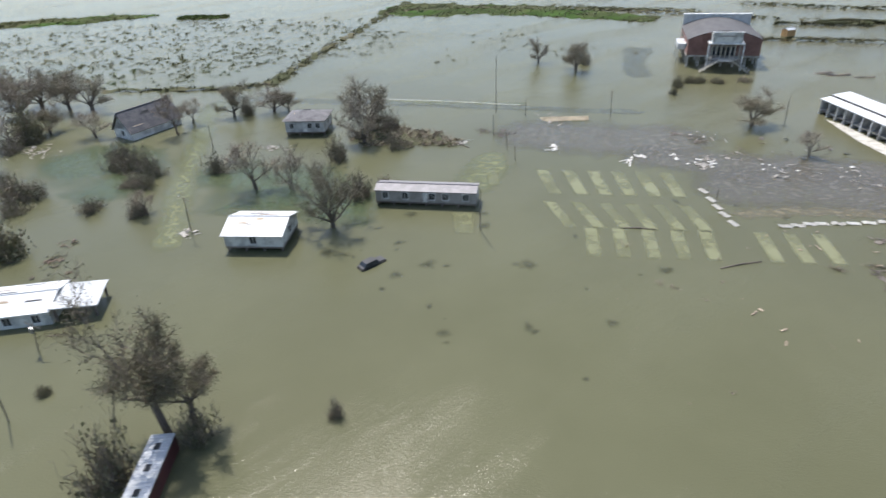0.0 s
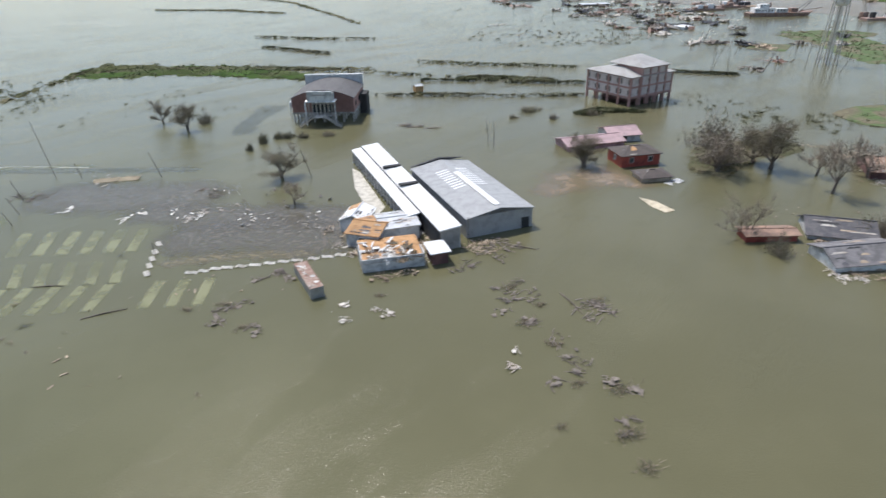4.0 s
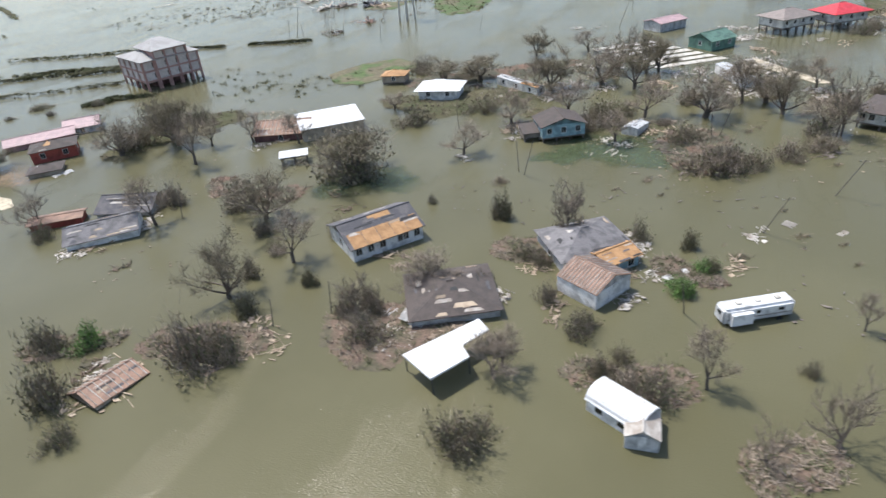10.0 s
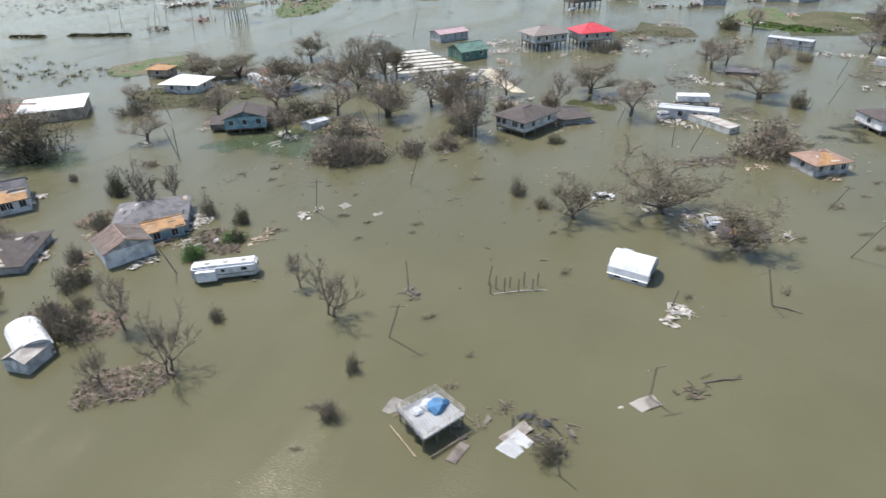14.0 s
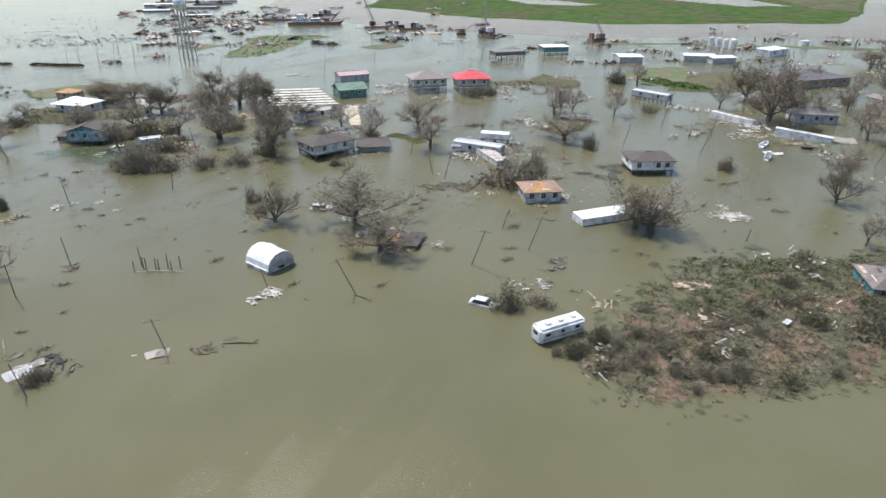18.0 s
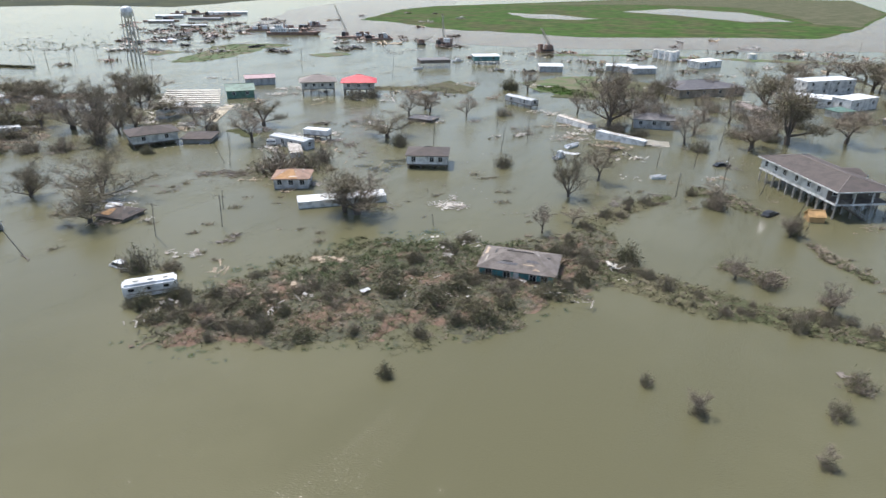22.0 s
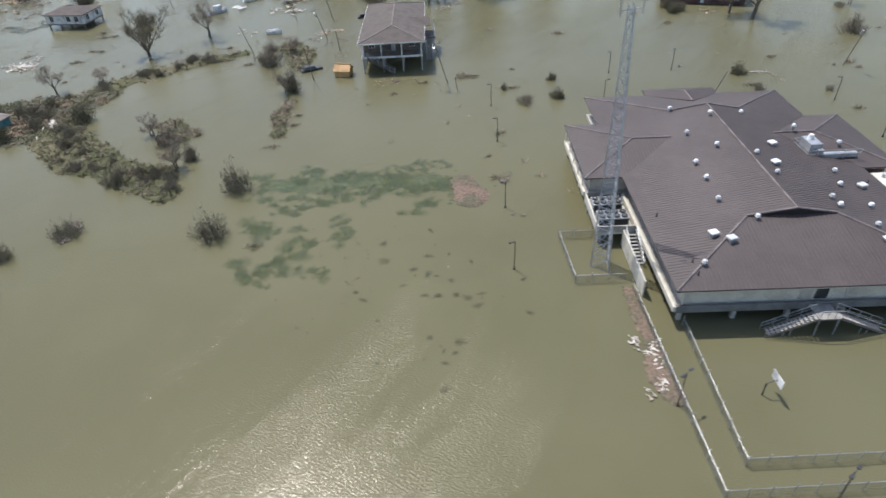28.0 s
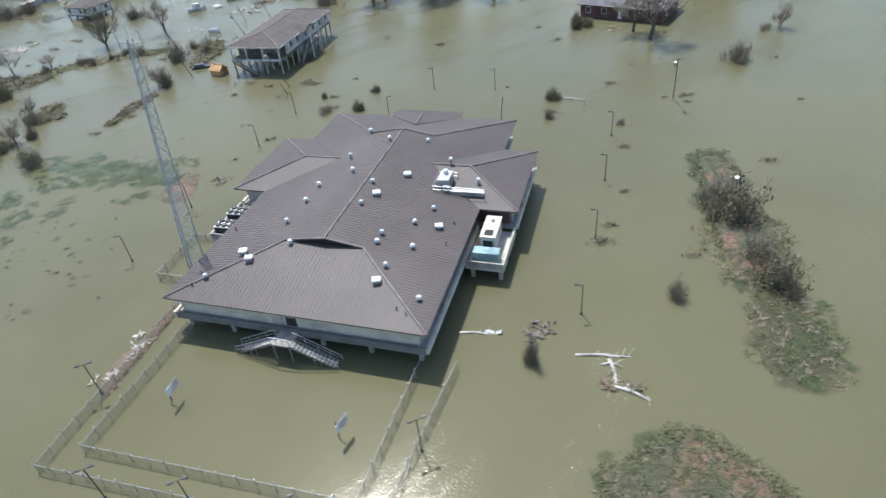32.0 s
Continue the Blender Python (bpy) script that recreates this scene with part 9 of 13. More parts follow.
house('damaged_cottage', 376.45, -57.95, -18.65, 8.3, 7, 0.4, 2.2, 1.5, 'hip', M_GREYW, M_BARE, 'grey cottage with a brown and orange bare-decked roof', wins=(3, 1, 1, 1), ov=0.6, tear=12, patch=((0, 0.05, 0.7, 0.05, 0.9),))
house('white_house', 414.47, -53.14, -25.16, 11, 9, 1.3, 2.4, 1.3, 'hip', M_WHITE, M_SHINGB, 'white raised house with a worn brown roof', wins=(3, 2, 2, 1), door=1, ov=0.5)
house('long_white_trailer', 384.65, -75.71, -6.59, 19.95, 4, -0.5, 2.1, 0.2, 'flat', M_WHITE, M_RWHITE, 'long white mobile home in the water behind a tree', wins=(3, 1, 2, 0), ov=0.05)
house('teal_house', 405.54, -122.5, -37.91, 12.8, 8, -0.2, 2.3, 1.7, 'hip', M_TEAL, M_SHINGW, 'teal house with a taupe shingle roof stranded on the wrack bank', wins=(4, 1, 2, 1), door=1, ov=0.5, tilt=(2, 1), tear=18)

# ---- houses farther off ----
house('red_roofed_house', 425.74, 64.39, -16.46, 13.5, 11, 3, 2.9, 2.6, 'hip', M_PALE, M_RED, 'raised house with a bright red hip roof', wins=(3, 2, 2, 1), ov=1.2)
house('raised_tan_house', 409.02, 73.19, -10.35, 14.36, 11, 2.8, 3, 2.4, 'hip', M_PALE, M_SHINGT, 'raised pale house with a taupe hip roof and gable', wins=(4, 2, 2, 1), ov=1.2)
house('long_shed', 387.35, 110.18, -0.46, 13.77, 9, 0.2, 3.2, 1, 'gable', M_GREYW, M_RPINK, 'long grey shed with a faded reddish roof', wins=(0, 0, 0, 0))
house('green_house', 375.19, 77.13, -1.82, 11.38, 10, 0.4, 3, 2, 'gable', M_GREENW, M_RGREEN, 'green house with a green metal gable roof', wins=(2, 1, 1, 1))
house('long_trailer', 347.92, 45.88, 62.97, 17.03, 4.2, 0.2, 2.4, 0.3, 'gable', M_WHITE, M_RPALE, 'white mobile home beside the shell yard', wins=(2, 1, 1, 0), ov=0.1)
house('dock_warehouse', 340.43, 729.87, -4.07, 33.39, 22, 0.2, 2.7, 0.8, 'gable', M_GREYW, M_RWHITE, 'long white-roofed warehouse on the far dock', wins=(0, 0, 0, 0))
house('dock_warehouse', 419.81, 803.7, -2.53, 53.96, 24, 0.2, 2.7, 0.8, 'gable', M_GREYW, M_RWHITE, 'long white-roofed warehouse on the far dock', wins=(0, 0, 0, 0))
house('dock_warehouse', 383.8, 663.88, -23.85, 39.27, 18, 0.2, 2.1, 0.6, 'gable', M_STUCCOG, M_RDULL, 'dull grey warehouse on the far dock', wins=(0, 0, 0, 0))
house('dock_warehouse', 332.12, 625.88, -6.09, 27.25, 14, 0.2, 1.8, 0.5, 'flat', M_STUCCOG, M_RPALE, 'low pale shed on the far dock', wins=(0, 0, 0, 0))
house('dock_warehouse', 366.16, 538.15, -7.72, 25.88, 10, 0.2, 1.4, 0.4, 'flat', M_WOOD, M_RPALE, 'flattened dock shed with scattered sheets', wins=(0, 0, 0, 0))
house('dock_warehouse', 342.95, 360.52, 20.97, 9.89, 8, 0.2, 1.2, 0.4, 'flat', M_WHITE, M_RWHITE, 'small white shed in the flooded yard', wins=(0, 0, 0, 0))
house('wrecked_mobile_home', 354.19, 47.9, 6.62, 8.9, 4, 0.1, 2, 0.2, 'gable', M_WHITE, M_LUMBERP, 'crushed white mobile home among bare trees', wins=(1, 0, 0, 0), ov=0.05, tilt=(3, 2), tear=16)
house('wrecked_mobile_home', 296.95, 33.35, 21.54, 6.67, 4, -0.2, 1.8, 0.4, 'gable', M_PALE, M_RPALE, 'half-sunk pale trailer among brush', wins=(0, 0, 0, 0), ov=0.05, tilt=(-3, 4), tear=16)
house('wrecked_house', 433.47, 1.53, -49.59, 9.26, 6, -0.5, 1.6, 0.8, 'hip', M_WOOD, M_SHINGD, 'collapsed dark roof lying in the flood', wins=(0, 0, 0, 0), tear=16)
house('pier_house', 490.72, 139.06, -6.66, 18.13, 9, 3, 1.6, 0.3, 'flat', M_WOOD, M_SHING, 'open dark boathouse frame on piles', wins=(0, 0, 0, 0), ov=0.1)
house('dock_house', 527.44, 144.67, -14.49, 15.65, 9, 2.2, 2.6, 0.4, 'flat', M_TEAL, M_RWHITE, 'small dock house with a white deck on piles', wins=(2, 1, 1, 1))
house('dock_shed', 548.79, 103.33, -25.58, 12.86, 14, 0.2, 3, 0.6, 'gable', M_GREYW, M_RWHITE, 'open dock shed with a white metal roof', wins=(0, 0, 0, 0))
house('dock_shed', 586.17, 86.91, -39.94, 16.5, 12, 0.2, 3.2, 0.6, 'gable', M_GREYW, M_RWHITE, 'long dock shed with a white metal roof', wins=(0, 0, 0, 0))
house('dock_shed', 591.5, 76.78, -15.39, 14.16, 10, 0.2, 3, 0.6, 'gable', M_GREYW, M_RWHITE, 'dark-sided dock shed with a white roof', wins=(0, 0, 0, 0))
house('workshop', 645.51, 84.53, 7.57, 19.74, 9, 0.2, 3.6, 0.4, 'flat', M_WHITE, M_RWHITE, 'white dockside workshop with a grey end', wins=(2, 0, 0, 0))
house('long_brick_building', 573.34, 13.93, -6.83, 33.66, 22, 0.2, 3.4, 2.2, 'hip', M_TAN, M_SHINGD, 'large low building with a brown hip roof', wins=(4, 2, 2, 2), ov=1.0)
house('small_trailer', 481.03, 14.25, -76.19, 15.92, 4, 1.4, 2, 0.3, 'gable', M_GREYW, M_RPALE, 'grey mobile home on tall stilts', wins=(2, 1, 1, 0), ov=0.1)
house('wrecked_mobile_home', 481.61, -24.81, -76.74, 15.2, 4, -0.4, 2.2, 0.3, 'gable', M_WHITE, M_LUMBERP, 'white mobile home with its roof peeled off', wins=(2, 0, 0, 0), ov=0.05, tear=16, tilt=(-5, 3))
house('wrecked_mobile_home', 482, -50.61, -58.62, 16.1, 4.0, -0.5, 2.3, 0.2, 'flat', M_WHITE, M_RWHITE, 'tilted white mobile home with brown broken end', wins=(2, 0, 0, 0), ov=0.05, tilt=(-7, 4), tear=12)
sheet('wall_panel', 488.5, -58.8, -30, 9.0, 3.4, M_FASCIA, 'cream wall panel torn off and leaning in the water', z=0.7, tilt=(16, 4))
sheet('wall_panel', 473.0, -58.5, 20, 5.0, 3.0, M_RPALE, 'torn pale panel beside the broken mobile home', z=0.4, tilt=(-9, 12))
house('grey_house', 506.34, -36.65, -36.81, 13.59, 9, 0.6, 2.6, 1.6, 'hip', M_GREYW, M_SHING, 'grey raised house under bare trees', wins=(3, 1, 2, 1))
house('cream_shed', 555.78, -34.81, -100, 13.94, 6, 0.3, 2.6, 0.8, 'gable', M_PALE, M_SHINGT, 'cream shed with a sagging taupe roof', wins=(0, 0, 0, 0))
house('white_modern_house', 598.04, -30.76, -50.85, 19.2, 11, 0.6, 3.2, 0.2, 'flat', M_WHITE, M_RWHITE, 'white flat-roofed block house with terraces', wins=(4, 2, 2, 2), ov=0.1)
house('white_modern_house', 626.4, -8.68, -4.87, 28.63, 9, 0.4, 6.2, 0.2, 'flat', M_WHITE, M_RWHITE, 'white two-storey block house with dark windows', wins=(4, 2, 2, 2), storeys=2, ov=0.1)
house('white_modern_house', 605.39, -39.47, 4.96, 18.1, 8, 0.3, 4.4, 0.2, 'flat', M_WHITE, M_RWHITE, 'white block with a dark doorway and canopy', wins=(2, 1, 1, 1), ov=0.2, door=1)
house('low_shed', 587.01, -74.31, -104.74, 18.85, 6, 0, 2.2, 0.5, 'flat', M_STUCCOG, M_SHINGT, 'long low grey canopy shed', wins=(0, 0, 0, 0))
house('brick_ranch_house', 578.37, -108.41, -35.86, 20.82, 12, 0.2, 2.9, 1.9, 'hip', M_BRICKD, M_SHINGD, 'brick ranch house with a dark hip roof and porch columns', wins=(5, 2, 3, 2), door=1, ov=0.9)
house('brick_ranch_house', 650.97, -44.26, -28.94, 24.38, 12, 0.2, 2.9, 2.2, 'hip', M_BRICKD, M_SHINGB, 'brick house with a brown roof under trees', wins=(3, 2, 2, 2), ov=0.9)
house('grey_house', 635.67, -85.4, -38.21, 10.44, 10, 0.2, 2.8, 2, 'hip', M_STUCCOG, M_SHINGT, 'grey house with a taupe hip roof', wins=(3, 1, 1, 1), ov=0.9)
house('low_green_shed', 584.88, -48.74, -2.13, 8.21, 6, 0.2, 2.4, 0.3, 'flat', M_PALE, M_RGREEN, 'small pale shed with a green roof', wins=(1, 0, 0, 0))
house('wrecked_house', 337.82, -66.63, -40.36, 7.31, 6, -0.6, 1.4, 1.3, 'hip', M_WOOD, M_SHINGB, 'collapsed house under a fallen tree with white roof scraps', wins=(0, 0, 0, 0), patch=((0, 0.1, 0.5, 0.2, 0.8),), tear=16)
stilt_house(491.48, -111.74, -16.74)
round_shed("white_barn", 312.35, -65.44, -63.65, 5.99, 5.8, 0.8, 2.6, "white round-topped barn with torn roof sheets in flood water", 8, 2)
round_shed("white_barn", 229.62, -33.64, -78.34, 6.91, 4.2, 1.9, 1.3, "white arched barn with a small shed beside it")
house("small_shed", 229.35, -37.06, -45, 3.6, 4.2, 0.1, 1.9, 1.0, "gable", M_GREYW, M_LUMBERP, "small shed with bare pale roof battens", "shed", wins=(0, 0, 0, 0), door=1, ov=0.15, axis="y")
house('open_carport', 221.97, 71.3, -17.54, 6.46, 4, 2, 0.2, 0.1, 'flat', M_TRIM, M_RWHITE, 'white flat carport on thin posts over the water', wins=(0, 0, 0, 0), ov=0.3)

# ---- campers, cars and boats ----
camper(257.25, -29.86, -21.03, 10.28, 2.6, 2.5, 'long white travel trailer with a slide-out, standing in flood water', 1)
camper(345.42, -107.49, 0.22, 8.11, 2.6, 2.6, 'white camper trailer stranded beside the wrack bank', 0, tilt=(4, 0), lift=0.0)
camper(376.69, -15.38, -17.67, 2.83, 2.0, 1.6, 'small white camper wreck by the mobile home', 0)
camper(336.39, -62.27, -23.24, 3.19, 2.2, 1.8, 'white overturned camper beside a fallen tree', 0, tilt=(15, 5), lift=-0.3)
car(-11.7, 82.81, 40, M_PAINTD, 'dark car nose-up in the flood with water round it')
car(340.1, -95.03, -50, M_PAINTW, 'white pickup car nose-down in flood water')
car(328.46, -42.65, -20, M_PAINTW, 'white car half sunk in flood water')
car(470.86, -117.97, 10, M_PAINTD, 'dark car half sunk beside the stilt house')
car(490.62, -84.35, -10, M_PAINTD, 'dark car half sunk beside the stilt house')
boat(465.73, -87.61, -20, 4.0, M_PAINTW, 'small white boat adrift', (3, 2), 0)
boat(465.49, -86.74, -10, 3.0, M_PAINTW, 'small white skiff adrift', (3, 2), 0)
boat(473.37, 263.71, -10, 9, M_PAINTW, 'white work boat near the docks', (3, 2), 1)
boat(478.85, 133.66, 20, 7, M_PAINTW, 'white boat stranded by the dock', (3, 2), 0)
boat(514.6, 158.12, 0, 8, M_PAINTW, 'white cabin boat by the dock', (3, 2), 1)
boat(278.11, 51.59, -30, 5, M_PAINTW, 'white boat wreck in the yard', (3, 2), 0)
boat(305.97, 73.3, -25, 6, M_PAINTW, 'white boat wreck among scrap', (3, 2), 1)
boat(463.18, -51.2, 25, 7, M_PAINTW, 'white boat hull swept against debris', (3, 2), 0)
boat(452.48, -60.74, 30, 6, M_PAINTW, 'white boat tipped against a mobile home', (3, 2), 1)
house("small_hut", 476.97, -123.96, -30, 3.2, 2.6, 0.0, 1.4, 1.0, "gable", M_ORANGE, M_ORANGE, "small orange-tan wooden hut washed against the stilt house", "shed", wins=(0, 0, 0, 0), ov=0.2)
camp_platform([(265.94, -73.4), (271.16, -73.04), (272.11, -78.06), (266.25, -78.77)], 2.0)
sheet('roof_sheet_debris', 267.0, -71.3, 30, 2.6, 3.0, M_LUMBERP, 'pale torn floor panel floating beside the platform')
sheet('roof_sheet_debris', 275, -83.4, 10, 4.0, 2.4, M_RWHITE, 'large white roof panel floating on the flood')
sheet('roof_sheet_debris', 276.25, -82.1, 5, 4, 1.6, M_LUMBERP, 'pale broken wall panel on the water')
sheet('roof_sheet_debris', 291.22, -86.6, -10, 5, 1.8, M_LUMBERP, 'pale raft of broken boards on the water')
planks("wreckage", 275.1, 53.28, 3.5, 90, M_LUMBER, 'mixed pile of torn boards and sheets left by the storm', 1300, length=3.2, width=0.12, flat=16, z=0.18)
planks("wreckage", 272.32, 48.72, 2.5, 50, M_LUMBERP, 'mixed pile of torn boards and sheets left by the storm', 1301, length=2.4, width=0.12, flat=16, z=0.18)
planks("wreckage", 82.69, 106.39, 13, 18, M_LUMBERP, 'mixed pile of torn boards and sheets left by the storm', 1302, length=2.2, width=0.12, flat=16, z=0.18)
planks("wreckage", 68.94, 122.79, 10, 16, M_LUMBERP, 'mixed pile of torn boards and sheets left by the storm', 1303, length=2.4, width=0.12, flat=16, z=0.18)
planks("wreckage", 80.11, 120.44, 8, 12, M_WOOD, 'mixed pile of torn boards and sheets left by the storm', 1304, length=2.4, width=0.12, flat=16, z=0.18)
mixed_pile(392.82, 74.52, 6, 45, M_LUMBERP, 1305)
mixed_pile(379.42, 60.24, 6, 45, M_LUMBER, 1306)
mixed_pile(368.72, 53.06, 6, 45, M_LUMBERP, 1307)
mixed_pile(410.58, 81.18, 6, 45, M_WOOD, 1308)
mixed_pile(430.9, 62.69, 6, 45, M_LUMBERP, 1309)
mixed_pile(447.46, 62.19, 6, 45, M_LUMBER, 1310)
mixed_pile(356.09, 42.35, 6, 45, M_LUMBERP, 1311)
mixed_pile(457.71, 48.93, 6, 45, M_WOOD, 1312)
mixed_pile(481.75, 80.72, 6, 45, M_LUMBERP, 1313)
mixed_pile(480.35, 29.75, 6, 45, M_LUMBER, 1314)
mixed_pile(513.75, 54.28, 6, 45, M_LUMBERP, 1315)
mixed_pile(394.78, 7.94, 6, 45, M_WOOD, 1316)
mixed_pile(455.81, -31.43, 6, 45, M_LUMBERP, 1317)
mixed_pile(349, 21.54, 6, 45, M_LUMBER, 1318)
mixed_pile(358.42, 21.37, 6, 45, M_LUMBERP, 1319)
mixed_pile(375.52, 4.06, 6, 45, M_WOOD, 1320)
mixed_pile(417.75, 1.3, 6, 45, M_LUMBERP, 1321)
mixed_pile(549.72, 55.39, 6, 45, M_LUMBER, 1322)
mixed_pile(556.62, 31.97, 6, 45, M_LUMBERP, 1323)
mixed_pile(560.56, 12.17, 6, 45, M_WOOD, 1324)
mixed_pile(624.06, 50.19, 6, 45, M_LUMBERP, 1325)
mixed_pile(652.32, 47.8, 6, 45, M_LUMBER, 1326)
mixed_pile(630.82, 12.83, 6, 45, M_LUMBERP, 1327)
mixed_pile(528.39, 20.53, 6, 45, M_WOOD, 1328)
mixed_pile(313.67, 93.59, 6, 45, M_LUMBERP, 1329)
mixed_pile(329.32, 55.75, 6, 45, M_LUMBER, 1330)
mixed_pile(300.31, 70.29, 6, 45, M_LUMBERP, 1331)
mixed_pile(286.85, 94.35, 6, 45, M_WOOD, 1332)
planks("wreckage", 97.56, 103.45, 6, 60, M_LUMBERP, 'mixed pile of torn boards and sheets left by the storm', 1333, length=1.4, width=0.12, flat=16, z=0.18)
planks("wreckage", 330.37, 81.98, 9, 110, M_LUMBERP, 'mixed pile of torn boards and sheets left by the storm', 1334, length=3.5, width=0.12, flat=16, z=0.18)
planks("wreckage", 348.89, 82.09, 9, 90, M_LUMBERP, 'mixed pile of torn boards and sheets left by the storm', 1335, length=3.5, width=0.12, flat=16, z=0.18)
planks("wreckage", 306.57, 79.9, 6, 60, M_LUMBER, 'mixed pile of torn boards and sheets left by the storm', 1336, length=2.2, width=0.12, flat=16, z=0.18)
planks("wreckage", 289.88, 81.11, 5, 50, M_LUMBERP, 'mixed pile of torn boards and sheets left by the storm', 1337, length=2.0, width=0.12, flat=16, z=0.18)
mixed_pile(475.74, -33.6, 7, 90, M_LUMBERP, 1338)
mixed_pile(476.58, -56.08, 6, 70, M_LUMBER, 1339)
planks("wreckage", 482.49, -5.16, 6, 70, M_LUMBERP, 'mixed pile of torn boards and sheets left by the storm', 1340, length=2.8, width=0.32, flat=16, z=0.18)
planks("wreckage", 471.69, -67.14, 5, 40, M_LUMBERP, 'mixed pile of torn boards and sheets left by the storm', 1341, length=2.8, width=0.32, flat=16, z=0.18)
mixed_pile(405.89, 89.35, 10, 70, M_LUMBERP, 1342)
mixed_pile(430.04, 49.84, 10, 80, M_LUMBERP, 1343)
planks("wreckage", 453.2, 58.53, 10, 60, M_WOOD, 'mixed pile of torn boards and sheets left by the storm', 1344, length=4.2, width=0.32, flat=16, z=0.18)
mixed_pile(379.08, -18.82, 6, 70, M_LUMBERP, 1345)
mixed_pile(391.04, -18.86, 6, 60, M_LUMBER, 1346)
mixed_pile(338.77, 57.05, 8, 70, M_LUMBERP, 1347)
mixed_pile(312.27, 65.13, 8, 80, M_LUMBERP, 1348)
planks("wreckage", 360.34, -114.9, 9, 40, M_LUMBER, 'mixed pile of torn boards and sheets left by the storm', 1349, length=2.0, width=0.14, flat=20, z=0.85)
planks("wreckage", 374.77, -124.27, 9, 40, M_WRACK, 'mixed pile of torn boards and sheets left by the storm', 1350, length=1.8, width=0.14, flat=20, z=0.85)
planks("wreckage", 388.09, -120.51, 9, 26, M_LUMBERP, 'mixed pile of torn boards and sheets left by the storm', 1351, length=1.5, width=0.14, flat=20, z=0.85)
planks("wreckage", 404.63, -132.05, 5, 26, M_LUMBERP, 'mixed pile of torn boards and sheets left by the storm', 1352, length=1.8, width=0.14, flat=20, z=0.85)
planks("wreckage", 417.7, -126.34, 7, 60, M_WRACK, 'mixed pile of torn boards and sheets left by the storm', 1353, length=2.0, width=0.14, flat=20, z=0.85)

# ---- public building and its yard ----
civic_building()
roof_vent(503.99, -206.96, 6.19, 1)
roof_vent(505.06, -208.6, 6.29, 1)
roof_vent(509.83, -206.82, 6.85, 0)
roof_vent(520.53, -214.57, 6.08, 1)
roof_vent(525.15, -217.39, 5.43, 0)
roof_vent(522.77, -218.66, 5.49, 2)
roof_vent(523.74, -219.47, 5.4, 2)
roof_vent(521.5, -212.27, 6.32, 0)
roof_vent(500.24, -210.51, 5.71, 0)
roof_vent(499.51, -209.59, 5.57, 2)
roof_vent(498.83, -211.5, 5.46, 2)
roof_vent(508.51, -201.84, 6.7, 0)
roof_vent(510.29, -197.27, 6.76, 0)
roof_vent(511.53, -193.54, 6.78, 0)
roof_vent(515.3, -186.4, 7.05, 0)
roof_vent(516.18, -191.54, 7.47, 0)
roof_vent(517.82, -178.77, 7.08, 0)
roof_vent(521.1, -183.61, 7.88, 0)
roof_vent(526.76, -183.69, 6.91, 0)
roof_vent(523.78, -193.34, 6.92, 1)
roof_vent(519.84, -198.22, 7.33, 1)
roof_vent(519.23, -195.49, 7.58, 0)
roof_vent(518.03, -200.47, 7.52, 0)
roof_vent(520.85, -206.41, 6.73, 0)
roof_vent(520.37, -208.1, 6.73, 0)
roof_vent(524.74, -203.99, 6.2, 0)
roof_vent(527.65, -204.69, 5.66, 1)
roof_vent(524.48, -208.77, 5.99, 0)
roof_vent(527.13, -200.92, 5.95, 0)
roof_vent(528.39, -207.99, 5.37, 2)
roof_vent(529.57, -203.89, 5.38, 2)
roof_vent(533.29, -195.49, 6.14, 0)
roof_vent(529.88, -190.59, 7.06, 0)
roof_vent(501.25, -200.48, 5.39, 2)
chiller(498.45, -195.66, 1.9, -17)
chiller(499.41, -192.51, 1.9, -17)
gx = thing("generator", 534.14, -203.44, 1.87, -17, "cream generator enclosure with a vented roof", "generator")
part("enclosure", boxm(-0.9, 0.9, -2.3, 2.3, 0, 2.4), M_FASCIA, gx)
part("louvre", boxm(-0.6, 0.6, -2.34, -2.29, 0.4, 1.9), M_DARKIN, gx)
part("roof_cap", boxm(-1.0, 1.0, -2.4, 2.4, 2.4, 2.5), M_FASCIA, gx)
part("roof_louvre", boxm(-0.55, 0.55, -2.0, -0.8, 2.503, 2.53), M_DARKIN, gx)
part("exhaust", tubem((0, 1.2, 2.5), (0, 1.2, 2.9), 0.25, 0.25, 10), M_STEEL, gx)
fx = thing("fuel_tank", 533.15, -207, 1.87, -17, "pale blue fuel tank on the side deck", "tank")
part("tank", boxm(-1.6, 1.6, -0.7, 0.7, 0.15, 1.5), M_BLUE, fx)
part("saddle", boxm(-1.4, 1.4, -0.6, 0.6, 0, 0.15), M_DSTEEL, fx)
rx = thing("rooftop_unit", 528.92, -194.84, 5.9, -17, "galvanised rooftop unit with ducts and a guard rail", "air conditioner")
part("unit", boxm(-0.8, 0.8, -1.4, 1.2, 0, 1.5), M_STEEL, rx)
part("duct", boxm(0.9, 5.6, -2.0, -1.3, -0.35, 0.25), M_STEEL, rx)
part("elbow", boxm(0.1, 0.9, -2.0, -1.3, -0.2, 0.9), M_STEEL, rx)
part("hood", tubem((0, 0.4, 1.5), (0, 0.4, 2.1), 0.4, 0.3, 12), M_PAINTW, rx)
bm = bmesh.new()
for q in ((-1.3, -2.2), (-1.3, 1.6), (1.3, 1.6), (3.5, -2.3), (5.8, -2.3)):
    tube(bm, (*q, -0.6), (*q, 1.0), 0.04, 0.04, 5)
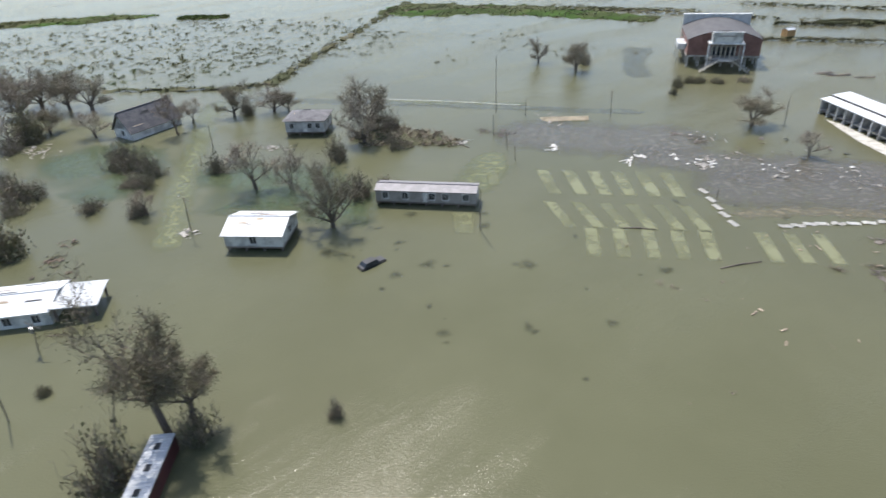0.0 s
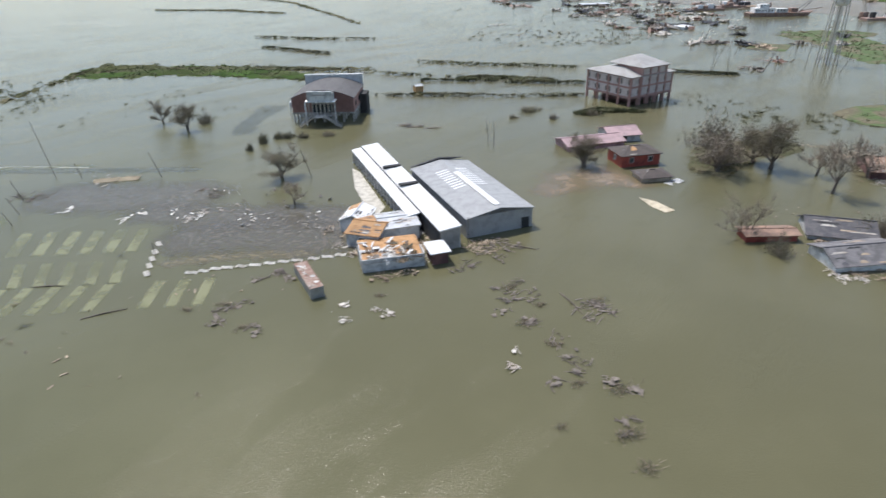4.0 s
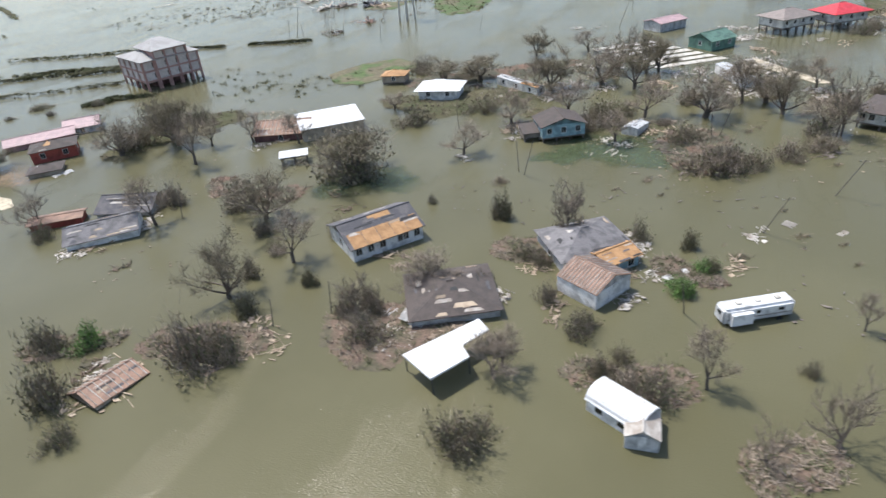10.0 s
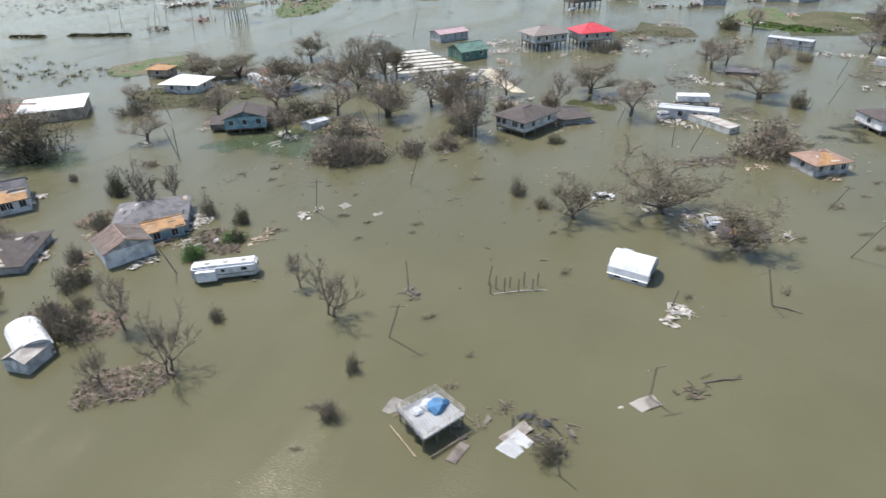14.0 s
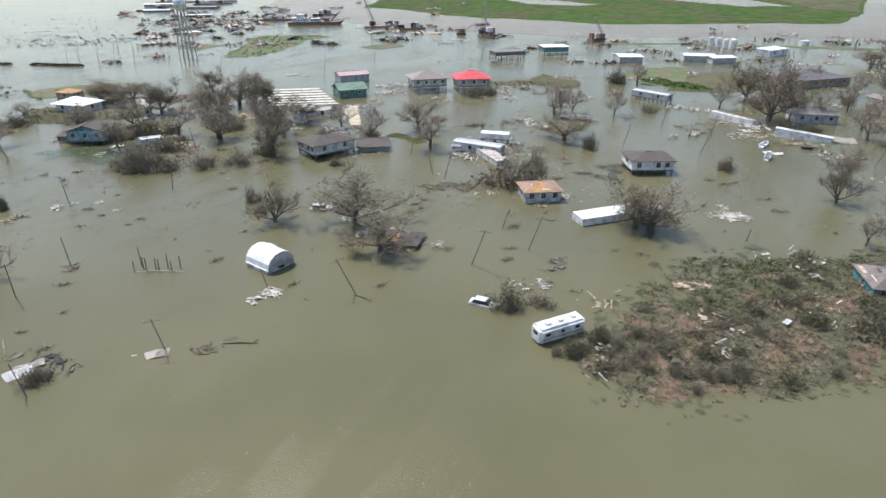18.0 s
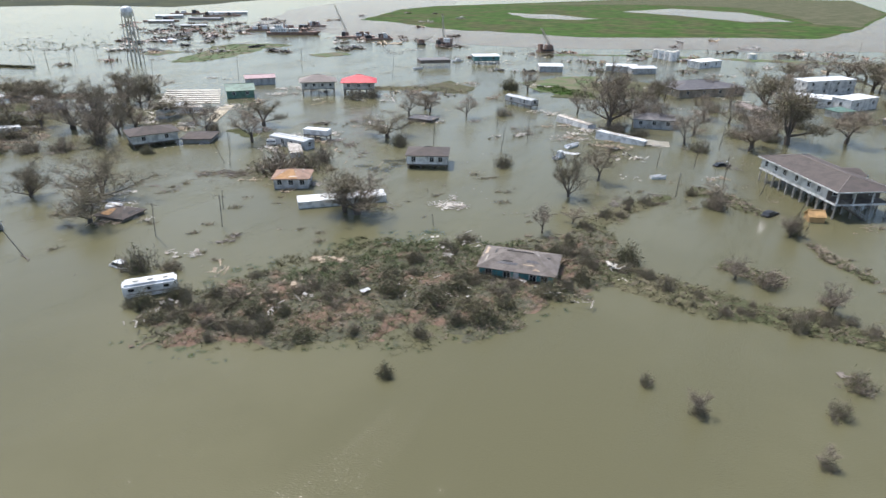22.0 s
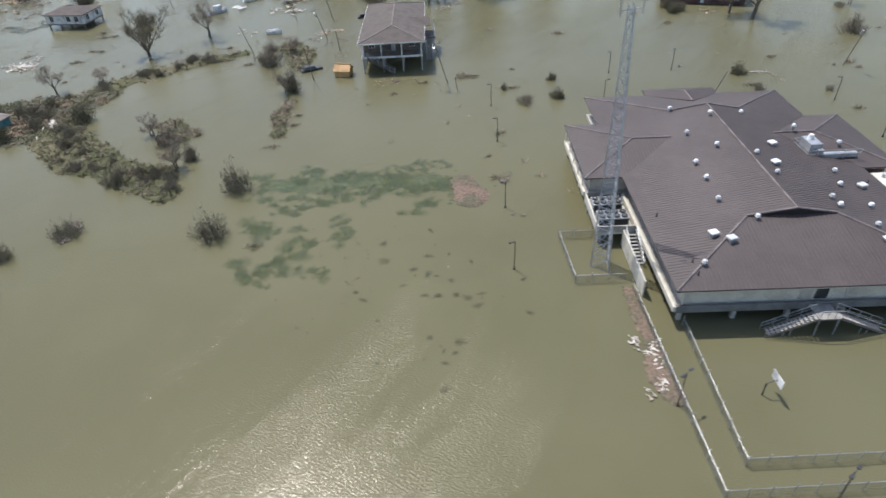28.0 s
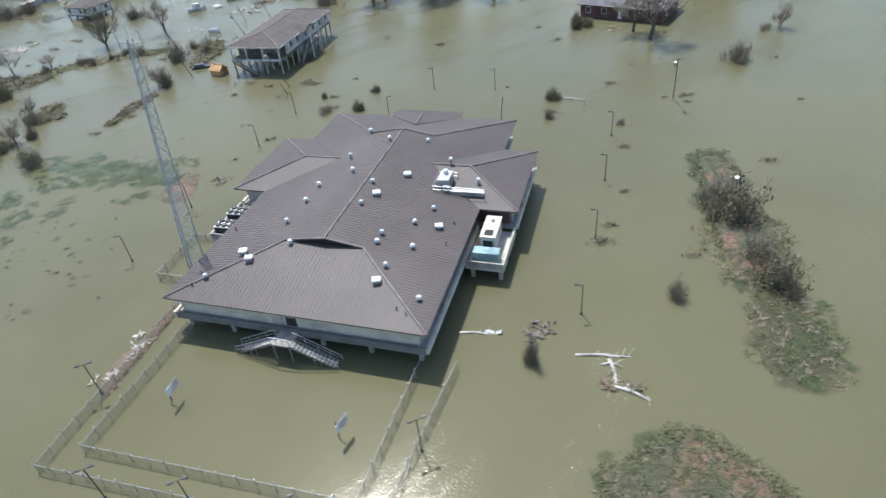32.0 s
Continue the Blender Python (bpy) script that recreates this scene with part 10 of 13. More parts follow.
for a, b in (((-1.3, -2.2), (-1.3, 1.6)), ((-1.3, 1.6), (1.3, 1.6)), ((-1.3, -2.2), (5.8, -2.3))):
    for z in (0.5, 1.0):
        tube(bm, (*a, z), (*b, z), 0.035, 0.035, 5)
part("guard_rail", bm, M_STEEL, rx)
lattice_tower(494.3, -200.94, 495.77, -197.53, 29.7)
fence = thing("chain_link_fence", 0, 0, 0, 0, "double chain-link fence round the flooded yard", "fence")
fence_run(fence, 497.1, -212.83, 491.7, -229.09)
fence_run(fence, 491.7, -229.09, 519.09, -237.31)
fence_run(fence, 519.09, -237.31, 524.81, -221.61)
fence_run(fence, 495.34, -205.93, 488.06, -230.93)
fence_run(fence, 488.06, -230.93, 520.75, -240.34)
fence_run(fence, 520.75, -240.34, 528.59, -222.44)
pen = thing("tower_fence", 0, 0, 0, 0, "chain-link pen round the foot of the radio tower", "fence")
fence_run(pen, 492.09, -193.78, 489.8, -202.51)
fence_run(pen, 489.8, -202.51, 495.53, -204.3)
fence_run(pen, 497.88, -195.62, 492.09, -193.78)
hoop(498.38, -223.41, 75)
hoop(516.66, -229.42, 60)
lamp_post(484.16, -197.54, 4.3, 190, 1)
lamp_post(488.55, -184.37, 4.3, 190, 1)
lamp_post(495.26, -165.19, 4.3, 190, 1)
lamp_post(499.71, -151.34, 4.3, 190, 1)
lamp_post(519.02, -158.77, 4.5, 0, 1)
lamp_post(542.91, -216.03, 4.3, 165, 1)
lamp_post(547.89, -201.86, 4.3, 165, 1)
lamp_post(552.59, -187.95, 4.3, 165, 1)
lamp_post(557.17, -173.96, 4.3, 165, 1)
lamp_post(527.83, -145.83, 4.4, 200, 1)
lamp_post(540.08, -149.67, 4.4, 200, 1)
lamp_post(490.22, -221.74, 4.6, 20, 2)
lamp_post(495.93, -234.31, 4.6, 20, 2)
lamp_post(504.78, -236.21, 4.6, 20, 2)
lamp_post(514.01, -238.63, 4.6, 20, 2)
lamp_post(524.74, -232.08, 4.6, 20, 2)
planks("wreckage", 492.77, -213.8, 2.6, 50, M_LUMBERP, 'white litter and splintered boards against the fence', 301, length=0.8, squeeze=0.5, rot=70)
planks("wreckage", 490.88, -218.23, 2.6, 70, M_LUMBERP, 'white litter and splintered boards against the fence', 302, length=0.7, squeeze=0.5, rot=70)
house("yellow_container", 131.26, 227.57, 10, 3.4, 3.0, 0.0, 2.4, 0.5, "gable", M_ORANGE, M_RPALE, "small orange storage hut with a pale roof in the flood", "container", wins=(0, 0, 0, 0), ov=0.05)

# ---- docks and distance ----
water_tower(326.11, 220.74, 28.9, 3.4)
barge(463.04, 466.36, -10, 30, 9, 'white and rust work barge with deckhouses')
barge(491.82, 497.18, 5, 18, 8, 'dark work barge with winches')
barge(496.34, 347.05, -8, 34, 8, 'rusty crane barge loaded with scrap')
barge(510.39, 320.95, -6, 24, 6, 'low rusty deck barge by the bank')
barge(543.16, 252.83, 0, 12, 6, 'small rusty crane barge at the dock')
barge(597.29, 189.59, 4, 12, 6, 'small rusty crane barge at the dock')
dredge(449, 398, -16)
barge(427.93, 455.66, -8, 30, 7, 'dark dock barge with scrap')
barge(331.62, 641.97, -4, 40, 8, 'long white dock barge')
barge(407.54, 743.88, -4, 50, 9, 'long industrial dock with sheds')
barge(370.76, 810.81, -4, 60, 9, 'long industrial dock with sheds')
crane(491.46, 360.29, 0, 26.95, -9, -0.3)
crane(543.84, 257.34, 0, 21.6, 0, 1.4)
crane(595.63, 182.32, 0, 15.45, -7, 1.4)
crane(530.82, 269.7, 0, 6.55, 10, -0.3)
tank_at(649.83, 133.61, 1.9, 5.33)
tank_at(649.08, 127.24, 1.87, 5.54)
tank_at(648.36, 121.03, 1.85, 5.47)
tank_at(648.03, 114.9, 2.44, 5.65)
tank_at(662.21, 127.19, 1.7, 4.54)
tank_at(707.23, 106.05, 3.07, 3.2)
far_wreck(476, 311, 12.2, M_LUMBERP, 2000, 166)
far_wreck(718, 726, 9.2, M_WOOD, 2001, 63)
far_wreck(473, 262, 6.0, M_STUCCOG, 2002, 120)
far_wreck(597, 453, 5.9, M_LUMBER, 2003, 63)
far_wreck(297, 597, 7.5, M_WOOD, 2004, 99)
far_wreck(355, 318, 6.2, M_DARKIN, 2005, 158)
far_wreck(464, 644, 13.8, M_LUMBERP, 2006, 1)
far_wreck(367, 590, 13.8, M_WOOD, 2007, 42)
far_wreck(385, 264, 9.9, M_STUCCOG, 2008, 173)
far_wreck(534, 597, 13.7, M_LUMBER, 2009, 50)
far_wreck(555, 246, 7.7, M_WOOD, 2010, 92)
far_wreck(415, 265, 7.4, M_DARKIN, 2011, 84)
far_wreck(393, 380, 5.0, M_LUMBERP, 2012, 173)
far_wreck(594, 694, 8.2, M_WOOD, 2013, 78)
far_wreck(462, 511, 9.3, M_STUCCOG, 2014, 45)
far_wreck(334, 273, 5.2, M_LUMBER, 2015, 91)
far_wreck(679, 740, 12.1, M_WOOD, 2016, 93)
far_wreck(408, 294, 9.1, M_DARKIN, 2017, 46)
far_wreck(464, 249, 6.1, M_LUMBERP, 2018, 62)
far_wreck(540, 235, 8.1, M_WOOD, 2019, 90)
far_wreck(634, 533, 9.2, M_STUCCOG, 2020, 150)
far_wreck(506, 287, 12.7, M_LUMBER, 2021, 9)
far_wreck(418, 253, 6.9, M_WOOD, 2022, 131)
far_wreck(462, 259, 8.1, M_DARKIN, 2023, 179)
far_wreck(486, 510, 7.9, M_LUMBERP, 2024, 45)
far_wreck(537, 343, 11.5, M_WOOD, 2025, 79)
far_wreck(707, 596, 5.4, M_STUCCOG, 2026, 153)
far_wreck(474, 458, 7.1, M_LUMBER, 2027, 152)
far_wreck(416, 560, 10.9, M_WOOD, 2028, 37)
far_wreck(332, 289, 5.3, M_DARKIN, 2029, 126)
far_wreck(414, 590, 13.8, M_LUMBERP, 2030, 144)
far_wreck(583, 333, 12.1, M_WOOD, 2031, 27)
far_wreck(354, 494, 5.5, M_STUCCOG, 2032, 107)
far_wreck(394, 446, 14.0, M_LUMBER, 2033, 43)
dock_wreck(765, 111, 5.4, 24, M_LUMBERP, 2040)
dock_wreck(660, 171, 5.0, 18, M_WOOD, 2041)
dock_wreck(526, 109, 5.7, 19, M_STUCCOG, 2042)
dock_wreck(669, 126, 4.7, 16, M_LUMBER, 2043)
dock_wreck(634, 131, 5.7, 25, M_WOOD, 2044)
dock_wreck(517, 115, 4.8, 15, M_LUMBERP, 2045)
dock_wreck(723, 140, 6.5, 22, M_WOOD, 2046)
dock_wreck(762, 153, 7.9, 23, M_STUCCOG, 2047)
dock_wreck(782, 131, 3.9, 14, M_LUMBER, 2048)
dock_wreck(604, 96, 4.6, 22, M_WOOD, 2049)
dock_wreck(597, 91, 6.2, 25, M_LUMBERP, 2050)
dock_wreck(588, 120, 6.7, 27, M_WOOD, 2051)
dock_wreck(572, 94, 7.3, 28, M_STUCCOG, 2052)
dock_wreck(690, 46, 5.6, 19, M_LUMBER, 2053)
dock_wreck(580, 175, 7.3, 23, M_WOOD, 2054)
dock_wreck(657, 90, 6.7, 19, M_LUMBERP, 2055)
dock_wreck(618, 68, 5.6, 27, M_WOOD, 2056)
dock_wreck(586, 137, 7.3, 22, M_STUCCOG, 2057)
dock_wreck(778, 213, 3.8, 28, M_LUMBER, 2058)
dock_wreck(717, 184, 6.8, 19, M_WOOD, 2059)
dock_wreck(746, 216, 5.4, 21, M_LUMBERP, 2060)
dock_wreck(532, 98, 3.6, 19, M_WOOD, 2061)
dock_wreck(628, 127, 5.1, 25, M_STUCCOG, 2062)
dock_wreck(598, 123, 6.0, 21, M_LUMBER, 2063)
dock_wreck(710, 141, 4.8, 22, M_WOOD, 2064)
dock_wreck(675, 63, 6.4, 25, M_LUMBERP, 2065)
pale_boards(546, -60, 2.8, 20, M_WOOD, 2080)
scatter(516, -87, 3.9, 21, M_LUMBER, 2081)
scatter(349, -3, 5.9, 14, M_LUMBERP, 2082)
scatter(391, -53, 3.8, 20, M_WOOD, 2083)
scatter(386, -49, 4.0, 17, M_LUMBER, 2084)
scatter(379, -57, 3.8, 15, M_WOOD, 2085)
pale_boards(515, -2, 4.0, 20, M_WOOD, 2086)
scatter(443, 23, 2.6, 24, M_WOOD, 2087)
scatter(381, -37, 2.5, 18, M_WOOD, 2088)
driftwood(515, -82, 4.2, 14, M_WOOD, 2089)
scatter(382, -16, 4.3, 13, M_LUMBERP, 2090)
pale_boards(521, -4, 4.6, 10, M_LUMBER, 2091)
driftwood(394, -29, 2.6, 18, M_LUMBER, 2092)
driftwood(523, 48, 2.6, 23, M_LUMBER, 2093)
scatter(493, -82, 3.9, 16, M_WOOD, 2094)
pale_boards(416, -46, 5.4, 23, M_WOOD, 2095)
pale_boards(472, -23, 3.0, 25, M_LUMBER, 2096)
scatter(550, -59, 4.6, 11, M_LUMBERP, 2097)
scatter(517, 5, 5.3, 10, M_WOOD, 2098)
scatter(458, -84, 5.0, 11, M_LUMBERP, 2099)
scatter(559, 5, 5.0, 14, M_WOOD, 2100)
driftwood(490, -23, 4.6, 23, M_WOOD, 2101)
scatter(322, 77, 4.8, 12, M_WOOD, 2102)
scatter(330, 6, 5.6, 14, M_LUMBERP, 2103)
scatter(424, 23, 4.2, 21, M_LUMBERP, 2104)
pale_boards(344, 52, 5.7, 17, M_WOOD, 2105)
pale_boards(322, 72, 4.3, 14, M_WOOD, 2106)
scatter(531, -38, 3.1, 10, M_WOOD, 2107)
scatter(338, -9, 5.5, 24, M_WOOD, 2108)
pale_boards(408, -1, 2.9, 10, M_LUMBER, 2109)
scatter(315, 95, 4.9, 17, M_LUMBERP, 2110)
scatter(341, -38, 5.4, 14, M_LUMBER, 2111)
pale_boards(405, 47, 5.8, 21, M_LUMBER, 2112)
pale_boards(399, -36, 4.8, 23, M_WOOD, 2113)
dock_wreck(503.48, 333.78, 14, 40, M_RUST, 400)
dock_wreck(536.08, 304.65, 14, 40, M_WOOD, 401)
dock_wreck(540.37, 167.54, 12, 60, M_RUST, 402)
dock_wreck(568.12, 181.53, 14, 50, M_WOOD, 403)
dock_wreck(604.11, 172.83, 14, 50, M_RUST, 404)
dock_wreck(644.51, 148.61, 14, 50, M_WOOD, 405)
dock_wreck(657.8, 106.32, 10, 40, M_RUST, 406)
dock_wreck(745.15, 109.74, 20, 60, M_WOOD, 407)
dock_wreck(780.93, 93.94, 20, 60, M_RUST, 408)
dock_wreck(369.51, 480.73, 22, 60, M_WOOD, 409)
dock_wreck(393.11, 397.51, 20, 50, M_RUST, 410)
dock_wreck(337.86, 377.46, 16, 40, M_WOOD, 411)
dock_wreck(420.76, 507.26, 16, 50, M_RUST, 412)
dock_wreck(357.41, 276.89, 10, 30, M_WOOD, 413)
dock_wreck(308.95, 234.35, 8, 30, M_RUST, 414)
dock_wreck(284.1, 219.41, 8, 30, M_WOOD, 415)
post_row("pier_piles", 518.64, 249.21, -47.57, 14, 2.1, 2.6, "row of dark dock piles along the river")
post_row("pier_piles", 539.79, 218.94, -13.03, 14, 2.75, 2.6, "row of dark dock piles along the river")
post_row("pier_piles", 573.89, 202.97, -0.95, 14, 2.69, 2.6, "row of dark dock piles along the river")
post_row("pier_piles", 746.92, 116.25, -28.66, 14, 3.8, 2.6, "row of dark dock piles along the river")
post_row("pier_piles", 689.85, 110.47, 1.66, 14, 3.36, 2.6, "row of dark dock piles along the river")
far_wreck(331.74, 456.55, 9.8, M_WOOD, 700, 160)
far_wreck(381.91, 405.99, 8.8, M_LUMBERP, 701, 141)
far_wreck(335.26, 378.07, 11.7, M_DSTEEL, 702, 121)
far_wreck(355.08, 463.36, 6.2, M_RUST, 703, 133)
far_wreck(354.21, 451.99, 6.3, M_CONC, 704, 151)
far_wreck(318.54, 295.58, 7.2, M_WOOD, 705, 152)
far_wreck(403.24, 430.48, 12.4, M_LUMBERP, 706, 101)
far_wreck(405.62, 447.46, 6.1, M_DSTEEL, 707, 93)
far_wreck(303.48, 557.63, 12.7, M_RUST, 708, 111)
far_wreck(415.38, 473.18, 11.7, M_CONC, 709, 146)
far_wreck(349.44, 414.75, 12.2, M_WOOD, 710, 174)
far_wreck(456.81, 659.05, 9.8, M_LUMBERP, 711, 178)
far_wreck(332.5, 282.61, 12.2, M_DSTEEL, 712, 145)
far_wreck(320.29, 357.64, 12.9, M_RUST, 713, 68)
far_wreck(340.82, 402.19, 12.9, M_CONC, 714, 22)
far_wreck(348.7, 407.41, 5.2, M_WOOD, 715, 109)
far_wreck(415.89, 505.96, 9.9, M_LUMBERP, 716, 11)
far_wreck(352.95, 426.16, 12.4, M_DSTEEL, 717, 71)
far_wreck(371.4, 437.54, 5.6, M_RUST, 718, 153)
far_wreck(374.69, 349.63, 7.3, M_CONC, 719, 67)
far_wreck(325.73, 371.43, 7.5, M_WOOD, 720, 35)
far_wreck(444.31, 571.2, 9.2, M_LUMBERP, 721, 164)
far_wreck(435.31, 533.91, 12.8, M_DSTEEL, 722, 129)
far_wreck(340.47, 368.09, 12.5, M_RUST, 723, 111)
far_wreck(458.7, 560.89, 5.1, M_CONC, 724, 106)
far_wreck(465.83, 605.69, 9.7, M_WOOD, 725, 34)
far_wreck(311.38, 398.44, 10.4, M_LUMBERP, 726, 90)
far_wreck(389.46, 524.18, 9.7, M_DSTEEL, 727, 173)
far_wreck(308.64, 374.86, 7.4, M_RUST, 728, 153)
far_wreck(342.04, 507.94, 8, M_CONC, 729, 152)
far_wreck(333.49, 502.22, 11.5, M_WOOD, 730, 145)
far_wreck(404.18, 564.38, 10.2, M_LUMBERP, 731, 68)
far_wreck(330.32, 486.84, 10.6, M_DSTEEL, 732, 26)
far_wreck(384.63, 401.63, 6.8, M_RUST, 733, 43)
far_wreck(308.46, 464.14, 9.5, M_CONC, 734, 69)
far_wreck(329.38, 465.61, 6.5, M_WOOD, 735, 147)
far_wreck(329.42, 367.52, 10.1, M_LUMBERP, 736, 158)
far_wreck(344.71, 555.64, 11.4, M_DSTEEL, 737, 69)
far_wreck(365.29, 487.8, 9.5, M_RUST, 738, 9)
far_wreck(456.35, 644.43, 12.5, M_CONC, 739, 159)
far_wreck(462.36, 577.17, 12.4, M_WOOD, 740, 56)
far_wreck(313.63, 336.12, 11, M_LUMBERP, 741, 73)
far_wreck(376.11, 371.73, 11.9, M_DSTEEL, 742, 73)
far_wreck(302.26, 622.56, 11.4, M_RUST, 743, 131)
far_wreck(439.47, 473.53, 9.6, M_CONC, 744, 3)
far_wreck(367.93, 521.26, 6.9, M_WOOD, 745, 5)
far_wreck(373.98, 408.62, 9.9, M_LUMBERP, 746, 87)
far_wreck(323.32, 351.9, 11.5, M_DSTEEL, 747, 15)
far_wreck(347.92, 476.68, 11.5, M_RUST, 748, 43)
far_wreck(336.75, 361.74, 6, M_CONC, 749, 1)
far_wreck(368.87, 476.31, 11.1, M_WOOD, 750, 63)
far_wreck(336.59, 448.01, 8.8, M_LUMBERP, 751, 0)
far_wreck(432.45, 521.43, 5.4, M_DSTEEL, 752, 123)
far_wreck(451.97, 507.51, 9, M_RUST, 753, 80)
far_wreck(316.56, 508.39, 8.1, M_CONC, 754, 77)
far_wreck(347.84, 535.79, 6, M_WOOD, 755, 142)
far_wreck(313.87, 300.04, 9.5, M_LUMBERP, 756, 10)
far_wreck(353.38, 377.5, 8, M_DSTEEL, 757, 11)
far_wreck(391.79, 522.12, 9, M_RUST, 758, 179)
far_wreck(344.84, 403.26, 5.1, M_CONC, 759, 55)
scatter(197.81, 69.39, 22, 33, M_LUMBER, 800)
scatter(230.92, 60.7, 20, 38, M_WOOD, 801)
scatter(262.98, 31.51, 22, 38, M_WOOD, 802)
scatter(283.59, 12.75, 16, 33, M_LUMBER, 803)
scatter(282.44, 3.17, 22, 38, M_WOOD, 804)
scatter(309.56, -1.01, 24, 38, M_WOOD, 805)
scatter(325.71, -28.53, 24, 33, M_LUMBER, 806)
scatter(264.47, -32.74, 18, 22, M_WOOD, 807)
scatter(324.24, -55.85, 24, 33, M_WOOD, 808)
scatter(372.84, -46.29, 26, 38, M_LUMBER, 809)
scatter(424.62, -75.1, 24, 38, M_WOOD, 810)
scatter(371.48, -33.05, 24, 33, M_WOOD, 811)
scatter(363.19, -37.18, 26, 38, M_LUMBER, 812)
scatter(406.29, -23.83, 28, 44, M_WOOD, 813)
scatter(431.43, -60.07, 24, 38, M_WOOD, 814)
scatter(484.62, -5.82, 20, 44, M_LUMBER, 815)
scatter(492.59, -86.68, 22, 33, M_WOOD, 816)
scatter(523.87, -91.08, 22, 33, M_WOOD, 817)
scatter(447.76, 23.8, 20, 44, M_LUMBER, 818)
scatter(362.2, 16.72, 24, 44, M_WOOD, 819)
scatter(491.25, -106.66, 22, 27, M_WOOD, 820)
scatter(72.14, 74.91, 18, 16, M_LUMBER, 821)
scatter(72.57, 111.57, 12, 22, M_WOOD, 822)
scatter(58.13, 117.84, 12, 22, M_WOOD, 823)
scatter(182.79, 79.48, 18, 22, M_LUMBER, 824)
post_row("pier_piles", 290, -57.73, -25, 8, 1.1, 2.4, "cluster of old dark piles from a ruined camp")
log_at(294.2, -59.9, -25, 8.4, 0.09, M_LUMBERP, "pale beam lying across the old camp piles")

# ---- poles ----
utility_pole(16, 156.07, 15.56, 152.16, 16, 0)
utility_pole(-54.52, 138.96, -53.4, 136.4, 7, 0)
utility_pole(-46.17, 97.68, -44.5, 94.95, 8, 1)
utility_pole(6.73, 92.29, 6.66, 90.19, 9, 0)
utility_pole(16.84, 122.71, 16.44, 121.16, 4, 0)
utility_pole(15.91, 129.54, 15.31, 127.63, 5, 0)
utility_pole(44.22, 147.14, 43.07, 144.15, 8, 0)
utility_pole(83.03, 136.26, 81.12, 133.7, 8, 0)
utility_pole(23.37, 152.59, 23.21, 150.59, 5, 0)
utility_pole(-56.11, 64.89, -54.78, 64.38, 5, 2)
utility_pole(-52.45, 51.88, -50.53, 50.44, 6, 0)
utility_pole(-39.34, 50.58, -36.37, 49.37, 8, 0)
utility_pole(50.66, 98.12, 50.6, 97.85, 3, 0)
utility_pole(13.73, 139.12, 13.29, 136.76, 6, 0)
utility_pole(207.84, 5.68, 208.35, 5.42, 6, 0)
utility_pole(199.26, 7.88, 199.83, 7.58, 5, 0)
utility_pole(192.95, 56.24, 193.8, 54.03, 7, 0)
utility_pole(260.9, 31.36, 259.25, 29.68, 8, 0)
utility_pole(264.98, 64.58, 263.44, 62.24, 7, 0)
utility_pole(250.3, -24.14, 248.65, -24.55, 6, 0)
utility_pole(307.37, 19.5, 304.82, 18.34, 7, 0)
utility_pole(136.85, 145.61, 136.7, 144.68, 8, 0)
utility_pole(136.51, 149.5, 134.82, 146.78, 8, 0)
utility_pole(111.3, 84.24, 110.83, 83.04, 7, 0)
utility_pole(299.64, -14.9, 300.33, -17.92, 8, 1)
utility_pole(278, -15.98, 277.94, -19.18, 8, 1)
utility_pole(260.81, 29.29, 260.68, 25.69, 9, 0)
utility_pole(272.22, -58.67, 272.81, -61.41, 7, 1)
utility_pole(279.86, -50.45, 279.57, -50.67, 6, 0)
utility_pole(291.29, -55.53, 291.29, -56.45, 4, 0)
utility_pole(322.64, -82.79, 319.87, -82.33, 7, 1)
utility_pole(310.03, -75.24, 309.14, -76.45, 4, 0)
utility_pole(293.23, -86.31, 292.35, -87.03, 6, 1)
utility_pole(276.7, -89.05, 276.08, -88.93, 5, 0)
utility_pole(361.55, -31.45, 359.6, -32.84, 6, 0)
utility_pole(308.71, 18.35, 307.51, 15.38, 8, 0)
utility_pole(345.21, -81.83, 346.02, -84.92, 8, 1)
utility_pole(357.96, -81.26, 358.25, -84.44, 8, 1)
utility_pole(358.83, -70.25, 359.11, -72.23, 5, 0)
utility_pole(399.15, -96.8, 398.5, -97.8, 3, 0)
utility_pole(459.59, -100.96, 457.85, -103.15, 7, 0)
utility_pole(362.73, -35.82, 363.61, -38.79, 9, 0)
utility_pole(364.03, -11.61, 364.22, -13.6, 5, 0)
utility_pole(455.52, 109.03, 455.42, 105.63, 12, 0)
utility_pole(452.81, -19.78, 451.64, -22.75, 8, 0)
utility_pole(439.84, -48.34, 439.13, -51.46, 8, 0)
utility_pole(453.88, -39.33, 453.39, -40.62, 8, 1)
utility_pole(423.77, -33.44, 422.98, -36.54, 8, 0)
utility_pole(502.1, -71.77, 500.06, -74.24, 8, 0)
utility_pole(481.88, -83.06, 479.96, -85.62, 8, 0)
utility_pole(477.64, -97.81, 475.35, -100.05, 8, 2)
utility_pole(472.66, -78.77, 471.6, -80.46, 5, 0)
utility_pole(495.94, -136.78, 492.95, -138.78, 9, 2)
utility_pole(496.44, -141.63, 495.72, -142.59, 3, 0)
utility_pole(470.44, -124.22, 469.33, -127.22, 8, 0)
utility_pole(479.08, -107.73, 478.41, -109.61, 5, 0)
utility_pole(571.64, -161.77, 570.19, -165.07, 9, 2)
utility_pole(567.08, -201.39, 564.37, -203.2, 9, 2)
utility_pole(539.78, -163.18, 539.96, -165.17, 5, 0)
utility_pole(270.76, 228.55, 272.21, 223.14, 14, 1)
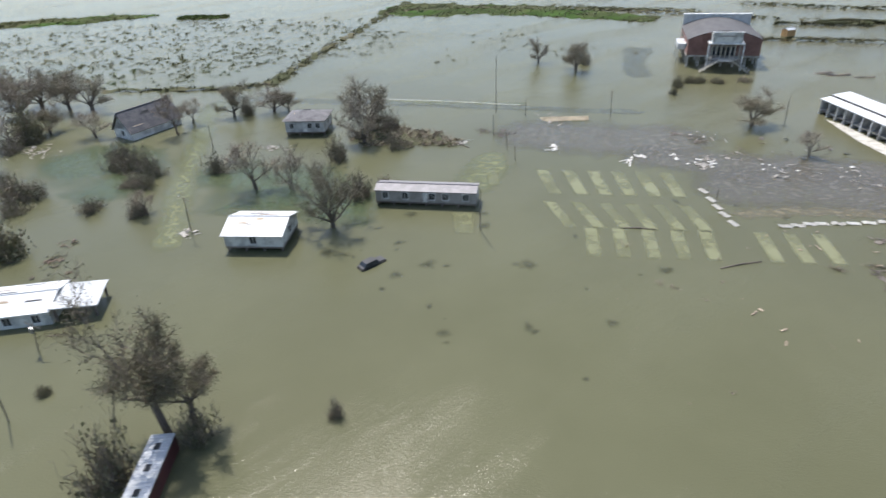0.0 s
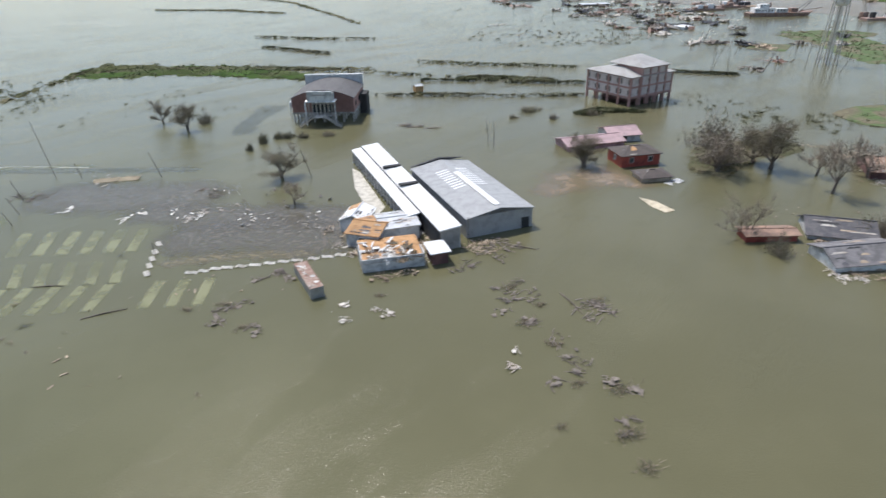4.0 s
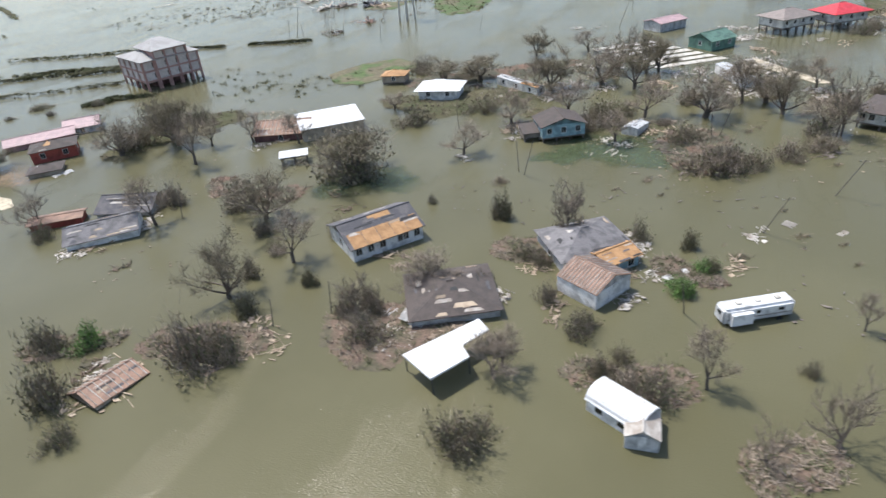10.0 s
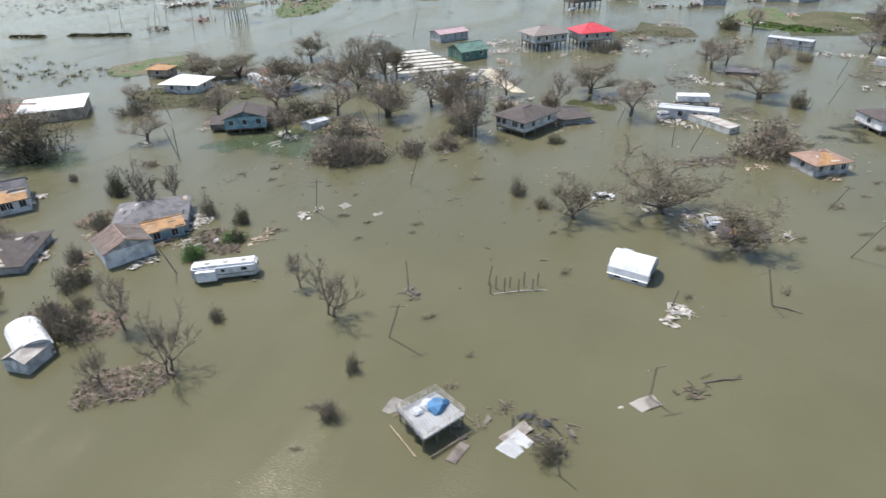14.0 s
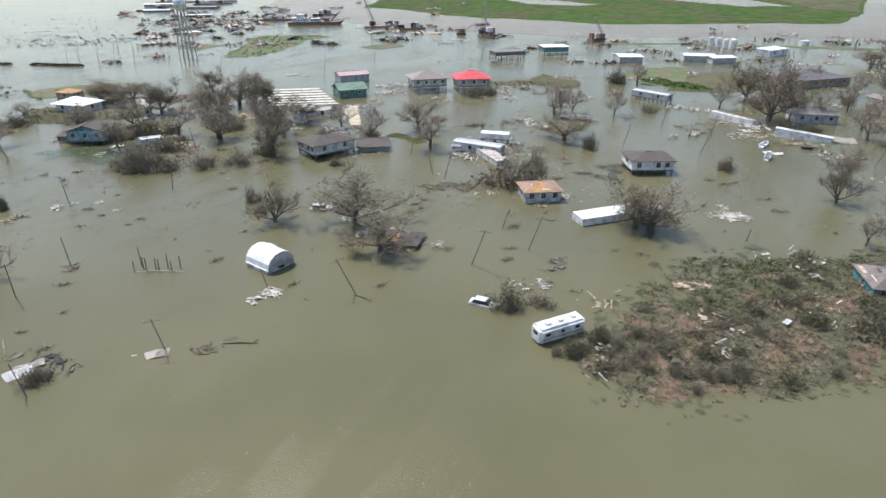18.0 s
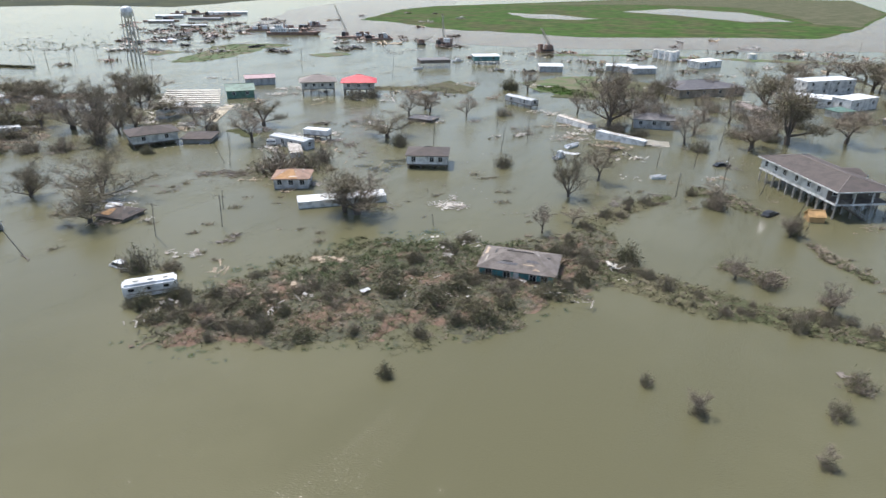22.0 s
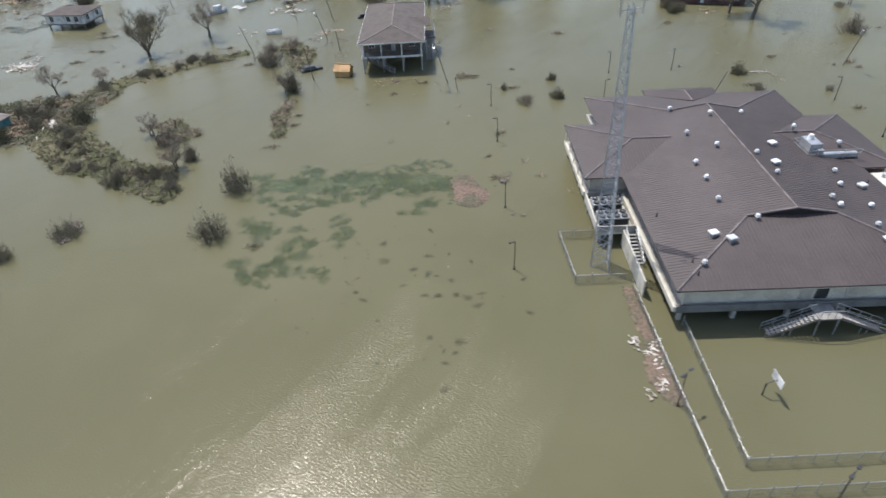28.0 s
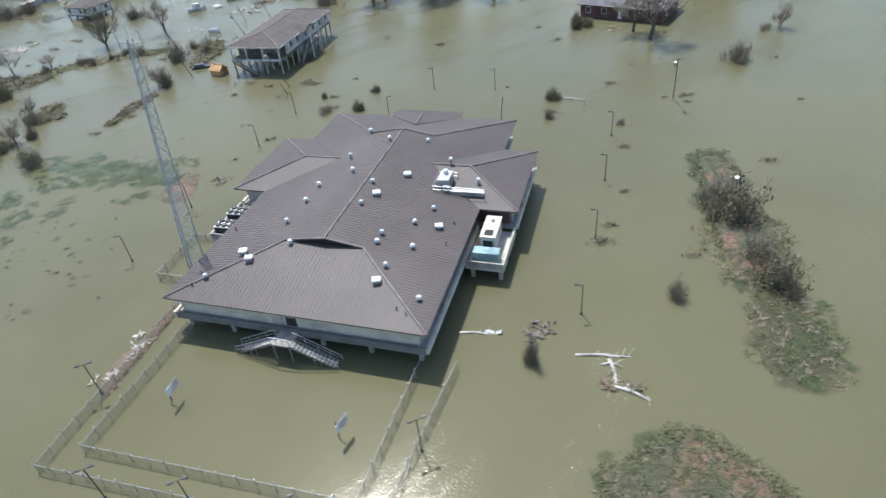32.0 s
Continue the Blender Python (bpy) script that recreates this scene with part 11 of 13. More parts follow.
utility_pole(280.93, 209.08, 281.85, 205.19, 10, 1)
utility_pole(290.18, 217.87, 291.23, 213.19, 12, 1)
utility_pole(297.24, 189.18, 298.59, 189.8, 12, 1)
utility_pole(300.86, 259.72, 301.65, 254.98, 12, 1)
utility_pole(306.85, 288.31, 307.45, 283.55, 12, 1)
utility_pole(314, 200.6, 314.59, 197.04, 9, 0)
utility_pole(416.44, 157.93, 415.91, 153.16, 12, 1)
utility_pole(378.49, 126.02, 378.69, 120.42, 14, 0)
utility_pole(587.38, 91.94, 584.59, 88.03, 12, 0)
utility_pole(676.57, 110.69, 674.1, 108.08, 9, 0)
utility_pole(770.43, 77.21, 766.5, 74.45, 12, 0)
utility_pole(720.77, 84.01, 717.09, 80.93, 12, 0)

# ---- trees and brush ----
rng = random.Random(91)
for i in range(46):
    a = ISLE[rng.randrange(len(ISLE) - 1)]
    px, py = a[0] + rng.uniform(-5, 8), a[1] + rng.uniform(-0.95, 0.75) * a[2]
    plant(("brush_b", "bush", "brush_d", "bush", "brush")[i % 5], px, py, rng.uniform(1.3, 2.8), rng.uniform(2.8, 5.2), 0.2)
plant('brush', 354.96, -123.88, 0.71, 1.94, 0.3)
plant('mound', 397.47, -123.16, 1.11, 2.66, 0.3)
plant('brush_b', 372.9, -132.07, 1.28, 2.44, 0.3)
plant('brush', 391.61, -131.14, 1.1, 3.22, 0.3)
plant('mound', 348.06, -115.29, 1.77, 2.54, 0.3)
plant('brush', 353.36, -126.29, 1.24, 1.83, 0.3)
plant('brush_b', 398.93, -123.9, 1.06, 3.33, 0.3)
plant('brush_b', 356.01, -118.54, 1.51, 3.49, 0.3)
plant('brush_b', 377.6, -129.63, 0.97, 2.85, 0.3)
plant('brush', 403.38, -126.81, 0.98, 1.88, 0.3)
plant('mound', 346.91, -112.88, 0.83, 2.27, 0.3)
plant('brush_d', 370.49, -127.57, 0.99, 1.43, 0.3)
plant('brush_d', 374.78, -122.88, 0.78, 2.64, 0.3)
plant('brush', 385.46, -126.33, 0.64, 2.86, 0.3)
plant('mound', 390.13, -113.06, 1.52, 3.56, 0.3)
plant('brush_b', 350.93, -117.49, 0.76, 2.06, 0.3)
plant('brush_d', 366.13, -113.62, 0.68, 2.76, 0.3)
plant('brush', 389.91, -123.76, 0.71, 2.73, 0.3)
plant('brush', 395.88, -124.52, 1.35, 2.4, 0.3)
plant('mound', 361.45, -126.04, 1.33, 3.2, 0.3)
plant('brush', 373.86, -122.56, 0.87, 1.41, 0.3)
plant('mound', 388.33, -125.95, 1.29, 3.55, 0.3)
plant('brush_d', 413.45, -120.21, 1.25, 2.11, 0.3)
plant('brush_b', 391.5, -133.3, 0.99, 1.58, 0.3)
plant('brush_b', 387.4, -127.13, 0.7, 2.32, 0.3)
plant('brush_b', 416.38, -117.13, 0.99, 3.23, 0.3)
plant('brush_d', 370.38, -113.11, 1.23, 2.23, 0.3)
plant('brush_b', 397.64, -127.86, 1.1, 3.42, 0.3)
plant('brush_b', 407.49, -116.83, 1.36, 2.88, 0.3)
plant('brush_b', 358.89, -113.19, 0.81, 2.5, 0.3)
plant('brush_b', 383.79, -118.38, 1.88, 2, 0.3)
plant('brush_d', 406.3, -119.26, 1.07, 3.52, 0.3)
plant('brush_b', 395.05, -116.44, 1.28, 1.83, 0.3)
plant('brush_d', 395.5, -124.34, 1.61, 3.58, 0.3)
plant('brush_b', 346.2, -116.76, 0.71, 2.42, 0.3)
plant('brush_b', 421.84, -129.56, 1.06, 3.56, 0.3)
plant('brush_d', 342.43, -111.67, 1.45, 2.21, 0.3)
plant('brush_b', 354.31, -117.01, 0.89, 3.04, 0.3)
plant('brush_b', 373.3, -110.66, 1.05, 1.75, 0.3)
plant('brush', 368.52, -115.89, 0.73, 1.89, 0.3)
plant('brush', 373.07, -127.67, 0.67, 3.13, 0.3)
plant('brush_d', 363.59, -121.85, 1.56, 2.45, 0.3)
plant('brush_d', 391.06, -131.02, 0.89, 1.88, 0.3)
plant('mound', 358.59, -125.7, 1.36, 2.75, 0.3)
plant('brush_b', 387.54, -117.29, 1.5, 3.56, 0.3)
plant('brush_d', 395.41, -115.09, 1, 2.9, 0.3)
plant('mound', 440.56, -156.05, 1.65, 2.65, 0.2)
plant('brush', 440.15, -153.39, 0.98, 1.47, 0.2)
plant('brush', 430.22, -148.36, 1.41, 1.72, 0.2)
plant('brush_b', 417.49, -124.78, 1.6, 3.25, 0.2)
plant('brush', 443.09, -160.61, 1.88, 2.97, 0.2)
plant('brush', 433.36, -147.9, 1.22, 1.77, 0.2)
plant('brush_b', 426.37, -136.3, 1.09, 2.78, 0.2)
plant('mound', 425.63, -131.39, 0.68, 3.51, 0.2)
plant('mound', 439.39, -156.95, 0.78, 1.99, 0.2)
plant('mound', 424.28, -132.53, 1.19, 2.05, 0.2)
plant('brush_b', 438.18, -153.92, 1.77, 2.37, 0.2)
plant('brush_b', 428.14, -141.5, 1.07, 2.66, 0.2)
plant('brush_b', 427.77, -142.65, 1.26, 1.48, 0.2)
plant('brush_b', 442.4, -160.8, 0.93, 3.34, 0.2)
plant('brush_b', 424.92, -143.98, 1.01, 1.46, 0.2)
plant('mound', 424.1, -132.1, 0.61, 3.19, 0.2)
plant('brush', 427.7, -148.02, 1.73, 2.9, 0.2)
plant('brush_b', 440.42, -155.56, 1.78, 2.34, 0.2)
plant('mound', 424.72, -133.89, 1.82, 2.36, 0.2)
plant('brush', 422.16, -129.82, 0.97, 3.09, 0.2)
plant('mound', 430.85, -149.5, 0.94, 2.55, 0.2)
plant('brush_b', 441.11, -154.19, 0.85, 3.18, 0.2)
plant('brush', 437.2, -153.25, 1.17, 3.36, 0.2)
plant('mound', 442.9, -157.21, 1.4, 2.76, 0.2)
plant('brush_b', 434.95, -152.35, 1.32, 3.47, 0.2)
plant('brush_b', 438.49, -156.05, 1.33, 1.99, 0.2)
plant('mound', 436.81, -105.17, 1.37, 3.25, 0.1)
plant('brush_b', 438.73, -107.23, 1.48, 3.43, 0.1)
plant('mound', 435.55, -106.21, 1.75, 3.55, 0.1)
plant('mound', 421.51, -113.27, 1.25, 2.22, 0.1)
plant('brush', 442.83, -104.59, 1.9, 2.01, 0.1)
plant('brush', 445.58, -101.02, 1.04, 2.25, 0.1)
plant('mound', 445.53, -101.25, 1.63, 2.78, 0.1)
plant('mound', 427.81, -109.82, 1.88, 3.12, 0.1)
plant('brush_b', 428.32, -111.59, 1.28, 3.33, 0.1)
plant('mound', 446.53, -100.74, 1.65, 1.78, 0.1)
plant('oak_c', -131.48, 185.68, 10.1, 13.19)
plant('oak_d', -119.56, 181.53, 11.4, 16.84)
plant('oak_c', -109, 177.69, 12.7, 14.17)
plant('oak_a', -101.7, 176.54, 11, 15.84)
plant('bush', -105.44, 151.76, 8.35, 9.04)
plant('oak_c', -104.1, 157.53, 7.2, 11.07)
plant('bare_a', -88.97, 151.96, 6.7, 10.38)
plant('brush', -106.78, 144.04, 4.52, 8.97)
plant('brush_b', -74.99, 134.48, 4.52, 7.81)
plant('brush_b', -68.58, 128.65, 4.92, 8.67)
plant('brush_d', -63.88, 124.9, 5.16, 7.19)
plant('brush', -65.9, 119.18, 2.64, 7)
plant('brush_b', -69.5, 107.67, 2.8, 6.64)
plant('brush_b', -88.28, 114.83, 4.84, 11.09)
plant('brush_d', -84.03, 115.69, 3.64, 7.31)
plant('bush', -76.27, 91.77, 5.9, 9.8)
plant('brush_d', -85.51, 108.17, 3.52, 7.08)
plant('brush', -58.8, 104.84, 3.6, 5.24)
plant('bare_a', -67.62, 151.47, 10.9, 9)
plant('bare_a', -66.53, 160.19, 6.75, 8.53)
plant('oak_c', -56.38, 164.37, 8.9, 10.25)
plant('brush_b', -52.78, 165.8, 4.76, 5.82)
plant('oak_d', -45.81, 166.72, 7.4, 11.9)
plant('oak_c', -41.36, 166.02, 6.1, 7.58)
plant('oak_a', -16.3, 146.65, 13.45, 14.73)
plant('oak_d', -17.78, 138.87, 12.1, 12.66)
plant('brush_b', -22.72, 128.78, 5.4, 6.76)
plant('brush_b', -49.3, 124.67, 4.6, 5.75)
plant('bare_a', -37.97, 114.24, 10.4, 11.73)
plant('bare_b', -30.65, 112.85, 9.4, 11.45)
plant('oak_b', -19.73, 96.26, 12.4, 14.65)
plant('brush_b', -15.72, 108.76, 4.4, 7.78)
plant('brush_d', -11.44, 112.8, 2.24, 4.99)
plant('tall', -32.23, 48.85, 19.35, 11.2)
plant('tall', -29.6, 49.6, 13.5, 8.6)
plant('brush_b', -28.2, 47.2, 5.4, 5.2)
plant('brush_b', -35.51, 42.4, 7.16, 7.28)
plant('bush', -50.45, 56.21, 1.25, 2.24)
plant('brush', -13.31, 49.92, 2.6, 2.46)
plant('oak_a', 35.6, 206.88, 7.65, 8.56)
plant('oak_c', 45.31, 193.83, 9, 11.63)
plant('brush_d', 50.53, 203.1, 3.56, 7.77)
plant('oak_c', 75.51, 136.97, 7.55, 12.73)
plant('bare_a', 78.38, 116.98, 5.4, 6.36)
plant('bush', 69.99, 171.48, 2.8, 3.96)
plant('bush', 74.8, 174.8, 1.95, 4.05)
plant('bush', 77.97, 174.64, 1.8, 4.44)
plant('bush', 82.57, 173.44, 1.6, 4.82)
plant('bush', 66.39, 164.38, 2.2, 2.42)
plant('brush_d', 89.86, 172.87, 1.44, 6.36)
plant('brush_b', 180.76, 170.49, 1.96, 7.34)
plant('bush', 162.68, 182.05, 1.55, 8.63)
plant('brush', 166.24, 169.61, 1.8, 3.89)
plant('brush_d', 153.42, 175.21, 1.2, 4.56)
plant('oak_c', 154.13, 121.92, 6.35, 7.47)
plant('oak_c', 154.3, 121.33, 9.3, 11.01)
plant('bare_a', 200.52, 86.94, 13.7, 11.08)
plant('oak_c', 197.99, 110.93, 10.2, 13.48)
plant('brush', 188.87, 112.1, 6.56, 12.9)
plant('oak_d', 184.33, 107.17, 11.35, 14.75)
plant('brush', 196.08, 125.28, 8.56, 13.85)
plant('oak_c', 199.08, 105.29, 13.05, 14.72)
plant('bare_a', 206.61, 98.17, 7.95, 9.51)
plant('brush_d', 207.59, 123.4, 5.08, 12.3)
plant('bare_a', 216.85, 92.91, 8.55, 10.14)
plant('bare_a', 226.86, 83.35, 8.35, 8.29)
plant('oak_c', 230.49, 51.75, 12.45, 22.15)
plant('brush_b', 230.49, 51.75, 6.68, 18.29)
plant('bare_a', 256.24, 47.43, 7.35, 11.5)
plant('oak_b', 207.71, 44.68, 10.25, 18.18)
plant('brush', 204.04, 52.78, 5.88, 8.11)
plant('bare_a', 187.82, 56.78, 10.6, 10.21)
plant('bare_b', 165.8, 71.68, 8.8, 12.6)
plant('brush_d', 167.48, 65.06, 4.16, 6.47)
plant('bare_a', 207.4, 24.16, 9.65, 10.25)
plant('oak_b', 195.19, 19.7, 10.85, 13.69)
plant('bush', 196.39, 13.79, 3.6, 4.53)
plant('bush', 207.57, 15.55, 2.75, 3.29)
plant('brush', 188.14, 6.3, 7.56, 11.94)
plant('brush_d', 191.82, 5.07, 5.48, 6.8)
plant('brush_b', 168.73, 22.68, 5, 7.41)
plant('green', 174.56, 19.11, 3.75, 5.78)
plant('brush_b', 168.7, 8.64, 6.84, 8.29)
plant('brush_d', 170.91, -0.38, 3.16, 5.72)
plant('brush_b', 245.64, 16.46, 4.4, 3.9)
plant('slim', 250.1, 1.86, 10.4, 6.44)
plant('bare_a', 224.44, 3.11, 5.9, 9.89)
plant('slim', 210.85, 3.12, 7.2, 5.04)
plant('brush', 210.1, -3.04, 4.28, 8.83)
plant('bare_a', 222.8, -18.75, 6.25, 5.81)
plant('brush_b', 210.98, -26.29, 4.36, 7.25)
plant('brush_d', 234.64, -19.22, 4, 6.09)
plant('brush', 236.36, -10.79, 3.32, 3.94)
plant('brush_d', 241.31, 0.96, 2.76, 5.16)
plant('green', 261.18, -17.95, 2.05, 4.95)
plant('green', 253.71, -20.06, 2.15, 6.01)
plant('brush', 291.35, 7.62, 5.36, 15)
plant('bush', 295.61, 43.88, 5.15, 12.57)
plant('brush_b', 301.93, 21.27, 2.4, 5.73)
plant('oak_a', 321.1, 58.54, 12.0, 14)
plant('bare_a', 298.58, 77.33, 8.95, 11.7)
plant('oak_c', 325.05, 111.2, 8.75, 14.23)
plant('oak_c', 283.59, 104.71, 7.7, 20.07)
plant('brush', 284.22, 123.08, 5.36, 11.36)
plant('oak_c', 294.08, 100.45, 8.1, 20.31)
plant('brush_b', 257.91, 75.4, 4.32, 12.63)
plant('oak_d', 335.75, 27.03, 7.85, 11.61)
plant('oak_c', 345.32, 39.83, 6.9, 18.23)
plant('brush_d', 238.11, 29.57, 1.92, 2.9)
plant('brush', 254.57, 29.23, 1.16, 4.16)
plant('bare_a', 258.45, 91.39, 5.1, 10.14)
plant('brush', 305.81, 32.2, 1.52, 6.72)
plant('brush_d', 315.11, -31.43, 4.12, 4.16)
plant('oak_b', 317.54, -45.8, 7.65, 13.14)
plant('brush_b', 315.69, -38.88, 1.92, 4.77)
plant('oak_b', 333.08, -52.94, 9.55, 23.87)
plant('oak_c', 332.17, -69.3, 7.9, 14.18)
plant('bare_a', 430.91, 10.78, 9.5, 13.7)
plant('oak_a', 412.99, -19.21, 7.5, 19.29)
plant('brush_b', 413.1, -30.64, 4.92, 7.2)
plant('bare_a', 371.26, -8.96, 10.25, 14.97)
plant('oak_a', 377.6, 13.14, 9.65, 17.44)
plant('bare_a', 358.26, 7.02, 9.85, 12.03)
plant('brush', 374.1, -46.18, 6.6, 17.28)
plant('brush_d', 381.32, -45.8, 4.84, 11.97)
plant('oak_b', 331.35, 18.52, 12.5, 16)
plant('slim', 327.3, 1.62, 13.85, 9.44)
plant('brush', 293.28, 4.78, 6.52, 10.1)
plant('brush_d', 297.56, 5.94, 4.44, 6.86)
plant('oak_c', 339.26, 66.66, 11.15, 12.02)
plant('oak_d', 330.73, 75.3, 12.75, 15.28)
plant('bush', 341.04, -13.3, 2.3, 4.59)
plant('brush_b', 303.68, 43.63, 3.04, 8.54)
plant('brush_b', 295.1, 43.78, 4.24, 9.8)
plant('bare_a', 241.05, -36.09, 8.9, 6.28)
plant('bare_b', 244.56, -49.42, 10.35, 8.95)
plant('bare_b', 236.79, -47.62, 6.9, 6.01)
plant('brush_d', 234.96, -33.66, 4.96, 9.06)
plant('brush', 232.32, -31.48, 4, 5.91)
plant('bare_b', 267.64, -48.94, 9.6, 9.74)
plant('bare_a', 266.19, -39.93, 6.15, 3.9)
plant('brush_d', 252.89, -41.57, 2.44, 2.91)
plant('bare_b', 223.07, 1.99, 6.8, 12.02)
plant('green', 253.49, -20.71, 2.9, 4.09)
plant('bush', 261.94, -18.89, 2.3, 3.22)
plant('bush', 264.52, -12.16, 3.35, 3.41)
plant('bush', 249.23, 3.33, 3.35, 3.03)
plant('slim', 255.79, 6.46, 7.1, 4.56)
plant('bush', 246.39, 15.12, 5.25, 3.53)
plant('brush_d', 259.98, -5.42, 4.52, 4.25)
plant('bare_a', 220.82, -20.06, 6.4, 8.21)
plant('brush_b', 212.29, -27.5, 4.36, 7.82)
plant('brush', 213.52, 3.29, 3.8, 6.15)
plant('brush_d', 265.35, -62.39, 3, 2.46)
plant('brush', 259.54, -68.29, 2.76, 3.41)
plant('brush_d', 241.67, -1.84, 3.48, 4.73)
plant('brush_b', 277.27, -86.32, 2.44, 4.64)
plant('bare_a', 533.74, -32.32, 9.6, 11.64)
plant('bare_a', 493.18, -8.49, 9.8, 10.3)
plant('bare_a', 500.85, -32.2, 9.15, 9.64)
plant('oak_d', 510.65, -25.05, 12.6, 13.49)
plant('bare_a', 507.98, -39.31, 9, 9.57)
plant('brush', 489.94, -38.17, 3.16, 8.67)
plant('brush_d', 492.69, -47.82, 3.08, 8.42)
plant('bare_a', 535.08, -43.09, 8.25, 10.18)
plant('bare_a', 562.04, -17.61, 9.3, 11.73)
plant('bare_a', 563.66, -41.74, 10.7, 12.3)
plant('brush_d', 552.09, -58.15, 3.72, 9.69)
plant('bare_a', 602.2, -9.08, 10, 13.19)
plant('brush_d', 546.68, -25.14, 3.6, 8.36)
plant('bare_a', 628.48, 7.24, 10.8, 14.46)
plant('brush_d', 526.69, -67.12, 3.76, 8.72)
plant('oak_c', 569.53, -28.66, 14.35, 24.54)
plant('oak_d', 534.02, -54.17, 10.25, 13.1)
plant('bare_a', 535.87, -62.69, 9.75, 11.77)
plant('bare_a', 665.8, 33.19, 10.2, 18.18)
plant('bare_a', 679.87, 29.23, 9.65, 18.58)
plant('oak_d', 683.04, 19.9, 10.65, 22.11)
plant('bare_a', 681.14, 8.45, 10.9, 19.84)
plant('bare_a', 659.34, -13.65, 11.6, 14.95)
plant('oak_d', 697.15, 5.81, 12.4, 22.29)
plant('bare_a', 655.57, -28.12, 11.6, 16.08)
plant('oak_c', 754.04, 34.22, 13.05, 25.84)
plant('brush_d', 627.33, -41.55, 4.16, 12.44)
plant('brush', 624.18, -52.82, 5.08, 12.09)
plant('bare_a', 578.4, 13.56, 7.8, 11.69)
plant('bare_a', 549.09, 6.88, 9.85, 10.8)
plant('brush_d', 508.27, -13.18, 4.44, 11.86)
plant('brush_b', -73.09, 129.21, 3.56, 7.55)
plant('brush_d', -62.75, 117.39, 3.64, 6.29)
plant('bare_a', -57.04, 105.13, 5.5, 5.53)
plant('brush_d', -95.32, 122.62, 3.76, 7.87)
plant('oak_d', -121.77, 174.93, 10.8, 14.47)
plant('brush_d', -10.02, 134.09, 4.12, 6.92)
plant('brush', -11.96, 146.02, 4.92, 7.47)
plant('bare_a', -108.49, 148.14, 8.25, 10.78)
plant('brush', 209.79, 4.23, 3.28, 5.02)
plant('brush_d', 213.98, 6.34, 2.52, 4.46)
plant('brush_b', 213.79, 1.28, 2.04, 3.57)
plant('brush_d', 225.22, 5.46, 2.56, 4.68)
plant('brush', 221.88, -1.34, 2.6, 3.66)
plant('brush_b', 230.64, -1.62, 2.72, 3.84)
plant('brush', 224.22, -16.01, 3, 4.06)
plant('brush_d', 237.05, -18.2, 3.04, 4.4)
plant('brush_b', 232.17, -26.7, 3.2, 4.75)
plant('brush_d', 235.99, -26.98, 2.52, 4.2)
plant('brush', 192.72, 64.65, 4.84, 7.58)
plant('brush_b', 188.15, 66.1, 4, 5.45)
plant('brush', 205.74, 38.47, 3.44, 5.52)
plant('brush_d', 205.39, 29.24, 3, 4.29)
plant('brush', 217.81, 28.71, 3.32, 5.32)
plant('brush_b', 199.71, 24, 3.16, 4.87)
plant('bare_a', 292.44, 54.14, 9.75, 14.07)
plant('bare_a', 305.45, 38.74, 9.45, 13.14)
plant('oak_d', 316.17, 29.21, 12.85, 16.77)
plant('bare_a', 331.6, 30.16, 11.4, 12.62)
plant('bare_a', 288.29, 31.08, 8.05, 10.7)
plant('brush_d', 326.73, 4.94, 4.16, 9.54)
plant('brush_b', 299.92, 1.79, 3.28, 9.48)
plant('bare_a', 276.85, 57.31, 8.7, 13.18)
plant('brush', 317.33, -0.49, 3.72, 9.3)
plant('bare_a', 355.34, 25.68, 8.2, 10.4)
plant('brush', 360.31, 11.59, 3.48, 7.5)
plant('bare_a', 439.47, 11.54, 7.85, 9.95)
plant('bare_a', 450.11, 0.61, 7.9, 9.8)
plant('brush_d', 464.21, -0.91, 3.4, 8.57)
plant('bare_a', 498.65, -60.95, 8.9, 11.41)
plant('brush_d', 495.83, -70.95, 3.72, 9.35)
plant('bare_a', 510.87, -74.69, 9.45, 12.58)
plant('brush_d', 521.56, -59.68, 3.48, 9.58)
plant('brush', 288.54, 42.86, 4.2, 11.46)
plant('brush_b', 299.94, 21.66, 4.24, 12.13)
plant('brush', 308.51, 0.67, 3.56, 9.38)
plant('brush_d', 278.36, 70.83, 4.12, 12.84)
plant('brush_b', 322.98, 38.97, 4.72, 9.28)
plant('brush_d', 346.17, 14.38, 4.16, 10.04)
plant('brush', 386.94, -40.57, 4.84, 8.01)
plant('brush_b', 432.74, -62.87, 3.56, 6.87)
plant('oak_d', 386.38, -84.63, 9.05, 15.45)
plant('brush_b', 342.96, -97.99, 4.4, 6.64)
plant('oak_c', 441.43, 21.07, 6.7, 9.13)
plant('brush_b', 348.35, -98.86, 1.7, 5.74)
plant('oak_c', 383.9, -82.17, 9.6, 15.26)
plant('oak_b', 435.78, -91.39, 10.35, 11.67)
plant('bare_a', 449.87, -83.25, 9.35, 9.73)
plant('bush', 495.88, 51.1, 5.8, 11.72)
plant('bare_a', 500.39, 43.07, 9.3, 12.34)
plant('oak_d', 490.43, -31.79, 21.1, 24.05)
plant('oak_c', 514.75, -3.09, 14.7, 19.49)
plant('oak_c', 530.73, -8, 11.45, 14.91)
plant('bare_a', 510.4, -51.86, 9.2, 11.28)
plant('bare_a', 514.27, -72.94, 9.4, 14.49)
plant('oak_c', 528.91, -73.3, 18.5, 23.31)
plant('bare_a', 527.96, -67.53, 9.25, 9.26)
plant('bare_a', 547.12, -79.29, 10.75, 18.02)
plant('oak_c', 655.74, -12.58, 14.15, 21.45)
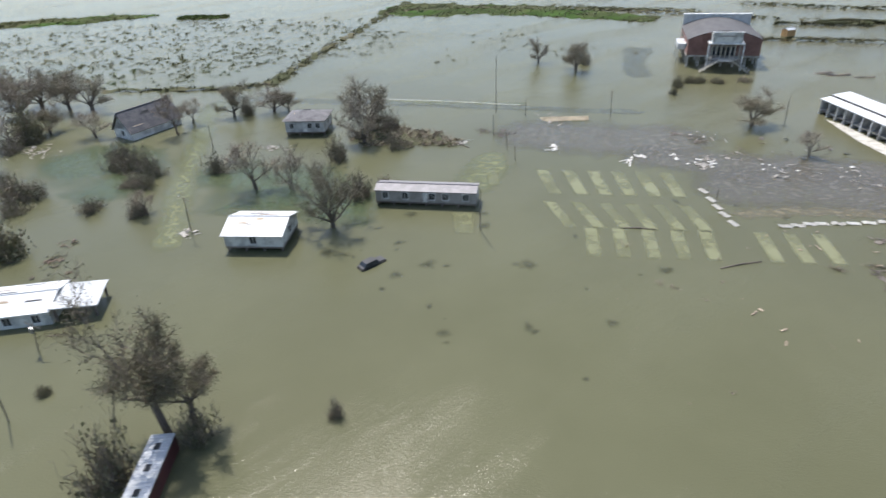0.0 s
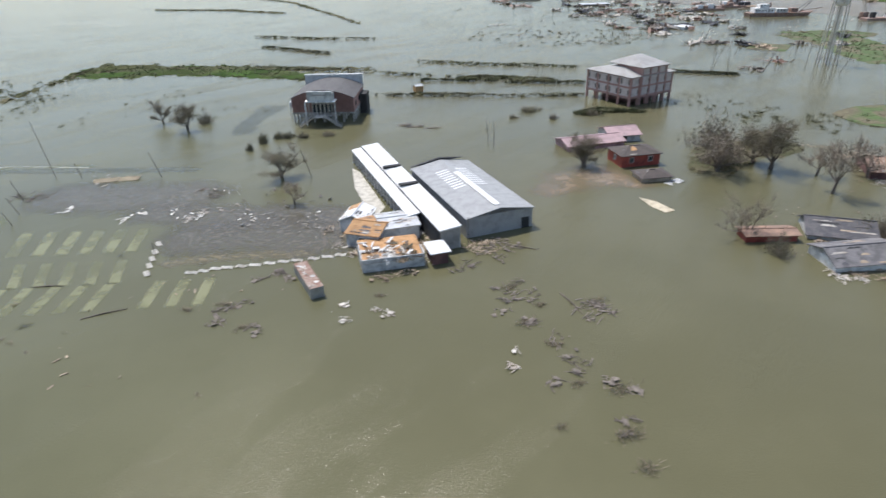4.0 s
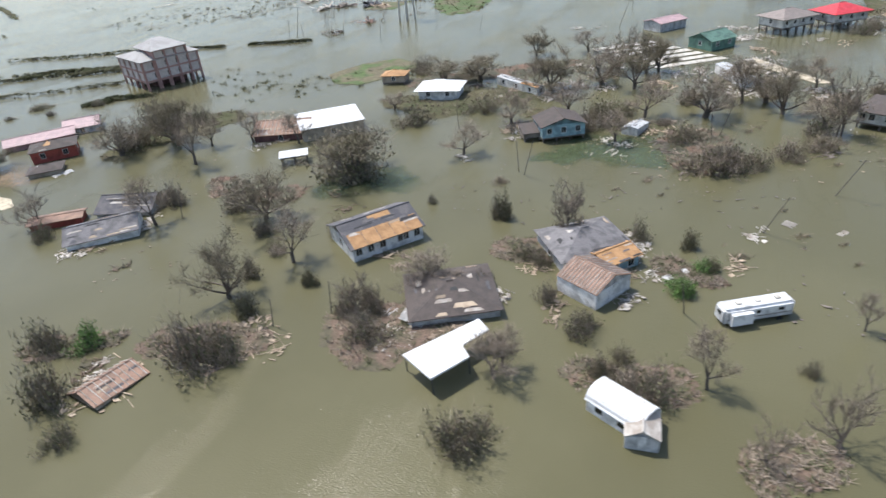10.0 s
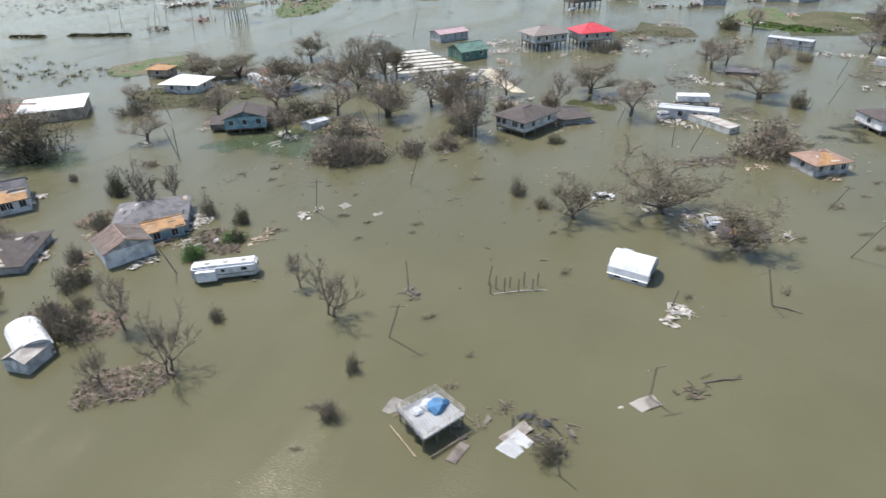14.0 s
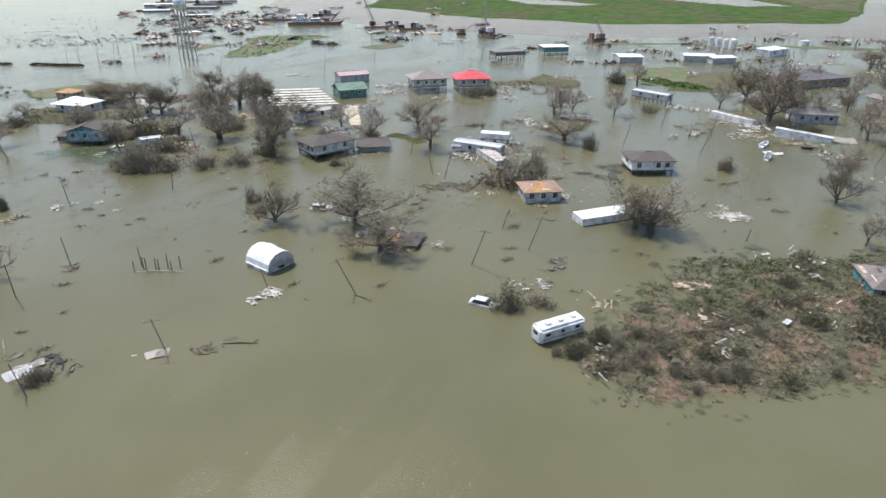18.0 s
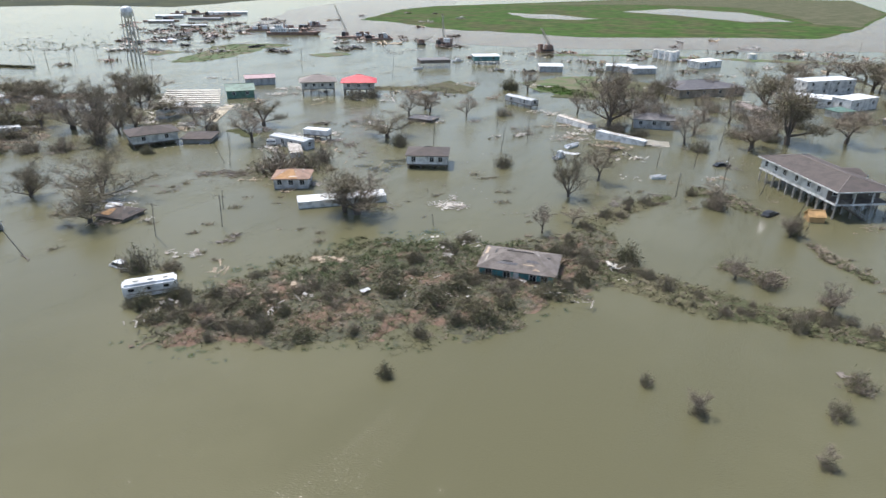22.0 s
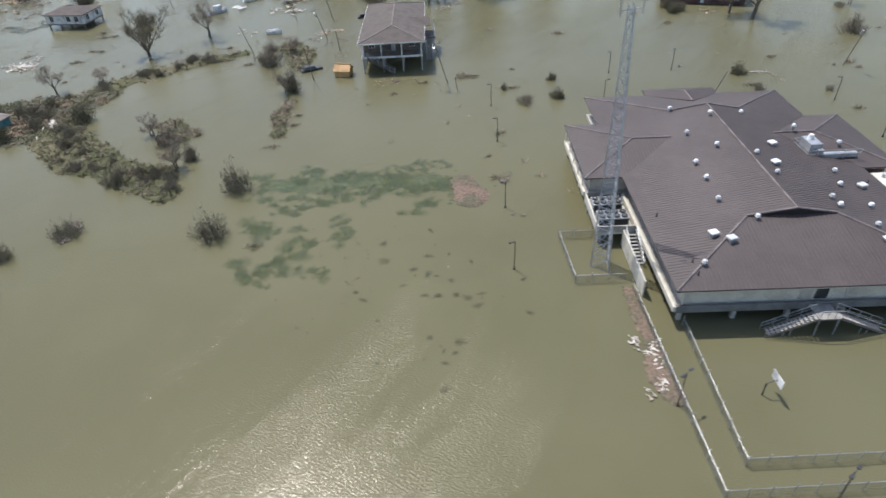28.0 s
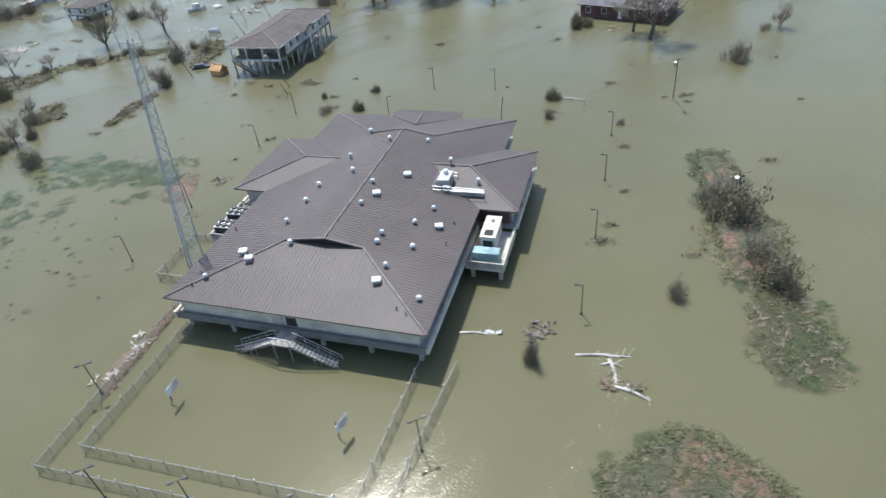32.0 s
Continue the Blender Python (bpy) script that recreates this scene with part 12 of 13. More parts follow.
plant('oak_d', 633.99, -39.72, 15.75, 25.4)
plant('oak_c', 621.92, -58.98, 18.2, 23.77)
plant('oak_c', 651.85, 28.75, 8.8, 22.82)
plant('brush_b', 582.64, -58.23, 3.4, 14.87)
plant('oak_b', 335.61, 68.32, 11.5, 17)
plant('oak_d', 318.29, 69.61, 10, 15.2)
plant('oak_c', 302.82, 74.29, 11.05, 18.44)
plant('bare_a', 327.55, 4.96, 7.7, 13.39)
plant('bare_a', 341.84, 102.56, 7.65, 13.66)
plant('brush_d', 420.41, 51.25, 5, 10.97)
plant('brush_b', 427.99, 51.93, 4.68, 8.84)
plant('bush', 374.44, -143.47, 1.8, 2.81)
plant('brush_d', 404.55, -157.46, 1.9, 2.4)
plant('slim', 406.64, -164.32, 3.3, 2.6)
plant('mound', 406.9, -164.6, 1.2, 3.0)
plant('brush_d', 422.28, -171.3, 2.32, 4.0)
plant('bare_a', 413.05, -176.04, 2.6, 2.4)
plant('mound', 413.2, -176.3, 0.9, 2.4)
plant('brush_d', 420.54, -180.63, 3.3, 5.2)
plant('brush_d', 452.41, -165, 4.2, 6.2)
plant('slim', 443.57, -153.67, 4.9, 4.7)
plant('slim', 439.15, -138.97, 3.85, 4.16)
plant('brush', 441.83, -143.15, 2.92, 5.69)
plant('brush_b', 463.91, -101.11, 2, 3.66)
plant('slim', 464.09, -128.74, 4.7, 4.77)
plant('bare_a', 418.33, -108.65, 6.2, 5.85)
plant('bare_a', 427.19, -106.31, 3.65, 5.49)
plant('mound', 429.5, -168.04, 2.1, 4.73)
plant('brush', 462.56, -110.4, 4.36, 6.96)
plant('brush_b', 401.99, -106.7, 1.84, 5.45)
plant('brush_b', 397.07, -107.99, 1.68, 4.28)
plant('brush_b', 361.78, -108.65, 1.3, 3.15)
plant('brush_b', 360.98, -126.66, 3, 4.82)
plant('brush_b', 357.02, -124.33, 2.1, 4.33)
plant('bush', 365.66, -130.08, 2, 4.79)
plant('bush', 386.57, -128.58, 3.5, 6.28)
plant('bush', 392.01, -136.27, 3.38, 5.92)
plant('bush', 382.05, -122.78, 3.35, 5.84)
plant('bush', 376.28, -116.24, 2.68, 4.62)
plant('brush_d', 371.5, -121.05, 2.44, 3.77)
plant('brush', 368.11, -117.72, 1.74, 3.23)
plant('bush', 391.7, -126.29, 3.12, 5.74)
plant('brush_b', 348.38, -118.47, 1.56, 3.96)
plant('bush', 397.35, -133.5, 2.27, 4.78)
plant('brush_b', 381.85, -136.03, 1.9, 3.86)
plant('brush_d', 412.74, -116.49, 1.66, 3.47)
plant('bush', 425.68, -126.62, 3.45, 5.3)
plant('brush_b', 424.67, -138.26, 2.56, 4.13)
plant('brush_b', 434.75, -155.48, 2.72, 4.28)
plant('brush_d', 449.81, -101.87, 2.24, 5.19)
plant('oak_c', 604.73, -87.5, 15.15, 19.82)
plant('oak_c', 604.13, -74.94, 12.85, 18.22)
plant('bare_a', 609.08, -96.32, 13.1, 16.35)
plant('bare_a', 577.48, -129.02, 14.75, 14.12)
plant('bare_a', 575.25, -123.41, 12.3, 10.69)
plant('oak_d', 597.62, -73.1, 11.05, 13.48)
plant('brush', 445.79, -151.49, 3.04, 3.08)
plant('brush_b', 465.44, -128.54, 4.24, 4.51)
plant('slim', 468.32, -104.63, 3.5, 5.56)
plant('brush_d', 506.34, -152.38, 1.4, 4.43)
plant('bush', 512.71, -152.84, 1.8, 3.1)
plant('bush', 515.62, -144.34, 1.4, 2.28)
plant('bush', 504.78, -145.27, 1.25, 1.44)
plant('bush', 550.34, -156.92, 2.1, 3.4)
plant('bare_a', 750.39, 20.64, 8.45, 23.33)
plant('bush', 564.62, -112.37, 2.5, 3.55)
plant('bush', 565.87, -115.47, 2.3, 4.59)
plant('brush_d', 499.38, -135.69, 0.72, 4.75)
plant('brush_d', 448.9, -176.8, 3.6, 6.2)
plant('brush_b', 566.6, -201.01, 5.36, 8.08)
plant('brush_d', 566.04, -196.11, 3.6, 6.08)
plant('brush_b', 565.78, -214.21, 4.24, 6.3)
plant('brush_d', 565.34, -209.2, 3.04, 6.17)
plant('brush', 589.71, -146.94, 3.88, 6.36)
plant('brush_d', 559.9, -170.34, 1.12, 1.98)
plant('brush', 550.21, -156.28, 0.92, 1.95)
plant('brush_d', 548.23, -164.86, 1.68, 2.37)
plant('brush', 536.26, -222.52, 4.08, 2.1)
plant('brush_d', 553.89, -214.99, 2.68, 3.06)
plant('slim', 606.07, -130.52, 5.2, 4.69)
plant('brush_d', 603.33, -130.28, 1.44, 3.95)
plant('bush', 563.34, -116.91, 3, 3.03)

# ---- wreckage ----
planks("wreckage", -67.07, 90.33, 5.0, 60, M_WRACK, 'reddish wrack of reeds and splinters', 500, length=2.3)
pale_heap(-97.87, 145.92, 7, 60, M_LUMBERP, 501)
dark_heap(13.64, 143.98, 5, 60, M_WOOD, 502)
pale_heap(29.33, 148.51, 4, 14, M_LUMBERP, 503)
dark_heap(59.58, 132.63, 5, 50, M_WOOD, 504)
pale_heap(55.67, 116.19, 3, 40, M_LUMBERP, 505)
pale_heap(-45.66, 96.78, 2, 30, M_LUMBERP, 506)
pale_heap(-38.2, 137.89, 4, 40, M_LUMBERP, 507)
pale_heap(6.1, 135.58, 2, 14, M_LUMBERP, 508)
pale_heap(63.84, 119.84, 3, 14, M_LUMBERP, 509)
pale_heap(97.8, 86.15, 5, 140, M_LUMBERP, 510)
lumber_heap(101.94, 87.73, 4, 90, M_LUMBER, 511)
pale_heap(88.84, 89.54, 3, 60, M_LUMBERP, 512)
lumber_heap(113.87, 84.9, 4, 80, M_LUMBER, 513)
dark_heap(119.84, 82.22, 4, 60, M_WOOD, 514)
dark_heap(71.66, 78.53, 4, 50, M_WOOD, 515)
dark_heap(63.6, 72.58, 3, 30, M_WOOD, 516)
pale_heap(83.88, 66.9, 2, 20, M_LUMBERP, 517)
pale_heap(90.22, 65, 2, 24, M_LUMBERP, 518)
dark_heap(110.17, 77.32, 5, 80, M_WOOD, 519)
dark_heap(70.76, 66.67, 2, 20, M_WOOD, 520)
pale_heap(105.8, 48.18, 2.5, 16, M_LUMBERP, 521)
dark_heap(114.52, 67.91, 3, 26, M_WOOD, 522)
dark_heap(114.52, 64.12, 3, 26, M_WOOD, 523)
dark_heap(113.03, 55.18, 4, 40, M_WOOD, 524)
dark_heap(114.15, 48.43, 4, 40, M_WOOD, 525)
dark_heap(124.57, 56.69, 3, 60, M_WOOD, 526)
dark_heap(111.21, 42.71, 3, 24, M_WOOD, 527)
house("collapsed_roof", 176.4, 8.3, 30, 7.6, 6.4, -1.3, 1.6, 1.3, "gable", M_TAN, M_BARE, "collapsed reddish-brown roof lying in the wrack", wins=(0, 0, 0, 0), ov=0.3, tilt=(-5, 4), tear=12, rafters=9)
lumber_heap(175.54, 8.66, 5, 90, M_LUMBER, 528)
pale_heap(174.2, 11.6, 2.6, 45, M_LUMBERP, 1612)
planks("wreckage", 173.81, 11.12, 4.0, 120, M_WRACK, 'reddish wrack of reeds and splinters', 529, length=2.3)
lumber_heap(197.08, 7.13, 4, 120, M_LUMBER, 530)
pale_heap(171.59, 53.82, 3, 60, M_LUMBERP, 531)
lumber_heap(226.41, 110.03, 7, 160, M_LUMBER, 532)
pale_heap(222.97, 93.98, 4, 60, M_LUMBERP, 533)
dark_heap(277.54, 54.97, 4, 110, M_WOOD, 534)
lumber_heap(220.16, -3.43, 5, 140, M_LUMBER, 535)
pale_heap(213.27, -4.6, 4, 70, M_LUMBERP, 536)
lumber_heap(242.41, -2.71, 4, 60, M_LUMBER, 537)
pale_heap(253.29, -16.1, 4, 50, M_LUMBERP, 538)
pale_heap(255.87, 45.91, 2, 40, M_LUMBERP, 539)
pale_heap(347.83, 83.5, 10, 120, M_LUMBERP, 540)
pale_heap(343.5, 41.1, 8, 110, M_LUMBERP, 541)
pale_heap(305.69, 71.86, 4, 50, M_LUMBERP, 542)
planks("wreckage", 219.36, 43.84, 5.0, 50, M_WRACK, 'reddish wrack of reeds and splinters', 543, length=2.3)
planks("wreckage", 181.18, 42.71, 1.5, 30, M_WRACK, 'reddish wrack of reeds and splinters', 544, length=2.3)
pale_heap(348.43, 46.15, 5, 100, M_LUMBERP, 545)
pale_heap(338.35, 34.43, 6, 160, M_LUMBERP, 546)
pale_heap(276.69, -16.23, 3, 40, M_LUMBERP, 547)
planks("wreckage", 354.13, -40.72, 5.0, 60, M_WRACK, 'reddish wrack of reeds and splinters', 548, length=2.3)
planks("wreckage", 363.66, -43.6, 4.0, 50, M_WRACK, 'reddish wrack of reeds and splinters', 549, length=2.3)
dark_heap(396.3, -16.61, 3, 50, M_WOOD, 550)
dark_heap(396.58, -23.14, 4, 60, M_WOOD, 551)
pale_heap(327.7, -41.18, 3, 20, M_LUMBERP, 552)
pale_heap(337.4, -63.39, 5, 100, M_LUMBERP, 553)
dark_heap(408.33, 3.46, 7, 60, M_WOOD, 554)
pale_heap(309.85, -76.71, 3, 70, M_LUMBERP, 555)
dark_heap(280.34, -50.05, 3, 30, M_WOOD, 556)
dark_heap(278.73, -83.03, 3, 40, M_DARKIN, 557)
dark_heap(278.49, -84.91, 3, 34, M_WOOD, 558)
dark_heap(272.87, -78.51, 3, 20, M_WOOD, 559)
planks("wreckage", 298.19, -87.55, 4.0, 20, M_WRACK, 'reddish wrack of reeds and splinters', 560, length=2.3)
lumber_heap(267.06, -20.29, 3, 40, M_LUMBER, 561)
planks("wreckage", 259, -16.03, 4.0, 50, M_WRACK, 'reddish wrack of reeds and splinters', 562, length=2.3)
lumber_heap(351.56, -122.33, 5, 40, M_WRACK, 563)
lumber_heap(360.34, -114.9, 6, 50, M_WRACK, 564)
lumber_heap(374.13, -105.46, 3, 60, M_LUMBER, 565)
lumber_heap(389.86, -111.1, 6, 60, M_WRACK, 566)
pale_heap(400.93, -106.32, 5, 20, M_LUMBERP, 567)
pale_heap(404.61, -126.48, 5, 40, M_LUMBERP, 568)
lumber_heap(412.94, -129.49, 6, 80, M_WRACK, 569)
lumber_heap(420.05, -116.17, 6, 70, M_WRACK, 570)
pale_heap(403.02, -118.48, 4, 16, M_LUMBERP, 571)
pale_heap(406.39, -85.95, 5, 60, M_LUMBERP, 572)
pale_heap(352.68, -92.18, 3, 40, M_LUMBERP, 573)
dark_heap(359.57, -91.65, 3, 40, M_WOOD, 574)
pale_heap(336.67, -62.55, 4, 80, M_LUMBERP, 575)
dark_heap(460.45, -22.22, 6, 30, M_WOOD, 576)
pale_heap(470.8, -40.72, 7, 160, M_LUMBERP, 577)
lumber_heap(481.34, -46.64, 5, 70, M_LUMBER, 578)
pale_heap(383.22, -8.16, 5, 100, M_LUMBERP, 579)
lumber_heap(479.45, -93.34, 3, 30, M_LUMBER, 580)
pale_heap(399.07, 74.38, 8, 120, M_LUMBERP, 581)
pale_heap(367.87, 48.17, 6, 120, M_LUMBERP, 582)
dark_heap(395.54, -80.93, 4, 16, M_WOOD, 583)
dark_heap(363.32, -44.18, 4, 40, M_WOOD, 584)
planks("wreckage", 414.8, -117.22, 5.0, 90, M_WRACK, 'reddish wrack of reeds and splinters', 585, length=2.3)
planks("wreckage", 368.9, -122.14, 6.0, 80, M_WRACK, 'reddish wrack of reeds and splinters', 586, length=2.3)
dark_heap(519.43, -109.6, 3, 10, M_WOOD, 587)
dark_heap(429.81, -167.52, 1.6, 22, M_WOOD, 588)
planks("wreckage", 477.46, -93.85, 3.0, 20, M_LUMBERP, 'pale broken boards and torn panels heaped in the flood', 589, length=1.5)
planks("wreckage", 407.09, -86.15, 4.0, 50, M_LUMBERP, 'pale broken boards and torn panels heaped in the flood', 590, length=1.5)
planks("wreckage", 484.32, -131.68, 3.0, 30, M_LUMBER, 'splintered house lumber scattered by the storm', 591, length=1.5)
planks("wreckage", 569.64, -120.77, 3.0, 20, M_LUMBER, 'splintered house lumber scattered by the storm', 592, length=1.5)
planks("wreckage", 490.89, -177.18, 1.6, 20, M_WOOD, 'dark driftwood and weathered timbers', 593, length=1.5)
planks("wreckage", 536.95, -218.48, 2.2, 50, M_WOOD, 'dark driftwood and weathered timbers', 594, length=1.5)
planks("wreckage", 566.46, -200.56, 1.5, 20, M_LUMBERP, 'pale broken boards and torn panels heaped in the flood', 595, length=1.5)
planks("wreckage", 545.62, -227.74, 2.0, 30, M_WRACK, 'reddish wrack of reeds and splinters', 596, length=1.5)
log_at(45.96, 77.23, 11.82, 6.98, 0.14)
log_at(33.84, 90.1, -9.87, 5.34, 0.14)
log_at(121.82, 59.08, -83.61, 7.06, 0.14)
log_at(121.27, 80.9, -32.59, 5.81, 0.14)
log_at(303.02, -89.1, -24.23, 5.06, 0.14)
log_at(323.33, -84.6, -61.02, 3.71, 0.14)
log_at(530.73, -217.63, -11.22, 3.39, 0.14, M_LUMBERP, "bleached pole adrift on the water")
log_at(543.2, -222.47, -9.44, 4.53, 0.14, M_LUMBERP, "bleached pole adrift on the water")
log_at(544.25, -224.75, -87.47, 3.44, 0.14, M_LUMBERP, "bleached pole adrift on the water")
log_at(545.02, -227.46, -32.35, 4.39, 0.14, M_LUMBERP, "bleached pole adrift on the water")
log_at(544.19, -223.74, -4.15, 1.71, 0.14, M_LUMBERP, "bleached pole adrift on the water")
log_at(193.79, 25.73, -49.37, 5.39, 0.14)
log_at(5.33, 134.23, 127.36, 6.2, 0.14)
log_at(367.65, -43.8, -139.13, 11.28, 0.14)
log_at(554.33, -157.95, -27.67, 4.26, 0.14, M_LUMBERP, "bleached pole adrift on the water")
log_at(501.56, -135.98, -16.11, 3, 0.14)
log_at(543.83, -222.5, -9.77, 5.78, 0.11, M_LUMBERP, "bleached pole adrift on the water")
log_at(544.25, -224.87, -95.14, 3.34, 0.11, M_LUMBERP, "bleached pole adrift on the water")
log_at(545, -227.29, -29.91, 4.32, 0.11, M_LUMBERP, "bleached pole adrift on the water")
sheet('roof_sheet_debris', 566.74, -206.67, 25, 1.5, 1.0, M_RWHITE, 'white board lying on the weed bank')
sheet('roof_sheet_debris', 283.76, -16.73, 10, 2, 2, M_LUMBERP, 'torn pale panel lying on the flood')
sheet('roof_sheet_debris', 170.14, 104, 15, 5, 2.4, M_RWHITE, 'torn pale panel lying on the flood')
sheet('roof_sheet_debris', 113.81, 177.4, -6, 9, 1.6, M_WOOD, 'torn pale panel lying on the flood')
sheet('roof_sheet_debris', 117.37, 174.83, -9, 9, 1.4, M_WOOD, 'torn pale panel lying on the flood')
sheet('roof_sheet_debris', 122.71, 171.35, -12, 8, 0.8, M_WOOD, 'torn pale panel lying on the flood')
sheet('roof_sheet_debris', 28.62, 148.62, -8, 10, 3, M_SAND, 'torn pale panel lying on the flood')
sheet('roof_sheet_debris', 34.35, 148.2, -8, 9, 3, M_SAND, 'torn pale panel lying on the flood')
sheet('roof_sheet_debris', 404.03, -128.11, -15, 6, 3, M_RWHITE, 'torn pale panel lying on the flood')
sheet('roof_sheet_debris', 377.64, -121.61, 10, 2.2, 1.4, M_RWHITE, 'torn pale panel lying on the flood')
sheet('roof_sheet_debris', 256.45, -16.64, -10, 5, 1.2, M_RWHITE, 'torn pale panel lying on the flood')
sheet('roof_sheet_debris', 357.05, -6.49, -10, 4, 2, M_RWHITE, 'torn pale panel lying on the flood')
sheet('roof_sheet_debris', 566.36, -206.79, -20, 1.9, 1.1, M_PAINTW, 'torn pale panel lying on the flood')
sheet('roof_sheet_debris', 565.28, -199.88, 20, 1.6, 0.8, M_RWHITE, 'torn pale panel lying on the flood')
sheet('roof_sheet_debris', 506.84, -181.82, 0, 1.5, 0.8, M_RWHITE, 'torn pale panel lying on the flood')
sheet('roof_sheet_debris', 111.34, 101.38, 0, 3, 1.5, M_RWHITE, 'torn pale panel lying on the flood')
sheet('roof_sheet_debris', 287.48, -23.67, 0, 2, 1, M_LUMBERP, 'torn pale panel lying on the flood')
sheet('roof_sheet_debris', 458.11, -57.72, -60, 6, 2.4, M_RWHITE, 'torn pale panel lying on the flood')
sheet('roof_sheet_debris', 415.61, -45.15, 0, 1.5, 1, M_LUMBERP, 'torn pale panel lying on the flood')
sheet('roof_sheet_debris', 532.64, -217.69, -14, 2.2, 0.5, M_RWHITE, 'torn pale panel lying on the flood')
heap(95.32, 77.45, 3.2, 60, M_LUMBER, 1100)
heap(102.8, 83.9, 3.2, 60, M_LUMBERP, 1101)
heap(90.08, 88.71, 3.2, 60, M_LUMBER, 1102)
heap(97.46, 91.47, 3.2, 60, M_LUMBERP, 1103)
heap(89.17, 96.04, 3.2, 60, M_LUMBER, 1104)
heap(95.22, 98.82, 3.2, 60, M_LUMBERP, 1105)
heap(98.99, 89.24, 3.2, 60, M_LUMBER, 1106)
heap(104.16, 95.04, 3.2, 60, M_LUMBERP, 1107)
heap(223.17, 89.51, 3.2, 60, M_LUMBER, 1108)
heap(233.51, 90.42, 3.2, 60, M_LUMBERP, 1109)
heap(177.52, 53.12, 3.2, 60, M_LUMBER, 1110)
heap(186.45, 57.24, 3.2, 60, M_LUMBERP, 1111)
heap(181.28, 66.25, 3.2, 60, M_LUMBER, 1112)
heap(189.25, 67.28, 3.2, 60, M_LUMBERP, 1113)
heap(223.31, 16.18, 3.2, 60, M_LUMBER, 1114)
heap(231.48, 23.51, 3.2, 60, M_LUMBERP, 1115)
heap(222, -8.7, 3.2, 60, M_LUMBER, 1116)
heap(232.31, -4.71, 3.2, 60, M_LUMBERP, 1117)
heap(248.59, -9.43, 3.2, 60, M_LUMBER, 1118)
heap(257.88, -4.54, 3.2, 60, M_LUMBERP, 1119)
heap(251.13, -12.6, 3.2, 60, M_LUMBER, 1120)
heap(255.86, -8.66, 3.2, 60, M_LUMBERP, 1121)
heap(238.5, -13.14, 3.2, 60, M_LUMBER, 1122)
heap(244.9, -17.36, 3.2, 60, M_LUMBERP, 1123)
heap(294.16, 82.15, 3.2, 60, M_LUMBER, 1124)
heap(298.18, 71.4, 3.2, 60, M_LUMBERP, 1125)
heap(374.82, -62.78, 3.2, 60, M_LUMBER, 1126)
heap(381.8, -59.76, 3.2, 60, M_LUMBERP, 1127)
heap(402.09, -126.92, 3.2, 60, M_LUMBER, 1128)
heap(411.77, -127.36, 3.2, 24, M_LUMBERP, 1129)
heap(354.61, 44.32, 3.2, 60, M_LUMBER, 1130)
heap(360.1, 48.58, 3.2, 60, M_LUMBERP, 1131)
heap(298.27, 30, 3.2, 60, M_LUMBER, 1132)
heap(301.45, 35.13, 3.2, 60, M_LUMBERP, 1133)
heap(429.96, -1.45, 3.2, 60, M_LUMBER, 1134)
heap(437.44, -3.14, 3.2, 60, M_LUMBERP, 1135)
heap(478.1, -25.64, 3.2, 60, M_LUMBER, 1136)
heap(483.7, -33.67, 3.2, 60, M_LUMBERP, 1137)
heap(478.76, -52.59, 3.2, 60, M_LUMBER, 1138)
heap(486.97, -58.76, 3.2, 60, M_LUMBERP, 1139)
heap(334.84, -70.14, 3.2, 60, M_LUMBER, 1140)
heap(341.75, -69.97, 3.2, 60, M_LUMBERP, 1141)
driftwood(358.3, -40.63, 4, 30, M_WOOD, 1300)
driftwood(364.97, -43.72, 3, 24, M_WOOD, 1301)
planks("wreckage", 367.75, -50.08, 3.0, 16, M_LUMBER, 'splintered house lumber afloat', 1302, length=2.6, width=0.2)
driftwood(346.39, -49.62, 3, 16, M_WOOD, 1303)
driftwood(414.86, 5.43, 5, 50, M_WOOD, 1304)
driftwood(451.48, -7.75, 3, 40, M_WOOD, 1305)
driftwood(457.12, -24.07, 4, 30, M_WOOD, 1306)
driftwood(462.06, -30.03, 4, 24, M_WOOD, 1307)
pale_boards(407.72, -86.26, 4, 60, M_LUMBERP, 1308)
driftwood(445.84, -99.68, 4, 40, M_WOOD, 1309)
driftwood(437.59, -104.99, 4, 40, M_WOOD, 1310)
driftwood(490.32, -85.98, 3, 24, M_WOOD, 1311)
driftwood(453.67, -95.86, 3, 24, M_WOOD, 1313)
driftwood(471.2, 63.91, 7, 90, M_WOOD, 1314)
driftwood(461.24, 74.1, 7, 70, M_WOOD, 1315)
planks("wreckage", 482.48, 73.23, 6.0, 60, M_LUMBER, 'splintered house lumber afloat', 1316, length=2.6, width=0.2)
pale_boards(405.4, 57.5, 5, 40, M_LUMBERP, 1317)
pale_boards(394.4, 93.87, 5, 40, M_LUMBERP, 1318)
pale_boards(371.73, 134.71, 6, 50, M_LUMBERP, 1319)
pale_boards(337.5, 92.74, 6, 60, M_LUMBERP, 1320)
driftwood(309.83, 76.93, 5, 60, M_WOOD, 1321)
pale_boards(306.05, 74.01, 5, 50, M_LUMBERP, 1322)
driftwood(292.07, 13.71, 6, 90, M_WOOD, 1323)
driftwood(297.16, 19.69, 6, 90, M_WOOD, 1324)
planks("wreckage", 300.85, 28.56, 6.0, 60, M_LUMBER, 'splintered house lumber afloat', 1325, length=2.6, width=0.2)
driftwood(305.87, 48.86, 6, 60, M_WOOD, 1326)
pale_boards(286.88, 28.9, 5, 60, M_LUMBERP, 1327)
driftwood(318.07, -1.01, 4, 40, M_WOOD, 1328)
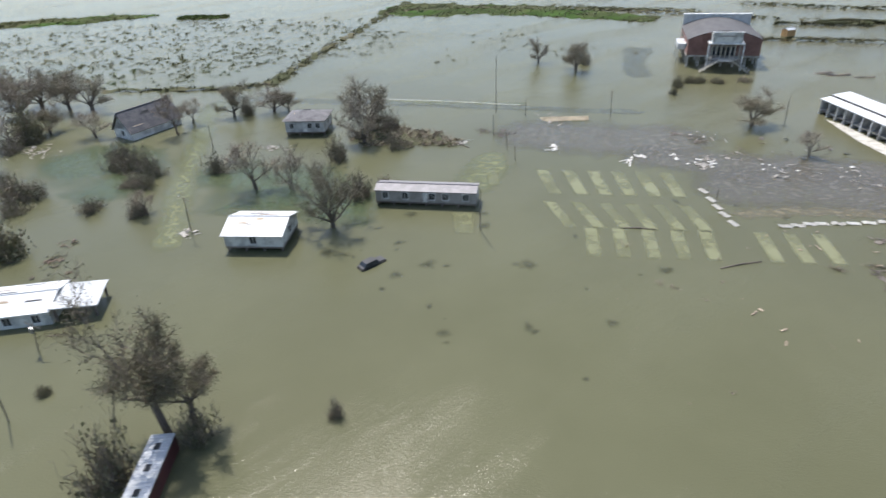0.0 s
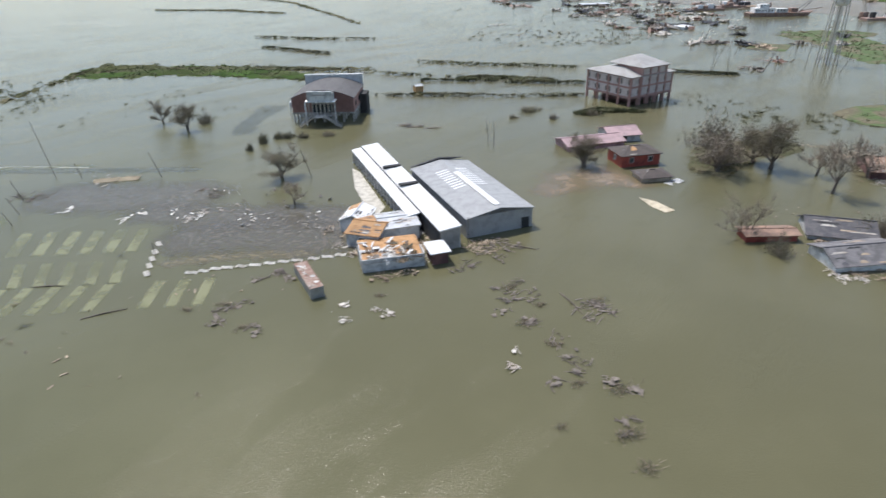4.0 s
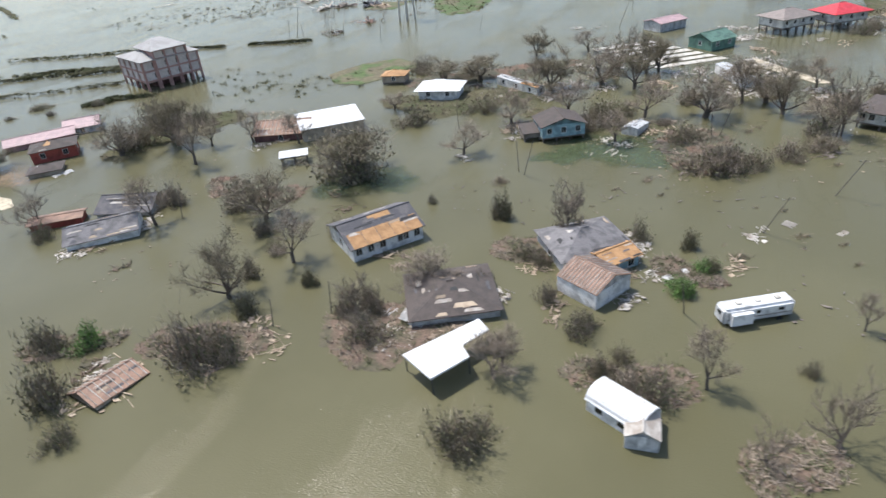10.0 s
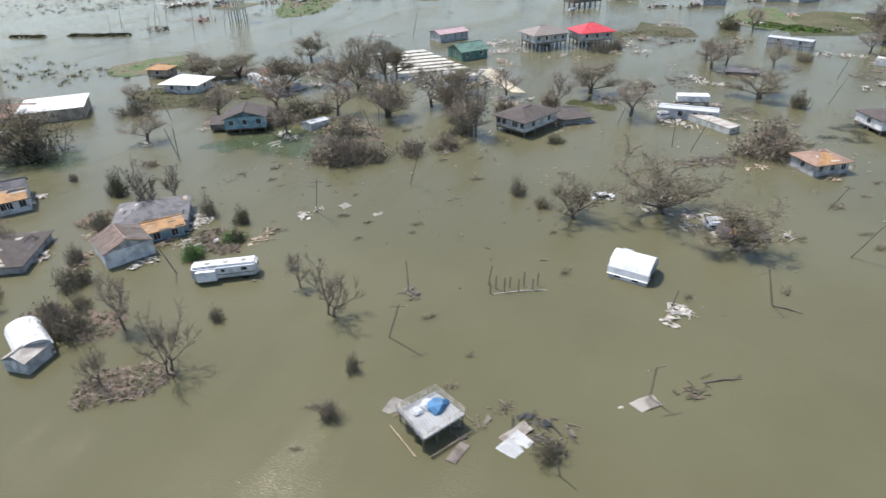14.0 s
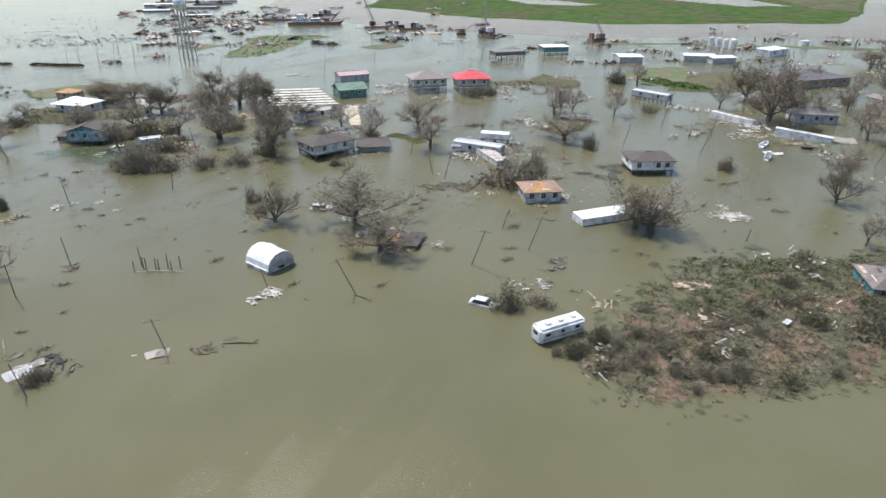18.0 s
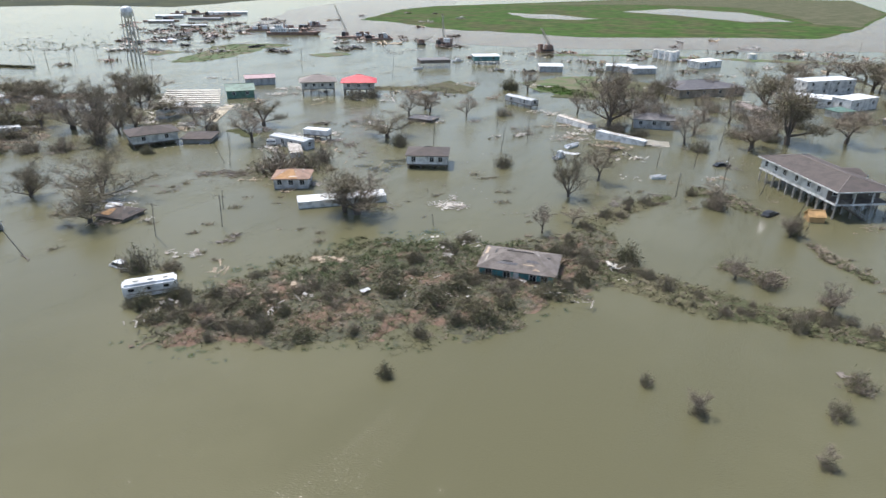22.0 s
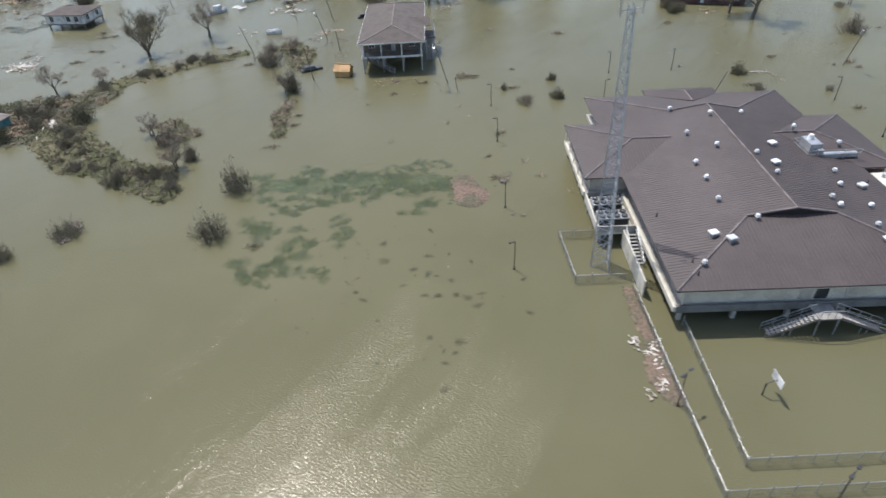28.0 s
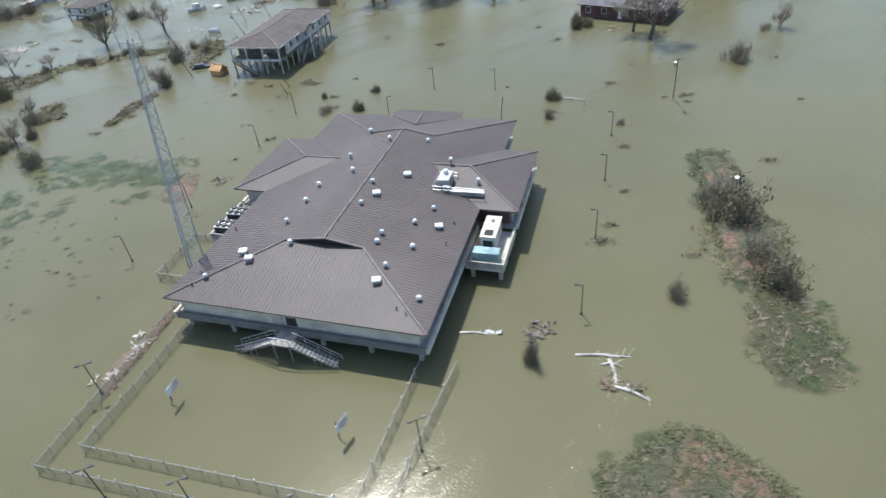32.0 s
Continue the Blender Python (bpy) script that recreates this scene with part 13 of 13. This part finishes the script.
pale_boards(333.47, -52.97, 5, 60, M_LUMBERP, 1329)
pale_boards(480.27, -19.25, 4, 50, M_LUMBERP, 1330)
planks("wreckage", 470.87, -39.42, 4.0, 60, M_LUMBER, 'splintered house lumber afloat', 1331, length=2.6, width=0.2)
pale_boards(481.99, -52.9, 4, 40, M_LUMBERP, 1332)
pale_boards(519.12, 3.3, 6, 70, M_LUMBERP, 1333)
planks("wreckage", 516.57, -20.95, 6.0, 70, M_LUMBER, 'splintered house lumber afloat', 1334, length=2.6, width=0.2)
pale_boards(538.81, -16.79, 6, 60, M_LUMBERP, 1335)
driftwood(557.03, -14.77, 6, 60, M_WOOD, 1336)
pale_boards(576.74, -9.68, 6, 60, M_LUMBERP, 1337)
planks("wreckage", 553.22, -38.31, 5.0, 50, M_LUMBER, 'splintered house lumber afloat', 1338, length=2.6, width=0.2)
driftwood(429.51, 67.06, 6, 70, M_WOOD, 1339)
pale_boards(508, 57.11, 6, 50, M_LUMBERP, 1340)
driftwood(510.04, 41.72, 6, 60, M_WOOD, 1341)
pale_boards(463.73, 29.7, 4, 40, M_LUMBERP, 1342)
driftwood(520.05, 179.36, 9, 60, M_WOOD, 1343)
pale_boards(535.09, 139.31, 8, 60, M_LUMBERP, 1344)
driftwood(609.92, 152.51, 9, 70, M_WOOD, 1345)
driftwood(502.87, 300.61, 12, 90, M_WOOD, 1346)
pale_boards(473.19, 349.93, 12, 70, M_LUMBERP, 1347)
driftwood(429.57, 327.57, 9, 60, M_WOOD, 1348)
driftwood(334.64, 271.8, 9, 70, M_WOOD, 1349)
driftwood(340.34, 232.53, 7, 50, M_WOOD, 1350)
driftwood(296.29, 351.56, 9, 50, M_WOOD, 1351)
driftwood(261.94, 322.94, 8, 60, M_WOOD, 1352)
pale_boards(233.35, 427.89, 10, 50, M_LUMBERP, 1353)
pale_boards(315.05, 419.63, 10, 60, M_LUMBERP, 1354)
pale_boards(512, 238.04, 9, 50, M_LUMBERP, 1355)
pale_boards(592.42, 93.6, 7, 50, M_LUMBERP, 1356)
driftwood(537.3, 94.49, 7, 60, M_WOOD, 1357)
pale_boards(579.21, -35.99, 6, 60, M_LUMBERP, 1358)
driftwood(561.62, -56.57, 6, 50, M_WOOD, 1359)
pale_boards(610.29, -6.48, 6, 50, M_LUMBERP, 1360)
pale_boards(396.06, -11.11, 5, 60, M_LUMBERP, 1361)
driftwood(396.36, -20.66, 5, 50, M_WOOD, 1362)
pale_boards(350.25, 18.84, 4, 40, M_LUMBERP, 1363)
tufts("flotsam", [(29.33, 68.47, 14), (45.82, 65.94, 14), (67.22, 65.62, 14)], 26, M_TWIG, 0.5, "sparse floating sticks and reed clumps", 900, 0.3, 0.9, blades=16, wide=1.2, low=-0.2)
tufts("flotsam", [(213.31, 91.85, 20), (236.45, 36.04, 20), (258.93, 27.24, 18)], 40, M_TWIG, 0.5, "sparse floating sticks and reed clumps", 901, 0.3, 1.9, blades=16, wide=1.2, low=-0.2)
tufts("flotsam", [(283.07, -4.98, 20), (307.32, -22.02, 22), (314.93, -52.95, 24)], 60, M_TWIG, 0.5, "sparse floating sticks and reed clumps", 902, 0.3, 2.9, blades=16, wide=1.2, low=-0.2)
tufts("flotsam", [(352.32, -71.94, 26), (403.85, -67.55, 30), (462.25, -82.12, 26)], 60, M_TWIG, 0.5, "sparse floating sticks and reed clumps", 903, 0.3, 3.9, blades=16, wide=1.2, low=-0.2)
tufts("flotsam", [(509.92, -103.74, 14), (491.32, -135.14, 14)], 14, M_TWIG, 0.5, "sparse floating sticks and reed clumps", 904, 0.3, 4.9, blades=16, wide=1.2, low=-0.2)
tufts("flotsam", [(555.87, -148.6, 14), (575.05, -157.81, 14), (549.07, -200.19, 10)], 24, M_TWIG, 0.5, "sparse floating sticks and reed clumps", 905, 0.3, 5.9, blades=16, wide=1.2, low=-0.2)
tufts("flotsam", [(491.63, -174.01, 10), (485.74, -133.88, 12)], 16, M_TWIG, 0.5, "sparse floating sticks and reed clumps", 906, 0.3, 6.9, blades=16, wide=1.2, low=-0.2)
tufts("flotsam", [(287.86, 22.58, 14), (300.18, 19.73, 16), (321.13, -6.26, 10)], 70, M_TWIG, 0.6, "brown mats of sticks and reeds afloat", 1500, 0.4, 0.4, blades=16, wide=1.5, low=-0.2)
tufts("flotsam", [(400.88, 2.34, 10), (436.16, 2.61, 12), (462.06, -30.03, 10)], 60, M_TWIG, 0.6, "brown mats of sticks and reeds afloat", 1501, 0.4, 1.4, blades=16, wide=1.5, low=-0.2)
tufts("flotsam", [(438.61, -101.62, 9), (454.43, -98.46, 8), (478.1, -105.73, 9)], 60, M_TWIG, 0.6, "brown mats of sticks and reeds afloat", 1502, 0.4, 2.4, blades=16, wide=1.5, low=-0.2)
tufts("flotsam", [(333.91, 238.8, 24), (425.49, 170.19, 26), (480.82, 64.66, 20)], 110, M_TWIG, 0.6, "brown mats of sticks and reeds afloat", 1503, 0.4, 3.4, blades=16, wide=1.5, low=-0.2)
tufts("flotsam", [(487.31, -10.57, 18), (534.25, -20.93, 20), (584.84, -32.11, 20)], 110, M_TWIG, 0.6, "brown mats of sticks and reeds afloat", 1504, 0.4, 4.4, blades=16, wide=1.5, low=-0.2)
tufts("flotsam", [(351.66, -41.66, 10), (367.94, -46.64, 12), (377.45, -63.03, 10)], 40, M_TWIG, 0.6, "brown mats of sticks and reeds afloat", 1505, 0.4, 5.4, blades=16, wide=1.5, low=-0.2)

# ---- more flotsam, and leaning poles far off ----
planks("wreckage", 347, -116, 3.5, 20, M_LUMBERP, "reddish boards and splinters tangled in the bank", 1800, length=1.9, width=0.16, flat=18, z=0.9)
planks("wreckage", 354, -122, 3.5, 40, M_WRACK, "reddish boards and splinters tangled in the bank", 1801, length=1.9, width=0.16, flat=18, z=0.9)
planks("wreckage", 360, -113, 3.5, 45, M_WRACK, "reddish boards and splinters tangled in the bank", 1802, length=1.9, width=0.16, flat=18, z=0.9)
planks("wreckage", 366, -122, 3.5, 24, M_LUMBERP, "reddish boards and splinters tangled in the bank", 1803, length=1.9, width=0.16, flat=18, z=0.9)
planks("wreckage", 380, -115, 3.5, 45, M_WRACK, "reddish boards and splinters tangled in the bank", 1804, length=1.9, width=0.16, flat=18, z=0.9)
planks("wreckage", 386, -128, 3.5, 40, M_WRACK, "reddish boards and splinters tangled in the bank", 1805, length=1.9, width=0.16, flat=18, z=0.9)
planks("wreckage", 396, -112, 3.5, 20, M_LUMBERP, "reddish boards and splinters tangled in the bank", 1806, length=1.9, width=0.16, flat=18, z=0.9)
planks("wreckage", 409, -131, 3.5, 40, M_WRACK, "reddish boards and splinters tangled in the bank", 1807, length=1.9, width=0.16, flat=18, z=0.9)
planks("wreckage", 415, -121, 3.5, 45, M_WRACK, "reddish boards and splinters tangled in the bank", 1808, length=1.9, width=0.16, flat=18, z=0.9)
planks("wreckage", 420, -128, 3.5, 24, M_LUMBERP, "reddish boards and splinters tangled in the bank", 1809, length=1.9, width=0.16, flat=18, z=0.9)
utility_pole(265.3, 222.8, 266.1, 221.3, 9, 1)
utility_pole(271.6, 219.4, 270.4, 217.9, 8, 0)
utility_pole(280.5, 209.8, 280.8, 208.3, 10, 0)
utility_pole(287.6, 237.8, 289.1, 236.3, 9, 1)
utility_pole(291.0, 244.7, 290.6, 243.2, 11, 0)
utility_pole(298.3, 265.7, 298.5, 264.2, 9, 0)
utility_pole(312.7, 218.8, 311.8, 217.3, 8, 1)
utility_pole(313.8, 300.3, 314.4, 298.8, 10, 0)
utility_pole(336.5, 168.6, 337.6, 167.1, 7, 0)
utility_pole(347.1, 229.6, 346.8, 228.1, 9, 1)
planks("wreckage", 257.0, 374.9, 34, 70, M_WOOD, "far flotsam of boards and sheets strewn over the flood", 1830, length=3.2, z=0.05, flat=10, width=0.55)
planks("wreckage", 338.4, 328.9, 34, 70, M_LUMBERP, "far flotsam of boards and sheets strewn over the flood", 1831, length=3.2, z=0.05, flat=10, width=0.55)
planks("wreckage", 413.1, 265.2, 26, 70, M_POLE, "far flotsam of boards and sheets strewn over the flood", 1832, length=3.2, z=0.05, flat=10, width=0.55)
planks("wreckage", 485.3, 224.8, 26, 70, M_WOOD, "far flotsam of boards and sheets strewn over the flood", 1833, length=3.2, z=0.05, flat=10, width=0.55)
planks("wreckage", 532.2, 145.0, 26, 70, M_LUMBERP, "far flotsam of boards and sheets strewn over the flood", 1834, length=3.2, z=0.05, flat=10, width=0.55)
planks("wreckage", 576.5, 91.4, 26, 70, M_POLE, "far flotsam of boards and sheets strewn over the flood", 1835, length=3.2, z=0.05, flat=10, width=0.55)
planks("wreckage", 614.4, 45.5, 26, 70, M_WOOD, "far flotsam of boards and sheets strewn over the flood", 1836, length=3.2, z=0.05, flat=10, width=0.55)
planks("wreckage", 609.4, 198.0, 34, 70, M_LUMBERP, "far flotsam of boards and sheets strewn over the flood", 1837, length=3.2, z=0.05, flat=10, width=0.55)
planks("wreckage", 643.0, 117.9, 26, 70, M_POLE, "far flotsam of boards and sheets strewn over the flood", 1838, length=3.2, z=0.05, flat=10, width=0.55)
planks("wreckage", 291.3, 466.6, 34, 70, M_WOOD, "far flotsam of boards and sheets strewn over the flood", 1839, length=3.2, z=0.05, flat=10, width=0.55)
planks("wreckage", 393.1, 375.3, 34, 70, M_LUMBERP, "far flotsam of boards and sheets strewn over the flood", 1840, length=3.2, z=0.05, flat=10, width=0.55)
planks("wreckage", 488.1, 319.7, 34, 70, M_POLE, "far flotsam of boards and sheets strewn over the flood", 1841, length=3.2, z=0.05, flat=10, width=0.55)

# ---- drowned brush ----
drowned_brush([(284.7, -25.8, 0.9), (292.0, -31.5, 1.1), (289.5, -34.0, 0.7), (312.7, -20.7, 1.3), (303.7, -59.5, 1.3), (310.9, -48.2, 0.9), (279.7, -68.1, 0.7), (266.5, -61.3, 0.7), (326.3, -63.8, 0.7), (281.9, -20.4, 1.3), (315.6, 15.9, 1.7), (312.3, -7.2, 1.1), (320.4, -11.1, 0.7), (280.6, -30.4, 0.9), (268.6, -18.9, 1.7), (278.6, 11.0, 1.7), (270.8, 11.7, 1.1), (277.9, -78.2, 1.1), (274.3, -71.7, 0.9), (254.6, -70.7, 0.7), (258.6, -65.7, 1.1)], 1700)
drowned_brush([(255.5, 28.4, 0.9), (262.0, 8.9, 0.7), (260.5, -2.0, 1.1), (275.7, 4.5, 1.1), (287.4, -13.2, 0.9), (315.3, -30.0, 0.9), (279.1, -57.8, 1.1), (314.2, -74.8, 1.1), (327.5, -81.9, 1.1), (329.4, -28.4, 0.7)], 1701)
drowned_brush([(364.9, -42.7, 1.7), (344.2, -74.1, 1.1), (355.1, -79.1, 1.3), (361.5, -70.3, 1.7), (370.7, -71.1, 0.9), (378.7, -69.0, 0.9), (372.8, -88.6, 0.9), (375.2, -96.5, 1.3), (376.0, -92.2, 1.1), (361.3, -104.1, 0.7), (360.1, -87.4, 1.7), (355.8, -98.3, 1.1), (399.0, -91.5, 0.7), (406.7, -79.2, 1.1), (422.5, -66.8, 1.7), (421.6, -82.1, 1.1), (419.3, -89.2, 1.7), (418.8, -102.5, 0.9), (425.9, -71.3, 1.3), (352.3, -83.0, 1.3)], 1702)
drowned_brush([(323.8, -1.1, 1.7), (344.3, -37.5, 1.1), (348.3, -49.6, 1.3), (351.4, -47.9, 1.3), (345.1, -53.5, 0.9), (368.0, -49.1, 0.9), (358.2, -40.2, 1.1), (353.4, -93.8, 1.1), (349.4, -94.3, 0.7), (396.0, -82.6, 0.7), (398.9, -80.8, 0.7), (423.1, -71.0, 1.3), (424.0, -83.2, 1.1), (388.1, -48.9, 1.7)], 1703)
drowned_brush([(453.5, -103.6, 1.7), (458.2, -108.6, 1.3), (454.5, -94.4, 1.1), (553.9, -87.8, 0.9), (501.7, -136.9, 0.9), (510.6, -135.9, 0.7), (491.1, -135.5, 1.3), (484.1, -138.5, 0.9), (458.8, -152.2, 1.3), (463.7, -145.3, 1.1), (465.0, -141.1, 0.9), (486.2, -132.6, 1.1), (506.6, -145.2, 1.3), (529.8, -118.8, 1.7), (464.2, -133.6, 1.1), (440.6, -135.4, 1.7)], 1704)
drowned_brush([(554.9, -113.0, 0.9), (557.5, -123.3, 1.1), (581.9, -125.7, 0.7), (551.6, -154.9, 0.7), (554.3, -157.7, 0.9), (562.7, -152.2, 1.1), (549.0, -162.6, 1.7), (574.4, -160.8, 1.7), (573.6, -163.7, 0.9), (570.4, -160.8, 0.7), (558.0, -178.2, 1.1), (554.6, -191.5, 0.9), (550.5, -199.5, 1.1), (548.5, -202.8, 1.3), (542.7, -148.8, 0.7), (592.3, -167.1, 0.7), (577.7, -186.7, 1.1), (597.4, -147.0, 0.7), (558.6, -207.5, 1.1)], 1705)
drowned_brush([(507.4, -150.6, 1.1), (491.8, -169.6, 0.7), (490.8, -176.4, 1.1), (454.1, -180.7, 1.1), (496.7, -162.7, 1.1), (469.6, -114.6, 0.9)], 1706)
